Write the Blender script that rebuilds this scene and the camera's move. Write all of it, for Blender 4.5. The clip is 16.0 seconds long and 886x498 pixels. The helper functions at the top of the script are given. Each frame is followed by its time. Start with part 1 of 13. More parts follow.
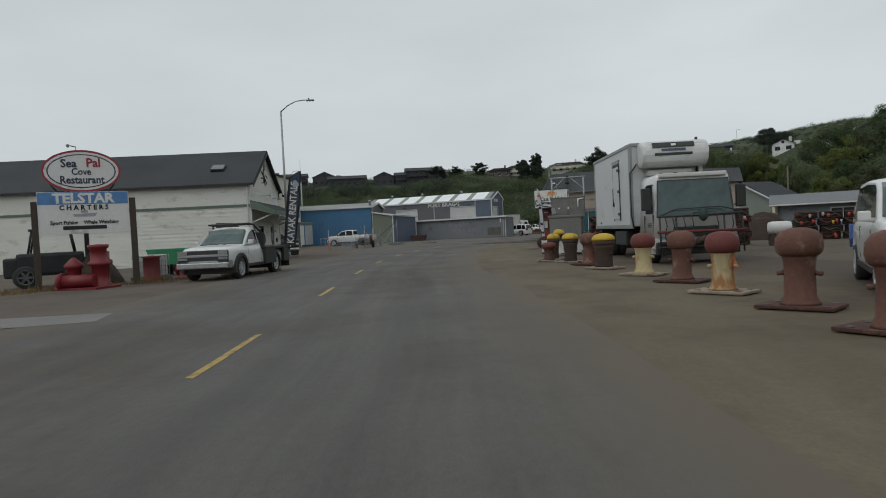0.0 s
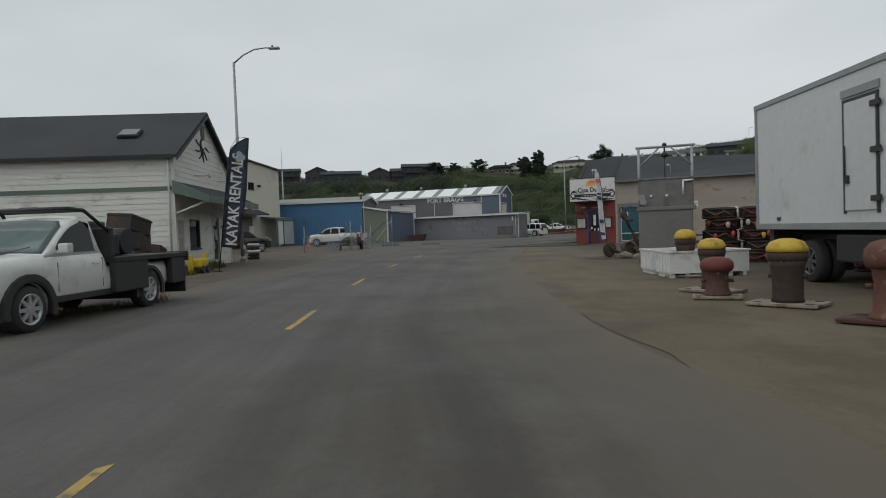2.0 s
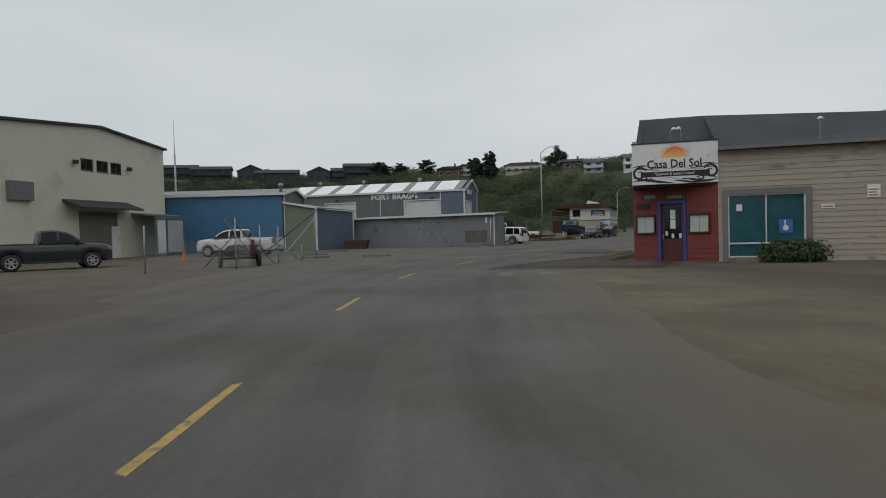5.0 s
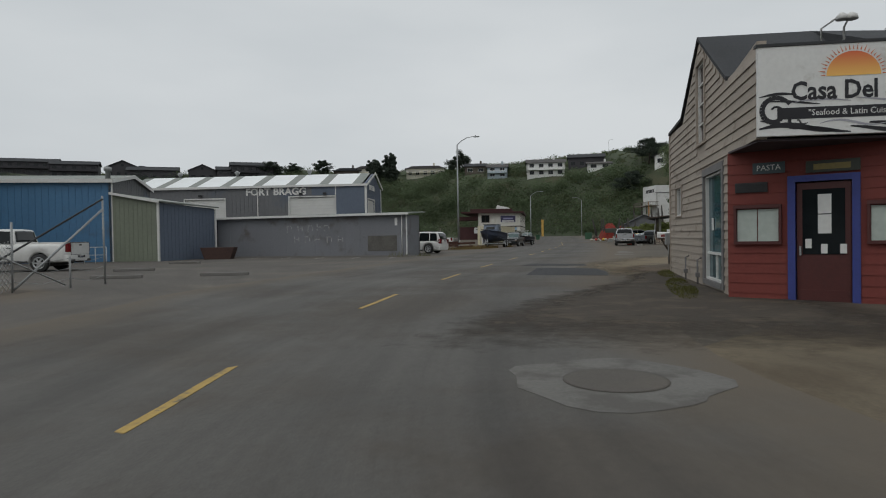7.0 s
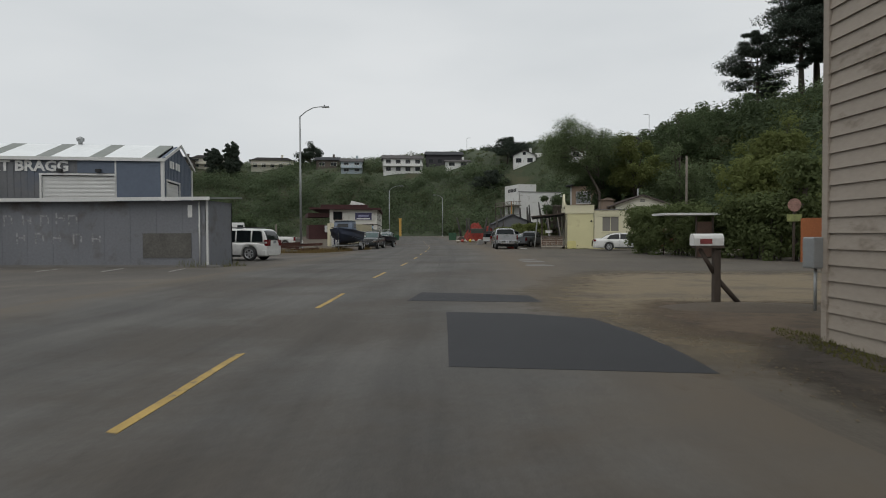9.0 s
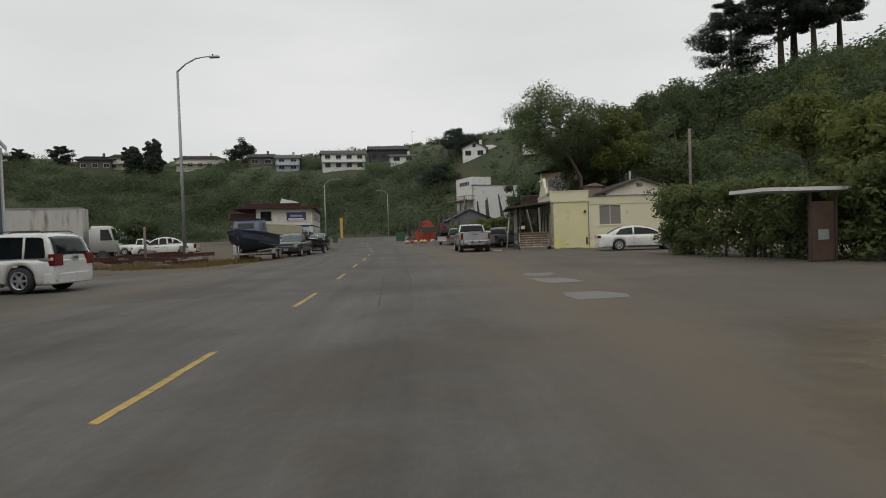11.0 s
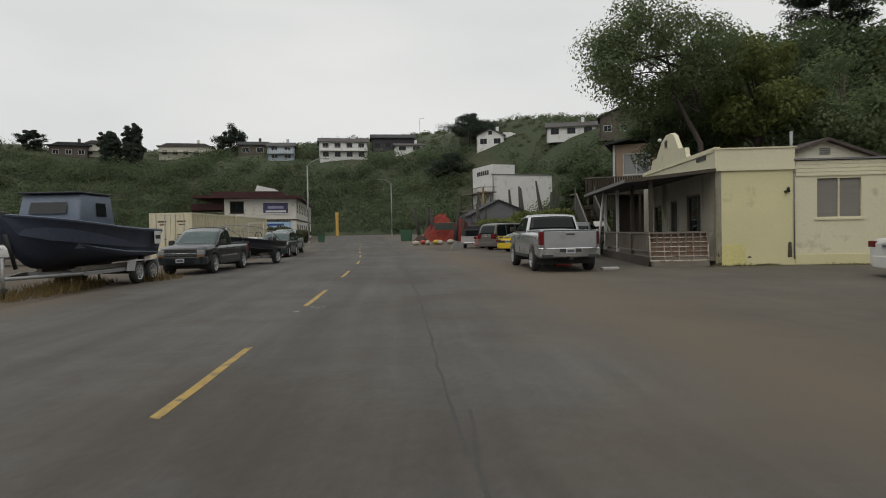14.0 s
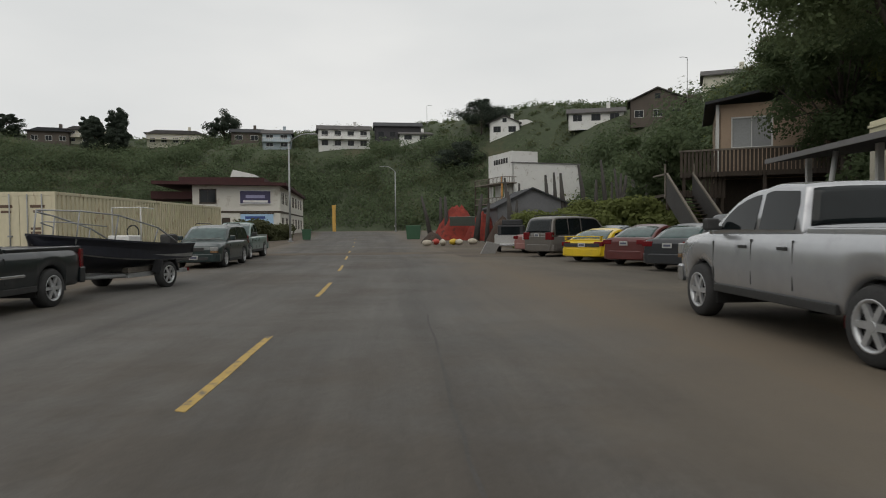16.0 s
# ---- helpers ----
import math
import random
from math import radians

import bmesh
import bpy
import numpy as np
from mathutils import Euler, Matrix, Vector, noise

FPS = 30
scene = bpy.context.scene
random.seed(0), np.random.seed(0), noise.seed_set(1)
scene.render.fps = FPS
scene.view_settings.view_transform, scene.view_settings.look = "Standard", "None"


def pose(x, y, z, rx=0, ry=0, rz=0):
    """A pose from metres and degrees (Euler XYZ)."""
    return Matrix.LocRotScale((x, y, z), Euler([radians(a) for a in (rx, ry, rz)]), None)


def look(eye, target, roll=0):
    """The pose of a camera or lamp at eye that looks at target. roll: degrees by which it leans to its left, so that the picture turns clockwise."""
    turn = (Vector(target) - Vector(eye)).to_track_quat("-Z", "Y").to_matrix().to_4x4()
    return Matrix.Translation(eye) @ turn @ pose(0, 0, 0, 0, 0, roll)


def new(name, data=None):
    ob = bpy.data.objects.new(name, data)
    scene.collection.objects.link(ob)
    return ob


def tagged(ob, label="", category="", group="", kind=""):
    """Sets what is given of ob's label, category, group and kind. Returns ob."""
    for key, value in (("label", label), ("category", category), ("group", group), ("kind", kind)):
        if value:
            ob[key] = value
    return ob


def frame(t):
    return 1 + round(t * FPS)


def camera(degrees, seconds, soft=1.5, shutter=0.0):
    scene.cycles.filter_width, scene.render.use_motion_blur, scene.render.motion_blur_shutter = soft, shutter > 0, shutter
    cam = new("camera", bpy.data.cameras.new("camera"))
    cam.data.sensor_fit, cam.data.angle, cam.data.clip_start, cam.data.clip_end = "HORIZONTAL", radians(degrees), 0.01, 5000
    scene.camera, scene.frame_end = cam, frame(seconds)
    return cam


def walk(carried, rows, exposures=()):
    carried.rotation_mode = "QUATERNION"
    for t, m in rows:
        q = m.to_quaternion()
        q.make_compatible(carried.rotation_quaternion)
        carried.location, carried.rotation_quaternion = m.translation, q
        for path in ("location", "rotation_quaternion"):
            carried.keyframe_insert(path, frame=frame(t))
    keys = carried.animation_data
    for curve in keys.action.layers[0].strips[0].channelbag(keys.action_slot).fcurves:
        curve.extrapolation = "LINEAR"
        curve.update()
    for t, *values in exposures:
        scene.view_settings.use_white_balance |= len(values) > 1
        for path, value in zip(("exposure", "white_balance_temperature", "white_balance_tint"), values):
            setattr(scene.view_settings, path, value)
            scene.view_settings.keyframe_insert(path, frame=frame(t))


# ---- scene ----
cam = camera(69.60, 16.0, soft=1.0, shutter=0.12)
PATH = [  # seconds, x, y, z, yaw, pitch, roll
    (0.0, 4.050, -1.945, 1.410, 31.95, -1.67, 2.81),
    (0.5, 2.108, 0.703, 1.421, 31.84, -1.71, 2.65),
    (1.0, 0.185, 3.365, 1.419, 31.71, -1.75, 2.62),
    (1.5, -1.757, 6.096, 1.438, 31.64, -1.79, 2.46),
    (2.0, -3.700, 8.807, 1.431, 31.55, -1.79, 2.11),
    (2.5, -5.654, 11.530, 1.414, 31.40, -1.84, 1.77),
    (3.0, -7.552, 14.362, 1.405, 31.17, -1.99, 1.62),
    (3.5, -9.435, 17.219, 1.387, 30.18, -1.98, 1.66),
    (4.0, -11.309, 20.235, 1.346, 29.00, -2.03, 1.58),
    (4.5, -13.251, 23.306, 1.378, 27.81, -1.83, 1.55),
    (5.0, -15.194, 26.440, 1.393, 26.48, -1.49, 1.53),
    (5.5, -17.072, 29.642, 1.393, 24.89, -1.13, 1.50),
    (6.0, -18.820, 32.920, 1.373, 22.91, -0.87, 1.41),
    (6.5, -20.371, 36.280, 1.327, 20.42, -0.84, 1.24),
    (7.0, -21.659, 39.730, 1.364, 17.30, -1.13, 0.96),
    (7.5, -22.755, 43.246, 1.381, 14.06, -1.09, 0.52),
    (8.0, -23.714, 46.862, 1.390, 10.67, -1.02, 0.36),
    (8.5, -24.415, 50.624, 1.411, 7.32, -1.26, 0.19),
    (9.0, -24.966, 54.451, 1.407, 4.21, -1.33, 0.24),
    (9.5, -25.340, 58.272, 1.378, 1.60, -1.46, 0.43),
    (10.0, -25.620, 62.119, 1.386, 0.12, -1.50, 0.84),
    (10.5, -25.837, 65.983, 1.392, -0.51, -1.49, 1.35),
    (11.0, -26.026, 69.857, 1.393, -0.58, -1.46, 1.83),
    (11.5, -26.219, 73.735, 1.389, -0.37, -1.46, 2.15),
    (12.0, -26.450, 77.609, 1.378, -0.17, -1.53, 2.19),
    (12.5, -26.752, 81.471, 1.373, -0.26, -1.69, 1.82),
    (13.0, -27.014, 85.133, 1.365, -0.38, -1.81, 1.73),
    (13.5, -27.200, 88.872, 1.383, -0.26, -1.75, 1.59),
    (14.0, -27.483, 92.598, 1.398, -0.16, -1.60, 1.15),
    (14.5, -27.762, 96.398, 1.409, -0.02, -1.59, 0.80),
    (15.0, -28.061, 100.156, 1.403, 0.04, -1.61, 0.60),
    (15.5, -28.345, 104.028, 1.405, 0.15, -1.70, 0.59),
    (16.0, -28.596, 107.797, 1.405, 0.21, -1.93, 0.58),
]
walk(cam, [(t, pose(x, y, z, 90 + pitch, roll, yaw)) for t, x, y, z, yaw, pitch, roll in PATH],
     exposures=[(0, 0.0, 6390, 7.5), (4.2, 0.0, 6430, 8.2), (6.5, -0.03, 6470, 9), (7.5, -0.01, 6510, 9.4), (9, 0.12, 6580, 10), (12, 0.2, 6860, 10.8), (16, 0.22, 6860, 10.8)])
# ---- end of walk

# ---- sky and light ----
world = bpy.data.worlds.new("overcast")
scene.world = world
world.use_nodes = True
wn, wl = world.node_tree.nodes, world.node_tree.links
wn.clear()
w_out = wn.new("ShaderNodeOutputWorld")
w_bg = wn.new("ShaderNodeBackground")
w_sky = wn.new("ShaderNodeTexSky")
w_sky.sky_type, w_sky.sun_disc = "NISHITA", False
w_sky.sun_elevation, w_sky.sun_rotation = radians(55), radians(150)
w_sky.dust_density, w_sky.air_density = 5.0, 1.0
w_hsv = wn.new("ShaderNodeHueSaturation")
w_hsv.inputs["Saturation"].default_value = 0.12
w_hsv.inputs["Value"].default_value = 0.08
w_tex = wn.new("ShaderNodeTexCoord")
w_map = wn.new("ShaderNodeMapping")
w_map.inputs["Scale"].default_value = (1.0, 1.0, 3.2)
w_noise = wn.new("ShaderNodeTexNoise")
w_noise.inputs["Scale"].default_value = 1.6
w_noise.inputs["Detail"].default_value = 5.0
w_noise.inputs["Roughness"].default_value = 0.45
w_ramp = wn.new("ShaderNodeValToRGB")
w_ramp.color_ramp.elements[0].position, w_ramp.color_ramp.elements[0].color = 0.32, (0.505, 0.545, 0.575, 1)
w_ramp.color_ramp.elements[1].position, w_ramp.color_ramp.elements[1].color = 0.70, (0.655, 0.685, 0.705, 1)
w_mix = wn.new("ShaderNodeMix")
w_mix.data_type = "RGBA"
w_mix.inputs["Factor"].default_value = 0.8
wl.new(w_tex.outputs["Generated"], w_map.inputs["Vector"])
wl.new(w_map.outputs["Vector"], w_noise.inputs["Vector"])
wl.new(w_noise.outputs["Fac"], w_ramp.inputs["Fac"])
wl.new(w_sky.outputs["Color"], w_hsv.inputs["Color"])
wl.new(w_hsv.outputs["Color"], w_mix.inputs["A"])
wl.new(w_ramp.outputs["Color"], w_mix.inputs["B"])
wl.new(w_mix.outputs["Result"], w_bg.inputs["Color"])
w_bg.inputs["Strength"].default_value = 1.12
wl.new(w_bg.outputs["Background"], w_out.inputs["Surface"])
sun_data = bpy.data.lights.new("sun", "SUN")
sun_data.energy, sun_data.angle, sun_data.color = 0.55, radians(60), (1.0, 0.97, 0.93)
sun = new("sun", sun_data)
sun.matrix_world = look((0, 0, 60), (25, 40, 0))

# ---- materials ----
MATS = {}


def mat(name, base, rough=0.8, metal=0.0, var=0.18, scale=0.6, fine=14.0, bump=0.15, tint=None, tint_amt=0.0, tint_scale=1.2, per_object=0.0, per_island=0.0, spec=0.5, stretch=(1, 1, 1), coat=0.0):
    """Base colour broken at two scales, an optional second colour in ragged stains, and fine relief."""
    if name in MATS:
        return MATS[name]
    m = bpy.data.materials.new(name)
    m.use_nodes = True
    n, l = m.node_tree.nodes, m.node_tree.links
    b = n["Principled BSDF"]
    b.inputs["Roughness"].default_value = rough
    b.inputs["Metallic"].default_value = metal
    b.inputs["Specular IOR Level"].default_value = spec
    b.inputs["Coat Weight"].default_value = coat
    b.inputs["Coat Roughness"].default_value = 0.08
    tc = n.new("ShaderNodeNewGeometry")
    mp = n.new("ShaderNodeMapping")
    mp.inputs["Scale"].default_value = stretch
    l.new(tc.outputs["Position"], mp.inputs["Vector"])
    big = n.new("ShaderNodeTexNoise")
    big.inputs["Scale"].default_value, big.inputs["Detail"].default_value = scale, 4.0
    small = n.new("ShaderNodeTexNoise")
    small.inputs["Scale"].default_value, small.inputs["Detail"].default_value = fine, 3.0
    l.new(mp.outputs["Vector"], big.inputs["Vector"])
    l.new(mp.outputs["Vector"], small.inputs["Vector"])
    add = n.new("ShaderNodeMath")
    add.operation = "ADD"
    l.new(big.outputs["Fac"], add.inputs[0])
    l.new(small.outputs["Fac"], add.inputs[1])
    last = add.outputs[0]
    lo, hi = 0.65, 1.35
    if per_object or per_island:
        src = n.new("ShaderNodeObjectInfo" if per_object else "ShaderNodeNewGeometry")
        mm = n.new("ShaderNodeMath")
        mm.operation = "MULTIPLY_ADD"
        mm.inputs[1].default_value = per_object or per_island
        l.new(src.outputs["Random" if per_object else "Random Per Island"], mm.inputs[0])
        l.new(last, mm.inputs[2])
        last, hi = mm.outputs[0], 1.35 + (per_object or per_island)
    rng = n.new("ShaderNodeMapRange")
    rng.inputs["From Min"].default_value, rng.inputs["From Max"].default_value = lo, hi
    l.new(last, rng.inputs["Value"])
    ramp = n.new("ShaderNodeValToRGB")
    e = ramp.color_ramp.elements
    e[0].color = (*[max(0, c * (1 - var)) for c in base], 1)
    e[1].color = (*[min(1, c * (1 + var)) for c in base], 1)
    l.new(rng.outputs[0], ramp.inputs["Fac"])
    colour = ramp.outputs["Color"]
    if tint and tint_amt:
        st = n.new("ShaderNodeTexNoise")
        st.inputs["Scale"].default_value, st.inputs["Detail"].default_value, st.inputs["Roughness"].default_value = tint_scale, 7.0, 0.65
        l.new(mp.outputs["Vector"], st.inputs["Vector"])
        sr = n.new("ShaderNodeValToRGB")
        sr.color_ramp.elements[0].position = 0.62 - 0.3 * tint_amt
        sr.color_ramp.elements[1].position = 0.74 - 0.3 * tint_amt
        l.new(st.outputs["Fac"], sr.inputs["Fac"])
        mx = n.new("ShaderNodeMix")
        mx.data_type = "RGBA"
        mx.inputs["B"].default_value = (*tint, 1)
        l.new(sr.outputs["Color"], mx.inputs["Factor"])
        l.new(colour, mx.inputs["A"])
        colour = mx.outputs["Result"]
    l.new(colour, b.inputs["Base Color"])
    if bump:
        bp = n.new("ShaderNodeBump")
        bp.inputs["Strength"].default_value, bp.inputs["Distance"].default_value = bump, 0.02
        l.new(small.outputs["Fac"], bp.inputs["Height"])
        l.new(bp.outputs["Normal"], b.inputs["Normal"])
    MATS[name] = m
    return m


def glass_mat(name, colour=(0.012, 0.015, 0.017), rough=0.04):
    m = mat(name, colour, rough=rough, var=0.25, scale=0.9, fine=4.0, bump=0.0, spec=0.28)
    return m


ASPHALT = mat("asphalt_road", (0.089, 0.084, 0.077), rough=0.88, var=0.25, scale=0.3, fine=60, bump=0.25, tint=(0.069, 0.060, 0.050), tint_amt=0.5, tint_scale=0.2)
ASPHALT_LOT = mat("asphalt_lot", (0.088, 0.079, 0.069), rough=0.9, var=0.22, scale=0.3, fine=50, bump=0.25, tint=(0.115, 0.10, 0.082), tint_amt=0.35, tint_scale=0.2)
ASPHALT_NEW = mat("asphalt_patch", (0.024, 0.025, 0.028), rough=0.85, var=0.18, scale=0.8, fine=80, bump=0.35)
ASPHALT_BROWN = mat("brown_worn_asphalt", (0.088, 0.076, 0.060), rough=0.92, var=0.22, scale=0.25, fine=45, bump=0.3, tint=(0.108, 0.091, 0.068), tint_amt=0.36, tint_scale=0.2)
TAR = mat("tar_seam", (0.066, 0.063, 0.059), spec=0.35, rough=0.9, var=0.2, scale=1, fine=30, bump=0.2)
SHOULDER = mat("tan_packed_gravel", (0.118, 0.094, 0.061), rough=0.93, var=0.2, scale=0.3, fine=35, bump=0.35, tint=(0.086, 0.065, 0.040), tint_amt=0.5, tint_scale=0.35)
SHOULDER_PALE = mat("sandy_ground", (0.185, 0.145, 0.090), rough=0.95, var=0.22, scale=0.5, fine=30, bump=0.4, tint=(0.120, 0.096, 0.066), tint_amt=0.45, tint_scale=0.5)
SOIL_DARK = mat("damp_dark_soil", (0.046, 0.036, 0.026), rough=0.95, var=0.3, scale=0.8, fine=18, bump=0.5, tint=(0.078, 0.060, 0.042), tint_amt=0.4, tint_scale=1.4)
SOIL_BROWN = mat("loose_brown_soil", (0.098, 0.068, 0.041), rough=0.95, var=0.3, scale=0.8, fine=18, bump=0.5, tint=(0.062, 0.044, 0.028), tint_amt=0.4, tint_scale=1.4)
DIRT_RED = mat("reddish_packed_dirt", (0.094, 0.074, 0.057), rough=0.95, var=0.22, scale=0.4, fine=24, bump=0.35, tint=(0.070, 0.056, 0.043), tint_amt=0.42, tint_scale=0.5)
DIRT = mat("packed_dirt", (0.092, 0.072, 0.051), rough=0.95, var=0.22, scale=0.25, fine=22, bump=0.35, tint=(0.066, 0.052, 0.038), tint_amt=0.4, tint_scale=0.3)
CONCRETE = mat("concrete", (0.165, 0.158, 0.148), rough=0.9, var=0.18, scale=0.8, fine=30, bump=0.2, tint=(0.15, 0.14, 0.125), tint_amt=0.3)
SOIL = mat("hillside_soil", (0.046, 0.060, 0.030), rough=0.95, var=0.35, scale=0.05, fine=1.2, bump=0.3, tint=(0.070, 0.066, 0.036), tint_amt=0.3, tint_scale=0.06)
LINE_Y = mat("worn_yellow_paint", (0.39, 0.265, 0.075), rough=0.8, var=0.2, scale=2, fine=40, bump=0.1, tint=(0.12, 0.11, 0.09), tint_amt=0.32, tint_scale=7)
LINE_W = mat("worn_white_paint", (0.45, 0.44, 0.41), rough=0.8, var=0.15, scale=2, fine=40, bump=0.1, tint=(0.13, 0.12, 0.11), tint_amt=0.45, tint_scale=7)
SIDING_W = mat("white_painted_boards", (0.66, 0.65, 0.60), rough=0.7, var=0.09, scale=0.5, fine=9, bump=0.08, tint=(0.47, 0.46, 0.41), tint_amt=0.2, tint_scale=0.9, per_object=0.25, stretch=(1, 1, 2.5))
SIDING_T = mat("tan_painted_boards", (0.335, 0.288, 0.240), rough=0.75, var=0.12, scale=0.5, fine=10, bump=0.1, tint=(0.2, 0.165, 0.13), tint_amt=0.2, tint_scale=1.2, per_object=0.3, stretch=(1, 1, 2.5))
RED_BOARD = mat("red_painted_boards", (0.165, 0.030, 0.022), rough=0.7, var=0.15, scale=1, fine=12, bump=0.1, per_object=0.25)
BLUE_TRIM = mat("blue_painted_trim", (0.035, 0.050, 0.22), rough=0.55, var=0.12, scale=2, fine=20, bump=0.05)
DOOR_RED = mat("dark_red_door", (0.075, 0.016, 0.014), rough=0.5, var=0.15, scale=2, fine=15, bump=0.05)
SHINGLE = mat("dark_asphalt_shingle", (0.040, 0.042, 0.046), rough=0.95, var=0.3, scale=0.4, fine=25, bump=0.5)
GREEN_TRIM = mat("green_painted_trim", (0.118, 0.158, 0.130), rough=0.65, var=0.12, scale=1, fine=14, bump=0.05, tint=(0.2, 0.22, 0.19), tint_amt=0.15)
GREY_TRIM = mat("grey_painted_trim", (0.155, 0.150, 0.150), rough=0.7, var=0.12, scale=1, fine=14, bump=0.05)
WHITE = mat("white_paint", (0.66, 0.66, 0.64), rough=0.55, var=0.07, scale=0.8, fine=12, bump=0.04, tint=(0.4, 0.38, 0.34), tint_amt=0.15)
CREAM = mat("cream_stucco", (0.60, 0.575, 0.48), rough=0.85, var=0.06, scale=0.35, fine=30, bump=0.15, tint=(0.47, 0.44, 0.36), tint_amt=0.2, tint_scale=0.25)
YELLOW_ST = mat("pale_yellow_stucco", (0.60, 0.56, 0.33), rough=0.85, var=0.08, scale=0.7, fine=26, bump=0.18, tint=(0.45, 0.40, 0.24), tint_amt=0.06, tint_scale=0.8)
CREAM_BOARD = mat("cream_painted_boards", (0.60, 0.565, 0.40), rough=0.75, var=0.08, scale=0.6, fine=14, bump=0.1, tint=(0.42, 0.38, 0.27), tint_amt=0.1, per_object=0.2)
METAL_BLUE = mat("blue_sheet_metal", (0.060, 0.165, 0.30), rough=0.5, metal=0.0, var=0.1, scale=0.3, fine=6, bump=0.04, tint=(0.06, 0.12, 0.2), tint_amt=0.2, tint_scale=0.3)
METAL_GREY = mat("grey_sheet_metal", (0.135, 0.138, 0.145), rough=0.6, var=0.12, scale=0.3, fine=6, bump=0.05, tint=(0.10, 0.12, 0.155), tint_amt=0.3, tint_scale=0.2)
METAL_SLATE = mat("slate_blue_sheet_metal", (0.105, 0.130, 0.175), rough=0.6, var=0.1, scale=0.3, fine=6, bump=0.05)
METAL_GREEN = mat("pale_green_sheet_metal", (0.175, 0.195, 0.150), rough=0.6, var=0.1, scale=0.3, fine=6, bump=0.05)
SHED_GREY = mat("weathered_grey_panel", (0.168, 0.174, 0.190), rough=0.75, var=0.14, scale=0.35, fine=10, bump=0.08, tint=(0.11, 0.1, 0.095), tint_amt=0.3, tint_scale=0.5)
ROOF_LIGHT = mat("light_translucent_roof_panel", (0.78, 0.80, 0.80), rough=0.5, var=0.08, scale=0.6, fine=5, bump=0.03)
ROOF_GREY = mat("grey_green_roof_metal", (0.20, 0.215, 0.195), rough=0.55, var=0.12, scale=0.6, fine=5, bump=0.03)
TRIM_W = mat("white_trim", (0.60, 0.60, 0.58), rough=0.6, var=0.08, scale=1, fine=12, bump=0.04)
GALV = mat("galvanised_steel", (0.30, 0.31, 0.31), rough=0.5, metal=0.35, var=0.12, scale=1.5, fine=14, bump=0.04)
STEEL_DARK = mat("dark_steel", (0.035, 0.036, 0.038), rough=0.55, metal=0.4, var=0.2, scale=2, fine=20, bump=0.06)
RUST = mat("rusted_steel", (0.072, 0.030, 0.021), rough=0.85, var=0.3, scale=1.6, fine=20, bump=0.25, tint=(0.12, 0.065, 0.042), tint_amt=0.25, tint_scale=3)
GLASS = glass_mat("dark_window_glass")
GLASS_TEAL = glass_mat("teal_window_glass", (0.028, 0.088, 0.105), 0.06)
WOOD_DARK = mat("weathered_dark_wood", (0.060, 0.046, 0.036), rough=0.9, var=0.25, scale=1.5, fine=18, bump=0.3, stretch=(1, 1, 0.2))
WOOD_GREY = mat("weathered_grey_wood", (0.17, 0.15, 0.125), rough=0.9, var=0.25, scale=1.5, fine=18, bump=0.3)
BLACK = mat("black_plastic", (0.024, 0.024, 0.025), rough=0.6, var=0.2, scale=2, fine=20, bump=0.05)


# ---- building blocks ----
def bm_box(bm, x0, x1, y0, y1, z0, z1):
    v = [bm.verts.new(p) for p in ((x0, y0, z0), (x1, y0, z0), (x1, y1, z0), (x0, y1, z0), (x0, y0, z1), (x1, y0, z1), (x1, y1, z1), (x0, y1, z1))]
    for f in ((3, 2, 1, 0), (4, 5, 6, 7), (0, 1, 5, 4), (1, 2, 6, 5), (2, 3, 7, 6), (3, 0, 4, 7)):
        bm.faces.new([v[i] for i in f])
    return v


def box(x0, x1, y0, y1, z0, z1, bevel=0.0):
    bm = bmesh.new()
    bm_box(bm, min(x0, x1), max(x0, x1), min(y0, y1), max(y0, y1), min(z0, z1), max(z0, z1))
    if bevel:
        bmesh.ops.bevel(bm, geom=bm.edges[:], offset=bevel, segments=2, affect="EDGES", profile=0.6)
    return bm


def prism(points, axis, a, b, bevel=0.0):
    """A polygon in the two other axes, drawn out along the axis from a to b."""
    bm = bmesh.new()

    def place(p, q, w):
        return {"x": (w, p, q), "y": (p, w, q), "z": (p, q, w)}[axis]
    lo = [bm.verts.new(place(p, q, a)) for p, q in points]
    hi = [bm.verts.new(place(p, q, b)) for p, q in points]
    bm.faces.new(lo), bm.faces.new(hi)
    k = len(points)
    for i in range(k):
        bm.faces.new((lo[i], lo[(i + 1) % k], hi[(i + 1) % k], hi[i]))
    bmesh.ops.recalc_face_normals(bm, faces=bm.faces[:])
    if bevel:
        bmesh.ops.bevel(bm, geom=bm.edges[:], offset=bevel, segments=2, affect="EDGES", profile=0.6)
    return bm


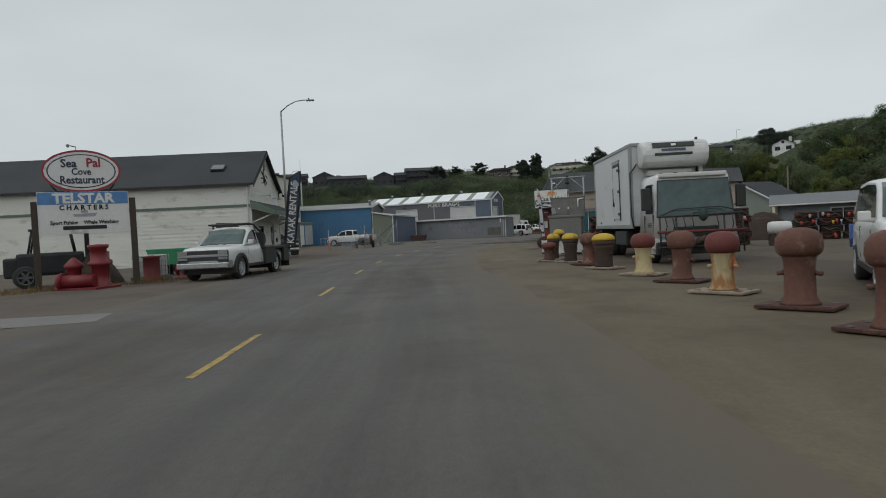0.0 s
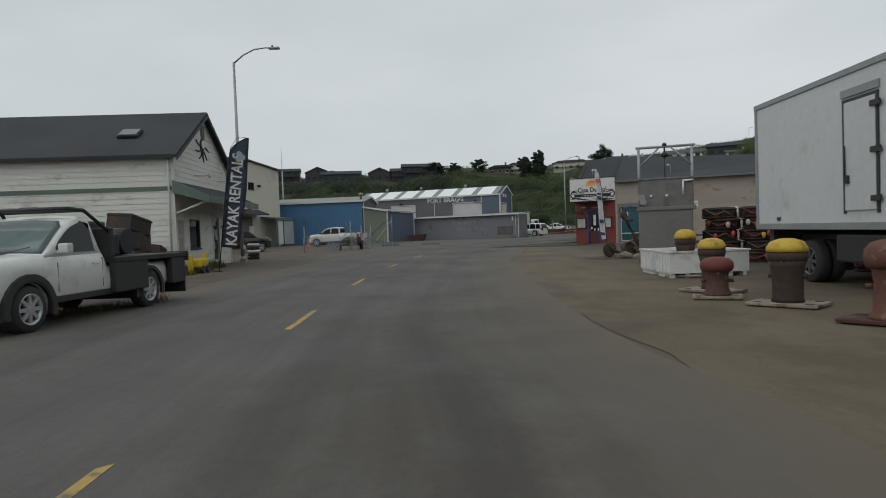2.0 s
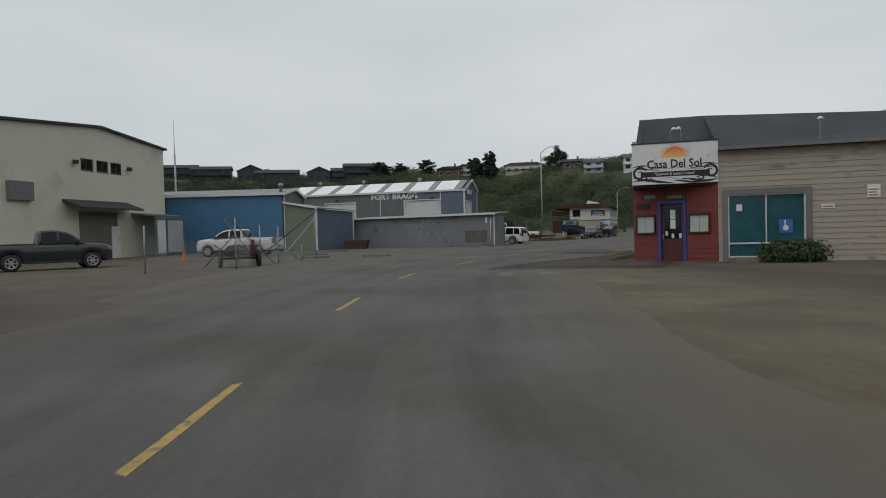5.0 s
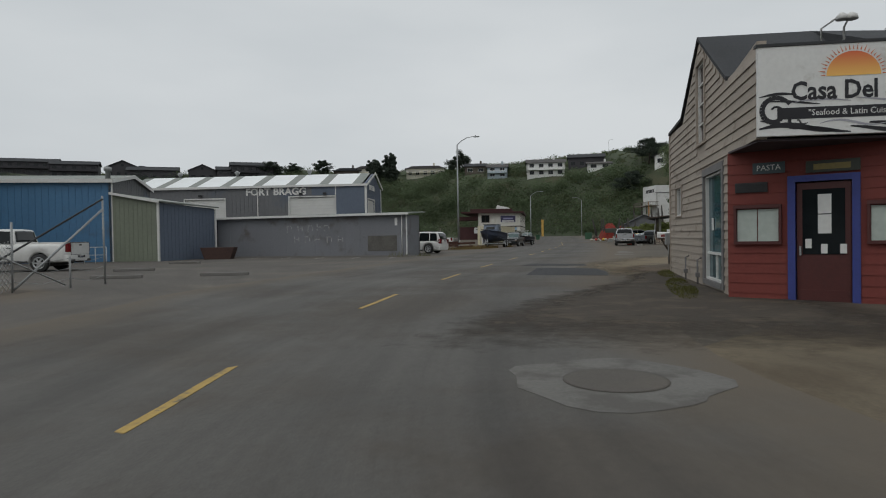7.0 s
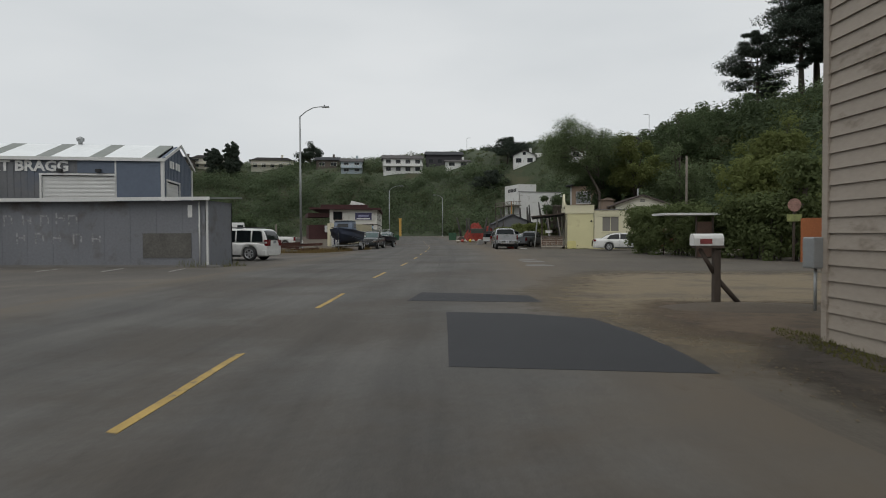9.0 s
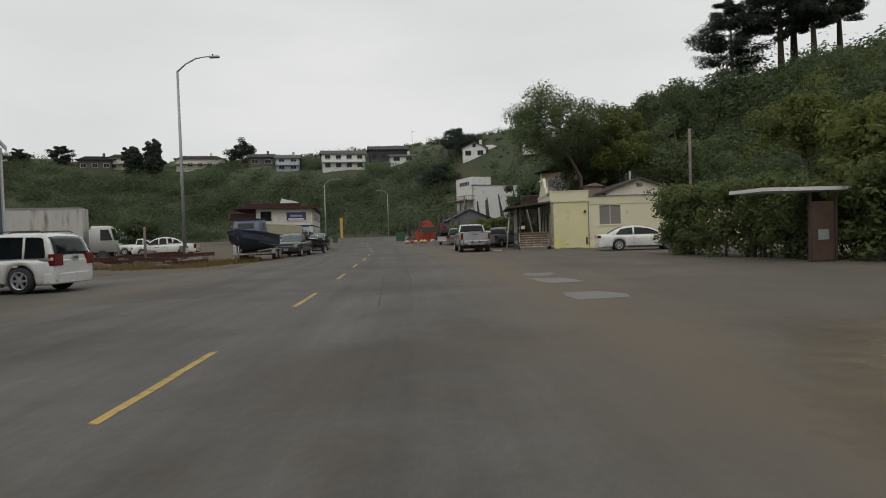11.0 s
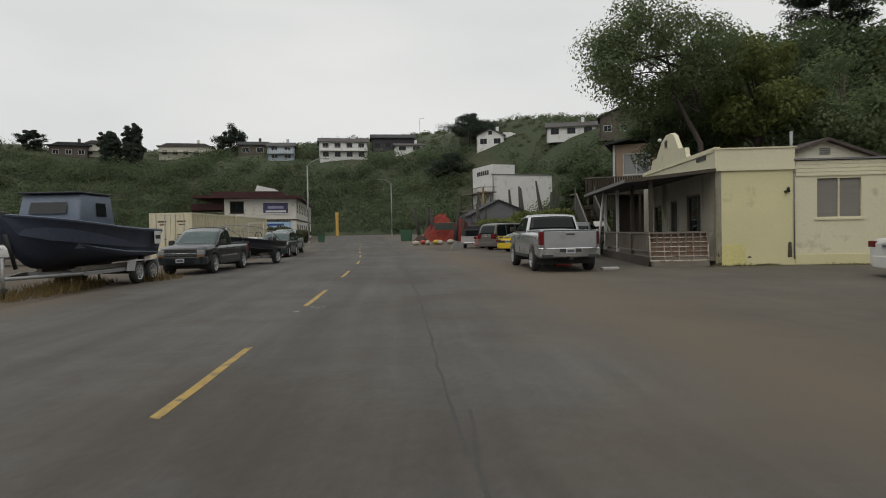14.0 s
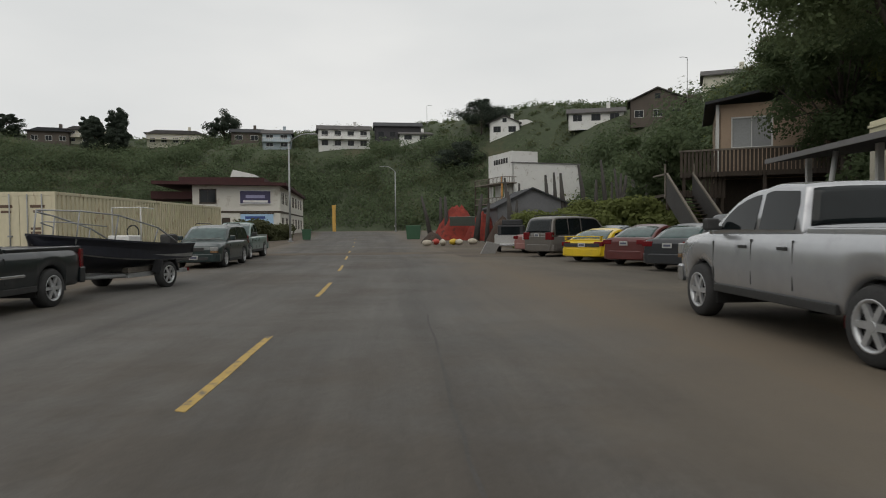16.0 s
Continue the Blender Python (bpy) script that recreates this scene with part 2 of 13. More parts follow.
def lathe(profile, n=20, axis="z", centre=(0, 0, 0), cap=True):
    """Radius and height pairs turned about an axis."""
    bm = bmesh.new()
    rings = []
    for r, h in profile:
        ring = []
        for i in range(n):
            c, s = r * math.cos(2 * math.pi * i / n), r * math.sin(2 * math.pi * i / n)
            p = {"z": (c, s, h), "x": (h, c, s), "y": (s, h, c)}[axis]
            ring.append(bm.verts.new(Vector(p) + Vector(centre)))
        rings.append(ring)
    for a, b in zip(rings, rings[1:]):
        for i in range(n):
            bm.faces.new((a[i], a[(i + 1) % n], b[(i + 1) % n], b[i]))
    if cap:
        bm.faces.new(rings[0][::-1]), bm.faces.new(rings[-1])
    bmesh.ops.recalc_face_normals(bm, faces=bm.faces[:])
    for f in bm.faces:
        f.smooth = len(f.verts) == 4
    return bm


def tube(points, radius, n=8, end=None):
    """A round bar along a line of points; the radius may taper to end."""
    bm = bmesh.new()
    pts = [Vector(p) for p in points]
    rings = []
    for i, p in enumerate(pts):
        d = (pts[min(i + 1, len(pts) - 1)] - pts[max(i - 1, 0)]).normalized()
        side = d.cross(Vector((0, 0, 1)) if abs(d.z) < 0.9 else Vector((1, 0, 0))).normalized()
        up = side.cross(d)
        r = radius if end is None else radius + (end - radius) * i / (len(pts) - 1)
        rings.append([bm.verts.new(p + r * (math.cos(2 * math.pi * k / n) * side + math.sin(2 * math.pi * k / n) * up)) for k in range(n)])
    for a, b in zip(rings, rings[1:]):
        for k in range(n):
            f = bm.faces.new((a[k], a[(k + 1) % n], b[(k + 1) % n], b[k]))
            f.smooth = True
    bm.faces.new(rings[0]), bm.faces.new(rings[-1])
    bmesh.ops.recalc_face_normals(bm, faces=bm.faces[:])
    return bm


def join(*bms):
    out = bmesh.new()
    for b in bms:
        me = bpy.data.meshes.new("tmp")
        b.to_mesh(me)
        b.free()
        out.from_mesh(me)
        bpy.data.meshes.remove(me)
    return out


def moved(bm, m):
    bm.transform(m)
    return bm


def thing(name, m, label, category, group="", kind=""):
    ob = new(name)
    ob.empty_display_size = 0.3
    ob.matrix_world = m
    return tagged(ob, label, category, group, kind)


def part(name, bm, material, parent=None, label=""):
    me = bpy.data.meshes.new(name)
    bm.to_mesh(me)
    bm.free()
    me.materials.append(material)
    ob = new(name, me)
    if parent is not None:
        ob.parent = parent
    return tagged(ob, label)


def solid(name, bm, material, m, label, category, group="", kind=""):
    ob = part(name, bm, material)
    ob.matrix_world = m
    return tagged(ob, label, category, group, kind)


def raw_mesh(name, verts, faces, material, parent=None):
    me = bpy.data.meshes.new(name)
    me.from_pydata(verts, [], faces)
    me.update()
    me.materials.append(material)
    ob = new(name, me)
    if parent is not None:
        ob.parent = parent
    return ob


def lettering(name, words, size, material, parent, m, squeeze=1.0, depth=0.008, label="", align="CENTER", bold=0.0):
    """Raised letters in the built-in font, turned into a mesh; they stand in the x-z plane and face -y."""
    cu = bpy.data.curves.new(name, "FONT")
    cu.body, cu.size, cu.extrude, cu.offset = words, size, depth, bold
    cu.align_x, cu.align_y, cu.resolution_u = align, "CENTER", 2
    tmp = new("tmp_text", cu)
    me = bpy.data.meshes.new_from_object(tmp.evaluated_get(bpy.context.evaluated_depsgraph_get()))
    bpy.data.objects.remove(tmp)
    bpy.data.curves.remove(cu)
    me.name = name
    me.transform(m @ pose(0, 0, 0, 90) @ Matrix.Diagonal((squeeze, 1, 1, 1)))
    me.materials.clear()
    me.materials.append(material)
    ob = new(name, me)
    ob.parent = parent
    return tagged(ob, label)


def panel_wall(name, length, height, thick, material, parent, m, openings=(), top=None):
    """A wall from 0 to length along x, its outer face at y = 0, with rectangular openings (x0, x1, z0, z1) cut right through.
    top: points (x, z) of the upper edge, if it is not level."""
    bm = bmesh.new()
    xs = sorted({0.0, length, *[o[0] for o in openings], *[o[1] for o in openings], *([p[0] for p in top] if top else [])})
    zs = sorted({0.0, height, *[o[2] for o in openings], *[o[3] for o in openings]})
    for a, b in zip(xs, xs[1:]):
        for c, d in zip(zs, zs[1:]):
            if d <= height + 1e-6 and not any(o[0] - 1e-6 <= a and b <= o[1] + 1e-6 and o[2] - 1e-6 <= c and d <= o[3] + 1e-6 for o in openings):
                bm_box(bm, a, b, 0, thick, c, d)
        if top:
            tx, tz = [p[0] for p in top], [p[1] for p in top]
            za, zb = float(np.interp(a, tx, tz)), float(np.interp(b, tx, tz))
            if max(za, zb) > height + 0.01:
                low = max([height] + [o[3] for o in openings if o[0] - 1e-6 <= a and b <= o[1] + 1e-6 and o[3] > height])
                v = bm_box(bm, a, b, 0, thick, low, low + 1)
                for i, z in ((4, za), (5, zb), (6, zb), (7, za)):
                    v[i].co.z = max(z, low + 0.001)
    bmesh.ops.remove_doubles(bm, verts=bm.verts[:], dist=0.0005)
    bm.transform(m)
    return part(name, bm, material, parent)


BOARD_QUEUE = []


def lap_boards(parent, length, z0, z1, m, material, step=0.2, openings=(), top=None, name="board", start=0.0, proud=0.022):
    """Lapped boards over a wall, each an object of its own, laid last in the file."""
    BOARD_QUEUE.append((parent, start, length, z0, z1, m, material, step, tuple(openings), top, name, proud))


def lay_boards():
    for parent, start, length, z0, z1, m, material, step, openings, top, name, proud in BOARD_QUEUE:
        z = z0
        peak = max(p[1] for p in top) if top else z1
        while z < peak - 0.02:
            zt = min(z + step, peak)
            spans = [(start, length)]
            if top:
                xs = np.linspace(start, length, 160)
                ok = xs[np.interp(xs, [p[0] for p in top], [p[1] for p in top]) >= zt - 0.02]
                spans = [(float(ok[0]), float(ok[-1]))] if len(ok) > 1 else []
            for o in openings:
                if o[2] < zt - 0.01 and o[3] > z + 0.01:
                    spans = [s for a, b in spans for s in ((a, min(b, o[0])), (max(a, o[1]), b)) if s[1] - s[0] > 0.02]
            for a, b in spans:
                v = [(a, -proud, z), (b, -proud, z), (b, 0, z), (a, 0, z), (a, -0.004, zt), (b, -0.004, zt), (b, 0, zt), (a, 0, zt)]
                ob = raw_mesh(name, [m @ Vector(p) for p in v], [(3, 2, 1, 0), (4, 5, 6, 7), (0, 1, 5, 4), (1, 2, 6, 5), (3, 0, 4, 7)], material, parent)
            z = zt


def window(parent, w, h, m, frame_mat, glass, name="window", bars_v=0, bars_h=0, fw=0.07, depth=0.09, sill=True):
    """A framed window in the x-z plane with its outer face towards -y: frame, panes between the bars, and a sill."""
    fr = part(name, join(box(0, fw, -0.03, depth, 0, h), box(w - fw, w, -0.03, depth, 0, h), box(fw, w - fw, -0.03, depth, 0, fw), box(fw, w - fw, -0.03, depth, h - fw, h),
                         *[box(w * (i + 1) / (bars_v + 1) - 0.02, w * (i + 1) / (bars_v + 1) + 0.02, -0.015, depth * 0.7, fw, h - fw) for i in range(bars_v)],
                         *[box(fw, w - fw, -0.012, depth * 0.6, h * (i + 1) / (bars_h + 1) - 0.02, h * (i + 1) / (bars_h + 1) + 0.02) for i in range(bars_h)]), frame_mat, parent)
    fr.matrix_local = m
    for i in range(bars_v + 1):
        a, b = fw + 0.002 + (w - 2 * fw) * i / (bars_v + 1), fw - 0.002 + (w - 2 * fw) * (i + 1) / (bars_v + 1)
        part("pane", box(a, b, depth * 0.5, depth * 0.5 + 0.012, fw, h - fw), glass, fr)
    if sill:
        part("sill", box(-0.05, w + 0.05, -0.08, 0.0, -0.06, -0.002), frame_mat, fr)
    return fr


# ---- ground, road and hill ----
def smooth(a, b, x):
    t = np.clip((x - a) / (b - a), 0, 1)
    return t * t * (3 - 2 * t)


FOOT = np.array([(60, -60), (46, 0), (34, 50), (14, 84), (4, 112), (-1, 145), (-6, 185), (-12, 215), (-24, 236), (-60, 246), (-110, 246), (-170, 225), (-260, 170), (-420, 90), (-800, -60)], float)


def hill_distance(x, y):
    """How far a place lies inside the hill, from its foot line; negative outside."""
    best = np.full(x.shape, 1e9)
    sign = np.ones(x.shape)
    for a, b in zip(FOOT, FOOT[1:]):
        d = b - a
        t = np.clip(((x - a[0]) * d[0] + (y - a[1]) * d[1]) / (d @ d), 0, 1)
        px_, py_ = a[0] + t * d[0], a[1] + t * d[1]
        dist = np.hypot(x - px_, y - py_)
        side = d[0] * (y - a[1]) - d[1] * (x - a[0])
        near = dist < best
        sign = np.where(near, np.where(side < 0, 1.0, -1.0), sign)
        best = np.where(near, dist, best)
    return best * sign


def hill_height(x, y):
    x, y = np.asarray(x, float), np.asarray(y, float)
    d = hill_distance(x, y)
    k = smooth(-45, 5, x)
    top = 24 + 8 * smooth(150, 300, y) + 5 * smooth(-120, 0, x) * smooth(200, 330, y) + 3.5 * k * (1 - smooth(190, 232, y)) - 2.5 * k * smooth(190, 232, y)
    rough = 1.3 * np.sin(x * 0.071 + 1) * np.cos(y * 0.063) + 0.8 * np.sin(x * 0.19) * np.sin(y * 0.17 + 2)
    return np.where(d > 0, top * (0.55 * smooth(-6, 46 - 14 * k, d) + 0.45 * smooth(20 - 9 * k, 90 - 42 * k, d)) + rough * smooth(0, 25, d) + 0.035 * np.maximum(d - 90, 0), 0)


def rise(x, y):
    """The harbour ground is level and lifts a little towards the end of the road."""
    x, y = np.asarray(x, float), np.asarray(y, float)
    return 0.85 * smooth(140, 205, y)


def ground_z(x, y):
    return float(rise(x, y) + hill_height(x, y))


def sheet(name, xs, ys, fz, material, label, category):
    gx, gy = np.meshgrid(xs, ys)
    gz = fz(gx, gy)
    nx, ny = len(xs), len(ys)
    verts = np.stack([gx.ravel(), gy.ravel(), gz.ravel()], 1).tolist()
    faces = [(j * nx + i, j * nx + i + 1, (j + 1) * nx + i + 1, (j + 1) * nx + i) for j in range(ny - 1) for i in range(nx - 1)]
    ob = raw_mesh(name, verts, faces, material)
    ob.data.polygons.foreach_set("use_smooth", [True] * len(faces))
    return tagged(ob, label, category, kind="structure")


def graded(lo, a, b, hi, fine, coarse):
    return np.unique(np.concatenate([np.arange(lo, a, coarse), np.arange(a, b, fine), np.arange(b, hi + coarse, coarse)]))


sheet("ground", graded(-2600, -330, 130, 2600, 12, 190), graded(-900, -80, 470, 2600, 12, 190), rise, DIRT, "packed brown dirt ground of a harbour below a bluff", "ground")
sheet("hillside", graded(-1500, -330, 130, 1500, 5, 60), graded(-300, -60, 480, 1500, 5, 60), lambda x, y: rise(x, y) + np.where(hill_distance(x, y) > 0, hill_height(x, y), -1.0), SOIL, "steep overgrown bluff of dark soil and scrub", "hillside")


LOOSE = ("wall_foot_soil", "tan_ground", "mailbox_soil")
DUST = {"road": [0.85, 0.22, 0, 0, 0, 0, 0.08, 0.42, 0.9], "shoulder": [0.25, 0, 0, 0.05, 0.3, 0.55, 0.8, 1.0, 1.0]}


def strip(name, left, right, z, material, label, category, kind="structure", rag=0.0, group=""):
    """A surface between two lines of the plan, following the ground a little above it."""
    l, r = np.array(left, float), np.array(right, float)
    t = np.linspace(0, 1, 60 if not rag else 260)

    def along(p):
        s = np.concatenate([[0], np.cumsum(np.hypot(*np.diff(p, axis=0).T))])
        return np.stack([np.interp(t * s[-1], s, p[:, 0]), np.interp(t * s[-1], s, p[:, 1])], 1)
    a, b = along(l), along(r)
    step_m = float(np.hypot(*np.diff(a, axis=0).T).mean())
    verts, faces, n = [], [], 9
    for i, (p, q) in enumerate(zip(a, b)):
        if rag:
            d = (q - p) / np.linalg.norm(q - p)
            go = i * step_m
            q = q + d * rag * (noise.noise(Vector((go * 0.11, 0.3, 0))) + 0.6 * noise.noise(Vector((go * 0.43, 2.3, 0))) + 0.25 * noise.noise(Vector((go * 1.7, 4.3, 0))))
            p = p - d * rag * (noise.noise(Vector((go * 0.11, 5.3, 0))) + 0.6 * noise.noise(Vector((go * 0.43, 7.3, 0))) + 0.25 * noise.noise(Vector((go * 1.7, 9.3, 0))))
        for k in range(n):
            x, y = p + (q - p) * k / (n - 1)
            verts.append((x, y, float(rise(x, y)) + z))
    for i in range(len(t) - 1):
        for k in range(n - 1):
            faces.append((i * n + k, i * n + k + 1, (i + 1) * n + k + 1, (i + 1) * n + k))
    ob = raw_mesh(name, verts, faces, material)
    dust = ob.data.attributes.new("dust", "FLOAT", "POINT")
    worn = np.tile(DUST.get(name, [1.0, 0.45, 0.1, 0, 0, 0, 0.1, 0.45, 1.0]), len(t))
    if name in LOOSE:
        worn = np.maximum(worn, np.repeat(np.clip(1 - np.minimum(t, 1 - t) / 0.24, 0, 1), n))
    dust.data.foreach_set("value", worn)
    length = float(np.hypot(*np.diff(a, axis=0).T).sum())
    wide = float(np.linalg.norm(b - a, axis=1).mean())
    ob.data.attributes.new("across", "FLOAT", "POINT").data.foreach_set("value", np.tile(np.linspace(-wide / 2, wide / 2, n), len(t)))
    ob.data.attributes.new("along", "FLOAT", "POINT").data.foreach_set("value", np.repeat(t * length, n))
    return tagged(ob, label, category, group, kind)


def drift(material, colour):
    """Dirt carried over the edges of a paved surface, thinning out in ragged tongues."""
    n, l = material.node_tree.nodes, material.node_tree.links
    b = n["Principled BSDF"]
    was = b.inputs["Base Color"].links[0].from_socket
    at, tx, ge = n.new("ShaderNodeAttribute"), n.new("ShaderNodeTexNoise"), n.new("ShaderNodeNewGeometry")
    at.attribute_name = "dust"
    tx.inputs["Scale"].default_value, tx.inputs["Detail"].default_value, tx.inputs["Roughness"].default_value = 0.55, 8.0, 0.65
    l.new(ge.outputs["Position"], tx.inputs["Vector"])
    ad, mr, mx = n.new("ShaderNodeMath"), n.new("ShaderNodeMapRange"), n.new("ShaderNodeMix")
    ad.operation = "ADD"
    l.new(at.outputs["Fac"], ad.inputs[0])
    l.new(tx.outputs["Fac"], ad.inputs[1])
    mr.inputs["From Min"].default_value, mr.inputs["From Max"].default_value = 0.72, 1.35
    l.new(ad.outputs[0], mr.inputs["Value"])
    mx.data_type = "RGBA"
    mx.inputs["B"].default_value = (*colour, 1)
    l.new(mr.outputs[0], mx.inputs["Factor"])
    l.new(was, mx.inputs["A"])
    l.new(mx.outputs["Result"], b.inputs["Base Color"])


def wheel_tracks(material, tracks, dark=0.84, streak=0.16):
    """Worn bands where wheels run, and fine streaks and crumbs of the stone along the way of traffic."""
    n, l = material.node_tree.nodes, material.node_tree.links
    b = n["Principled BSDF"]
    was = b.inputs["Base Color"].links[0].from_socket
    ac, al, xy = n.new("ShaderNodeAttribute"), n.new("ShaderNodeAttribute"), n.new("ShaderNodeCombineXYZ")
    ac.attribute_name, al.attribute_name = "across", "along"
    l.new(ac.outputs["Fac"], xy.inputs["X"]), l.new(al.outputs["Fac"], xy.inputs["Y"])

    def grain(sx, sy, scale, detail, rough=0.6):
        mp, tx = n.new("ShaderNodeMapping"), n.new("ShaderNodeTexNoise")
        mp.inputs["Scale"].default_value = (sx, sy, 1)
        tx.inputs["Scale"].default_value, tx.inputs["Detail"].default_value, tx.inputs["Roughness"].default_value = scale, detail, rough
        l.new(xy.outputs[0], mp.inputs["Vector"]), l.new(mp.outputs["Vector"], tx.inputs["Vector"])
        return tx.outputs["Fac"]

    def ranged(src, f0, f1, t0, t1):
        r = n.new("ShaderNodeMapRange")
        r.inputs["From Min"].default_value, r.inputs["From Max"].default_value, r.inputs["To Min"].default_value, r.inputs["To Max"].default_value = f0, f1, t0, t1
        l.new(src, r.inputs["Value"])
        return r.outputs[0]

    def times(p, q):
        m_ = n.new("ShaderNodeMath")
        m_.operation = "MULTIPLY"
        l.new(p, m_.inputs[0]), l.new(q, m_.inputs[1])
        return m_.outputs[0]
    ramp = n.new("ShaderNodeValToRGB")
    e = ramp.color_ramp.elements
    e[0].position, e[0].color = 0.0, (1, 1, 1, 1)
    e[1].position, e[1].color = 1.0, (1, 1, 1, 1)
    for u in tracks:
        for du, c in ((-0.055, 1.0), (0.0, dark), (0.055, 1.0)):
            q = e.new(u + du)
            q.color = (c, c, c, 1)
    wob = n.new("ShaderNodeMath")
    wob.operation = "MULTIPLY_ADD"
    wob.inputs[1].default_value = 0.5
    l.new(ranged(grain(0.3, 0.05, 1.0, 2), 0.3, 0.7, -0.6, 0.6), wob.inputs[0]), l.new(ac.outputs["Fac"], wob.inputs[2])
    l.new(ranged(wob.outputs[0], -5.0, 5.0, 0, 1), ramp.inputs["Fac"])
    f = times(ramp.outputs["Color"], ranged(grain(2.2, 0.10, 1.0, 6, 0.7), 0.3, 0.7, 1 - streak, 1 + streak))
    f = times(f, ranged(grain(1, 1, 9.0, 5, 0.75), 0.3, 0.7, 0.88, 1.12))
    f = times(f, ranged(grain(0.5, 0.22, 1.0, 7, 0.65), 0.35, 0.65, 0.90, 1.10))
    mx = n.new("ShaderNodeMix")
    mx.data_type, mx.blend_type = "RGBA", "MULTIPLY"
    mx.inputs["Factor"].default_value = 1.0
    l.new(was, mx.inputs["A"]), l.new(f, mx.inputs["B"])
    l.new(mx.outputs["Result"], b.inputs["Base Color"])


wheel_tracks(ASPHALT, (0.14, 0.30, 0.62, 0.79))
wheel_tracks(ASPHALT_LOT, (0.3, 0.6), 0.93, 0.08)
wheel_tracks(ASPHALT_BROWN, (0.2, 0.5), 0.92, 0.10)
wheel_tracks(SHOULDER, (0.35, 0.6), 0.92, 0.10)
drift(SHOULDER, (0.064, 0.048, 0.033))


def fray(material):
    """Loose ground that thins out in ragged tongues towards its edges."""
    n, l = material.node_tree.nodes, material.node_tree.links
    at, tx, ge, mr, ad = n.new("ShaderNodeAttribute"), n.new("ShaderNodeTexNoise"), n.new("ShaderNodeNewGeometry"), n.new("ShaderNodeMapRange"), n.new("ShaderNodeMath")
    at.attribute_name = "dust"
    tx.inputs["Scale"].default_value, tx.inputs["Detail"].default_value, tx.inputs["Roughness"].default_value = 2.2, 9.0, 0.68
    l.new(ge.outputs["Position"], tx.inputs["Vector"])
    ad.operation = "SUBTRACT"
    l.new(tx.outputs["Fac"], ad.inputs[0])
    l.new(at.outputs["Fac"], ad.inputs[1])
    mr.inputs["From Min"].default_value, mr.inputs["From Max"].default_value = -0.42, 0.28
    l.new(ad.outputs[0], mr.inputs["Value"])
    l.new(mr.outputs[0], n["Principled BSDF"].inputs["Alpha"])


fray(SHOULDER_PALE)
fray(SOIL_DARK)
fray(SOIL_BROWN)
drift(ASPHALT, (0.108, 0.088, 0.065))
drift(ASPHALT_LOT, (0.112, 0.090, 0.066))
drift(ASPHALT_BROWN, (0.118, 0.093, 0.066))

CENTRE = [(10.5, -17), (4.5, -7.6), (-2.0, 2.6), (-7.1, 10.3), (-12.0, 17.7), (-15.9, 24.0), (-19.7, 31.0), (-23.0, 38.0), (-25.9, 45.7), (-27.2, 53.7), (-27.9, 61.4), (-28.5, 69.5), (-28.9, 77.4), (-29.1, 85.2), (-29.4, 92.9), (-29.9, 100.6), (-30.4, 108.3), (-30.9, 116.0), (-31.6, 124), (-32.6, 134), (-34.0, 146), (-35.6, 160), (-38, 180), (-42, 205), (-52, 226), (-75, 236)]


def offset_line(line, d):
    p = np.array(line, float)
    t = np.gradient(p, axis=0)
    t /= np.linalg.norm(t, axis=1)[:, None]
    return p + d * np.stack([t[:, 1], -t[:, 0]], 1)


strip("parking_lot", [(-29, 36), (-33, 42), (-35.4, 47), (-38, 53.5), (-60, 60), (-64, 66), (-66, 78), (-55, 90)], [(-24, 35), (-25.5, 42), (-26.5, 47.5), (-27, 54), (-28, 60), (-29, 70), (-30, 82), (-32, 100)], 0.008, ASPHALT_LOT, "worn grey asphalt parking lot beside the road", "parking lot")
strip("side_lot", offset_line(CENTRE, 4.6)[8:24], [(-17.5, 44), (-17.5, 50), (-20.0, 56), (-19.2, 68), (-7, 80), (-5, 96), (-6, 113), (-13, 117), (-17, 126), (-18, 140), (-20, 152), (-24, 165), (-27, 180), (-32, 205)], 0.005, ASPHALT_BROWN, "brown worn asphalt lot without a kerb beside the road", "parking lot", rag=0.5)
strip("road", np.concatenate([offset_line(CENTRE, -4.8)[:9], offset_line(CENTRE, -6.0)[9:]]), np.concatenate([offset_line(CENTRE, 4.65)[:7], offset_line(CENTRE, 5.2)[7:]]), 0.014, ASPHALT, "worn grey two-lane asphalt road without kerbs", "road", rag=0.35)

strip("shoulder", offset_line(CENTRE, 4.5)[:9], [(24, -9), (17.5, 0.5), (11.5, 9.6), (6.0, 16.5), (0.8, 23.6), (-4.0, 30.5), (-8.5, 38.5), (-13.5, 47.0), (-18.6, 51.9)], 0.009, SHOULDER, "tan packed gravel shoulder beside the road", "shoulder", rag=0.3)
strip("verge", [(-9, -14), (-14.5, -2.0), (-20, 6.5), (-24.5, 14.0), (-28.0, 22.0), (-33.0, 30.0), (-38.0, 40.0), (-39.5, 50.5), (-39.5, 56.5)], offset_line(CENTRE, -4.7)[:9], 0.006, DIRT_RED, "reddish brown packed dirt verge along the road", "verge", rag=0.4)
strip("wall_foot_soil", [(-24.6, 46.5), (-23.9, 53.0), (-22.7, 57.5), (-22.0, 62.0), (-21.2, 65.2)], [(-17.6, 47.6), (-18.0, 54.0), (-18.1, 58.5), (-18.1, 61.5), (-17.4, 65.0)], 0.0192, SOIL_DARK, "dark crumbling soil along the foot of the restaurant wall", "soil", rag=0.45)
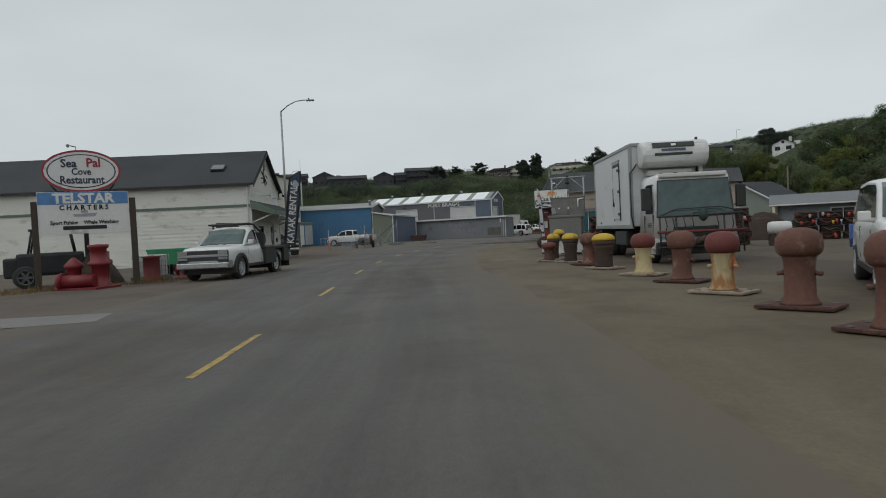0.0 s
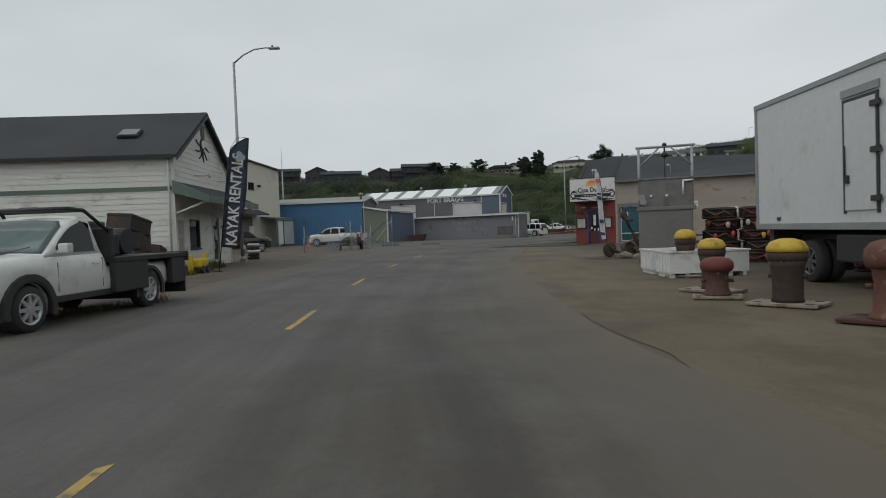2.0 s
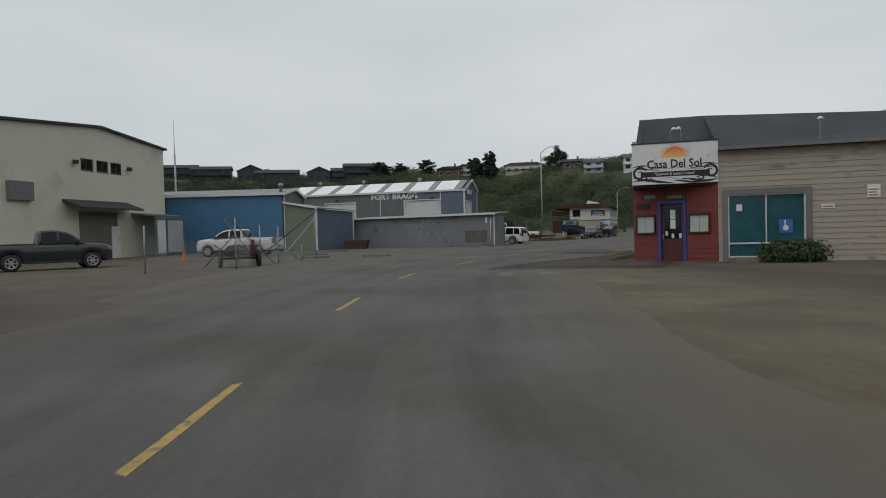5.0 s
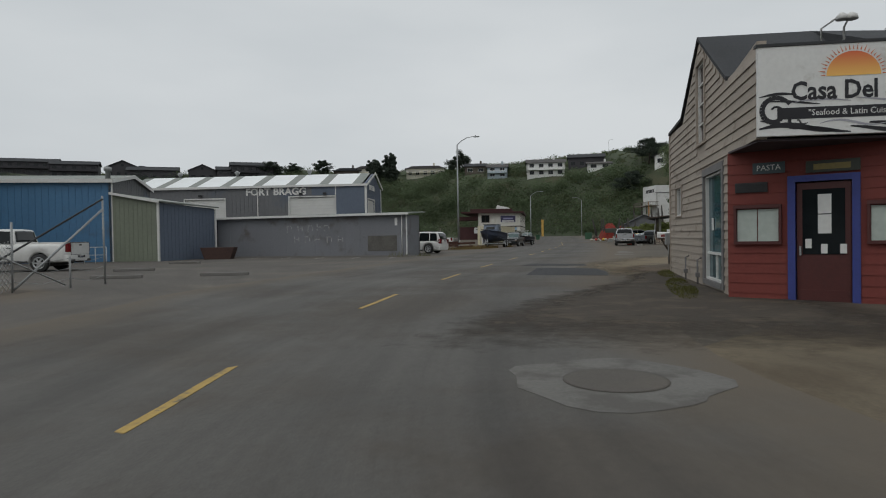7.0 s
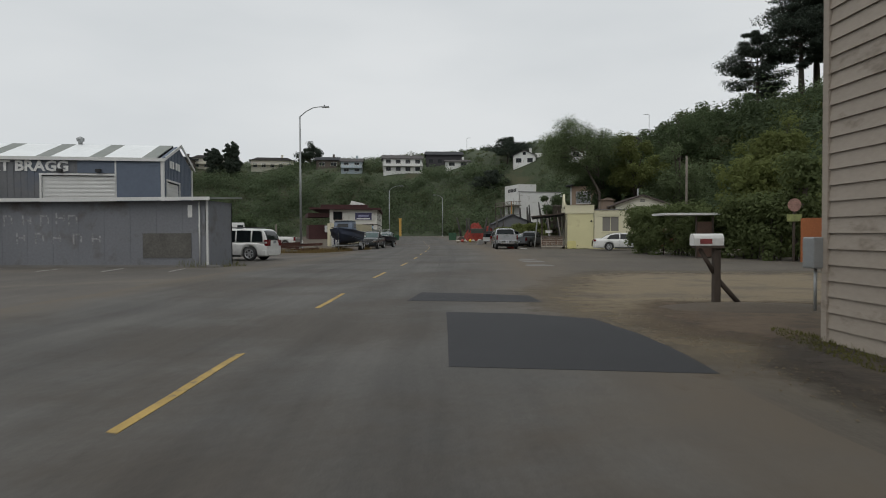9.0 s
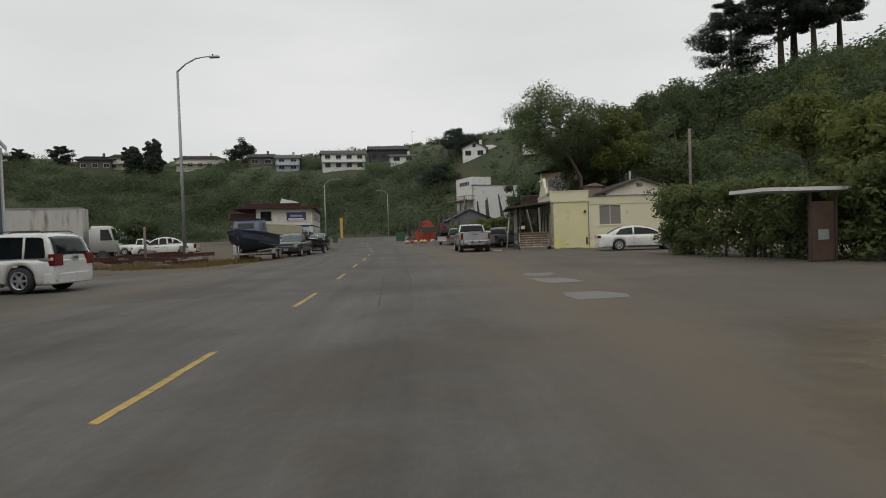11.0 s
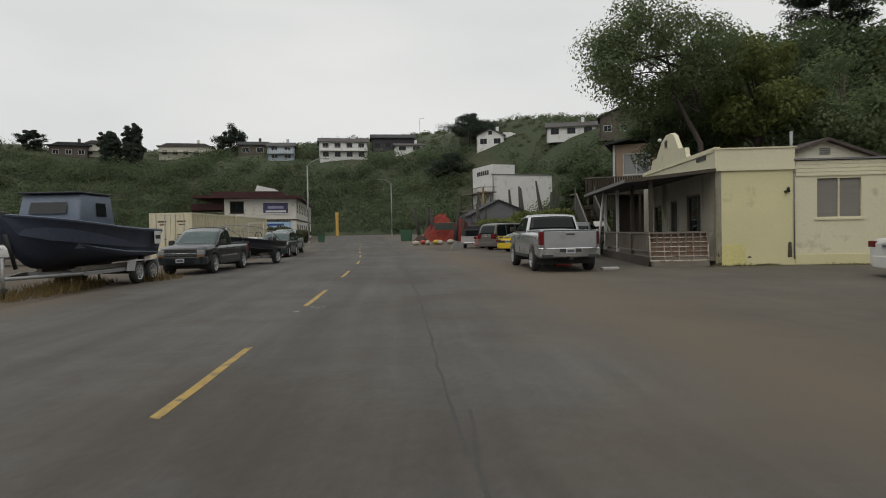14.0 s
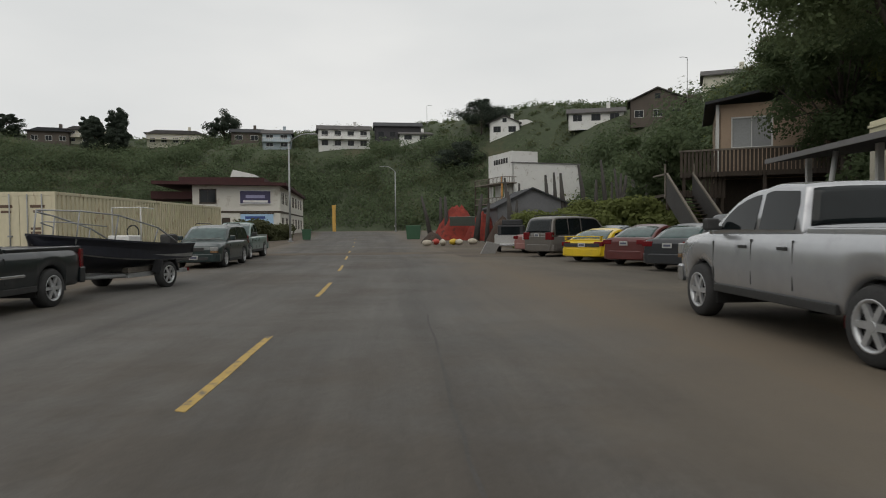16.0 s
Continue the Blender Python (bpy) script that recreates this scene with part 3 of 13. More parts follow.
strip("tan_ground", [(-22.9, 60.0), (-23.3, 63.0), (-24.0, 65.5), (-24.8, 68.0), (-24.6, 71.0), (-23.4, 75.0), (-21.5, 79.5)], [(-15.5, 59.6), (-14.5, 63.0), (-13.0, 66.0), (-12.0, 69.0), (-11.0, 72.0), (-10.8, 75.0), (-12.0, 79.5)], 0.0175, SHOULDER_PALE, "tan sandy ground round the mailbox", "ground patch", rag=0.7)
strip("mailbox_soil", [(-22.6, 62.6), (-22.7, 64.4), (-22.4, 66.2), (-21.8, 68.3)], [(-14.5, 61.8), (-14.8, 63.8), (-15.6, 65.8), (-17.0, 67.9)], 0.021, SOIL_BROWN, "dark loose soil at the foot of the mailbox", "soil", rag=0.5)

DASH_AT = [(-2.45, 3.32), (-7.0, 10.1), (-11.3, 16.6), (-15.3, 23.0), (-19.1, 29.9), (-22.6, 37.0), (-25.5, 44.4), (-27.0, 52.3), (-27.75, 60.2), (-28.33, 67.8), (-28.75, 76.2), (-28.96, 84.0), (-29.33, 91.7), (-29.78, 98.9), (-30.22, 106.5), (-30.76, 114.3), (-31.4, 122.5), (-32.3, 130.3), (-33.3, 138.0), (-34.3, 145.7), (-35.2, 153.4), (-36.2, 161.1), (-37.3, 169)]
for i, (x, y) in enumerate(DASH_AT):
    a, b = DASH_AT[max(i - 1, 0)], DASH_AT[min(i + 1, len(DASH_AT) - 1)]
    turn = math.degrees(math.atan2(b[1] - a[1], b[0] - a[0]))
    hl = 1.4 if i == 0 else 1.15 if i < 7 else 1.5 if i < 14 else 1.7
    rag = [(-hl, -0.04), (-0.4, -0.055), (0.5, -0.045), (hl + 0.03, -0.04), (hl - 0.04, 0.045), (0.3, 0.05), (-0.5, 0.045), (0.05 - hl, 0.055)]
    solid("lane_marking", prism(rag, "z", 0, 0.004), LINE_Y, pose(x, y, float(rise(x, y)) + 0.0145, 0, 0, turn), "worn yellow dash painted along the middle of the road", "lane marking", "centre line dashes", "structure")

COLLAR = mat("worn_collar_concrete", (0.13, 0.125, 0.115), rough=0.9, var=0.2, scale=0.8, fine=30, tint=(0.088, 0.082, 0.074), tint_amt=0.45, tint_scale=1.5)
for k, (pts, name, material, label) in enumerate((
        ([(-25.75, 65.8), (-25.55, 63.2), (-25.4, 61.1), (-23.9, 61.0), (-22.7, 60.9), (-22.75, 62.2), (-22.9, 63.4), (-23.3, 65.0), (-24.4, 65.6)], "asphalt_patch", ASPHALT_NEW, "fresh dark asphalt repair patch in the road"),
        ([(-26.7, 67.7), (-26.6, 69.6), (-25.3, 69.3), (-24.1, 68.9), (-23.9, 67.5), (-25.2, 67.6)], "asphalt_patch", ASPHALT_NEW, "narrow dark asphalt repair strip in the road"),
        ([(-23.25, 90.5), (-22.8, 90.25), (-22.4, 90.3), (-22.35, 89.7), (-22.6, 89.4), (-22.62, 88.95), (-23.05, 89.0), (-23.5, 89.3), (-23.3, 89.8)], "concrete_slab", CONCRETE, "broken grey concrete slab sunk in the lot"),
        ([(-23.5, 88.2), (-23.0, 88.0), (-22.5, 88.0), (-22.3, 87.2), (-22.2, 86.4), (-23.1, 86.15), (-23.3, 86.6), (-23.35, 87.5)], "concrete_slab", CONCRETE, "broken grey concrete slab sunk in the lot"),
        ([(-21.9 + (0.98 + 0.1 * math.sin(3 * q) + 0.06 * math.sin(7 * q + 1)) * math.cos(q), 45.75 + (1.02 + 0.09 * math.cos(4 * q)) * math.sin(q)) for q in np.linspace(0, 6.1, 26)], "concrete_collar", COLLAR, "pale concrete collar round a utility cover"),
        ([(-23.3, 83.7), (-22.5, 83.75), (-22.1, 83.0), (-22.25, 82.4), (-23.3, 82.2), (-23.4, 82.9)], "concrete_slab", CONCRETE, "broken grey concrete slab sunk in the lot"),
        ([(-9.9, 2.6), (-7.9, 4.7), (-9.0, 5.7), (-13.5, 2.5), (-14, 0)], "concrete_apron", CONCRETE, "pale worn concrete apron at the road's edge"))):
    solid(name, prism(pts, "z", 0, 0.003), material, pose(0, 0, 0.0075 if name == "concrete_slab" else 0.0155), label, "patch", kind="structure")
solid("utility_cover", lathe([(0.48, 0), (0.48, 0.004), (0.44, 0.006), (0.1, 0.006)], 24), ASPHALT_LOT, pose(-21.9, 45.75, 0.021), "round cover set in a pale concrete collar", "manhole cover", kind="structure")


# ---- buildings ----
def gable_roof(parent, x0, x1, y0, y1, eave, peak_x, peak_z, over, thick, material, along="y", name="roof"):
    """Two sloping slabs that meet at the ridge; the ridge runs along y."""
    sl_l, sl_r = (peak_z - eave) / (peak_x - x0), (peak_z - eave) / (x1 - peak_x)
    bm = join(prism([(x0 - over, eave - over * sl_l), (peak_x, peak_z), (peak_x, peak_z + thick), (x0 - over, eave - over * sl_l + thick)], "y", y0, y1),
              prism([(peak_x + 0.001, peak_z), (x1 + over, eave - over * sl_r), (x1 + over, eave - over * sl_r + thick), (peak_x + 0.001, peak_z + thick)], "y", y0, y1))
    return part(name, bm, material, parent)


def lap(parent, wall_m, length, z0, z1, material, **kw):
    lap_boards(parent, length, z0, z1, wall_m, material, **kw)


# Kayak shop: white lapped boards, gable end towards the road
shop = thing("shop_building", pose(-27.7, 26.06, 0, 0, 0, 125), "white clapboard shop with dark shingle roof and green trim", "building")
SW, SE, SPX, SPZ, SD = 8.5, 5.07, 4.25, 7.45, 34.0
front_open = [(0.25, 1.15, 0.75, 2.3), (1.75, 3.25, 0.95, 2.3), (5.3, 6.3, 0.05, 2.45)]
gable_top = [(0, SE), (SPX, SPZ), (SW, SE)]
fw_ = panel_wall("front_wall", SW, SE, 0.18, SIDING_W, shop, Matrix.Identity(4), front_open, gable_top)
lap(fw_, Matrix.Identity(4), SW, 0.15, SE, SIDING_W, openings=front_open, top=gable_top, step=0.235)
side_m = pose(0, SD, 0, 0, 0, -90)
sw_ = panel_wall("side_wall", SD, SE, 0.18, SIDING_W, shop, side_m)
lap(sw_, side_m, SD, 0.15, 3.52, SIDING_W, step=0.235)
lap(sw_, side_m, SD, 3.69, SE, SIDING_W, step=0.235)
part("belt_trim", box(-0.05, 0.0, 0, SD, 3.52, 3.68), GREEN_TRIM, shop, "green painted trim band")
panel_wall("back_wall", SD, SE, 0.18, SIDING_W, shop, pose(SW, 0, 0, 0, 0, 90))
panel_wall("rear_wall", SW, SE, 0.18, SIDING_W, shop, pose(SW, SD, 0, 0, 0, 180), (), gable_top)
gable_roof(shop, 0, SW, -0.3, SD + 0.2, SE, SPX, SPZ, 0.35, 0.14, SHINGLE)
part("verge_board", join(prism([(-0.35, SE - 0.33), (SPX, SPZ - 0.14), (SPX, SPZ + 0.02), (-0.35, SE - 0.17)], "y", -0.33, -0.302), prism([(SPX + 0.001, SPZ - 0.14), (SW + 0.35, SE - 0.33), (SW + 0.35, SE - 0.17), (SPX + 0.001, SPZ + 0.02)], "y", -0.33, -0.302)), STEEL_DARK, shop)
part("corner_trim", box(-0.06, 0.06, -0.05, 0.05, 0, SE), TRIM_W, shop)
part("corner_trim", box(SW - 0.06, SW + 0.06, -0.05, 0.05, 0, SE), TRIM_W, shop)
part("downspout", tube([(-0.14, 0.15, 0.2), (-0.14, 0.15, 4.7), (-0.05, 0.15, 4.95)], 0.045), TRIM_W, shop)
sky_m = Matrix.Translation((1.3, 1.9, SE + (SPZ - SE) * 1.3 / SPX + 0.17)) @ pose(0, 0, 0, 0, -math.degrees(math.atan2(SPZ - SE, SPX)), 0)
skylight = part("skylight", moved(box(0, 0.8, 0, 0.9, 0, 0.12, 0.03), sky_m), STEEL_DARK, shop)
part("dome", moved(box(0.05, 0.75, 0.05, 0.85, 0.122, 0.17, 0.03), sky_m), mat("milky_plastic", (0.15, 0.155, 0.16), rough=0.25, var=0.1), skylight)
awn = part("awning", prism([(0.0, 3.92), (0.0, 3.72), (-1.5, 3.02), (-1.5, 3.2)], "x", -0.1, SW + 0.4), SHINGLE, shop, "shingled awning over the shop front")
part("fascia", box(-0.12, SW + 0.42, -1.54, -1.502, 2.94, 3.24), GREEN_TRIM, awn)
part("end_board", prism([(0.0, 3.95), (0.0, 3.40), (-1.5, 2.94), (-1.5, 3.24)], "x", -0.15, -0.102), GREEN_TRIM, awn)
part("brace", tube([(0.05, -0.02, 2.5), (0.05, -1.3, 3.0)], 0.05), TRIM_W, awn)
part("brace", tube([(SW - 0.2, -0.02, 2.4), (SW - 0.2, -1.3, 3.0)], 0.05), TRIM_W, awn)
window(shop, 0.9, 1.55, pose(0.25, 0.03, 0.75), TRIM_W, mat("notice_paper", (0.42, 0.38, 0.33), rough=0.8, var=0.35, scale=3, fine=8), "notice_board", 0, 1)
window(shop, 1.5, 1.35, pose(1.75, 0.03, 0.95), BLACK, GLASS, "window", 0, 0)
door_ = part("door", box(5.3, 6.3, 0.06, 0.12, 0.05, 2.45, 0.01), TRIM_W, shop, "white framed glazed shop door")
part("door_pane", box(5.42, 6.18, 0.045, 0.058, 0.3, 2.3), GLASS, door_)
for qx, qz, qw, qh in ((5.48, 1.5, 0.26, 0.4), (5.84, 1.3, 0.28, 0.55), (5.5, 0.85, 0.24, 0.36)):
    part("poster", box(qx, qx + qw, 0.035, 0.043, qz, qz + qh), mat("pale_poster", (0.33, 0.34, 0.36), rough=0.6, var=0.4, scale=6, fine=14), door_)
part("handle", box(5.38, 5.41, 0.0, 0.04, 1.0, 1.25), GALV, door_)
part("door_frame", join(box(5.18, 5.3, -0.04, 0.1, 0, 2.57), box(6.3, 6.42, -0.04, 0.1, 0, 2.57), box(5.3, 6.3, -0.04, 0.1, 2.45, 2.57)), TRIM_W, shop)
part("louvre", join(box(4.0, 4.5, -0.05, 0.0, 6.25, 6.95), *[box(4.05, 4.45, -0.07, -0.05, 6.3 + 0.1 * i, 6.35 + 0.1 * i) for i in range(6)]), GREY_TRIM, shop)
emblem = part("emblem", lathe([(0.3, 0), (0.3, 0.03), (0.2, 0.04)], 18, "y", (4.05, -0.06, 5.95)), BLACK, shop, "dark painted emblem of curling plain shapes")
part("emblem_face", lathe([(0.2, 0), (0.2, 0.02), (0.15, 0.03)], 18, "y", (4.05, -0.105, 5.98)), WHITE, emblem)
for k, (sx, sz, bend) in enumerate(((-0.75, 0.25, 0.3), (-0.85, -0.25, 0.25), (-0.45, -0.62, 0.2), (0.1, -0.7, -0.15), (0.55, -0.55, -0.25), (0.85, -0.1, -0.3))):
    part("emblem_arm", tube([(4.05 + sx * q + bend * math.sin(4.5 * q) * 0.5, -0.05, 5.85 + sz * q + bend * math.cos(5 * q) * 0.35) for q in np.linspace(0.15, 1.0, 9)], 0.05, 6, 0.025), BLACK, emblem)
for lx in (2.7, 6.4):
    arm = part("wall_lamp", tube([(lx, -0.03, 4.35), (lx + 0.5, -0.35, 4.38), (lx + 0.75, -0.5, 4.42)], 0.018), GALV, shop)
    part("lamp_head", lathe([(0.03, 0), (0.09, 0.06), (0.1, 0.16), (0.02, 0.2)], 12, "z", (lx + 0.78, -0.52, 4.3)), WHITE, arm)
part("door_number", box(6.65, 7.15, -0.035, -0.026, 1.9, 2.05), GREY_TRIM, shop)
part("call_box", box(7.0, 7.3, -0.1, -0.02, 1.15, 1.45, 0.01), STEEL_DARK, shop)

# Cream two-storey building, tall wall towards the road
cr_u = math.degrees(math.atan2(-14.7, 4.3))
cream = thing("cream_building", pose(-64.3, 67.7, 0, 0, 0, cr_u + 180), "two-storey cream stucco building with a low-pitched dark roof", "building")
CL, CH = 19.0, 9.3
cw_top = [(-CL, 9.35), (-8.3, 10.35), (0, 9.65)]
cm = pose(-CL, 0, 0)
panel_wall("wall", CL, CH, 0.3, CREAM, cream, cm, [(8.6, 10.0, 6.9, 7.8), (10.3, 11.6, 6.9, 7.8), (11.9, 13.2, 6.9, 7.8)], [(p[0] + CL, p[1]) for p in cw_top])
for wx in (8.6, 10.3, 11.9):
    window(cream, 1.3, 0.9, pose(wx - CL, 0.05, 6.9), mat("brown_frame", (0.09, 0.05, 0.035), rough=0.6), GLASS, "window", 1, 0, 0.06)
panel_wall("end_wall", 22, 9.3, 0.3, CREAM, cream, pose(0, 0.02, 0, 0, 0, 90), (), None)
part("roof", join(prism([(-CL - 0.2, 9.36), (-8.3, 10.36), (-8.3, 10.55), (-CL - 0.2, 9.55)], "y", -0.25, 22), prism([(-8.299, 10.36), (0.25, 9.6), (0.25, 9.79), (-8.299, 10.55)], "y", -0.25, 22)), STEEL_DARK, cream)
part("awning", prism([(0, 4.6), (0, 4.4), (-1.6, 3.85), (-1.6, 3.98)], "x", -12.4, -5.3), SHINGLE, cream, "dark awning over the entrance")
part("entrance_wall", box(-10.8, -6.6, -0.06, -0.01, 0.0, 3.7), mat("shaded_plywood", (0.16, 0.14, 0.12), rough=0.8), cream)
part("door", box(-7.4, -6.4, -0.12, -0.07, 0, 2.6, 0.02), WHITE, cream, "white entrance door")
lean = part("entry_porch", join(box(-4.6, -0.4, -2.2, -2.05, 3.2, 3.5), prism([(0, 3.75), (0, 3.6), (-2.2, 3.4), (-2.2, 3.5)], "x", -4.8, -0.2), box(-4.6, -4.45, -2.2, -2.05, 0, 3.2), box(-0.55, -0.4, -2.2, -2.05, 0, 3.2)), GREEN_TRIM, cream, "green porch frame with pale panels")
part("porch_panel", box(-4.4, -3.2, -2.14, -2.1, 0.3, 3.1), WHITE, lean)
part("porch_panel", box(-2.9, -0.6, -2.14, -2.1, 0.3, 3.1), mat("pale_panel", (0.38, 0.40, 0.41), rough=0.4), lean)
for wx in (-11.2, -5.1):
    part("flood_lamp", join(box(wx - 0.18, wx + 0.18, -0.4, -0.12, 7.25, 7.55, 0.03), box(wx - 0.03, wx + 0.03, -0.13, 0, 7.35, 7.4)), STEEL_DARK, cream)
part("vent_box", box(-17.2, -15.2, -0.3, 0, 4.3, 5.6, 0.03), GREY_TRIM, cream)


def ribbed(length, height, step=0.3, top=None, depth=0.03, cut=()):
    """Upright ribs of sheet metal along a wall in the x-z plane."""
    bm = bmesh.new()
    x = step / 2
    while x < length - 0.02:
        h = float(np.interp(x, [p[0] for p in top], [p[1] for p in top])) if top else height
        z0 = 0.0
        for a, b, c, d in cut:
            if a <= x <= b:
                z0 = d if c < 1e9 else 0.0
        bm_box(bm, x - 0.03, x + 0.03, -depth, 0, z0, h)
        x += step
    return bm


# Blue metal building with its lean-to
blue = thing("blue_building", pose(-56.4, 74.8, 0, 0, 0, math.degrees(math.atan2(3.3, 6.6))), "blue sheet-metal warehouse with white roof trim", "building")
bw = panel_wall("wall", 34, 5.55, 0.15, METAL_BLUE, blue, pose(-34, 0, 0))
part("rib", moved(ribbed(34, 5.5, 0.42), pose(-34, 0, 0)), METAL_BLUE, bw)
bg_top = [(0, 5.55), (4.6, 6.25), (9.2, 5.55)]
ge = panel_wall("gable_wall", 9.2, 5.5, 0.15, METAL_GREY, blue, pose(0, 0, 0, 0, 0, 90), (), bg_top)
part("rib", moved(ribbed(9.2, 5.5, 0.42, bg_top), pose(0, 0, 0, 0, 0, 90)), METAL_GREY, ge)
part("roof", join(prism([(-0.25, 5.52), (4.6, 6.25), (4.6, 6.37), (-0.25, 5.64)], "x", -34.2, 0.2), prism([(4.601, 6.25), (9.45, 5.52), (9.45, 5.64), (4.601, 6.37)], "x", -34.2, 0.2)), ROOF_GREY, blue)
part("roof_trim", join(box(-34.2, 0.22, -0.3, -0.25, 5.42, 5.68), prism([(-0.25, 5.4), (4.6, 6.13), (4.6, 6.39), (-0.25, 5.66)], "x", 0.201, 0.24), prism([(4.601, 6.13), (9.45, 5.4), (9.45, 5.66), (4.601, 6.39)], "x", 0.201, 0.24), box(0.02, 0.1, -0.06, 0.06, 0, 5.5)), TRIM_W, blue)
for vx in (-24, -16, -0.4):
    part("roof_vent", lathe([(0.16, 5.6), (0.16, 6.3), (0.26, 6.32), (0.26, 6.55), (0.05, 6.62)], 12, "z", (vx, 0.7, 0)), GALV, blue)
lt = thing("lean_to", pose(-52.7, 75.0, 0, 0, 0, 4.9), "green and slate metal lean-to with a sloping roof", "shed")
lg = panel_wall("front_wall", 3.5, 3.4, 0.12, METAL_GREEN, lt, pose(-3.5, 0, 0), (), [(0, 4.6), (3.5, 3.96)])
part("wall_rib", moved(ribbed(3.5, 3.4, 0.35, [(0, 4.55), (3.5, 3.92)], 0.02), pose(-3.5, 0, 0)), METAL_GREEN, lg)
ls_ = panel_wall("side_wall", 5.7, 3.3, 0.12, METAL_SLATE, lt, pose(0, 0.02, 0, 0, 0, 83), (), [(0, 3.96), (5.7, 3.74)])
part("wall_rib", moved(ribbed(5.7, 3.3, 0.35, [(0, 3.92), (5.7, 3.7)], 0.02), pose(0, 0.02, 0, 0, 0, 83)), METAL_SLATE, ls_)
panel_wall("rear_wall", 6.0, 3.3, 0.12, METAL_SLATE, lt, pose(0.7, 5.68, 0, 0, 0, 180))
part("corner_trim", box(-0.07, 0.06, -0.04, 0.09, 0, 3.94), TRIM_W, lt)
part("corner_trim", box(0.62, 0.78, 5.6, 5.74, 0, 3.7), TRIM_W, lt)
rt = [(-3.6, -0.2, 4.66), (0.2, -0.2, 4.0), (0.95, 5.85, 3.78), (-6.6, 5.6, 4.62)]
raw_mesh("roof", rt + [(x, y, z + 0.09) for x, y, z in rt], [(3, 2, 1, 0), (4, 5, 6, 7), (0, 1, 5, 4), (1, 2, 6, 5), (2, 3, 7, 6), (3, 0, 4, 7)], ROOF_GREY, lt)
re_ = [(-3.6, -0.24, 4.6), (0.2, -0.24, 3.92), (0.25, -0.201, 3.92), (-3.6, -0.201, 4.6)]
raw_mesh("roof_edge", re_ + [(x, y, z + 0.17) for x, y, z in re_], [(3, 2, 1, 0), (4, 5, 6, 7), (0, 1, 5, 4), (1, 2, 6, 5), (2, 3, 7, 6), (3, 0, 4, 7)], TRIM_W, lt)

def slatted(x0, x1, z0, z1, step=0.13):
    """One rolled sheet with shallow horizontal ribs."""
    k = int((z1 - z0) / step)
    rim = [(0.12, z0)] + [(0.06 + 0.018 * (i % 2), z0 + step * (i + f)) for i in range(k) for f in (0.04, 0.96)] + [(0.12, z0 + step * k)]
    return prism(rim, "x", x0, x1)


# Grey metal warehouse with large wall lettering
fb_turn = math.degrees(math.atan2(4.0, 17.1))
fb = thing("warehouse", pose(-46.4, 95.0, 0, 0, 0, fb_turn), "grey metal warehouse with white roof panels and roll-up doors", "building")
FL, FE, FP, FW = 24.0, 6.45, 7.75, 8.0
doors_ = [(FL - 17.6, FL - 13.7, 0.05, 5.25), (FL - 7.35, FL - 3.0, 0.05, 5.3)]
fwall = panel_wall("wall", FL, FE, 0.2, METAL_GREY, fb, pose(-FL, 0, 0), doors_)
part("rib", moved(ribbed(FL - 0.3, FE - 0.05, 0.4, None, 0.025, [(d[0] - 0.1, d[1] + 0.1, 0, d[3]) for d in doors_]), pose(-FL, 0, 0)), METAL_GREY, fwall)
part("blue_panel", box(-2.85, -0.15, -0.045, -0.027, 3.0, FE - 0.1), METAL_SLATE, fb)
part("blue_panel", box(-5.2, -2.95, -0.045, -0.027, 5.45, FE - 0.1), METAL_SLATE, fb)
fg_top = [(0, FE), (FW / 2, FP), (FW, FE)]
fg = panel_wall("gable_wall", FW, FE, 0.2, METAL_SLATE, fb, pose(0, 0, 0, 0, 0, 90), [(0.9, 4.2, 0.05, 5.05)], fg_top)
part("rib", moved(ribbed(FW, FE, 0.4, fg_top, 0.025, [(0.8, 4.3, 0, 5.05)]), pose(0, 0, 0, 0, 0, 90)), METAL_SLATE, fg)
for a, b, c, d in doors_:
    rd = part("roll_up_door", slatted(a - FL, b - FL, c, d), TRIM_W, fb, "pale ribbed roll-up door")
    part("door_trim", join(box(a - FL - 0.12, a - FL, -0.06, 0.05, 0, d + 0.12), box(b - FL, b - FL + 0.12, -0.06, 0.05, 0, d + 0.12), box(a - FL, b - FL, -0.06, 0.05, d, d + 0.12)), TRIM_W, rd)
rd = part("roll_up_door", moved(slatted(0.9, 4.2, 0.05, 5.05), pose(0, 0, 0, 0, 0, 90)), TRIM_W, fb, "pale ribbed roll-up door")
part("door_trim", moved(join(box(0.78, 0.9, -0.06, 0.05, 0, 5.17), box(4.2, 4.32, -0.06, 0.05, 0, 5.17), box(0.9, 4.2, -0.06, 0.05, 5.05, 5.17)), pose(0, 0, 0, 0, 0, 90)), TRIM_W, rd)
part("trim", join(box(-0.12, 0.08, -0.08, 0.12, 0, FE), box(-0.02, 0.08, FW - 0.1, FW + 0.08, 0, FE), box(-10.5, -10.4, -0.06, -0.028, 0, FE), box(-2.95, -2.85, -0.06, -0.028, 0, FE), box(-FL, 0.2, -0.22, -0.16, FE - 0.2, FE + 0.02)), TRIM_W, fb)
part("verge_trim", join(prism([(-0.2, FE - 0.12), (FW / 2, FP - 0.05), (FW / 2, FP + 0.16), (-0.2, FE + 0.09)], "x", 0.2, 0.26), prism([(FW / 2 + 0.001, FP - 0.05), (FW + 0.2, FE - 0.12), (FW + 0.2, FE + 0.09), (FW / 2 + 0.001, FP + 0.16)], "x", 0.2, 0.26)), TRIM_W, fb)
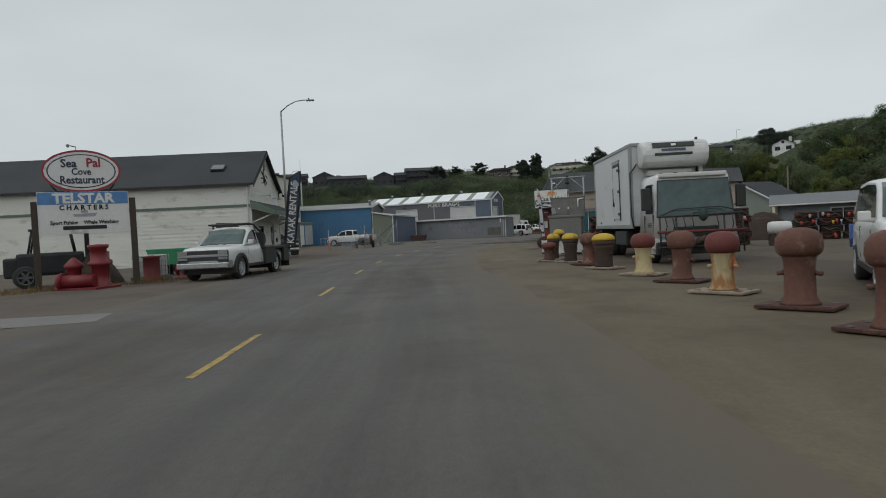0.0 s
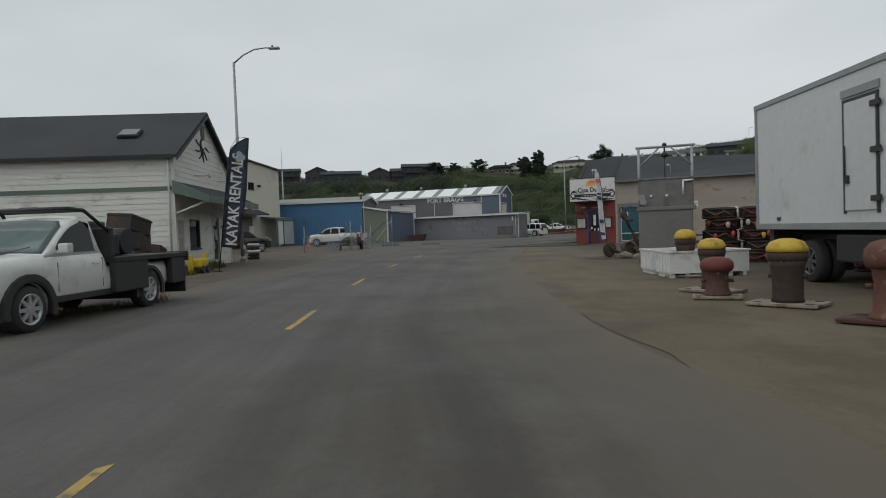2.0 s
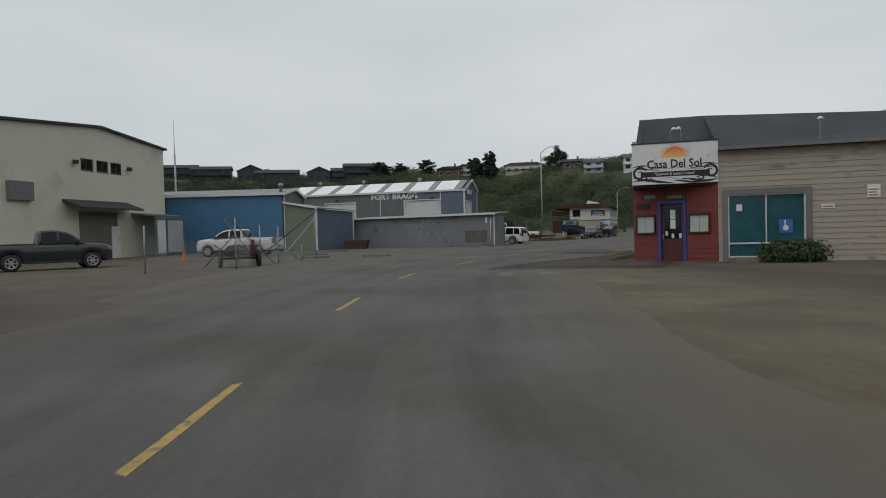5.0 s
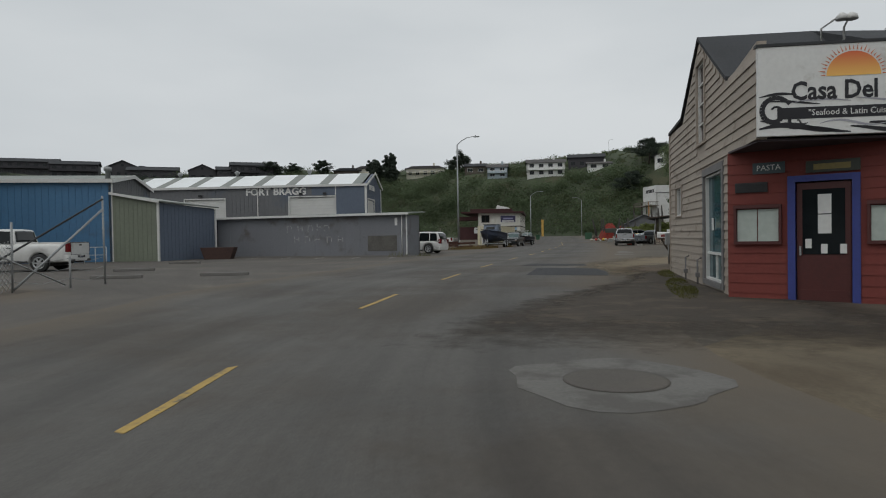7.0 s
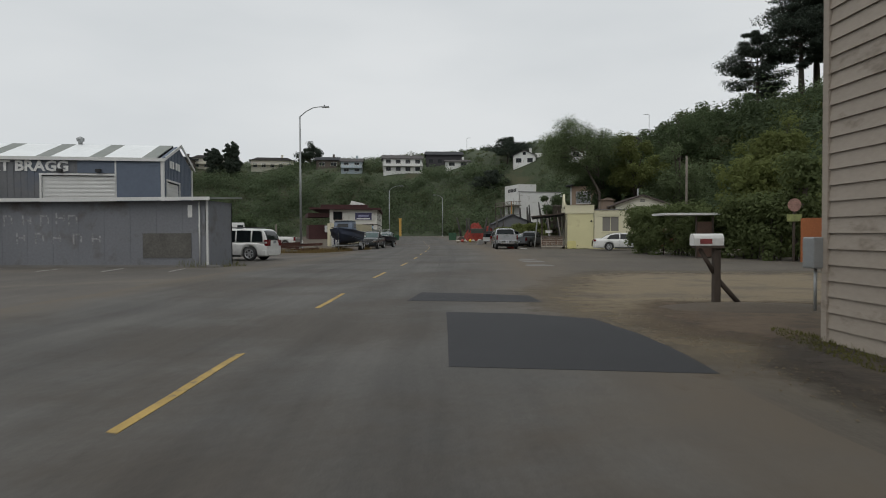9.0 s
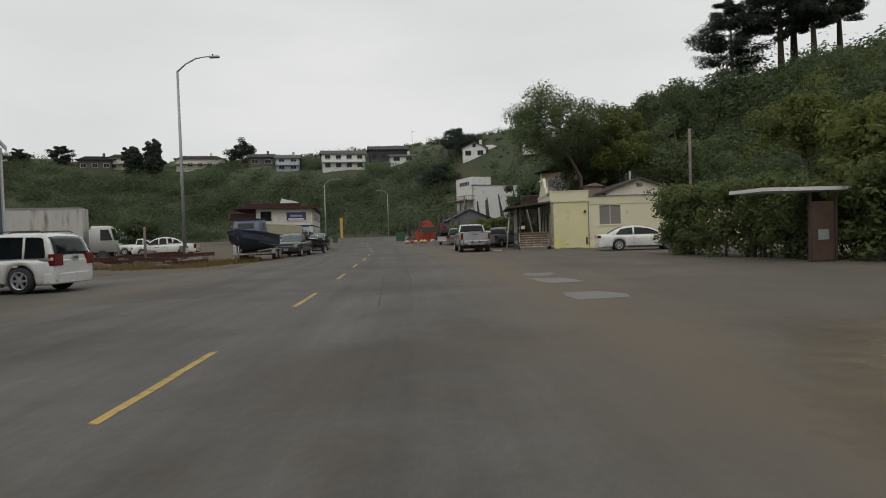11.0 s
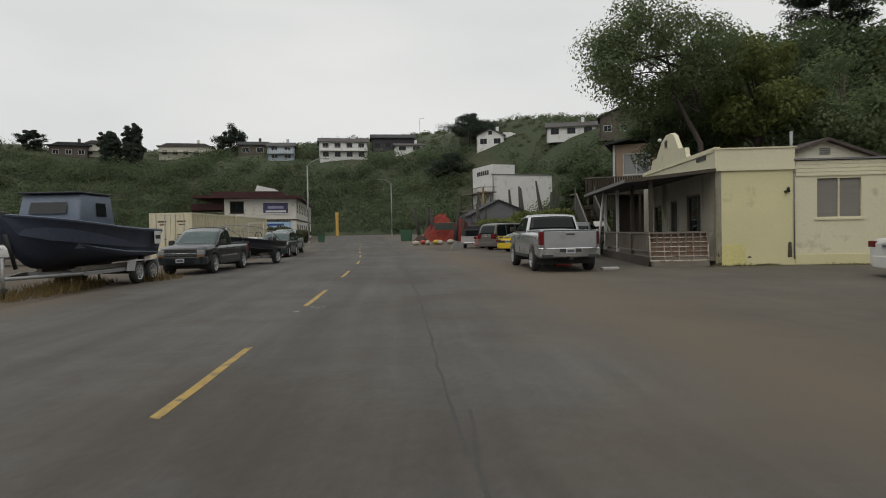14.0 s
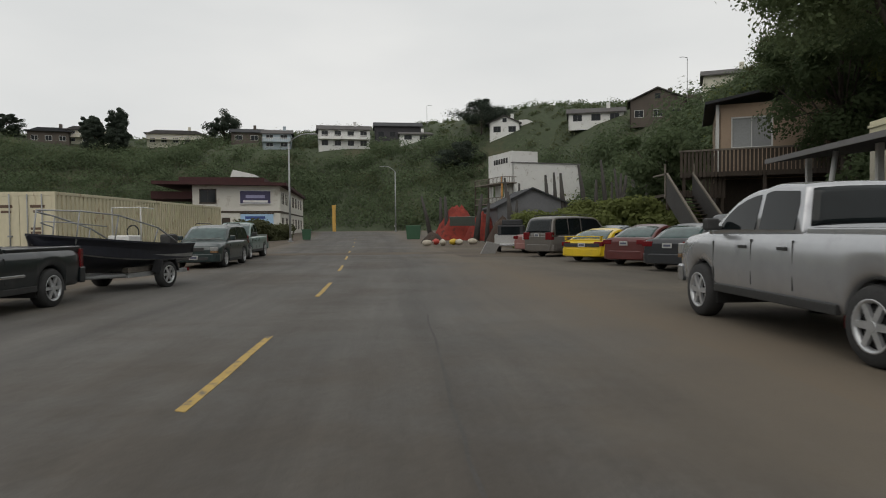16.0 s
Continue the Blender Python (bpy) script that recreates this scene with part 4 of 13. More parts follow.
for k in range(15):
    a, b = -FL + 1.6 * k, -FL + 1.6 * (k + 1)
    wide = k % 2 == 1
    a2, b2 = (a - 0.35, b + 0.35) if wide else (a + 0.35, b - 0.35)
    part("roof_panel", join(prism([(-0.2, FE - 0.04), (FW / 2, FP + 0.02), (FW / 2, FP + 0.08), (-0.2, FE + 0.02)], "x", a2, b2), prism([(FW / 2 + 0.001, FP + 0.02), (FW + 0.2, FE - 0.04), (FW + 0.2, FE + 0.02), (FW / 2 + 0.001, FP + 0.08)], "x", a2, b2)), ROOF_LIGHT if wide else ROOF_GREY, fb, "white roof sheet" if wide else "")
for vx in (-20, -14, -6.5):
    part("roof_vent", lathe([(0.14, FP), (0.14, FP + 0.25), (0.24, FP + 0.3), (0.26, FP + 0.5), (0.05, FP + 0.62)], 12, "z", (vx, FW / 2, 0)), GALV, fb)
for lx in (-16, -6.2, -3.9):
    part("wall_lamp", join(box(lx - 0.15, lx + 0.15, -0.35, -0.05, 5.5, 5.7, 0.02), box(lx - 0.04, lx + 0.04, -0.06, 0, 5.55, 5.65)), STEEL_DARK, fb)
lettering("lettering", "FORT BRAGG", 0.92, WHITE, fb, pose(-8.65, -0.05, 5.85), 1.05, 0.01, "white painted capital letters", bold=0.03)
for i in range(4):
    part("sign_bar", moved(box(1.6 + 0.62 * i + (0.3 if i > 1 else 0), 2.1 + 0.62 * i + (0.3 if i > 1 else 0), -0.05, -0.03, 6.0, 6.5), pose(0, 0, 0, 0, 0, 90)), WHITE, fb)
panel_wall("back_wall", FL, FE, 0.2, METAL_GREY, fb, pose(0, FW, 0, 0, 0, 180))

# Long low shed in front of the warehouse
shed = thing("long_shed", pose(-37.5, 82.0, 0), "long low weathered grey panel shed with a flat roof", "shed")
SL = 15.8
shw = panel_wall("wall", SL, 2.95, 0.1, SHED_GREY, shed, pose(-SL, 0, 0))
for k in range(13):
    part("panel_seam", box(-SL + 1.22 * (k + 1) - 0.02, -SL + 1.22 * (k + 1) + 0.02, -0.012, 0, 0.08, 2.93), SHED_GREY, shw)
panel_wall("end_wall", 2.7, 2.95, 0.1, SHED_GREY, shed, pose(0, 0.0, 0, 0, 0, 90))
panel_wall("back_wall", SL, 2.9, 0.1, SHED_GREY, shed, pose(0, 2.7, 0, 0, 0, 180))
panel_wall("end_wall", 2.7, 2.95, 0.1, SHED_GREY, shed, pose(-SL, 2.7, 0, 0, 0, -90))
part("roof", prism([(-0.35, 3.0), (3.4, 3.2), (3.4, 3.28), (-0.35, 3.08)], "x", -SL - 0.25, 0.25), ROOF_GREY, shed)
part("roof_edge", box(-SL - 0.27, 0.27, -0.39, -0.351, 2.95, 3.1), TRIM_W, shed)
part("corner_trim", box(-0.06, 0.03, -0.03, 0.06, 0, 2.95), TRIM_W, shed)
part("hatch", box(-3.0, -0.75, -0.03, -0.005, 0.4, 1.5), mat("dark_stained_panel", (0.10, 0.095, 0.085), rough=0.8, var=0.3, scale=1.5), shed)
part("pipe", tube([(-0.35, -0.06, 0.1), (-0.35, -0.06, 2.9)], 0.035), TRIM_W, shed)
part("patch", box(-0.9, -0.7, -0.02, -0.003, 2.2, 2.75), WHITE, shed)
faded = mat("faded_white_letters", (0.30, 0.30, 0.30), rough=0.8, var=0.3, scale=4, fine=16, tint=(0.145, 0.148, 0.158), tint_amt=0.5, tint_scale=6)
for i, (bx, bz) in enumerate(((-9.6, 1.85), (-8.7, 1.85), (-7.85, 1.85), (-7.1, 1.95), (-6.5, 1.85), (-9.0, 1.05), (-8.1, 1.05), (-7.3, 1.05), (-6.3, 1.0), (-5.4, 1.0))):
    part("faded_mark", join(box(bx, bx + 0.08, -0.006, -0.002, bz, bz + 0.5), box(bx + 0.08, bx + 0.36, -0.006, -0.002, bz + 0.42 - 0.2 * (i % 2), bz + 0.5 - 0.2 * (i % 2)), box(bx + 0.36, bx + 0.44, -0.006, -0.002, bz + 0.1, bz + 0.4)), faded, shed)
part("kerb_beam", box(-SL + 1, 0.9, -0.7, -0.5, 0, 0.1), CONCRETE, shed)

# Restaurant with tan lapped boards, red corner entrance and a painted signboard
casa = thing("restaurant_building", pose(-19.67, 52.3, -0.1, 0, 0, 9.4), "tan clapboard restaurant with a red recessed corner entrance", "building")
KW, KD, KE, KR = 17.0, 10.63, 4.4, 6.32
win_f = [(3.42, 6.05, 0.25, 2.62)]
k_front = panel_wall("front_wall", KW - 3.08, KE, 0.16, SIDING_T, casa, pose(3.08, 0, 0), [(a - 3.08, b - 3.08, c, d) for a, b, c, d in win_f])
lap(k_front, pose(3.08, 0, 0), KW - 3.08, 0.1, KE, SIDING_T, openings=[(a - 3.08 - 0.2, b - 3.08 + 0.2, c - 0.15, d + 0.2) for a, b, c, d in win_f], step=0.2)
ks_m = pose(0.73, 10.6, 0, 0, 0, -93.94)
k_top = [(0, 4.78), (2.5, 4.72), (5.3, 6.42), (8.45, 4.66), (KD, 4.84)]
k_open = [(1.2, 2.35, 1.98, 2.85), (KD - 4.75, KD - 2.75, 0.3, 2.85)]
k_side = panel_wall("side_wall", KD - 1.75, 3.1, 0.16, SIDING_T, casa, ks_m, k_open)
k_up = panel_wall("gable_wall", KD, 4.5, 0.16, SIDING_T, casa, ks_m, [(0, KD, 0, 3.1), (5.0, 6.0, 3.75, 5.8)], k_top)
lap(k_side, ks_m, KD - 1.75, 0.1, 3.1, SIDING_T, openings=[(1.1, 2.45, 1.9, 2.95), (KD - 4.95, KD - 2.6, 0.15, 3.05)], step=0.2, proud=0.032)
lap(k_up, ks_m, KD, 3.1, 4.5, SIDING_T, openings=[(4.9, 6.1, 3.65, 5.9)], top=k_top, step=0.2, proud=0.032)
panel_wall("back_wall", KW - 0.8, 4.5, 0.16, SIDING_T, casa, pose(KW, KD - 0.05, 0, 0, 0, 180))
panel_wall("end_wall", KD, 4.5, 0.16, SIDING_T, casa, pose(KW, 0, 0, 0, 0, 90))
k_roof = join(prism([(-0.25, 4.3), (-0.25, 4.42), (5.33, KR + 0.2), (5.33, 4.3)], "x", 3.1, KW + 0.3), prism([(0.0, 4.5), (0.0, 4.70), (2.18, 4.66), (5.33, KR + 0.2), (5.33, 4.5)], "x", 0.17, 3.099),
              prism([(5.331, 4.5), (KD + 0.1, 4.55), (KD + 0.1, 4.84), (8.12, 4.9), (5.331, KR + 0.2)], "x", 0.17, KW + 0.3))
k_verge = join(prism([(2.18, 4.66), (5.33, KR + 0.11), (5.33, KR + 0.2), (2.18, 4.75)], "x", -0.06, 0.169), prism([(5.331, KR + 0.11), (8.12, 4.84), (KD + 0.1, 4.78), (KD + 0.1, 4.86), (8.12, 4.93), (5.331, KR + 0.2)], "x", -0.06, 0.169))
for q in (k_roof, k_verge):
    for v in q.verts:
        v.co.z -= 0.045 * max(0, v.co.x - 3) * max(0, v.co.z - 4.42) / (KR - 4.42)
        if v.co.x < 1:
            v.co.x += 0.0689 * max(0, v.co.y)
part("roof", k_roof, SHINGLE, casa)
part("verge", k_verge, SHINGLE, casa)
part("corner_post", box(0.68, 0.77, KD - 0.07, KD + 0.03, 0, 4.75), SIDING_T, casa)
part("gutter", box(3.1, KW + 0.3, -0.36, -0.26, 4.3, 4.42), GREY_TRIM, casa)
part("soffit", prism([(0.02, 0.03), (3.06, 0.03), (0.02, 1.78)], "z", 3.06, 3.10), mat("dark_soffit", (0.06, 0.045, 0.05), rough=0.8), casa)
sign = part("signboard", box(-0.02, 3.10, -0.10, 0.0, 3.13, 4.70, 0.012), WHITE, casa, "white painted signboard with a rising sun and black waves")
part("sign_top_rail", box(-0.05, 3.13, -0.12, 0.02, 4.702, 4.75), STEEL_DARK, sign)
SUN_M = bpy.data.materials.new("sun_paint")
SUN_M.use_nodes = True
_n, _l = SUN_M.node_tree.nodes, SUN_M.node_tree.links
_g, _s, _r = _n.new("ShaderNodeNewGeometry"), _n.new("ShaderNodeSeparateXYZ"), _n.new("ShaderNodeMapRange")
_c = _n.new("ShaderNodeValToRGB")
_r.inputs["From Min"].default_value, _r.inputs["From Max"].default_value = 4.02, 4.48
_c.color_ramp.elements[0].color, _c.color_ramp.elements[1].color = (0.85, 0.50, 0.12, 1), (0.62, 0.10, 0.04, 1)
_l.new(_g.outputs["Position"], _s.inputs[0]), _l.new(_s.outputs["Z"], _r.inputs["Value"]), _l.new(_r.outputs[0], _c.inputs["Fac"]), _l.new(_c.outputs["Color"], _n["Principled BSDF"].inputs["Base Color"])
INK = mat("black_sign_paint", (0.012, 0.012, 0.016), rough=0.6, var=0.1)
half = [(1.55 + 0.44 * math.cos(math.pi * i / 20), 4.14 + 0.42 * math.sin(math.pi * i / 20)) for i in range(21)]
part("sun", prism(half, "y", -0.106, -0.101), SUN_M, sign)
for i in range(25):
    ray = math.pi * (i + 0.3) / 24.6
    ca, sa, ro = math.cos(ray), math.sin(ray), 0.58 if i % 2 else 0.54
    part("sun_ray", prism([(1.55 + ca * 0.465 - sa * 0.011, 4.14 + sa * 0.445 + ca * 0.011), (1.55 + ca * 0.465 + sa * 0.011, 4.14 + sa * 0.445 - ca * 0.011), (1.55 + ca * ro, 4.14 + sa * ro * 0.96)], "y", -0.106, -0.101), mat("orange_sign_paint", (0.55, 0.13, 0.03), rough=0.6, var=0.1), sign)
lettering("lettering", "Casa Del Sol", 0.45, INK, sign, pose(1.53, -0.104, 3.89), 0.86, 0.004, "black lettering", bold=0.010)
part("banner", box(0.3, 2.8, -0.105, -0.101, 3.42, 3.62), INK, sign)
lettering("lettering", "\"Seafood & Latin Cuisine\"", 0.15, WHITE, sign, pose(1.55, -0.108, 3.52), 0.95, 0.002, "small pale lettering")


def swirl(cx, cz, r, turns, start, width, flip=1):
    bms, n = [], int(26 * turns)
    pts = []
    for i in range(n + 1):
        a = start + flip * 2 * math.pi * turns * i / n
        rr = r * (1 - 0.75 * i / n)
        pts.append((cx + rr * math.cos(a), cz + rr * math.sin(a), width * (0.4 + 0.6 * math.sin(math.pi * min(1, 0.15 + i / n)))))
    for (x0, z0, w0), (x1, z1, w1) in zip(pts, pts[1:]):
        d = math.hypot(x1 - x0, z1 - z0) or 1
        nx, nz = -(z1 - z0) / d, (x1 - x0) / d
        bms.append(prism([(x0 + nx * w0, z0 + nz * w0), (x0 - nx * w0, z0 - nz * w0), (x1 - nx * w1, z1 - nz * w1), (x1 + nx * w1, z1 + nz * w1)], "y", -0.107, -0.102))
    return join(*bms)


def wave_line(x0, x1, z, amp, k, width, phase=0.0):
    bms = []
    n = 22
    p = [(x0 + (x1 - x0) * i / n, z + amp * math.sin(phase + k * i / n)) for i in range(n + 1)]
    for i, ((a, b), (c, d)) in enumerate(zip(p, p[1:])):
        w = width * (0.25 + 0.75 * math.sin(math.pi * (i + 0.5) / n))
        bms.append(prism([(a, b - w), (c, d - w), (c, d + w), (a, b + w)], "y", -0.1065, -0.1015))
    return join(*bms)


for w_bm in (swirl(0.26, 3.55, 0.28, 1.3, 0.5, 0.045), swirl(0.62, 3.36, 0.16, 1.1, 0.8, 0.03), wave_line(-0.0, 0.62, 3.82, 0.05, 2.6, 0.025), wave_line(0.0, 1.3, 3.26, 0.06, 5.0, 0.05), wave_line(0.5, 1.5, 3.22, 0.05, 3.5, 0.035, 1), wave_line(0.02, 0.8, 3.36, 0.05, 4, 0.03, 2), wave_line(0.1, 1.0, 3.70, 0.04, 3, 0.02, 1)):
    part("wave", w_bm, INK, sign)
for w_bm in (swirl(2.84, 3.55, 0.28, 1.3, math.pi - 0.5, 0.045, -1), swirl(2.46, 3.36, 0.16, 1.1, math.pi - 0.8, 0.03, -1), wave_line(2.48, 3.08, 3.82, 0.05, 2.6, 0.025, 0.6), wave_line(1.8, 3.08, 3.26, 0.06, 5.0, 0.05, 1.4), wave_line(1.5, 2.6, 3.22, 0.05, 3.5, 0.035, 2), wave_line(2.3, 3.06, 3.36, 0.05, 4, 0.03), wave_line(2.1, 3.0, 3.70, 0.04, 3, 0.02)):
    part("wave", w_bm, INK, sign)
for w_bm in (wave_line(0.5, 1.5, 3.70, 0.05, 3.0, 0.018), wave_line(1.6, 2.6, 3.71, 0.05, 3.0, 0.018, 2), wave_line(1.0, 2.1, 3.33, 0.05, 6, 0.02)):
    part("grey_wave", w_bm, mat("grey_sign_paint", (0.35, 0.35, 0.38), rough=0.6), sign)
# red entrance wall, set back under the sign
red_m = pose(0, 1.75, 0, 0, 0, math.degrees(math.atan2(-1.75, 3.06)))
RL = math.hypot(3.06, 1.75)
door_m = red_m @ Matrix.Translation((0.231, 0, 0)) @ Matrix.Diagonal((0.82, 1, 1, 1))
r_open = [(1.231, 2.166, 0.0, 2.4)]
k_red = panel_wall("entrance_wall", RL, 3.06, 0.14, RED_BOARD, casa, red_m, r_open)
lap(k_red, red_m, RL, 0.02, 3.04, RED_BOARD, openings=[(1.1, 2.3, 0, 2.52)], step=0.2, proud=0.018)
part("door_frame", moved(join(box(1.06, 1.22, -0.05, 0.1, 0, 2.52), box(2.36, 2.52, -0.05, 0.1, 0, 2.52), box(1.22, 2.36, -0.05, 0.1, 2.4, 2.52)), door_m), BLUE_TRIM, casa, "bright blue painted door frame")
kdoor = part("door", moved(box(1.24, 2.34, 0.03, 0.09, 0.02, 2.38, 0.008), door_m), DOOR_RED, casa, "dark red half-glazed door with paper notices")
part("door_pane", moved(box(1.36, 2.22, 0.018, 0.028, 1.0, 2.25), door_m), GLASS, kdoor)
part("notice", moved(box(1.68, 1.95, 0.008, 0.016, 1.78, 2.15), door_m), WHITE, kdoor)
part("notice", moved(box(1.68, 1.95, 0.008, 0.016, 1.4, 1.76), door_m), WHITE, kdoor)
for nx_, nz_ in ((1.42, 1.12), (1.74, 1.02), (2.12, 1.02)):
    part("notice", moved(box(nx_, nx_ + 0.13, 0.008, 0.016, nz_, nz_ + 0.18), door_m), WHITE, kdoor)
part("handle", moved(join(box(1.30, 1.34, -0.03, 0.0, 0.98, 1.16), box(1.305, 1.335, 0.0, 0.03, 1.05, 1.09)), door_m), GALV, kdoor)
part("kick_plate", moved(box(1.28, 2.3, 0.02, 0.029, 0.08, 0.32), door_m), DOOR_RED, kdoor)
for a, b in ((0.18, 0.95), (2.45, 3.2)):
    case = part("menu_case", moved(join(box(a - 0.05, b + 0.05, -0.1, -0.02, 1.2, 1.25), box(a - 0.05, b + 0.05, -0.12, -0.02, 1.92, 1.99), box(a - 0.05, a, -0.1, -0.02, 1.25, 1.92), box(b, b + 0.05, -0.1, -0.02, 1.25, 1.92)), red_m), DOOR_RED, casa, "wooden menu case with pale sheets")
    part("menu_sheet", moved(join(box(a + 0.01, (a + b) / 2 - 0.01, -0.045, -0.03, 1.26, 1.9), box((a + b) / 2 + 0.01, b - 0.01, -0.045, -0.03, 1.26, 1.9)), red_m), mat("menu_paper", (0.42, 0.47, 0.43), rough=0.5, var=0.1, scale=2, fine=9), case)
plate = part("plaque", moved(box(0.48, 1.06, -0.045, -0.02, 2.6, 2.82), red_m), mat("dark_teal_plaque", (0.05, 0.075, 0.085), rough=0.5), casa)
lettering("lettering", "PASTA", 0.16, WHITE, plate, red_m @ pose(0.77, -0.05, 2.71), 0.95, 0.003)
plate = part("plaque", moved(box(1.42, 2.3, -0.075, -0.055, 2.56, 2.78), red_m), mat("dark_olive_plaque", (0.035, 0.04, 0.03), rough=0.5), casa)
part("number_bar", moved(box(1.55, 2.15, -0.085, -0.077, 2.61, 2.72), red_m), mat("dull_gold", (0.22, 0.17, 0.05), rough=0.5), plate)
part("wall_vent", moved(join(box(0.15, 0.75, -0.05, -0.02, 2.24, 2.44), *[box(0.18, 0.72, -0.065, -0.05, 2.26 + 0.045 * i, 2.285 + 0.045 * i) for i in range(4)]), red_m), STEEL_DARK, casa)
part("doorstep", prism([(0.1, 1.9), (2.95, -0.05), (3.05, -0.4), (1.6, -0.35), (-0.1, 0.9)], "z", -0.02, 0.03), CONCRETE, casa)


def framed_window(parent, x0, x1, z0, z1, m, frame_mat, glass, border=0.2, bars_v=1, bars_h=0):
    part("casing", moved(join(box(x0 - border, x0, -0.05, 0.02, z0 - border * 0.7, z1 + border), box(x1, x1 + border, -0.05, 0.02, z0 - border * 0.7, z1 + border), box(x0, x1, -0.05, 0.02, z1, z1 + border), box(x0, x1, -0.07, 0.02, z0 - border * 0.7, z0)), m), frame_mat, parent)
    return window(parent, x1 - x0, z1 - z0, m @ pose(x0, 0.04, z0), TRIM_W, glass, "window", bars_v, bars_h, 0.05, sill=False)


wf = framed_window(casa, 3.42, 6.05, 0.25, 2.62, Matrix.Identity(4), GREY_TRIM, GLASS_TEAL, 0.2, 1, 0)
part("transom", box(0.05, 2.58, 0.0, 0.06, 0.5, 0.56), TRIM_W, wf)
stick = part("sticker", box(1.75, 2.2, 0.02, 0.03, 0.9, 1.4), mat("access_blue", (0.05, 0.13, 0.42), rough=0.4), wf, "blue accessibility sticker with a white mark")
part("sticker_mark", join(lathe([(0.1, 0.008), (0.1, 0.014), (0.07, 0.016)], 16, "y", (1.97, 0.0, 1.08)), box(1.93, 1.97, 0.005, 0.018, 1.08, 1.3), lathe([(0.035, 0.008), (0.035, 0.014), (0.02, 0.016)], 10, "y", (1.95, 0.0, 1.33))), WHITE, stick)
part("sticker", box(0.3, 0.5, 0.02, 0.03, 1.75, 2.0), WHITE, wf)
ws = framed_window(casa, KD - 4.75, KD - 2.75, 0.3, 2.85, ks_m, GREY_TRIM, GLASS_TEAL, 0.17, 0, 0)
part("transom", box(0.05, 1.95, 0.0, 0.06, 0.62, 0.68), TRIM_W, ws)
part("mullion", box(1.0, 1.05, 0.0, 0.06, 0.05, 0.62), TRIM_W, ws)
part("sticker", box(0.45, 0.65, 0.02, 0.03, 1.2, 1.5), WHITE, ws)
framed_window(casa, 1.2, 2.35, 1.98, 2.85, ks_m, SIDING_T, GLASS, 0.06, 1, 0)
framed_window(casa, 5.0, 6.0, 3.75, 5.8, ks_m, SIDING_T, mat("louvre_brown", (0.11, 0.09, 0.08), rough=0.8), 0.09, 0, 3)
for px_ in (KD - 5.2, KD - 7.05):
    part("gas_pipe", moved(join(tube([(px_, -0.12, 0.0), (px_, -0.12, 0.75), (px_, -0.02, 0.8)], 0.025), box(px_ - 0.06, px_ + 0.06, -0.17, -0.07, 0.3, 0.42, 0.01)), ks_m), GREY_TRIM, casa)
part("meter_box", moved(join(box(-0.2, -0.02, 0.0, 0.22, 1.05, 1.45, 0.02), tube([(-0.1, 0.1, 0.5), (-0.1, 0.1, 1.05)], 0.02)), pose(0.75, KD, 0)), GALV, casa)
for lx, ly in ((1.45, 1.1), (6.7, 0.9), (12.2, 1.2), (1.85, 1.1)):
    part("roof_lamp", join(tube([(lx, ly - 0.2, 4.55), (lx, ly - 0.2, 5.26), (lx + (0.12 if lx < 1.6 else -0.12), ly - 0.7, 5.34)], 0.02), lathe([(0.02, 0.05), (0.09, 0.0), (0.11, -0.08)], 10, "z", (lx + (0.12 if lx < 1.6 else -0.12), ly - 0.75, 5.32))), TRIM_W, casa)
part("roof_pipe", tube([(14.5, 4.4, 6.2), (14.5, 4.4, 7.2)], 0.08), GALV, casa)
for bx, bz, bw_, bh in ((6.55, 2.0, 0.42, 0.16), (8.0, 2.35, 0.4, 0.45), (8.75, 1.6, 0.75, 0.5), (10.3, 1.9, 0.5, 0.4)):
    wsn = part("wall_notice", box(bx, bx + bw_, -0.045, -0.025, bz, bz + bh), WHITE, casa)
    part("notice_bar", join(*[box(bx + 0.04, bx + bw_ - 0.06 - 0.05 * (i % 2), -0.052, -0.046, bz + 0.05 + 0.1 * i, bz + 0.09 + 0.1 * i) for i in range(max(1, int(bh / 0.13)))]), mat("dull_red_print", (0.3, 0.08, 0.06), rough=0.6), wsn)
part("planter", box(3.6, 6.2, -0.75, -0.3, 0.0, 0.28, 0.02), WOOD_GREY, casa)

# Pale yellow house with a false front and a porch
yel_u = math.degrees(math.atan2(-0.2, 2.55))
yel = thing("yellow_house", pose(-17.95, 114.72, 0, 0, 0, yel_u), "pale yellow stucco house with a false front and porch", "house")
panel_wall("wall", 2.66, 4.05, 0.2, YELLOW_ST, yel, Matrix.Identity(4))
part("cornice", box(-0.06, 2.66, -0.07, -0.002, 3.28, 3.38), CREAM_BOARD, yel)
part("parapet_face", box(-0.02, 2.64, -0.045, -0.003, 3.38, 4.02), CREAM_BOARD, yel)
part("coping", box(-0.08, 2.70, -0.08, 0.3, 4.02, 4.07), CREAM_BOARD, yel)
y_open = [(3.35 - 2.66, 4.9 - 2.66, 1.58, 3.0), (7.26 - 2.66, 8.42 - 2.66, 2.27, 3.02), (9.2 - 2.66, 11.0 - 2.66, 2.26, 3.0)]
yw = panel_wall("wing_wall", 10.4, 3.5, 0.2, CREAM_BOARD, yel, pose(2.66, 0.02, 0), y_open)
for i in range(4):
    part("board", box(2.68, 13.0, -0.015 + 0.002 * i, 0.018, 3.04 + 0.13 * i, 3.16 + 0.13 * i), CREAM_BOARD, yw)
part("wing_coping", box(2.6, 13.2, -0.08, 0.3, 3.58, 3.64), GREY_TRIM, yel)
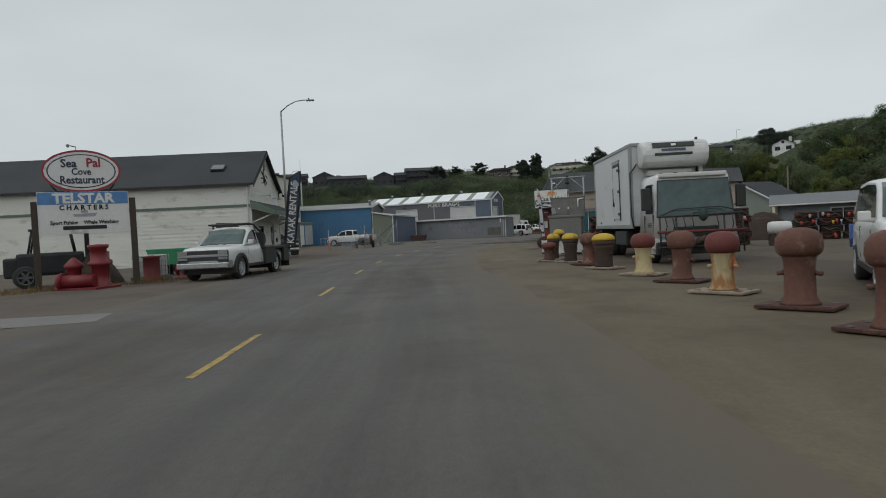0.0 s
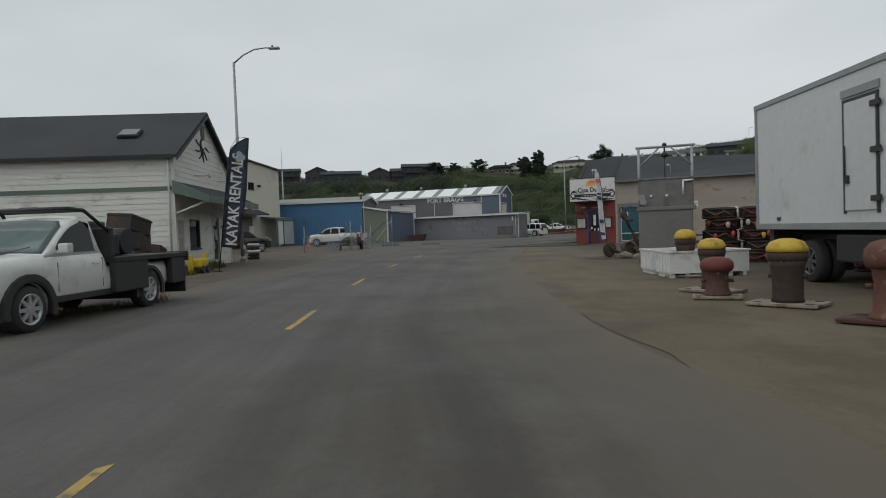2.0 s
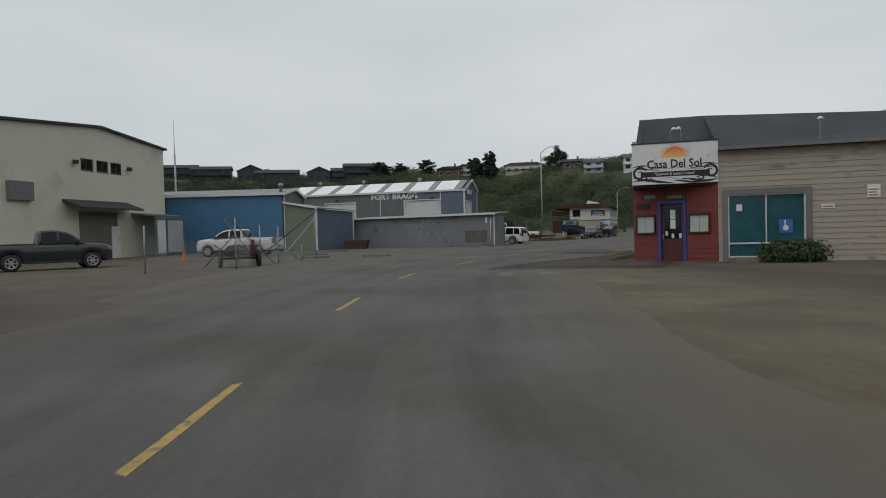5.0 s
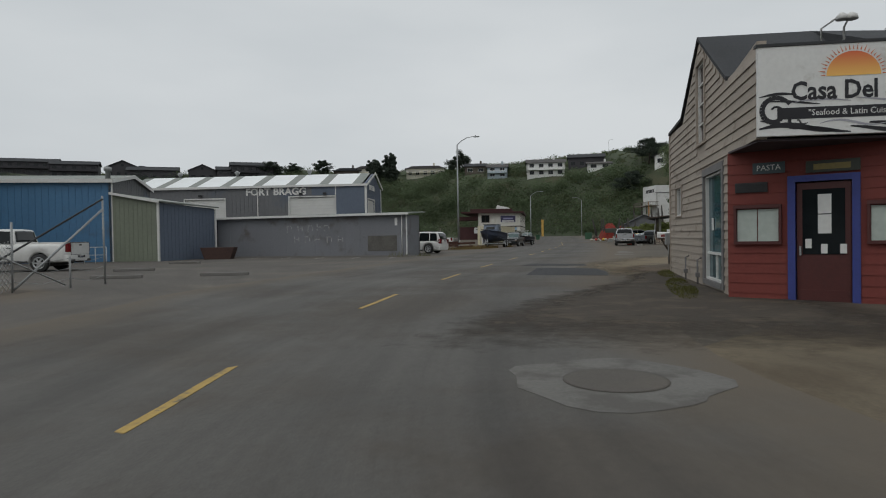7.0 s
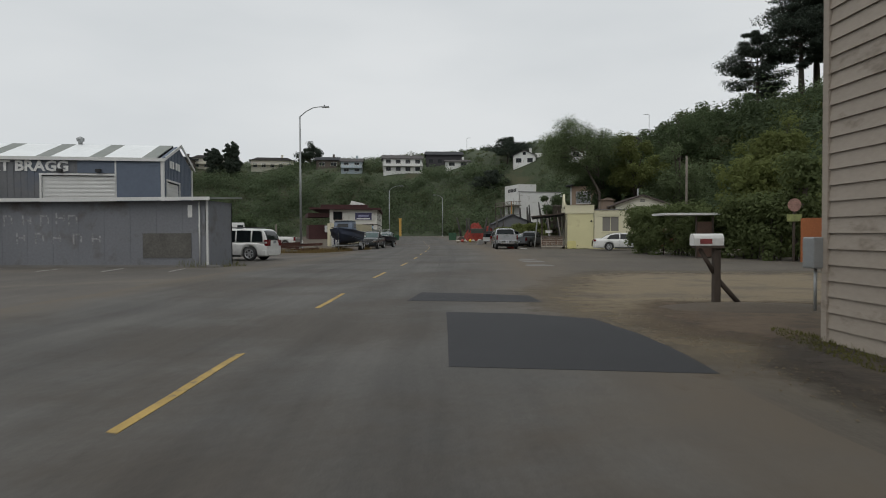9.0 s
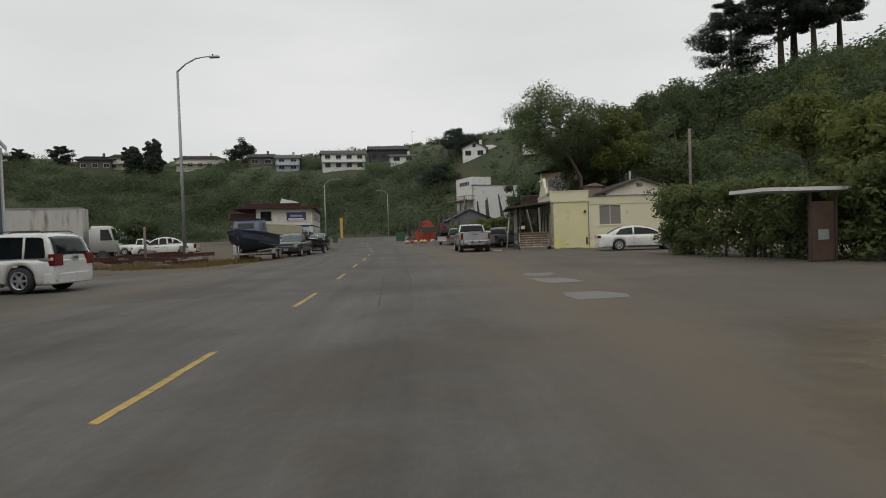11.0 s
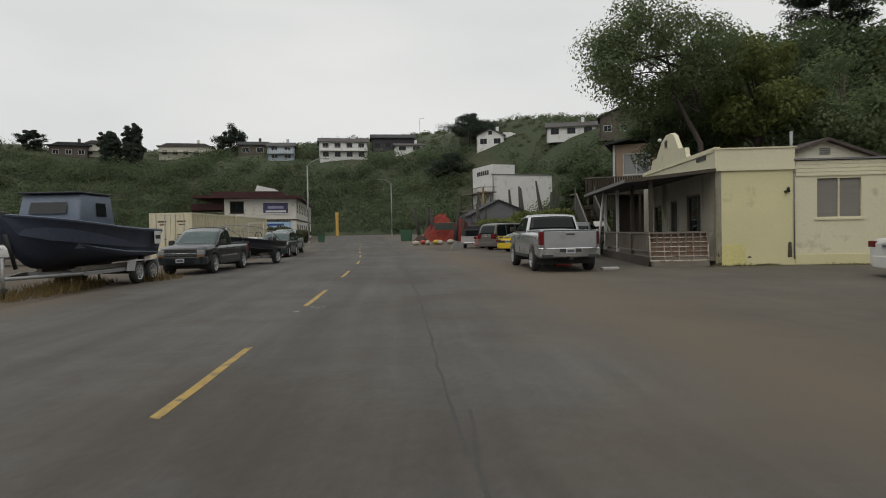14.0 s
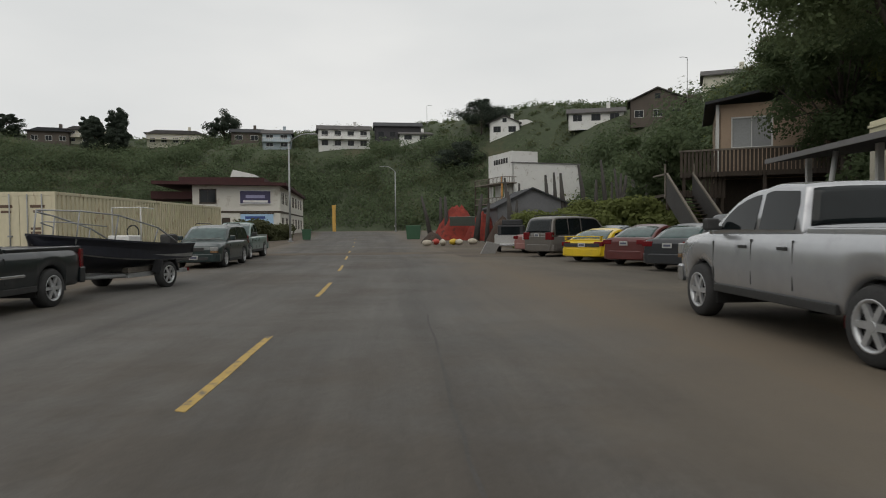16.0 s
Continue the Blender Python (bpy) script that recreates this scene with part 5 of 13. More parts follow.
part("wing_base", box(2.66, 13.0, -0.03, 0.018, 0.0, 0.35), YELLOW_ST, yel)
blind = mat("window_blind", (0.19, 0.18, 0.16), rough=0.7, var=0.1, scale=1, fine=40, stretch=(1, 1, 8))
for (a, b, c, d), nv in zip(y_open, (1, 1, 0)):
    window(yel, b - a, d - c, pose(2.66 + a, 0.06, c), CREAM_BOARD, blind, "window", nv, 0, 0.05)
part("wall_light", join(box(2.3, 2.45, -0.12, -0.001, 2.5, 2.56), lathe([(0.05, 0), (0.05, 0.1), (0.02, 0.12)], 10, "z", (2.38, -0.12, 2.55))), STEEL_DARK, yel)
part("conduit", tube([(2.62, -0.03, 0.2), (2.62, -0.03, 3.3)], 0.025), GREY_TRIM, yel)
peel = mat("peeled_plaster", (0.085, 0.065, 0.045), rough=0.95, var=0.4, scale=3, fine=20, bump=0.4)
for a, b, c, d in ((0.02, 0.3, 0.0, 0.12), (0.15, 0.24, 0.6, 0.66), (1.05, 1.2, 0.25, 0.33), (0.55, 0.95, 0.02, 0.1), (2.4, 2.56, 0.25, 0.8), (1.3, 2.2, 0.0, 0.06), (0.06, 0.12, 0.3, 0.5)):
    part("peeled_patch", prism([(a, c), (b, c + 0.02), (b - 0.03, d - 0.02), ((a + b) / 2, d), (a + 0.02, d - 0.04)], "y", -0.006, -0.002), peel, yel)
part("boarded_arch", prism([(0.2, 0.02), (1.0, 0.02), (1.0, 0.62), (0.88, 0.74), (0.32, 0.74), (0.2, 0.64)], "y", -0.012, -0.004), mat("brighter_yellow", (0.60, 0.55, 0.24), rough=0.85, var=0.12, scale=1.5), yel)
FL = 10.4
ff_m = pose(0, FL, 0, 0, 0, -90)
hump = [(0.0, 4.12), (3.15, 4.12), (3.3, 4.28), (3.4, 4.54), (4.2, 4.6), (4.4, 4.78), (4.85, 5.22), (5.3, 5.4), (6.1, 5.42), (6.8, 5.2), (7.4, 4.84), (7.7, 4.6), (8.5, 4.54), (8.7, 4.28), (8.9, 4.15), (FL, 4.12)]
ff = [(0, 3.4), (FL, 3.4)] + [(FL - d, z) for d, z in hump]
y_front_open = [(FL - 3.3, FL - 1.6, 0.95, 2.6), (FL - 5.6, FL - 4.6, 0.35, 2.5), (FL - 8.4, FL - 7.0, 1.0, 2.4)]
# Cream boards with random stains; base colour darkened for shade under the porch roof.
panel_wall("front_wall", FL, 3.4, 0.2, mat("porch_shaded_cream_boards", (0.40, 0.375, 0.30), rough=0.85, var=0.16, scale=0.7, fine=16, bump=0.15, tint=(0.2, 0.17, 0.12), tint_amt=0.3, tint_scale=1.0, stretch=(1, 1, 0.4)), yel, ff_m, y_front_open)
part("false_front", moved(prism(ff, "y", -0.02, 0.16), ff_m), CREAM_BOARD, yel, "curved cream false front above the porch")
part("false_front_trim", moved(join(box(0, FL, -0.07, -0.022, 3.95, 4.02), box(FL - 6.25, FL - 5.75, -0.05, -0.022, 4.85, 5.2)), ff_m), CREAM_BOARD, yel)
part("attic_vent", moved(box(FL - 6.2, FL - 5.8, -0.06, -0.051, 4.88, 5.17), ff_m), BLACK, yel)
part("number_bar", moved(box(FL - 1.9, FL - 0.9, -0.05, -0.022, 3.78, 3.92), ff_m), STEEL_DARK, yel)
part("lamp_globe", moved(lathe([(0.02, 0.0), (0.09, 0.04), (0.1, 0.08), (0.06, 0.13), (0.02, 0.15)], 12, "z", (FL - 6.6, -0.16, 5.2)), ff_m), WHITE, yel)
for (a, b, c, d), glz in zip(y_front_open, (GLASS, BLACK, GLASS)):
    window(yel, b - a, d - c, ff_m @ pose(a, 0.05, c), WOOD_GREY, glz, "window" if glz == GLASS else "door", 0, 0, 0.08, sill=glz == GLASS)
porch = thing("porch", yel.matrix_world.copy(), "weathered timber porch with a sloping roof and rail", "porch")
part("deck", box(-2.25, -0.01, 0.1, 9.4, 0.18, 0.34), WOOD_GREY, porch)
part("deck_edge", box(-2.28, -2.252, 0.08, 9.4, 0.0, 0.34), WOOD_DARK, porch)
part("step", box(-2.2, -0.3, -0.3, 0.09, 0.0, 0.17), WOOD_GREY, porch)
part("roof", prism([(-0.02, 3.36), (-0.02, 3.28), (-3.1, 2.97), (-3.1, 3.05)], "y", -0.1, 9.4), SHINGLE, porch)
part("roof_edge", box(-3.14, -3.101, -0.12, 9.4, 2.95, 3.07), GREY_TRIM, porch)
part("roof_end", prism([(-0.02, 3.38), (-0.02, 3.26), (-3.1, 2.95), (-3.1, 3.07)], "y", -0.14, -0.101), WOOD_DARK, porch)
for py_ in (0.25, 3.2, 6.2, 9.2):
    part("post", box(-2.2, -2.08, py_ - 0.06, py_ + 0.06, 0.34, 3.08), TRIM_W if py_ > 5 else WOOD_DARK, porch)
part("post", tube([(-2.9, 7.2, 0.0), (-2.6, 7.0, 3.0)], 0.06), TRIM_W, porch)
part("rail", join(box(-2.2, -2.12, 0.3, 9.2, 1.15, 1.22), box(-2.19, -2.13, 0.3, 9.2, 0.5, 0.55)), WOOD_GREY, porch)
for i in range(40):
    part("baluster", box(-2.18, -2.14, 0.5 + 0.22 * i, 0.54 + 0.22 * i, 0.55, 1.15), WOOD_GREY, porch)
part("end_rail", box(-2.2, -0.1, 0.12, 0.18, 1.15, 1.22), WOOD_GREY, porch)
for i in range(8):
    part("baluster", box(-2.0 + 0.25 * i, -1.95 + 0.25 * i, 0.13, 0.17, 0.34, 1.15), WOOD_GREY, porch)
GATE_P = mat("rust_streaked_white_tube", (0.50, 0.45, 0.38), rough=0.7, var=0.2, scale=3, fine=20, tint=(0.14, 0.06, 0.035), tint_amt=0.35, tint_scale=6)
gate = thing("tube_gate", pose(-20.15, 114.95, 0.2, -8, 0, -4), "white tubular metal gate leaning against the porch", "gate")
part("gate_frame", join(tube([(0, 0, 0), (2.0, 0, 0)], 0.028), tube([(0, 0, 1.0), (2.0, 0, 1.0)], 0.028), tube([(0, 0, 0), (0, 0, 1.0)], 0.028), tube([(2.0, 0, 0), (2.0, 0, 1.0)], 0.028)), GATE_P, gate)
for i in range(5):
    part("rail", tube([(0, 0, 0.16 + 0.165 * i), (2.0, 0, 0.16 + 0.165 * i)], 0.016), GATE_P, gate)
for i in (0.5, 1.0, 1.5):
    part("upright", tube([(i, 0.0, 0), (i, 0.0, 1.0)], 0.014), GATE_P, gate)
part("board_panel", box(0.03, 1.97, 0.04, 0.07, 0.03, 0.97), mat("brown_plywood", (0.15, 0.095, 0.065), rough=0.85, var=0.2, scale=1.2, fine=14), gate, "brown board behind the bars")
# small gabled house behind
gh = thing("gabled_house", pose(-11.8, 123.6, 0.3, 0, 0, 0), "small cream gabled house behind the yellow house", "house")
ght = [(0, 4.1), (3.0, 5.1), (6.0, 4.1)]
panel_wall("gable_wall", 6.0, 4.0, 0.2, CREAM, gh, Matrix.Identity(4), (), ght)
gable_roof(gh, 0, 6.0, -0.35, 8, 4.05, 3.0, 5.1, 0.4, 0.14, mat("brown_shingle", (0.07, 0.055, 0.05), rough=0.9, var=0.25, fine=20, bump=0.4))
part("louvre", join(*[box(2.75, 3.25, -0.04, -0.001, 4.45 + 0.09 * i, 4.5 + 0.09 * i) for i in range(4)]), GREY_TRIM, gh)
panel_wall("side_wall", 8, 4.0, 0.2, CREAM, gh, pose(0, 8, 0, 0, 0, -90))
panel_wall("side_wall", 8, 4.0, 0.2, CREAM, gh, pose(6, 0, 0, 0, 0, 90))
part("dormer", join(box(-1.0, 0.4, 2.0, 3.6, 3.6, 4.75), prism([(-1.2, 4.75), (-0.3, 5.05), (0.6, 4.75)], "y", 1.8, 3.8)), mat("terracotta_board", (0.2, 0.15, 0.115), rough=0.8, var=0.2), gh)
part("chimney_pipe", tube([(3.3, 3.5, 4.4), (3.3, 3.5, 6.1)], 0.09), GALV, gh)

# white tall building by the end of the row, with its galleries
wb = thing("white_building", pose(-18.0, 207.8, 0.7, 0, 0, math.degrees(math.atan2(4.3, 11.4))), "tall white plain building with a false front and wooden galleries", "building")
panel_wall("side_wall", 12.2, 10.7, 0.3, WHITE, wb, Matrix.Identity(4))
panel_wall("front_wall", 9.0, 12.6, 0.3, WHITE, wb, pose(0, 9.0, 0, 0, 0, -90), [(1.2, 2.6, 5.6, 8.0), (4.2, 5.8, 5.6, 8.0)])
part("false_front", box(-0.02, 4.6, 0.3, 0.5, 10.7, 12.6), WHITE, wb)
part("coping", box(-0.1, 12.3, -0.12, 0.4, 10.7, 10.85), GREY_TRIM, wb)
part("sign_bar", moved(join(*[box(2.2 + 0.9 * i, 2.8 + 0.9 * i, -0.06, -0.01, 10.9, 11.7) for i in range(6)]), pose(0, 9.0, 0, 0, 0, -90)), STEEL_DARK, wb)
for gz in (4.3, 7.4):
    gal = part("gallery", box(-2.6, -0.02, -1.5, 9.0, gz, gz + 0.18), WOOD_GREY, wb, "timber gallery with a rail")
    part("rail", join(box(-2.6, -2.5, -1.5, 9.0, gz + 0.95, gz + 1.05), box(-2.6, -0.05, -1.5, -1.4, gz + 0.95, gz + 1.05), *[box(-2.58, -2.52, -1.5 + 0.5 * i, -1.44 + 0.5 * i, gz + 0.18, gz + 0.95) for i in range(21)], *[box(-2.5 + 0.4 * i, -2.44 + 0.4 * i, -1.5, -1.44, gz + 0.18, gz + 0.95) for i in range(6)]), WOOD_GREY, gal)
for py_ in (-1.4, 3.5, 8.8):
    part("gallery_post", box(-2.6, -2.4, py_, py_ + 0.2, 0, 8.4), WOOD_DARK if py_ > 0 else mat("orange_post", (0.5, 0.25, 0.08), rough=0.7), wb)
gg = thing("grey_shed", pose(-24.2, 161.5, 0.25, 0, 0, 6), "small grey gabled shed beside the lot", "shed")
ggt = [(0, 2.9), (3.0, 4.35), (6.6, 2.9)]
gw_ = panel_wall("gable_wall", 6.6, 2.8, 0.15, METAL_GREY, gg, Matrix.Identity(4), [(2.2, 3.5, 0, 2.1)], ggt)
for i in range(11, 14):
    part("board", box(0.02, 6.58, -0.02, -0.002, 0.2 * i + 0.01, 0.2 * i + 0.19), METAL_GREY, gw_)
gable_roof(gg, 0, 6.6, -0.3, 7, 2.85, 3.0, 4.35, 0.3, 0.12, SHINGLE)
panel_wall("side_wall", 7, 2.8, 0.15, METAL_GREY, gg, pose(0, 7, 0, 0, 0, -90))
part("door", box(2.25, 3.45, 0.05, 0.1, 0.02, 2.08), STEEL_DARK, gg)

# house with a timber deck and stairs on the slope
dh = thing("deck_house", pose(-14.0, 142.2, 0.9, 0, 0, -21), "tan timber house on a raised boarded deck", "house")
TAN = mat("tan_stucco", (0.37, 0.275, 0.20), rough=0.85, var=0.12, scale=0.6, fine=18, bump=0.1)
panel_wall("wall", 6.0, 6.9, 0.2, TAN, dh, Matrix.Identity(4), [(0.7, 2.7, 4.55, 6.2)])
panel_wall("side_wall", 7.0, 6.9, 0.2, TAN, dh, pose(0, 7, 0, 0, 0, -90), [(3.3, 5.2, 4.6, 6.2)])
window(dh, 2.0, 1.65, pose(0.7, 0.05, 4.55), TRIM_W, mat("pale_curtain_glass", (0.30, 0.31, 0.31), rough=0.15, var=0.15), "window", 1)
window(dh, 1.9, 1.6, pose(0, 7, 0, 0, 0, -90) @ pose(3.3, 0.05, 4.6), TRIM_W, GLASS, "window", 1)
part("lower_boarding", box(-0.04, 6.04, -0.04, 7.0, -1.0, 2.9), WOOD_DARK, dh)
part("eave", prism([(-0.6, 6.85), (-0.6, 7.0), (3.4, 7.7), (7.4, 7.0), (7.4, 6.85), (3.4, 7.55)], "y", -0.6, 7.6), SHINGLE, dh)
part("corner_board", box(-0.05, 0.12, -0.06, 0.0, 3.3, 6.9), TRIM_W, dh)
deck = part("deck", box(-1.8, 6.2, -2.6, -0.02, 2.95, 3.15), WOOD_DARK, dh, "dark timber deck with a board rail")
for i in range(44):
    part("rail_board", box(-1.8 + 0.18 * i, -1.67 + 0.18 * i, -2.66, -2.62, 2.9, 4.2), WOOD_DARK, deck)
part("top_rail", box(-1.85, 6.2, -2.7, -2.56, 4.2, 4.28), WOOD_GREY, deck)
for px_ in (-1.7, 2.0, 5.9):
    part("deck_post", box(px_, px_ + 0.16, -2.55, -2.39, -1.0, 2.95), WOOD_DARK, deck)
st_z = ground_z(-16.6, 137)
stair = thing("timber_stair", pose(-17.4, 140.2, st_z), "dark timber stair with boarded sides up to a landing", "stair")
part("landing", join(box(0.0, 3.0, 0.0, 1.8, 2.85, 3.0), *[box(q, q + 0.14, y0, y0 + 0.14, 0.0, 2.85) for q in (0.05, 2.8) for y0 in (0.05, 1.6)]), WOOD_DARK, stair)
for i in range(15):
    part("landing_board", box(0.02 + 0.2 * i, 0.18 + 0.2 * i, -0.05, -0.005, 2.75, 3.95 if i > 6 else 3.15), WOOD_DARK, stair)
part("landing_rail", join(box(1.4, 3.0, -0.08, 0.02, 3.95, 4.03), box(-0.08, 0.0, 0.0, 1.8, 3.95, 4.03), box(-0.06, 0.0, 0.0, 0.08, 2.75, 4.5), box(1.34, 1.42, -0.08, 0.0, 2.75, 4.5)), WOOD_GREY, stair)
part("tread", join(*[box(0.1, 1.3, -0.05 - 0.3 * (i + 1), -0.05 - 0.3 * i + 0.03, 2.8 - 0.185 * i, 2.85 - 0.185 * i) for i in range(15)]), WOOD_DARK, stair)
for xa in (0.0, 1.3):
    side = part("side_board", prism([(-0.05, 3.95), (-0.05, 2.6), (-4.5, -0.1), (-4.5, 1.1)], "x", xa, xa + 0.06), mat("grey_black_board", (0.055, 0.052, 0.05), rough=0.85, var=0.25, scale=0.8, fine=12, bump=0.2), stair)
    part("hand_rail", prism([(-0.05, 4.05), (-0.05, 3.96), (-4.5, 1.11), (-4.5, 1.2)], "x", xa - 0.02, xa + 0.08), WOOD_GREY, side)
solid("house_sign", join(box(-0.4, 0.4, -0.03, 0, 1.5, 1.8), box(-0.04, 0.04, 0, 0.06, 0, 1.5)), WHITE, pose(-18.0, 130.6, 0), "small pale sign board on a post", "sign")

# wharf restaurant, two storeys
wh = thing("wharf_building", pose(-56.4, 178.0, 0.45, 0, 0, math.degrees(math.atan2(2.4, 6.6))), "two-storey cream building with a dark red overhanging roof", "building")
w_op = [(0.7, 2.5, 3.9, 5.5), (3.0, 3.9, 0.1, 2.3)]
OFF_WHITE = mat("off_white_stucco", (0.60, 0.585, 0.53), rough=0.8, var=0.08, scale=0.35, fine=20, bump=0.1, tint=(0.42, 0.39, 0.33), tint_amt=0.15)
panel_wall("wall", 9.4, 5.9, 0.2, OFF_WHITE, wh, Matrix.Identity(4), w_op)
s_op = [(1.5 + 4.2 * i + 1.3 * j, 2.4 + 4.2 * i + 1.3 * j, z, z + 1.4) for i in range(7) for j in range(2) for z in (0.9, 3.9)]
panel_wall("side_wall", 32, 5.9, 0.2, OFF_WHITE, wh, pose(9.4, 0, 0, 0, 0, 78), s_op)
for a, b, c, d in s_op:
    window(wh, b - a, d - c, pose(9.4, 0, 0, 0, 0, 78) @ pose(a, 0.04, c), WOOD_DARK, GLASS, "window", 0, 1, 0.06, sill=False)
window(wh, 1.8, 1.6, pose(0.7, 0.04, 3.9), WOOD_DARK, GLASS, "window", 1, 0, 0.1)
part("door", box(3.0, 3.9, 0.04, 0.1, 0.1, 2.3), WOOD_DARK, wh)
ps_ = part("sign", box(-1.0, 2.6, -0.16, -0.04, 1.45, 2.75), mat("pale_grey_sign", (0.5, 0.5, 0.5), rough=0.6, var=0.15), wh, "pale painted sign with plain marks")
part("sign_bar", join(box(-0.6, 1.2, -0.17, -0.161, 2.2, 2.4), box(0.2, 2.2, -0.17, -0.161, 1.75, 1.9)), GREY_TRIM, ps_)
ROOF_RED = mat("dark_red_roof", (0.05, 0.016, 0.016), rough=0.8, var=0.25, scale=1, fine=12, bump=0.3)
part("roof", join(prism([(-4.0, -1.2), (10.0, -1.0), (16.6, 32.5), (2.0, 33.5)], "z", 5.9, 6.25), prism([(-1.5, 3), (7.8, 2), (12.8, 28), (4.0, 30)], "z", 6.251, 7.0)), ROOF_RED, wh)
part("gutter_band", prism([(-0.02, -0.05), (9.48, -0.05), (16.1, 31.5), (16.0, 31.6), (9.38, 0.0), (-0.02, 0.0)], "z", 2.85, 3.05), WOOD_DARK, wh)
part("porch_wing", join(box(-4.0, -0.02, 1.0, 8.0, 0.0, 2.9), box(-4.2, -0.02, 0.2, 8, 4.4, 5.2)), ROOF_RED, wh, "dark red side wing")
for (a, b, c, d, col, band) in ((5.0, 8.3, 3.9, 5.3, mat("violet_sign", (0.05, 0.045, 0.11), rough=0.5, var=0.2), 1), (5.0, 8.6, 1.1, 2.7, mat("pale_blue_sign", (0.33, 0.50, 0.68), rough=0.5, var=0.15), 2)):
    s_ = part("sign", join(box(a, b, -0.14, -0.03, c, d)), col, wh, "painted restaurant sign with plain marks")
    part("sign_border", join(box(a - 0.08, b + 0.08, -0.16, -0.02, c - 0.1, c - 0.002), box(a - 0.08, b + 0.08, -0.16, -0.02, d + 0.002, d + 0.1)), WHITE if band == 1 else WOOD_DARK, s_)
    if band == 2:
        lettering("lettering", "WHARF", 0.62, mat("sign_navy", (0.04, 0.08, 0.25), rough=0.6), s_, pose((a + b) / 2, -0.15, c + 0.55), 1.0, 0.008, bold=0.02)
        part("sign_bar", box(a + 0.5, b - 0.9, -0.15, -0.141, c + 1.05, c + 1.35), mat("sign_navy", (0.04, 0.08, 0.25), rough=0.6), s_)
    else:
        part("sign_bar", box(a + 0.3, b - 0.3, -0.16, -0.141, c + 0.1, c + 0.35), WHITE, s_)
        part("sign_bar", box(a + 0.6, b - 0.6, -0.16, -0.141, c + 0.6, c + 0.95), mat("sign_lilac", (0.3, 0.3, 0.45), rough=0.6), s_)
part("roof_board", prism([(4.0, 6.9), (7.2, 6.9), (6.6, 7.2), (4.3, 7.7)], "y", 0.2, 0.3), WHITE, wh, "pale shaped board on the roof")

# grey-green house beyond the hedge and the long low roof behind the boat yard
gr = thing("grey_house", pose(-9.0, 84.9, 0, 0, 0, -38), "grey-green boarded house with white trim", "house")
GREEN_BOARD = mat("grey_green_boards", (0.20, 0.225, 0.20), rough=0.75, var=0.1, scale=0.8, fine=12, bump=0.08, per_object=0.2)
g_top = [(0, 3.4), (4, 5.3), (8, 3.4)]
g_open = [(1.2, 2.7, 0.95, 2.3)]
gwl = panel_wall("wall", 8, 3.4, 0.2, GREEN_BOARD, gr, Matrix.Identity(4), g_open, g_top)
lap(gwl, Matrix.Identity(4), 8, 0.1, 3.4, GREEN_BOARD, openings=g_open, top=g_top, step=0.22)
window(gr, 1.5, 1.35, pose(1.2, 0.04, 0.95), TRIM_W, mat("pale_curtain_glass", (0.30, 0.31, 0.31), rough=0.15, var=0.15), "window", 1, 1, 0.09)
gable_roof(gr, 0, 8, -0.4, 4.6, 3.4, 4, 5.3, 0.5, 0.14, SHINGLE)
part("barge_board", join(prism([(-0.5, 3.0), (4, 5.14), (4, 5.34), (-0.5, 3.2)], "y", -0.45, -0.401), prism([(4.001, 5.14), (8.5, 3.0), (8.5, 3.2), (4.001, 5.34)], "y", -0.45, -0.401)), TRIM_W, gr)
part("corner_board", box(-0.07, 0.06, -0.06, 0.06, 0, 3.4), TRIM_W, gr)
panel_wall("side_wall", 4.5, 3.4, 0.2, GREEN_BOARD, gr, pose(0, 4.5, 0, 0, 0, -90))
solid("rust_gate", box(0, 1.3, -0.05, 0.0, 0, 2.1, 0.01), mat("orange_board", (0.30, 0.10, 0.035), rough=0.8, var=0.15), pose(-10.2, 86.0, 0, 0, 0, -30), "orange-brown timber gate panel beside the hedge", "gate")
lb = thing("low_building", pose(0.5, 46.0, 0, 0, 0, 4), "long low grey building with a weathered grey roof behind the yard", "building")
panel_wall("wall", 24, 2.0, 0.2, SHED_GREY, lb, Matrix.Identity(4), [(3 + 5 * i, 4.4 + 5 * i, 0.8, 1.7) for i in range(4)])
for i in range(4):
    window(lb, 1.4, 0.9, pose(3 + 5 * i, 0.05, 0.8), TRIM_W, GLASS, "window", 1)
part("roof", join(prism([(-0.5, 1.95), (3, 2.65), (3, 2.75), (-0.5, 2.05)], "x", -0.5, 24.5), prism([(3.001, 2.65), (6.5, 1.95), (6.5, 2.05), (3.001, 2.75)], "x", -0.5, 24.5)), METAL_GREY, lb)
part("gutter", box(-0.5, 11.0, -0.58, -0.501, 1.93, 2.03), TRIM_W, lb)
panel_wall("side_wall", 6, 2.0, 0.2, SHED_GREY, lb, pose(0, 6, 0, 0, 0, -90), (), [(0, 2.0), (3, 2.65), (6, 2.0)])


# ---- vehicles ----
TYRE = mat("tyre_rubber", (0.030, 0.030, 0.030), rough=0.85, var=0.25, scale=3, fine=25, bump=0.15)
RIM = mat("alloy_rim", (0.50, 0.51, 0.52), rough=0.35, metal=0.6, var=0.12, scale=4, fine=20, bump=0.02)
RIM_DARK = mat("steel_rim", (0.12, 0.12, 0.125), rough=0.5, metal=0.5, var=0.2, scale=4, fine=20, bump=0.02)
CAR_GLASS = glass_mat("car_glass", (0.008, 0.011, 0.012), 0.05)
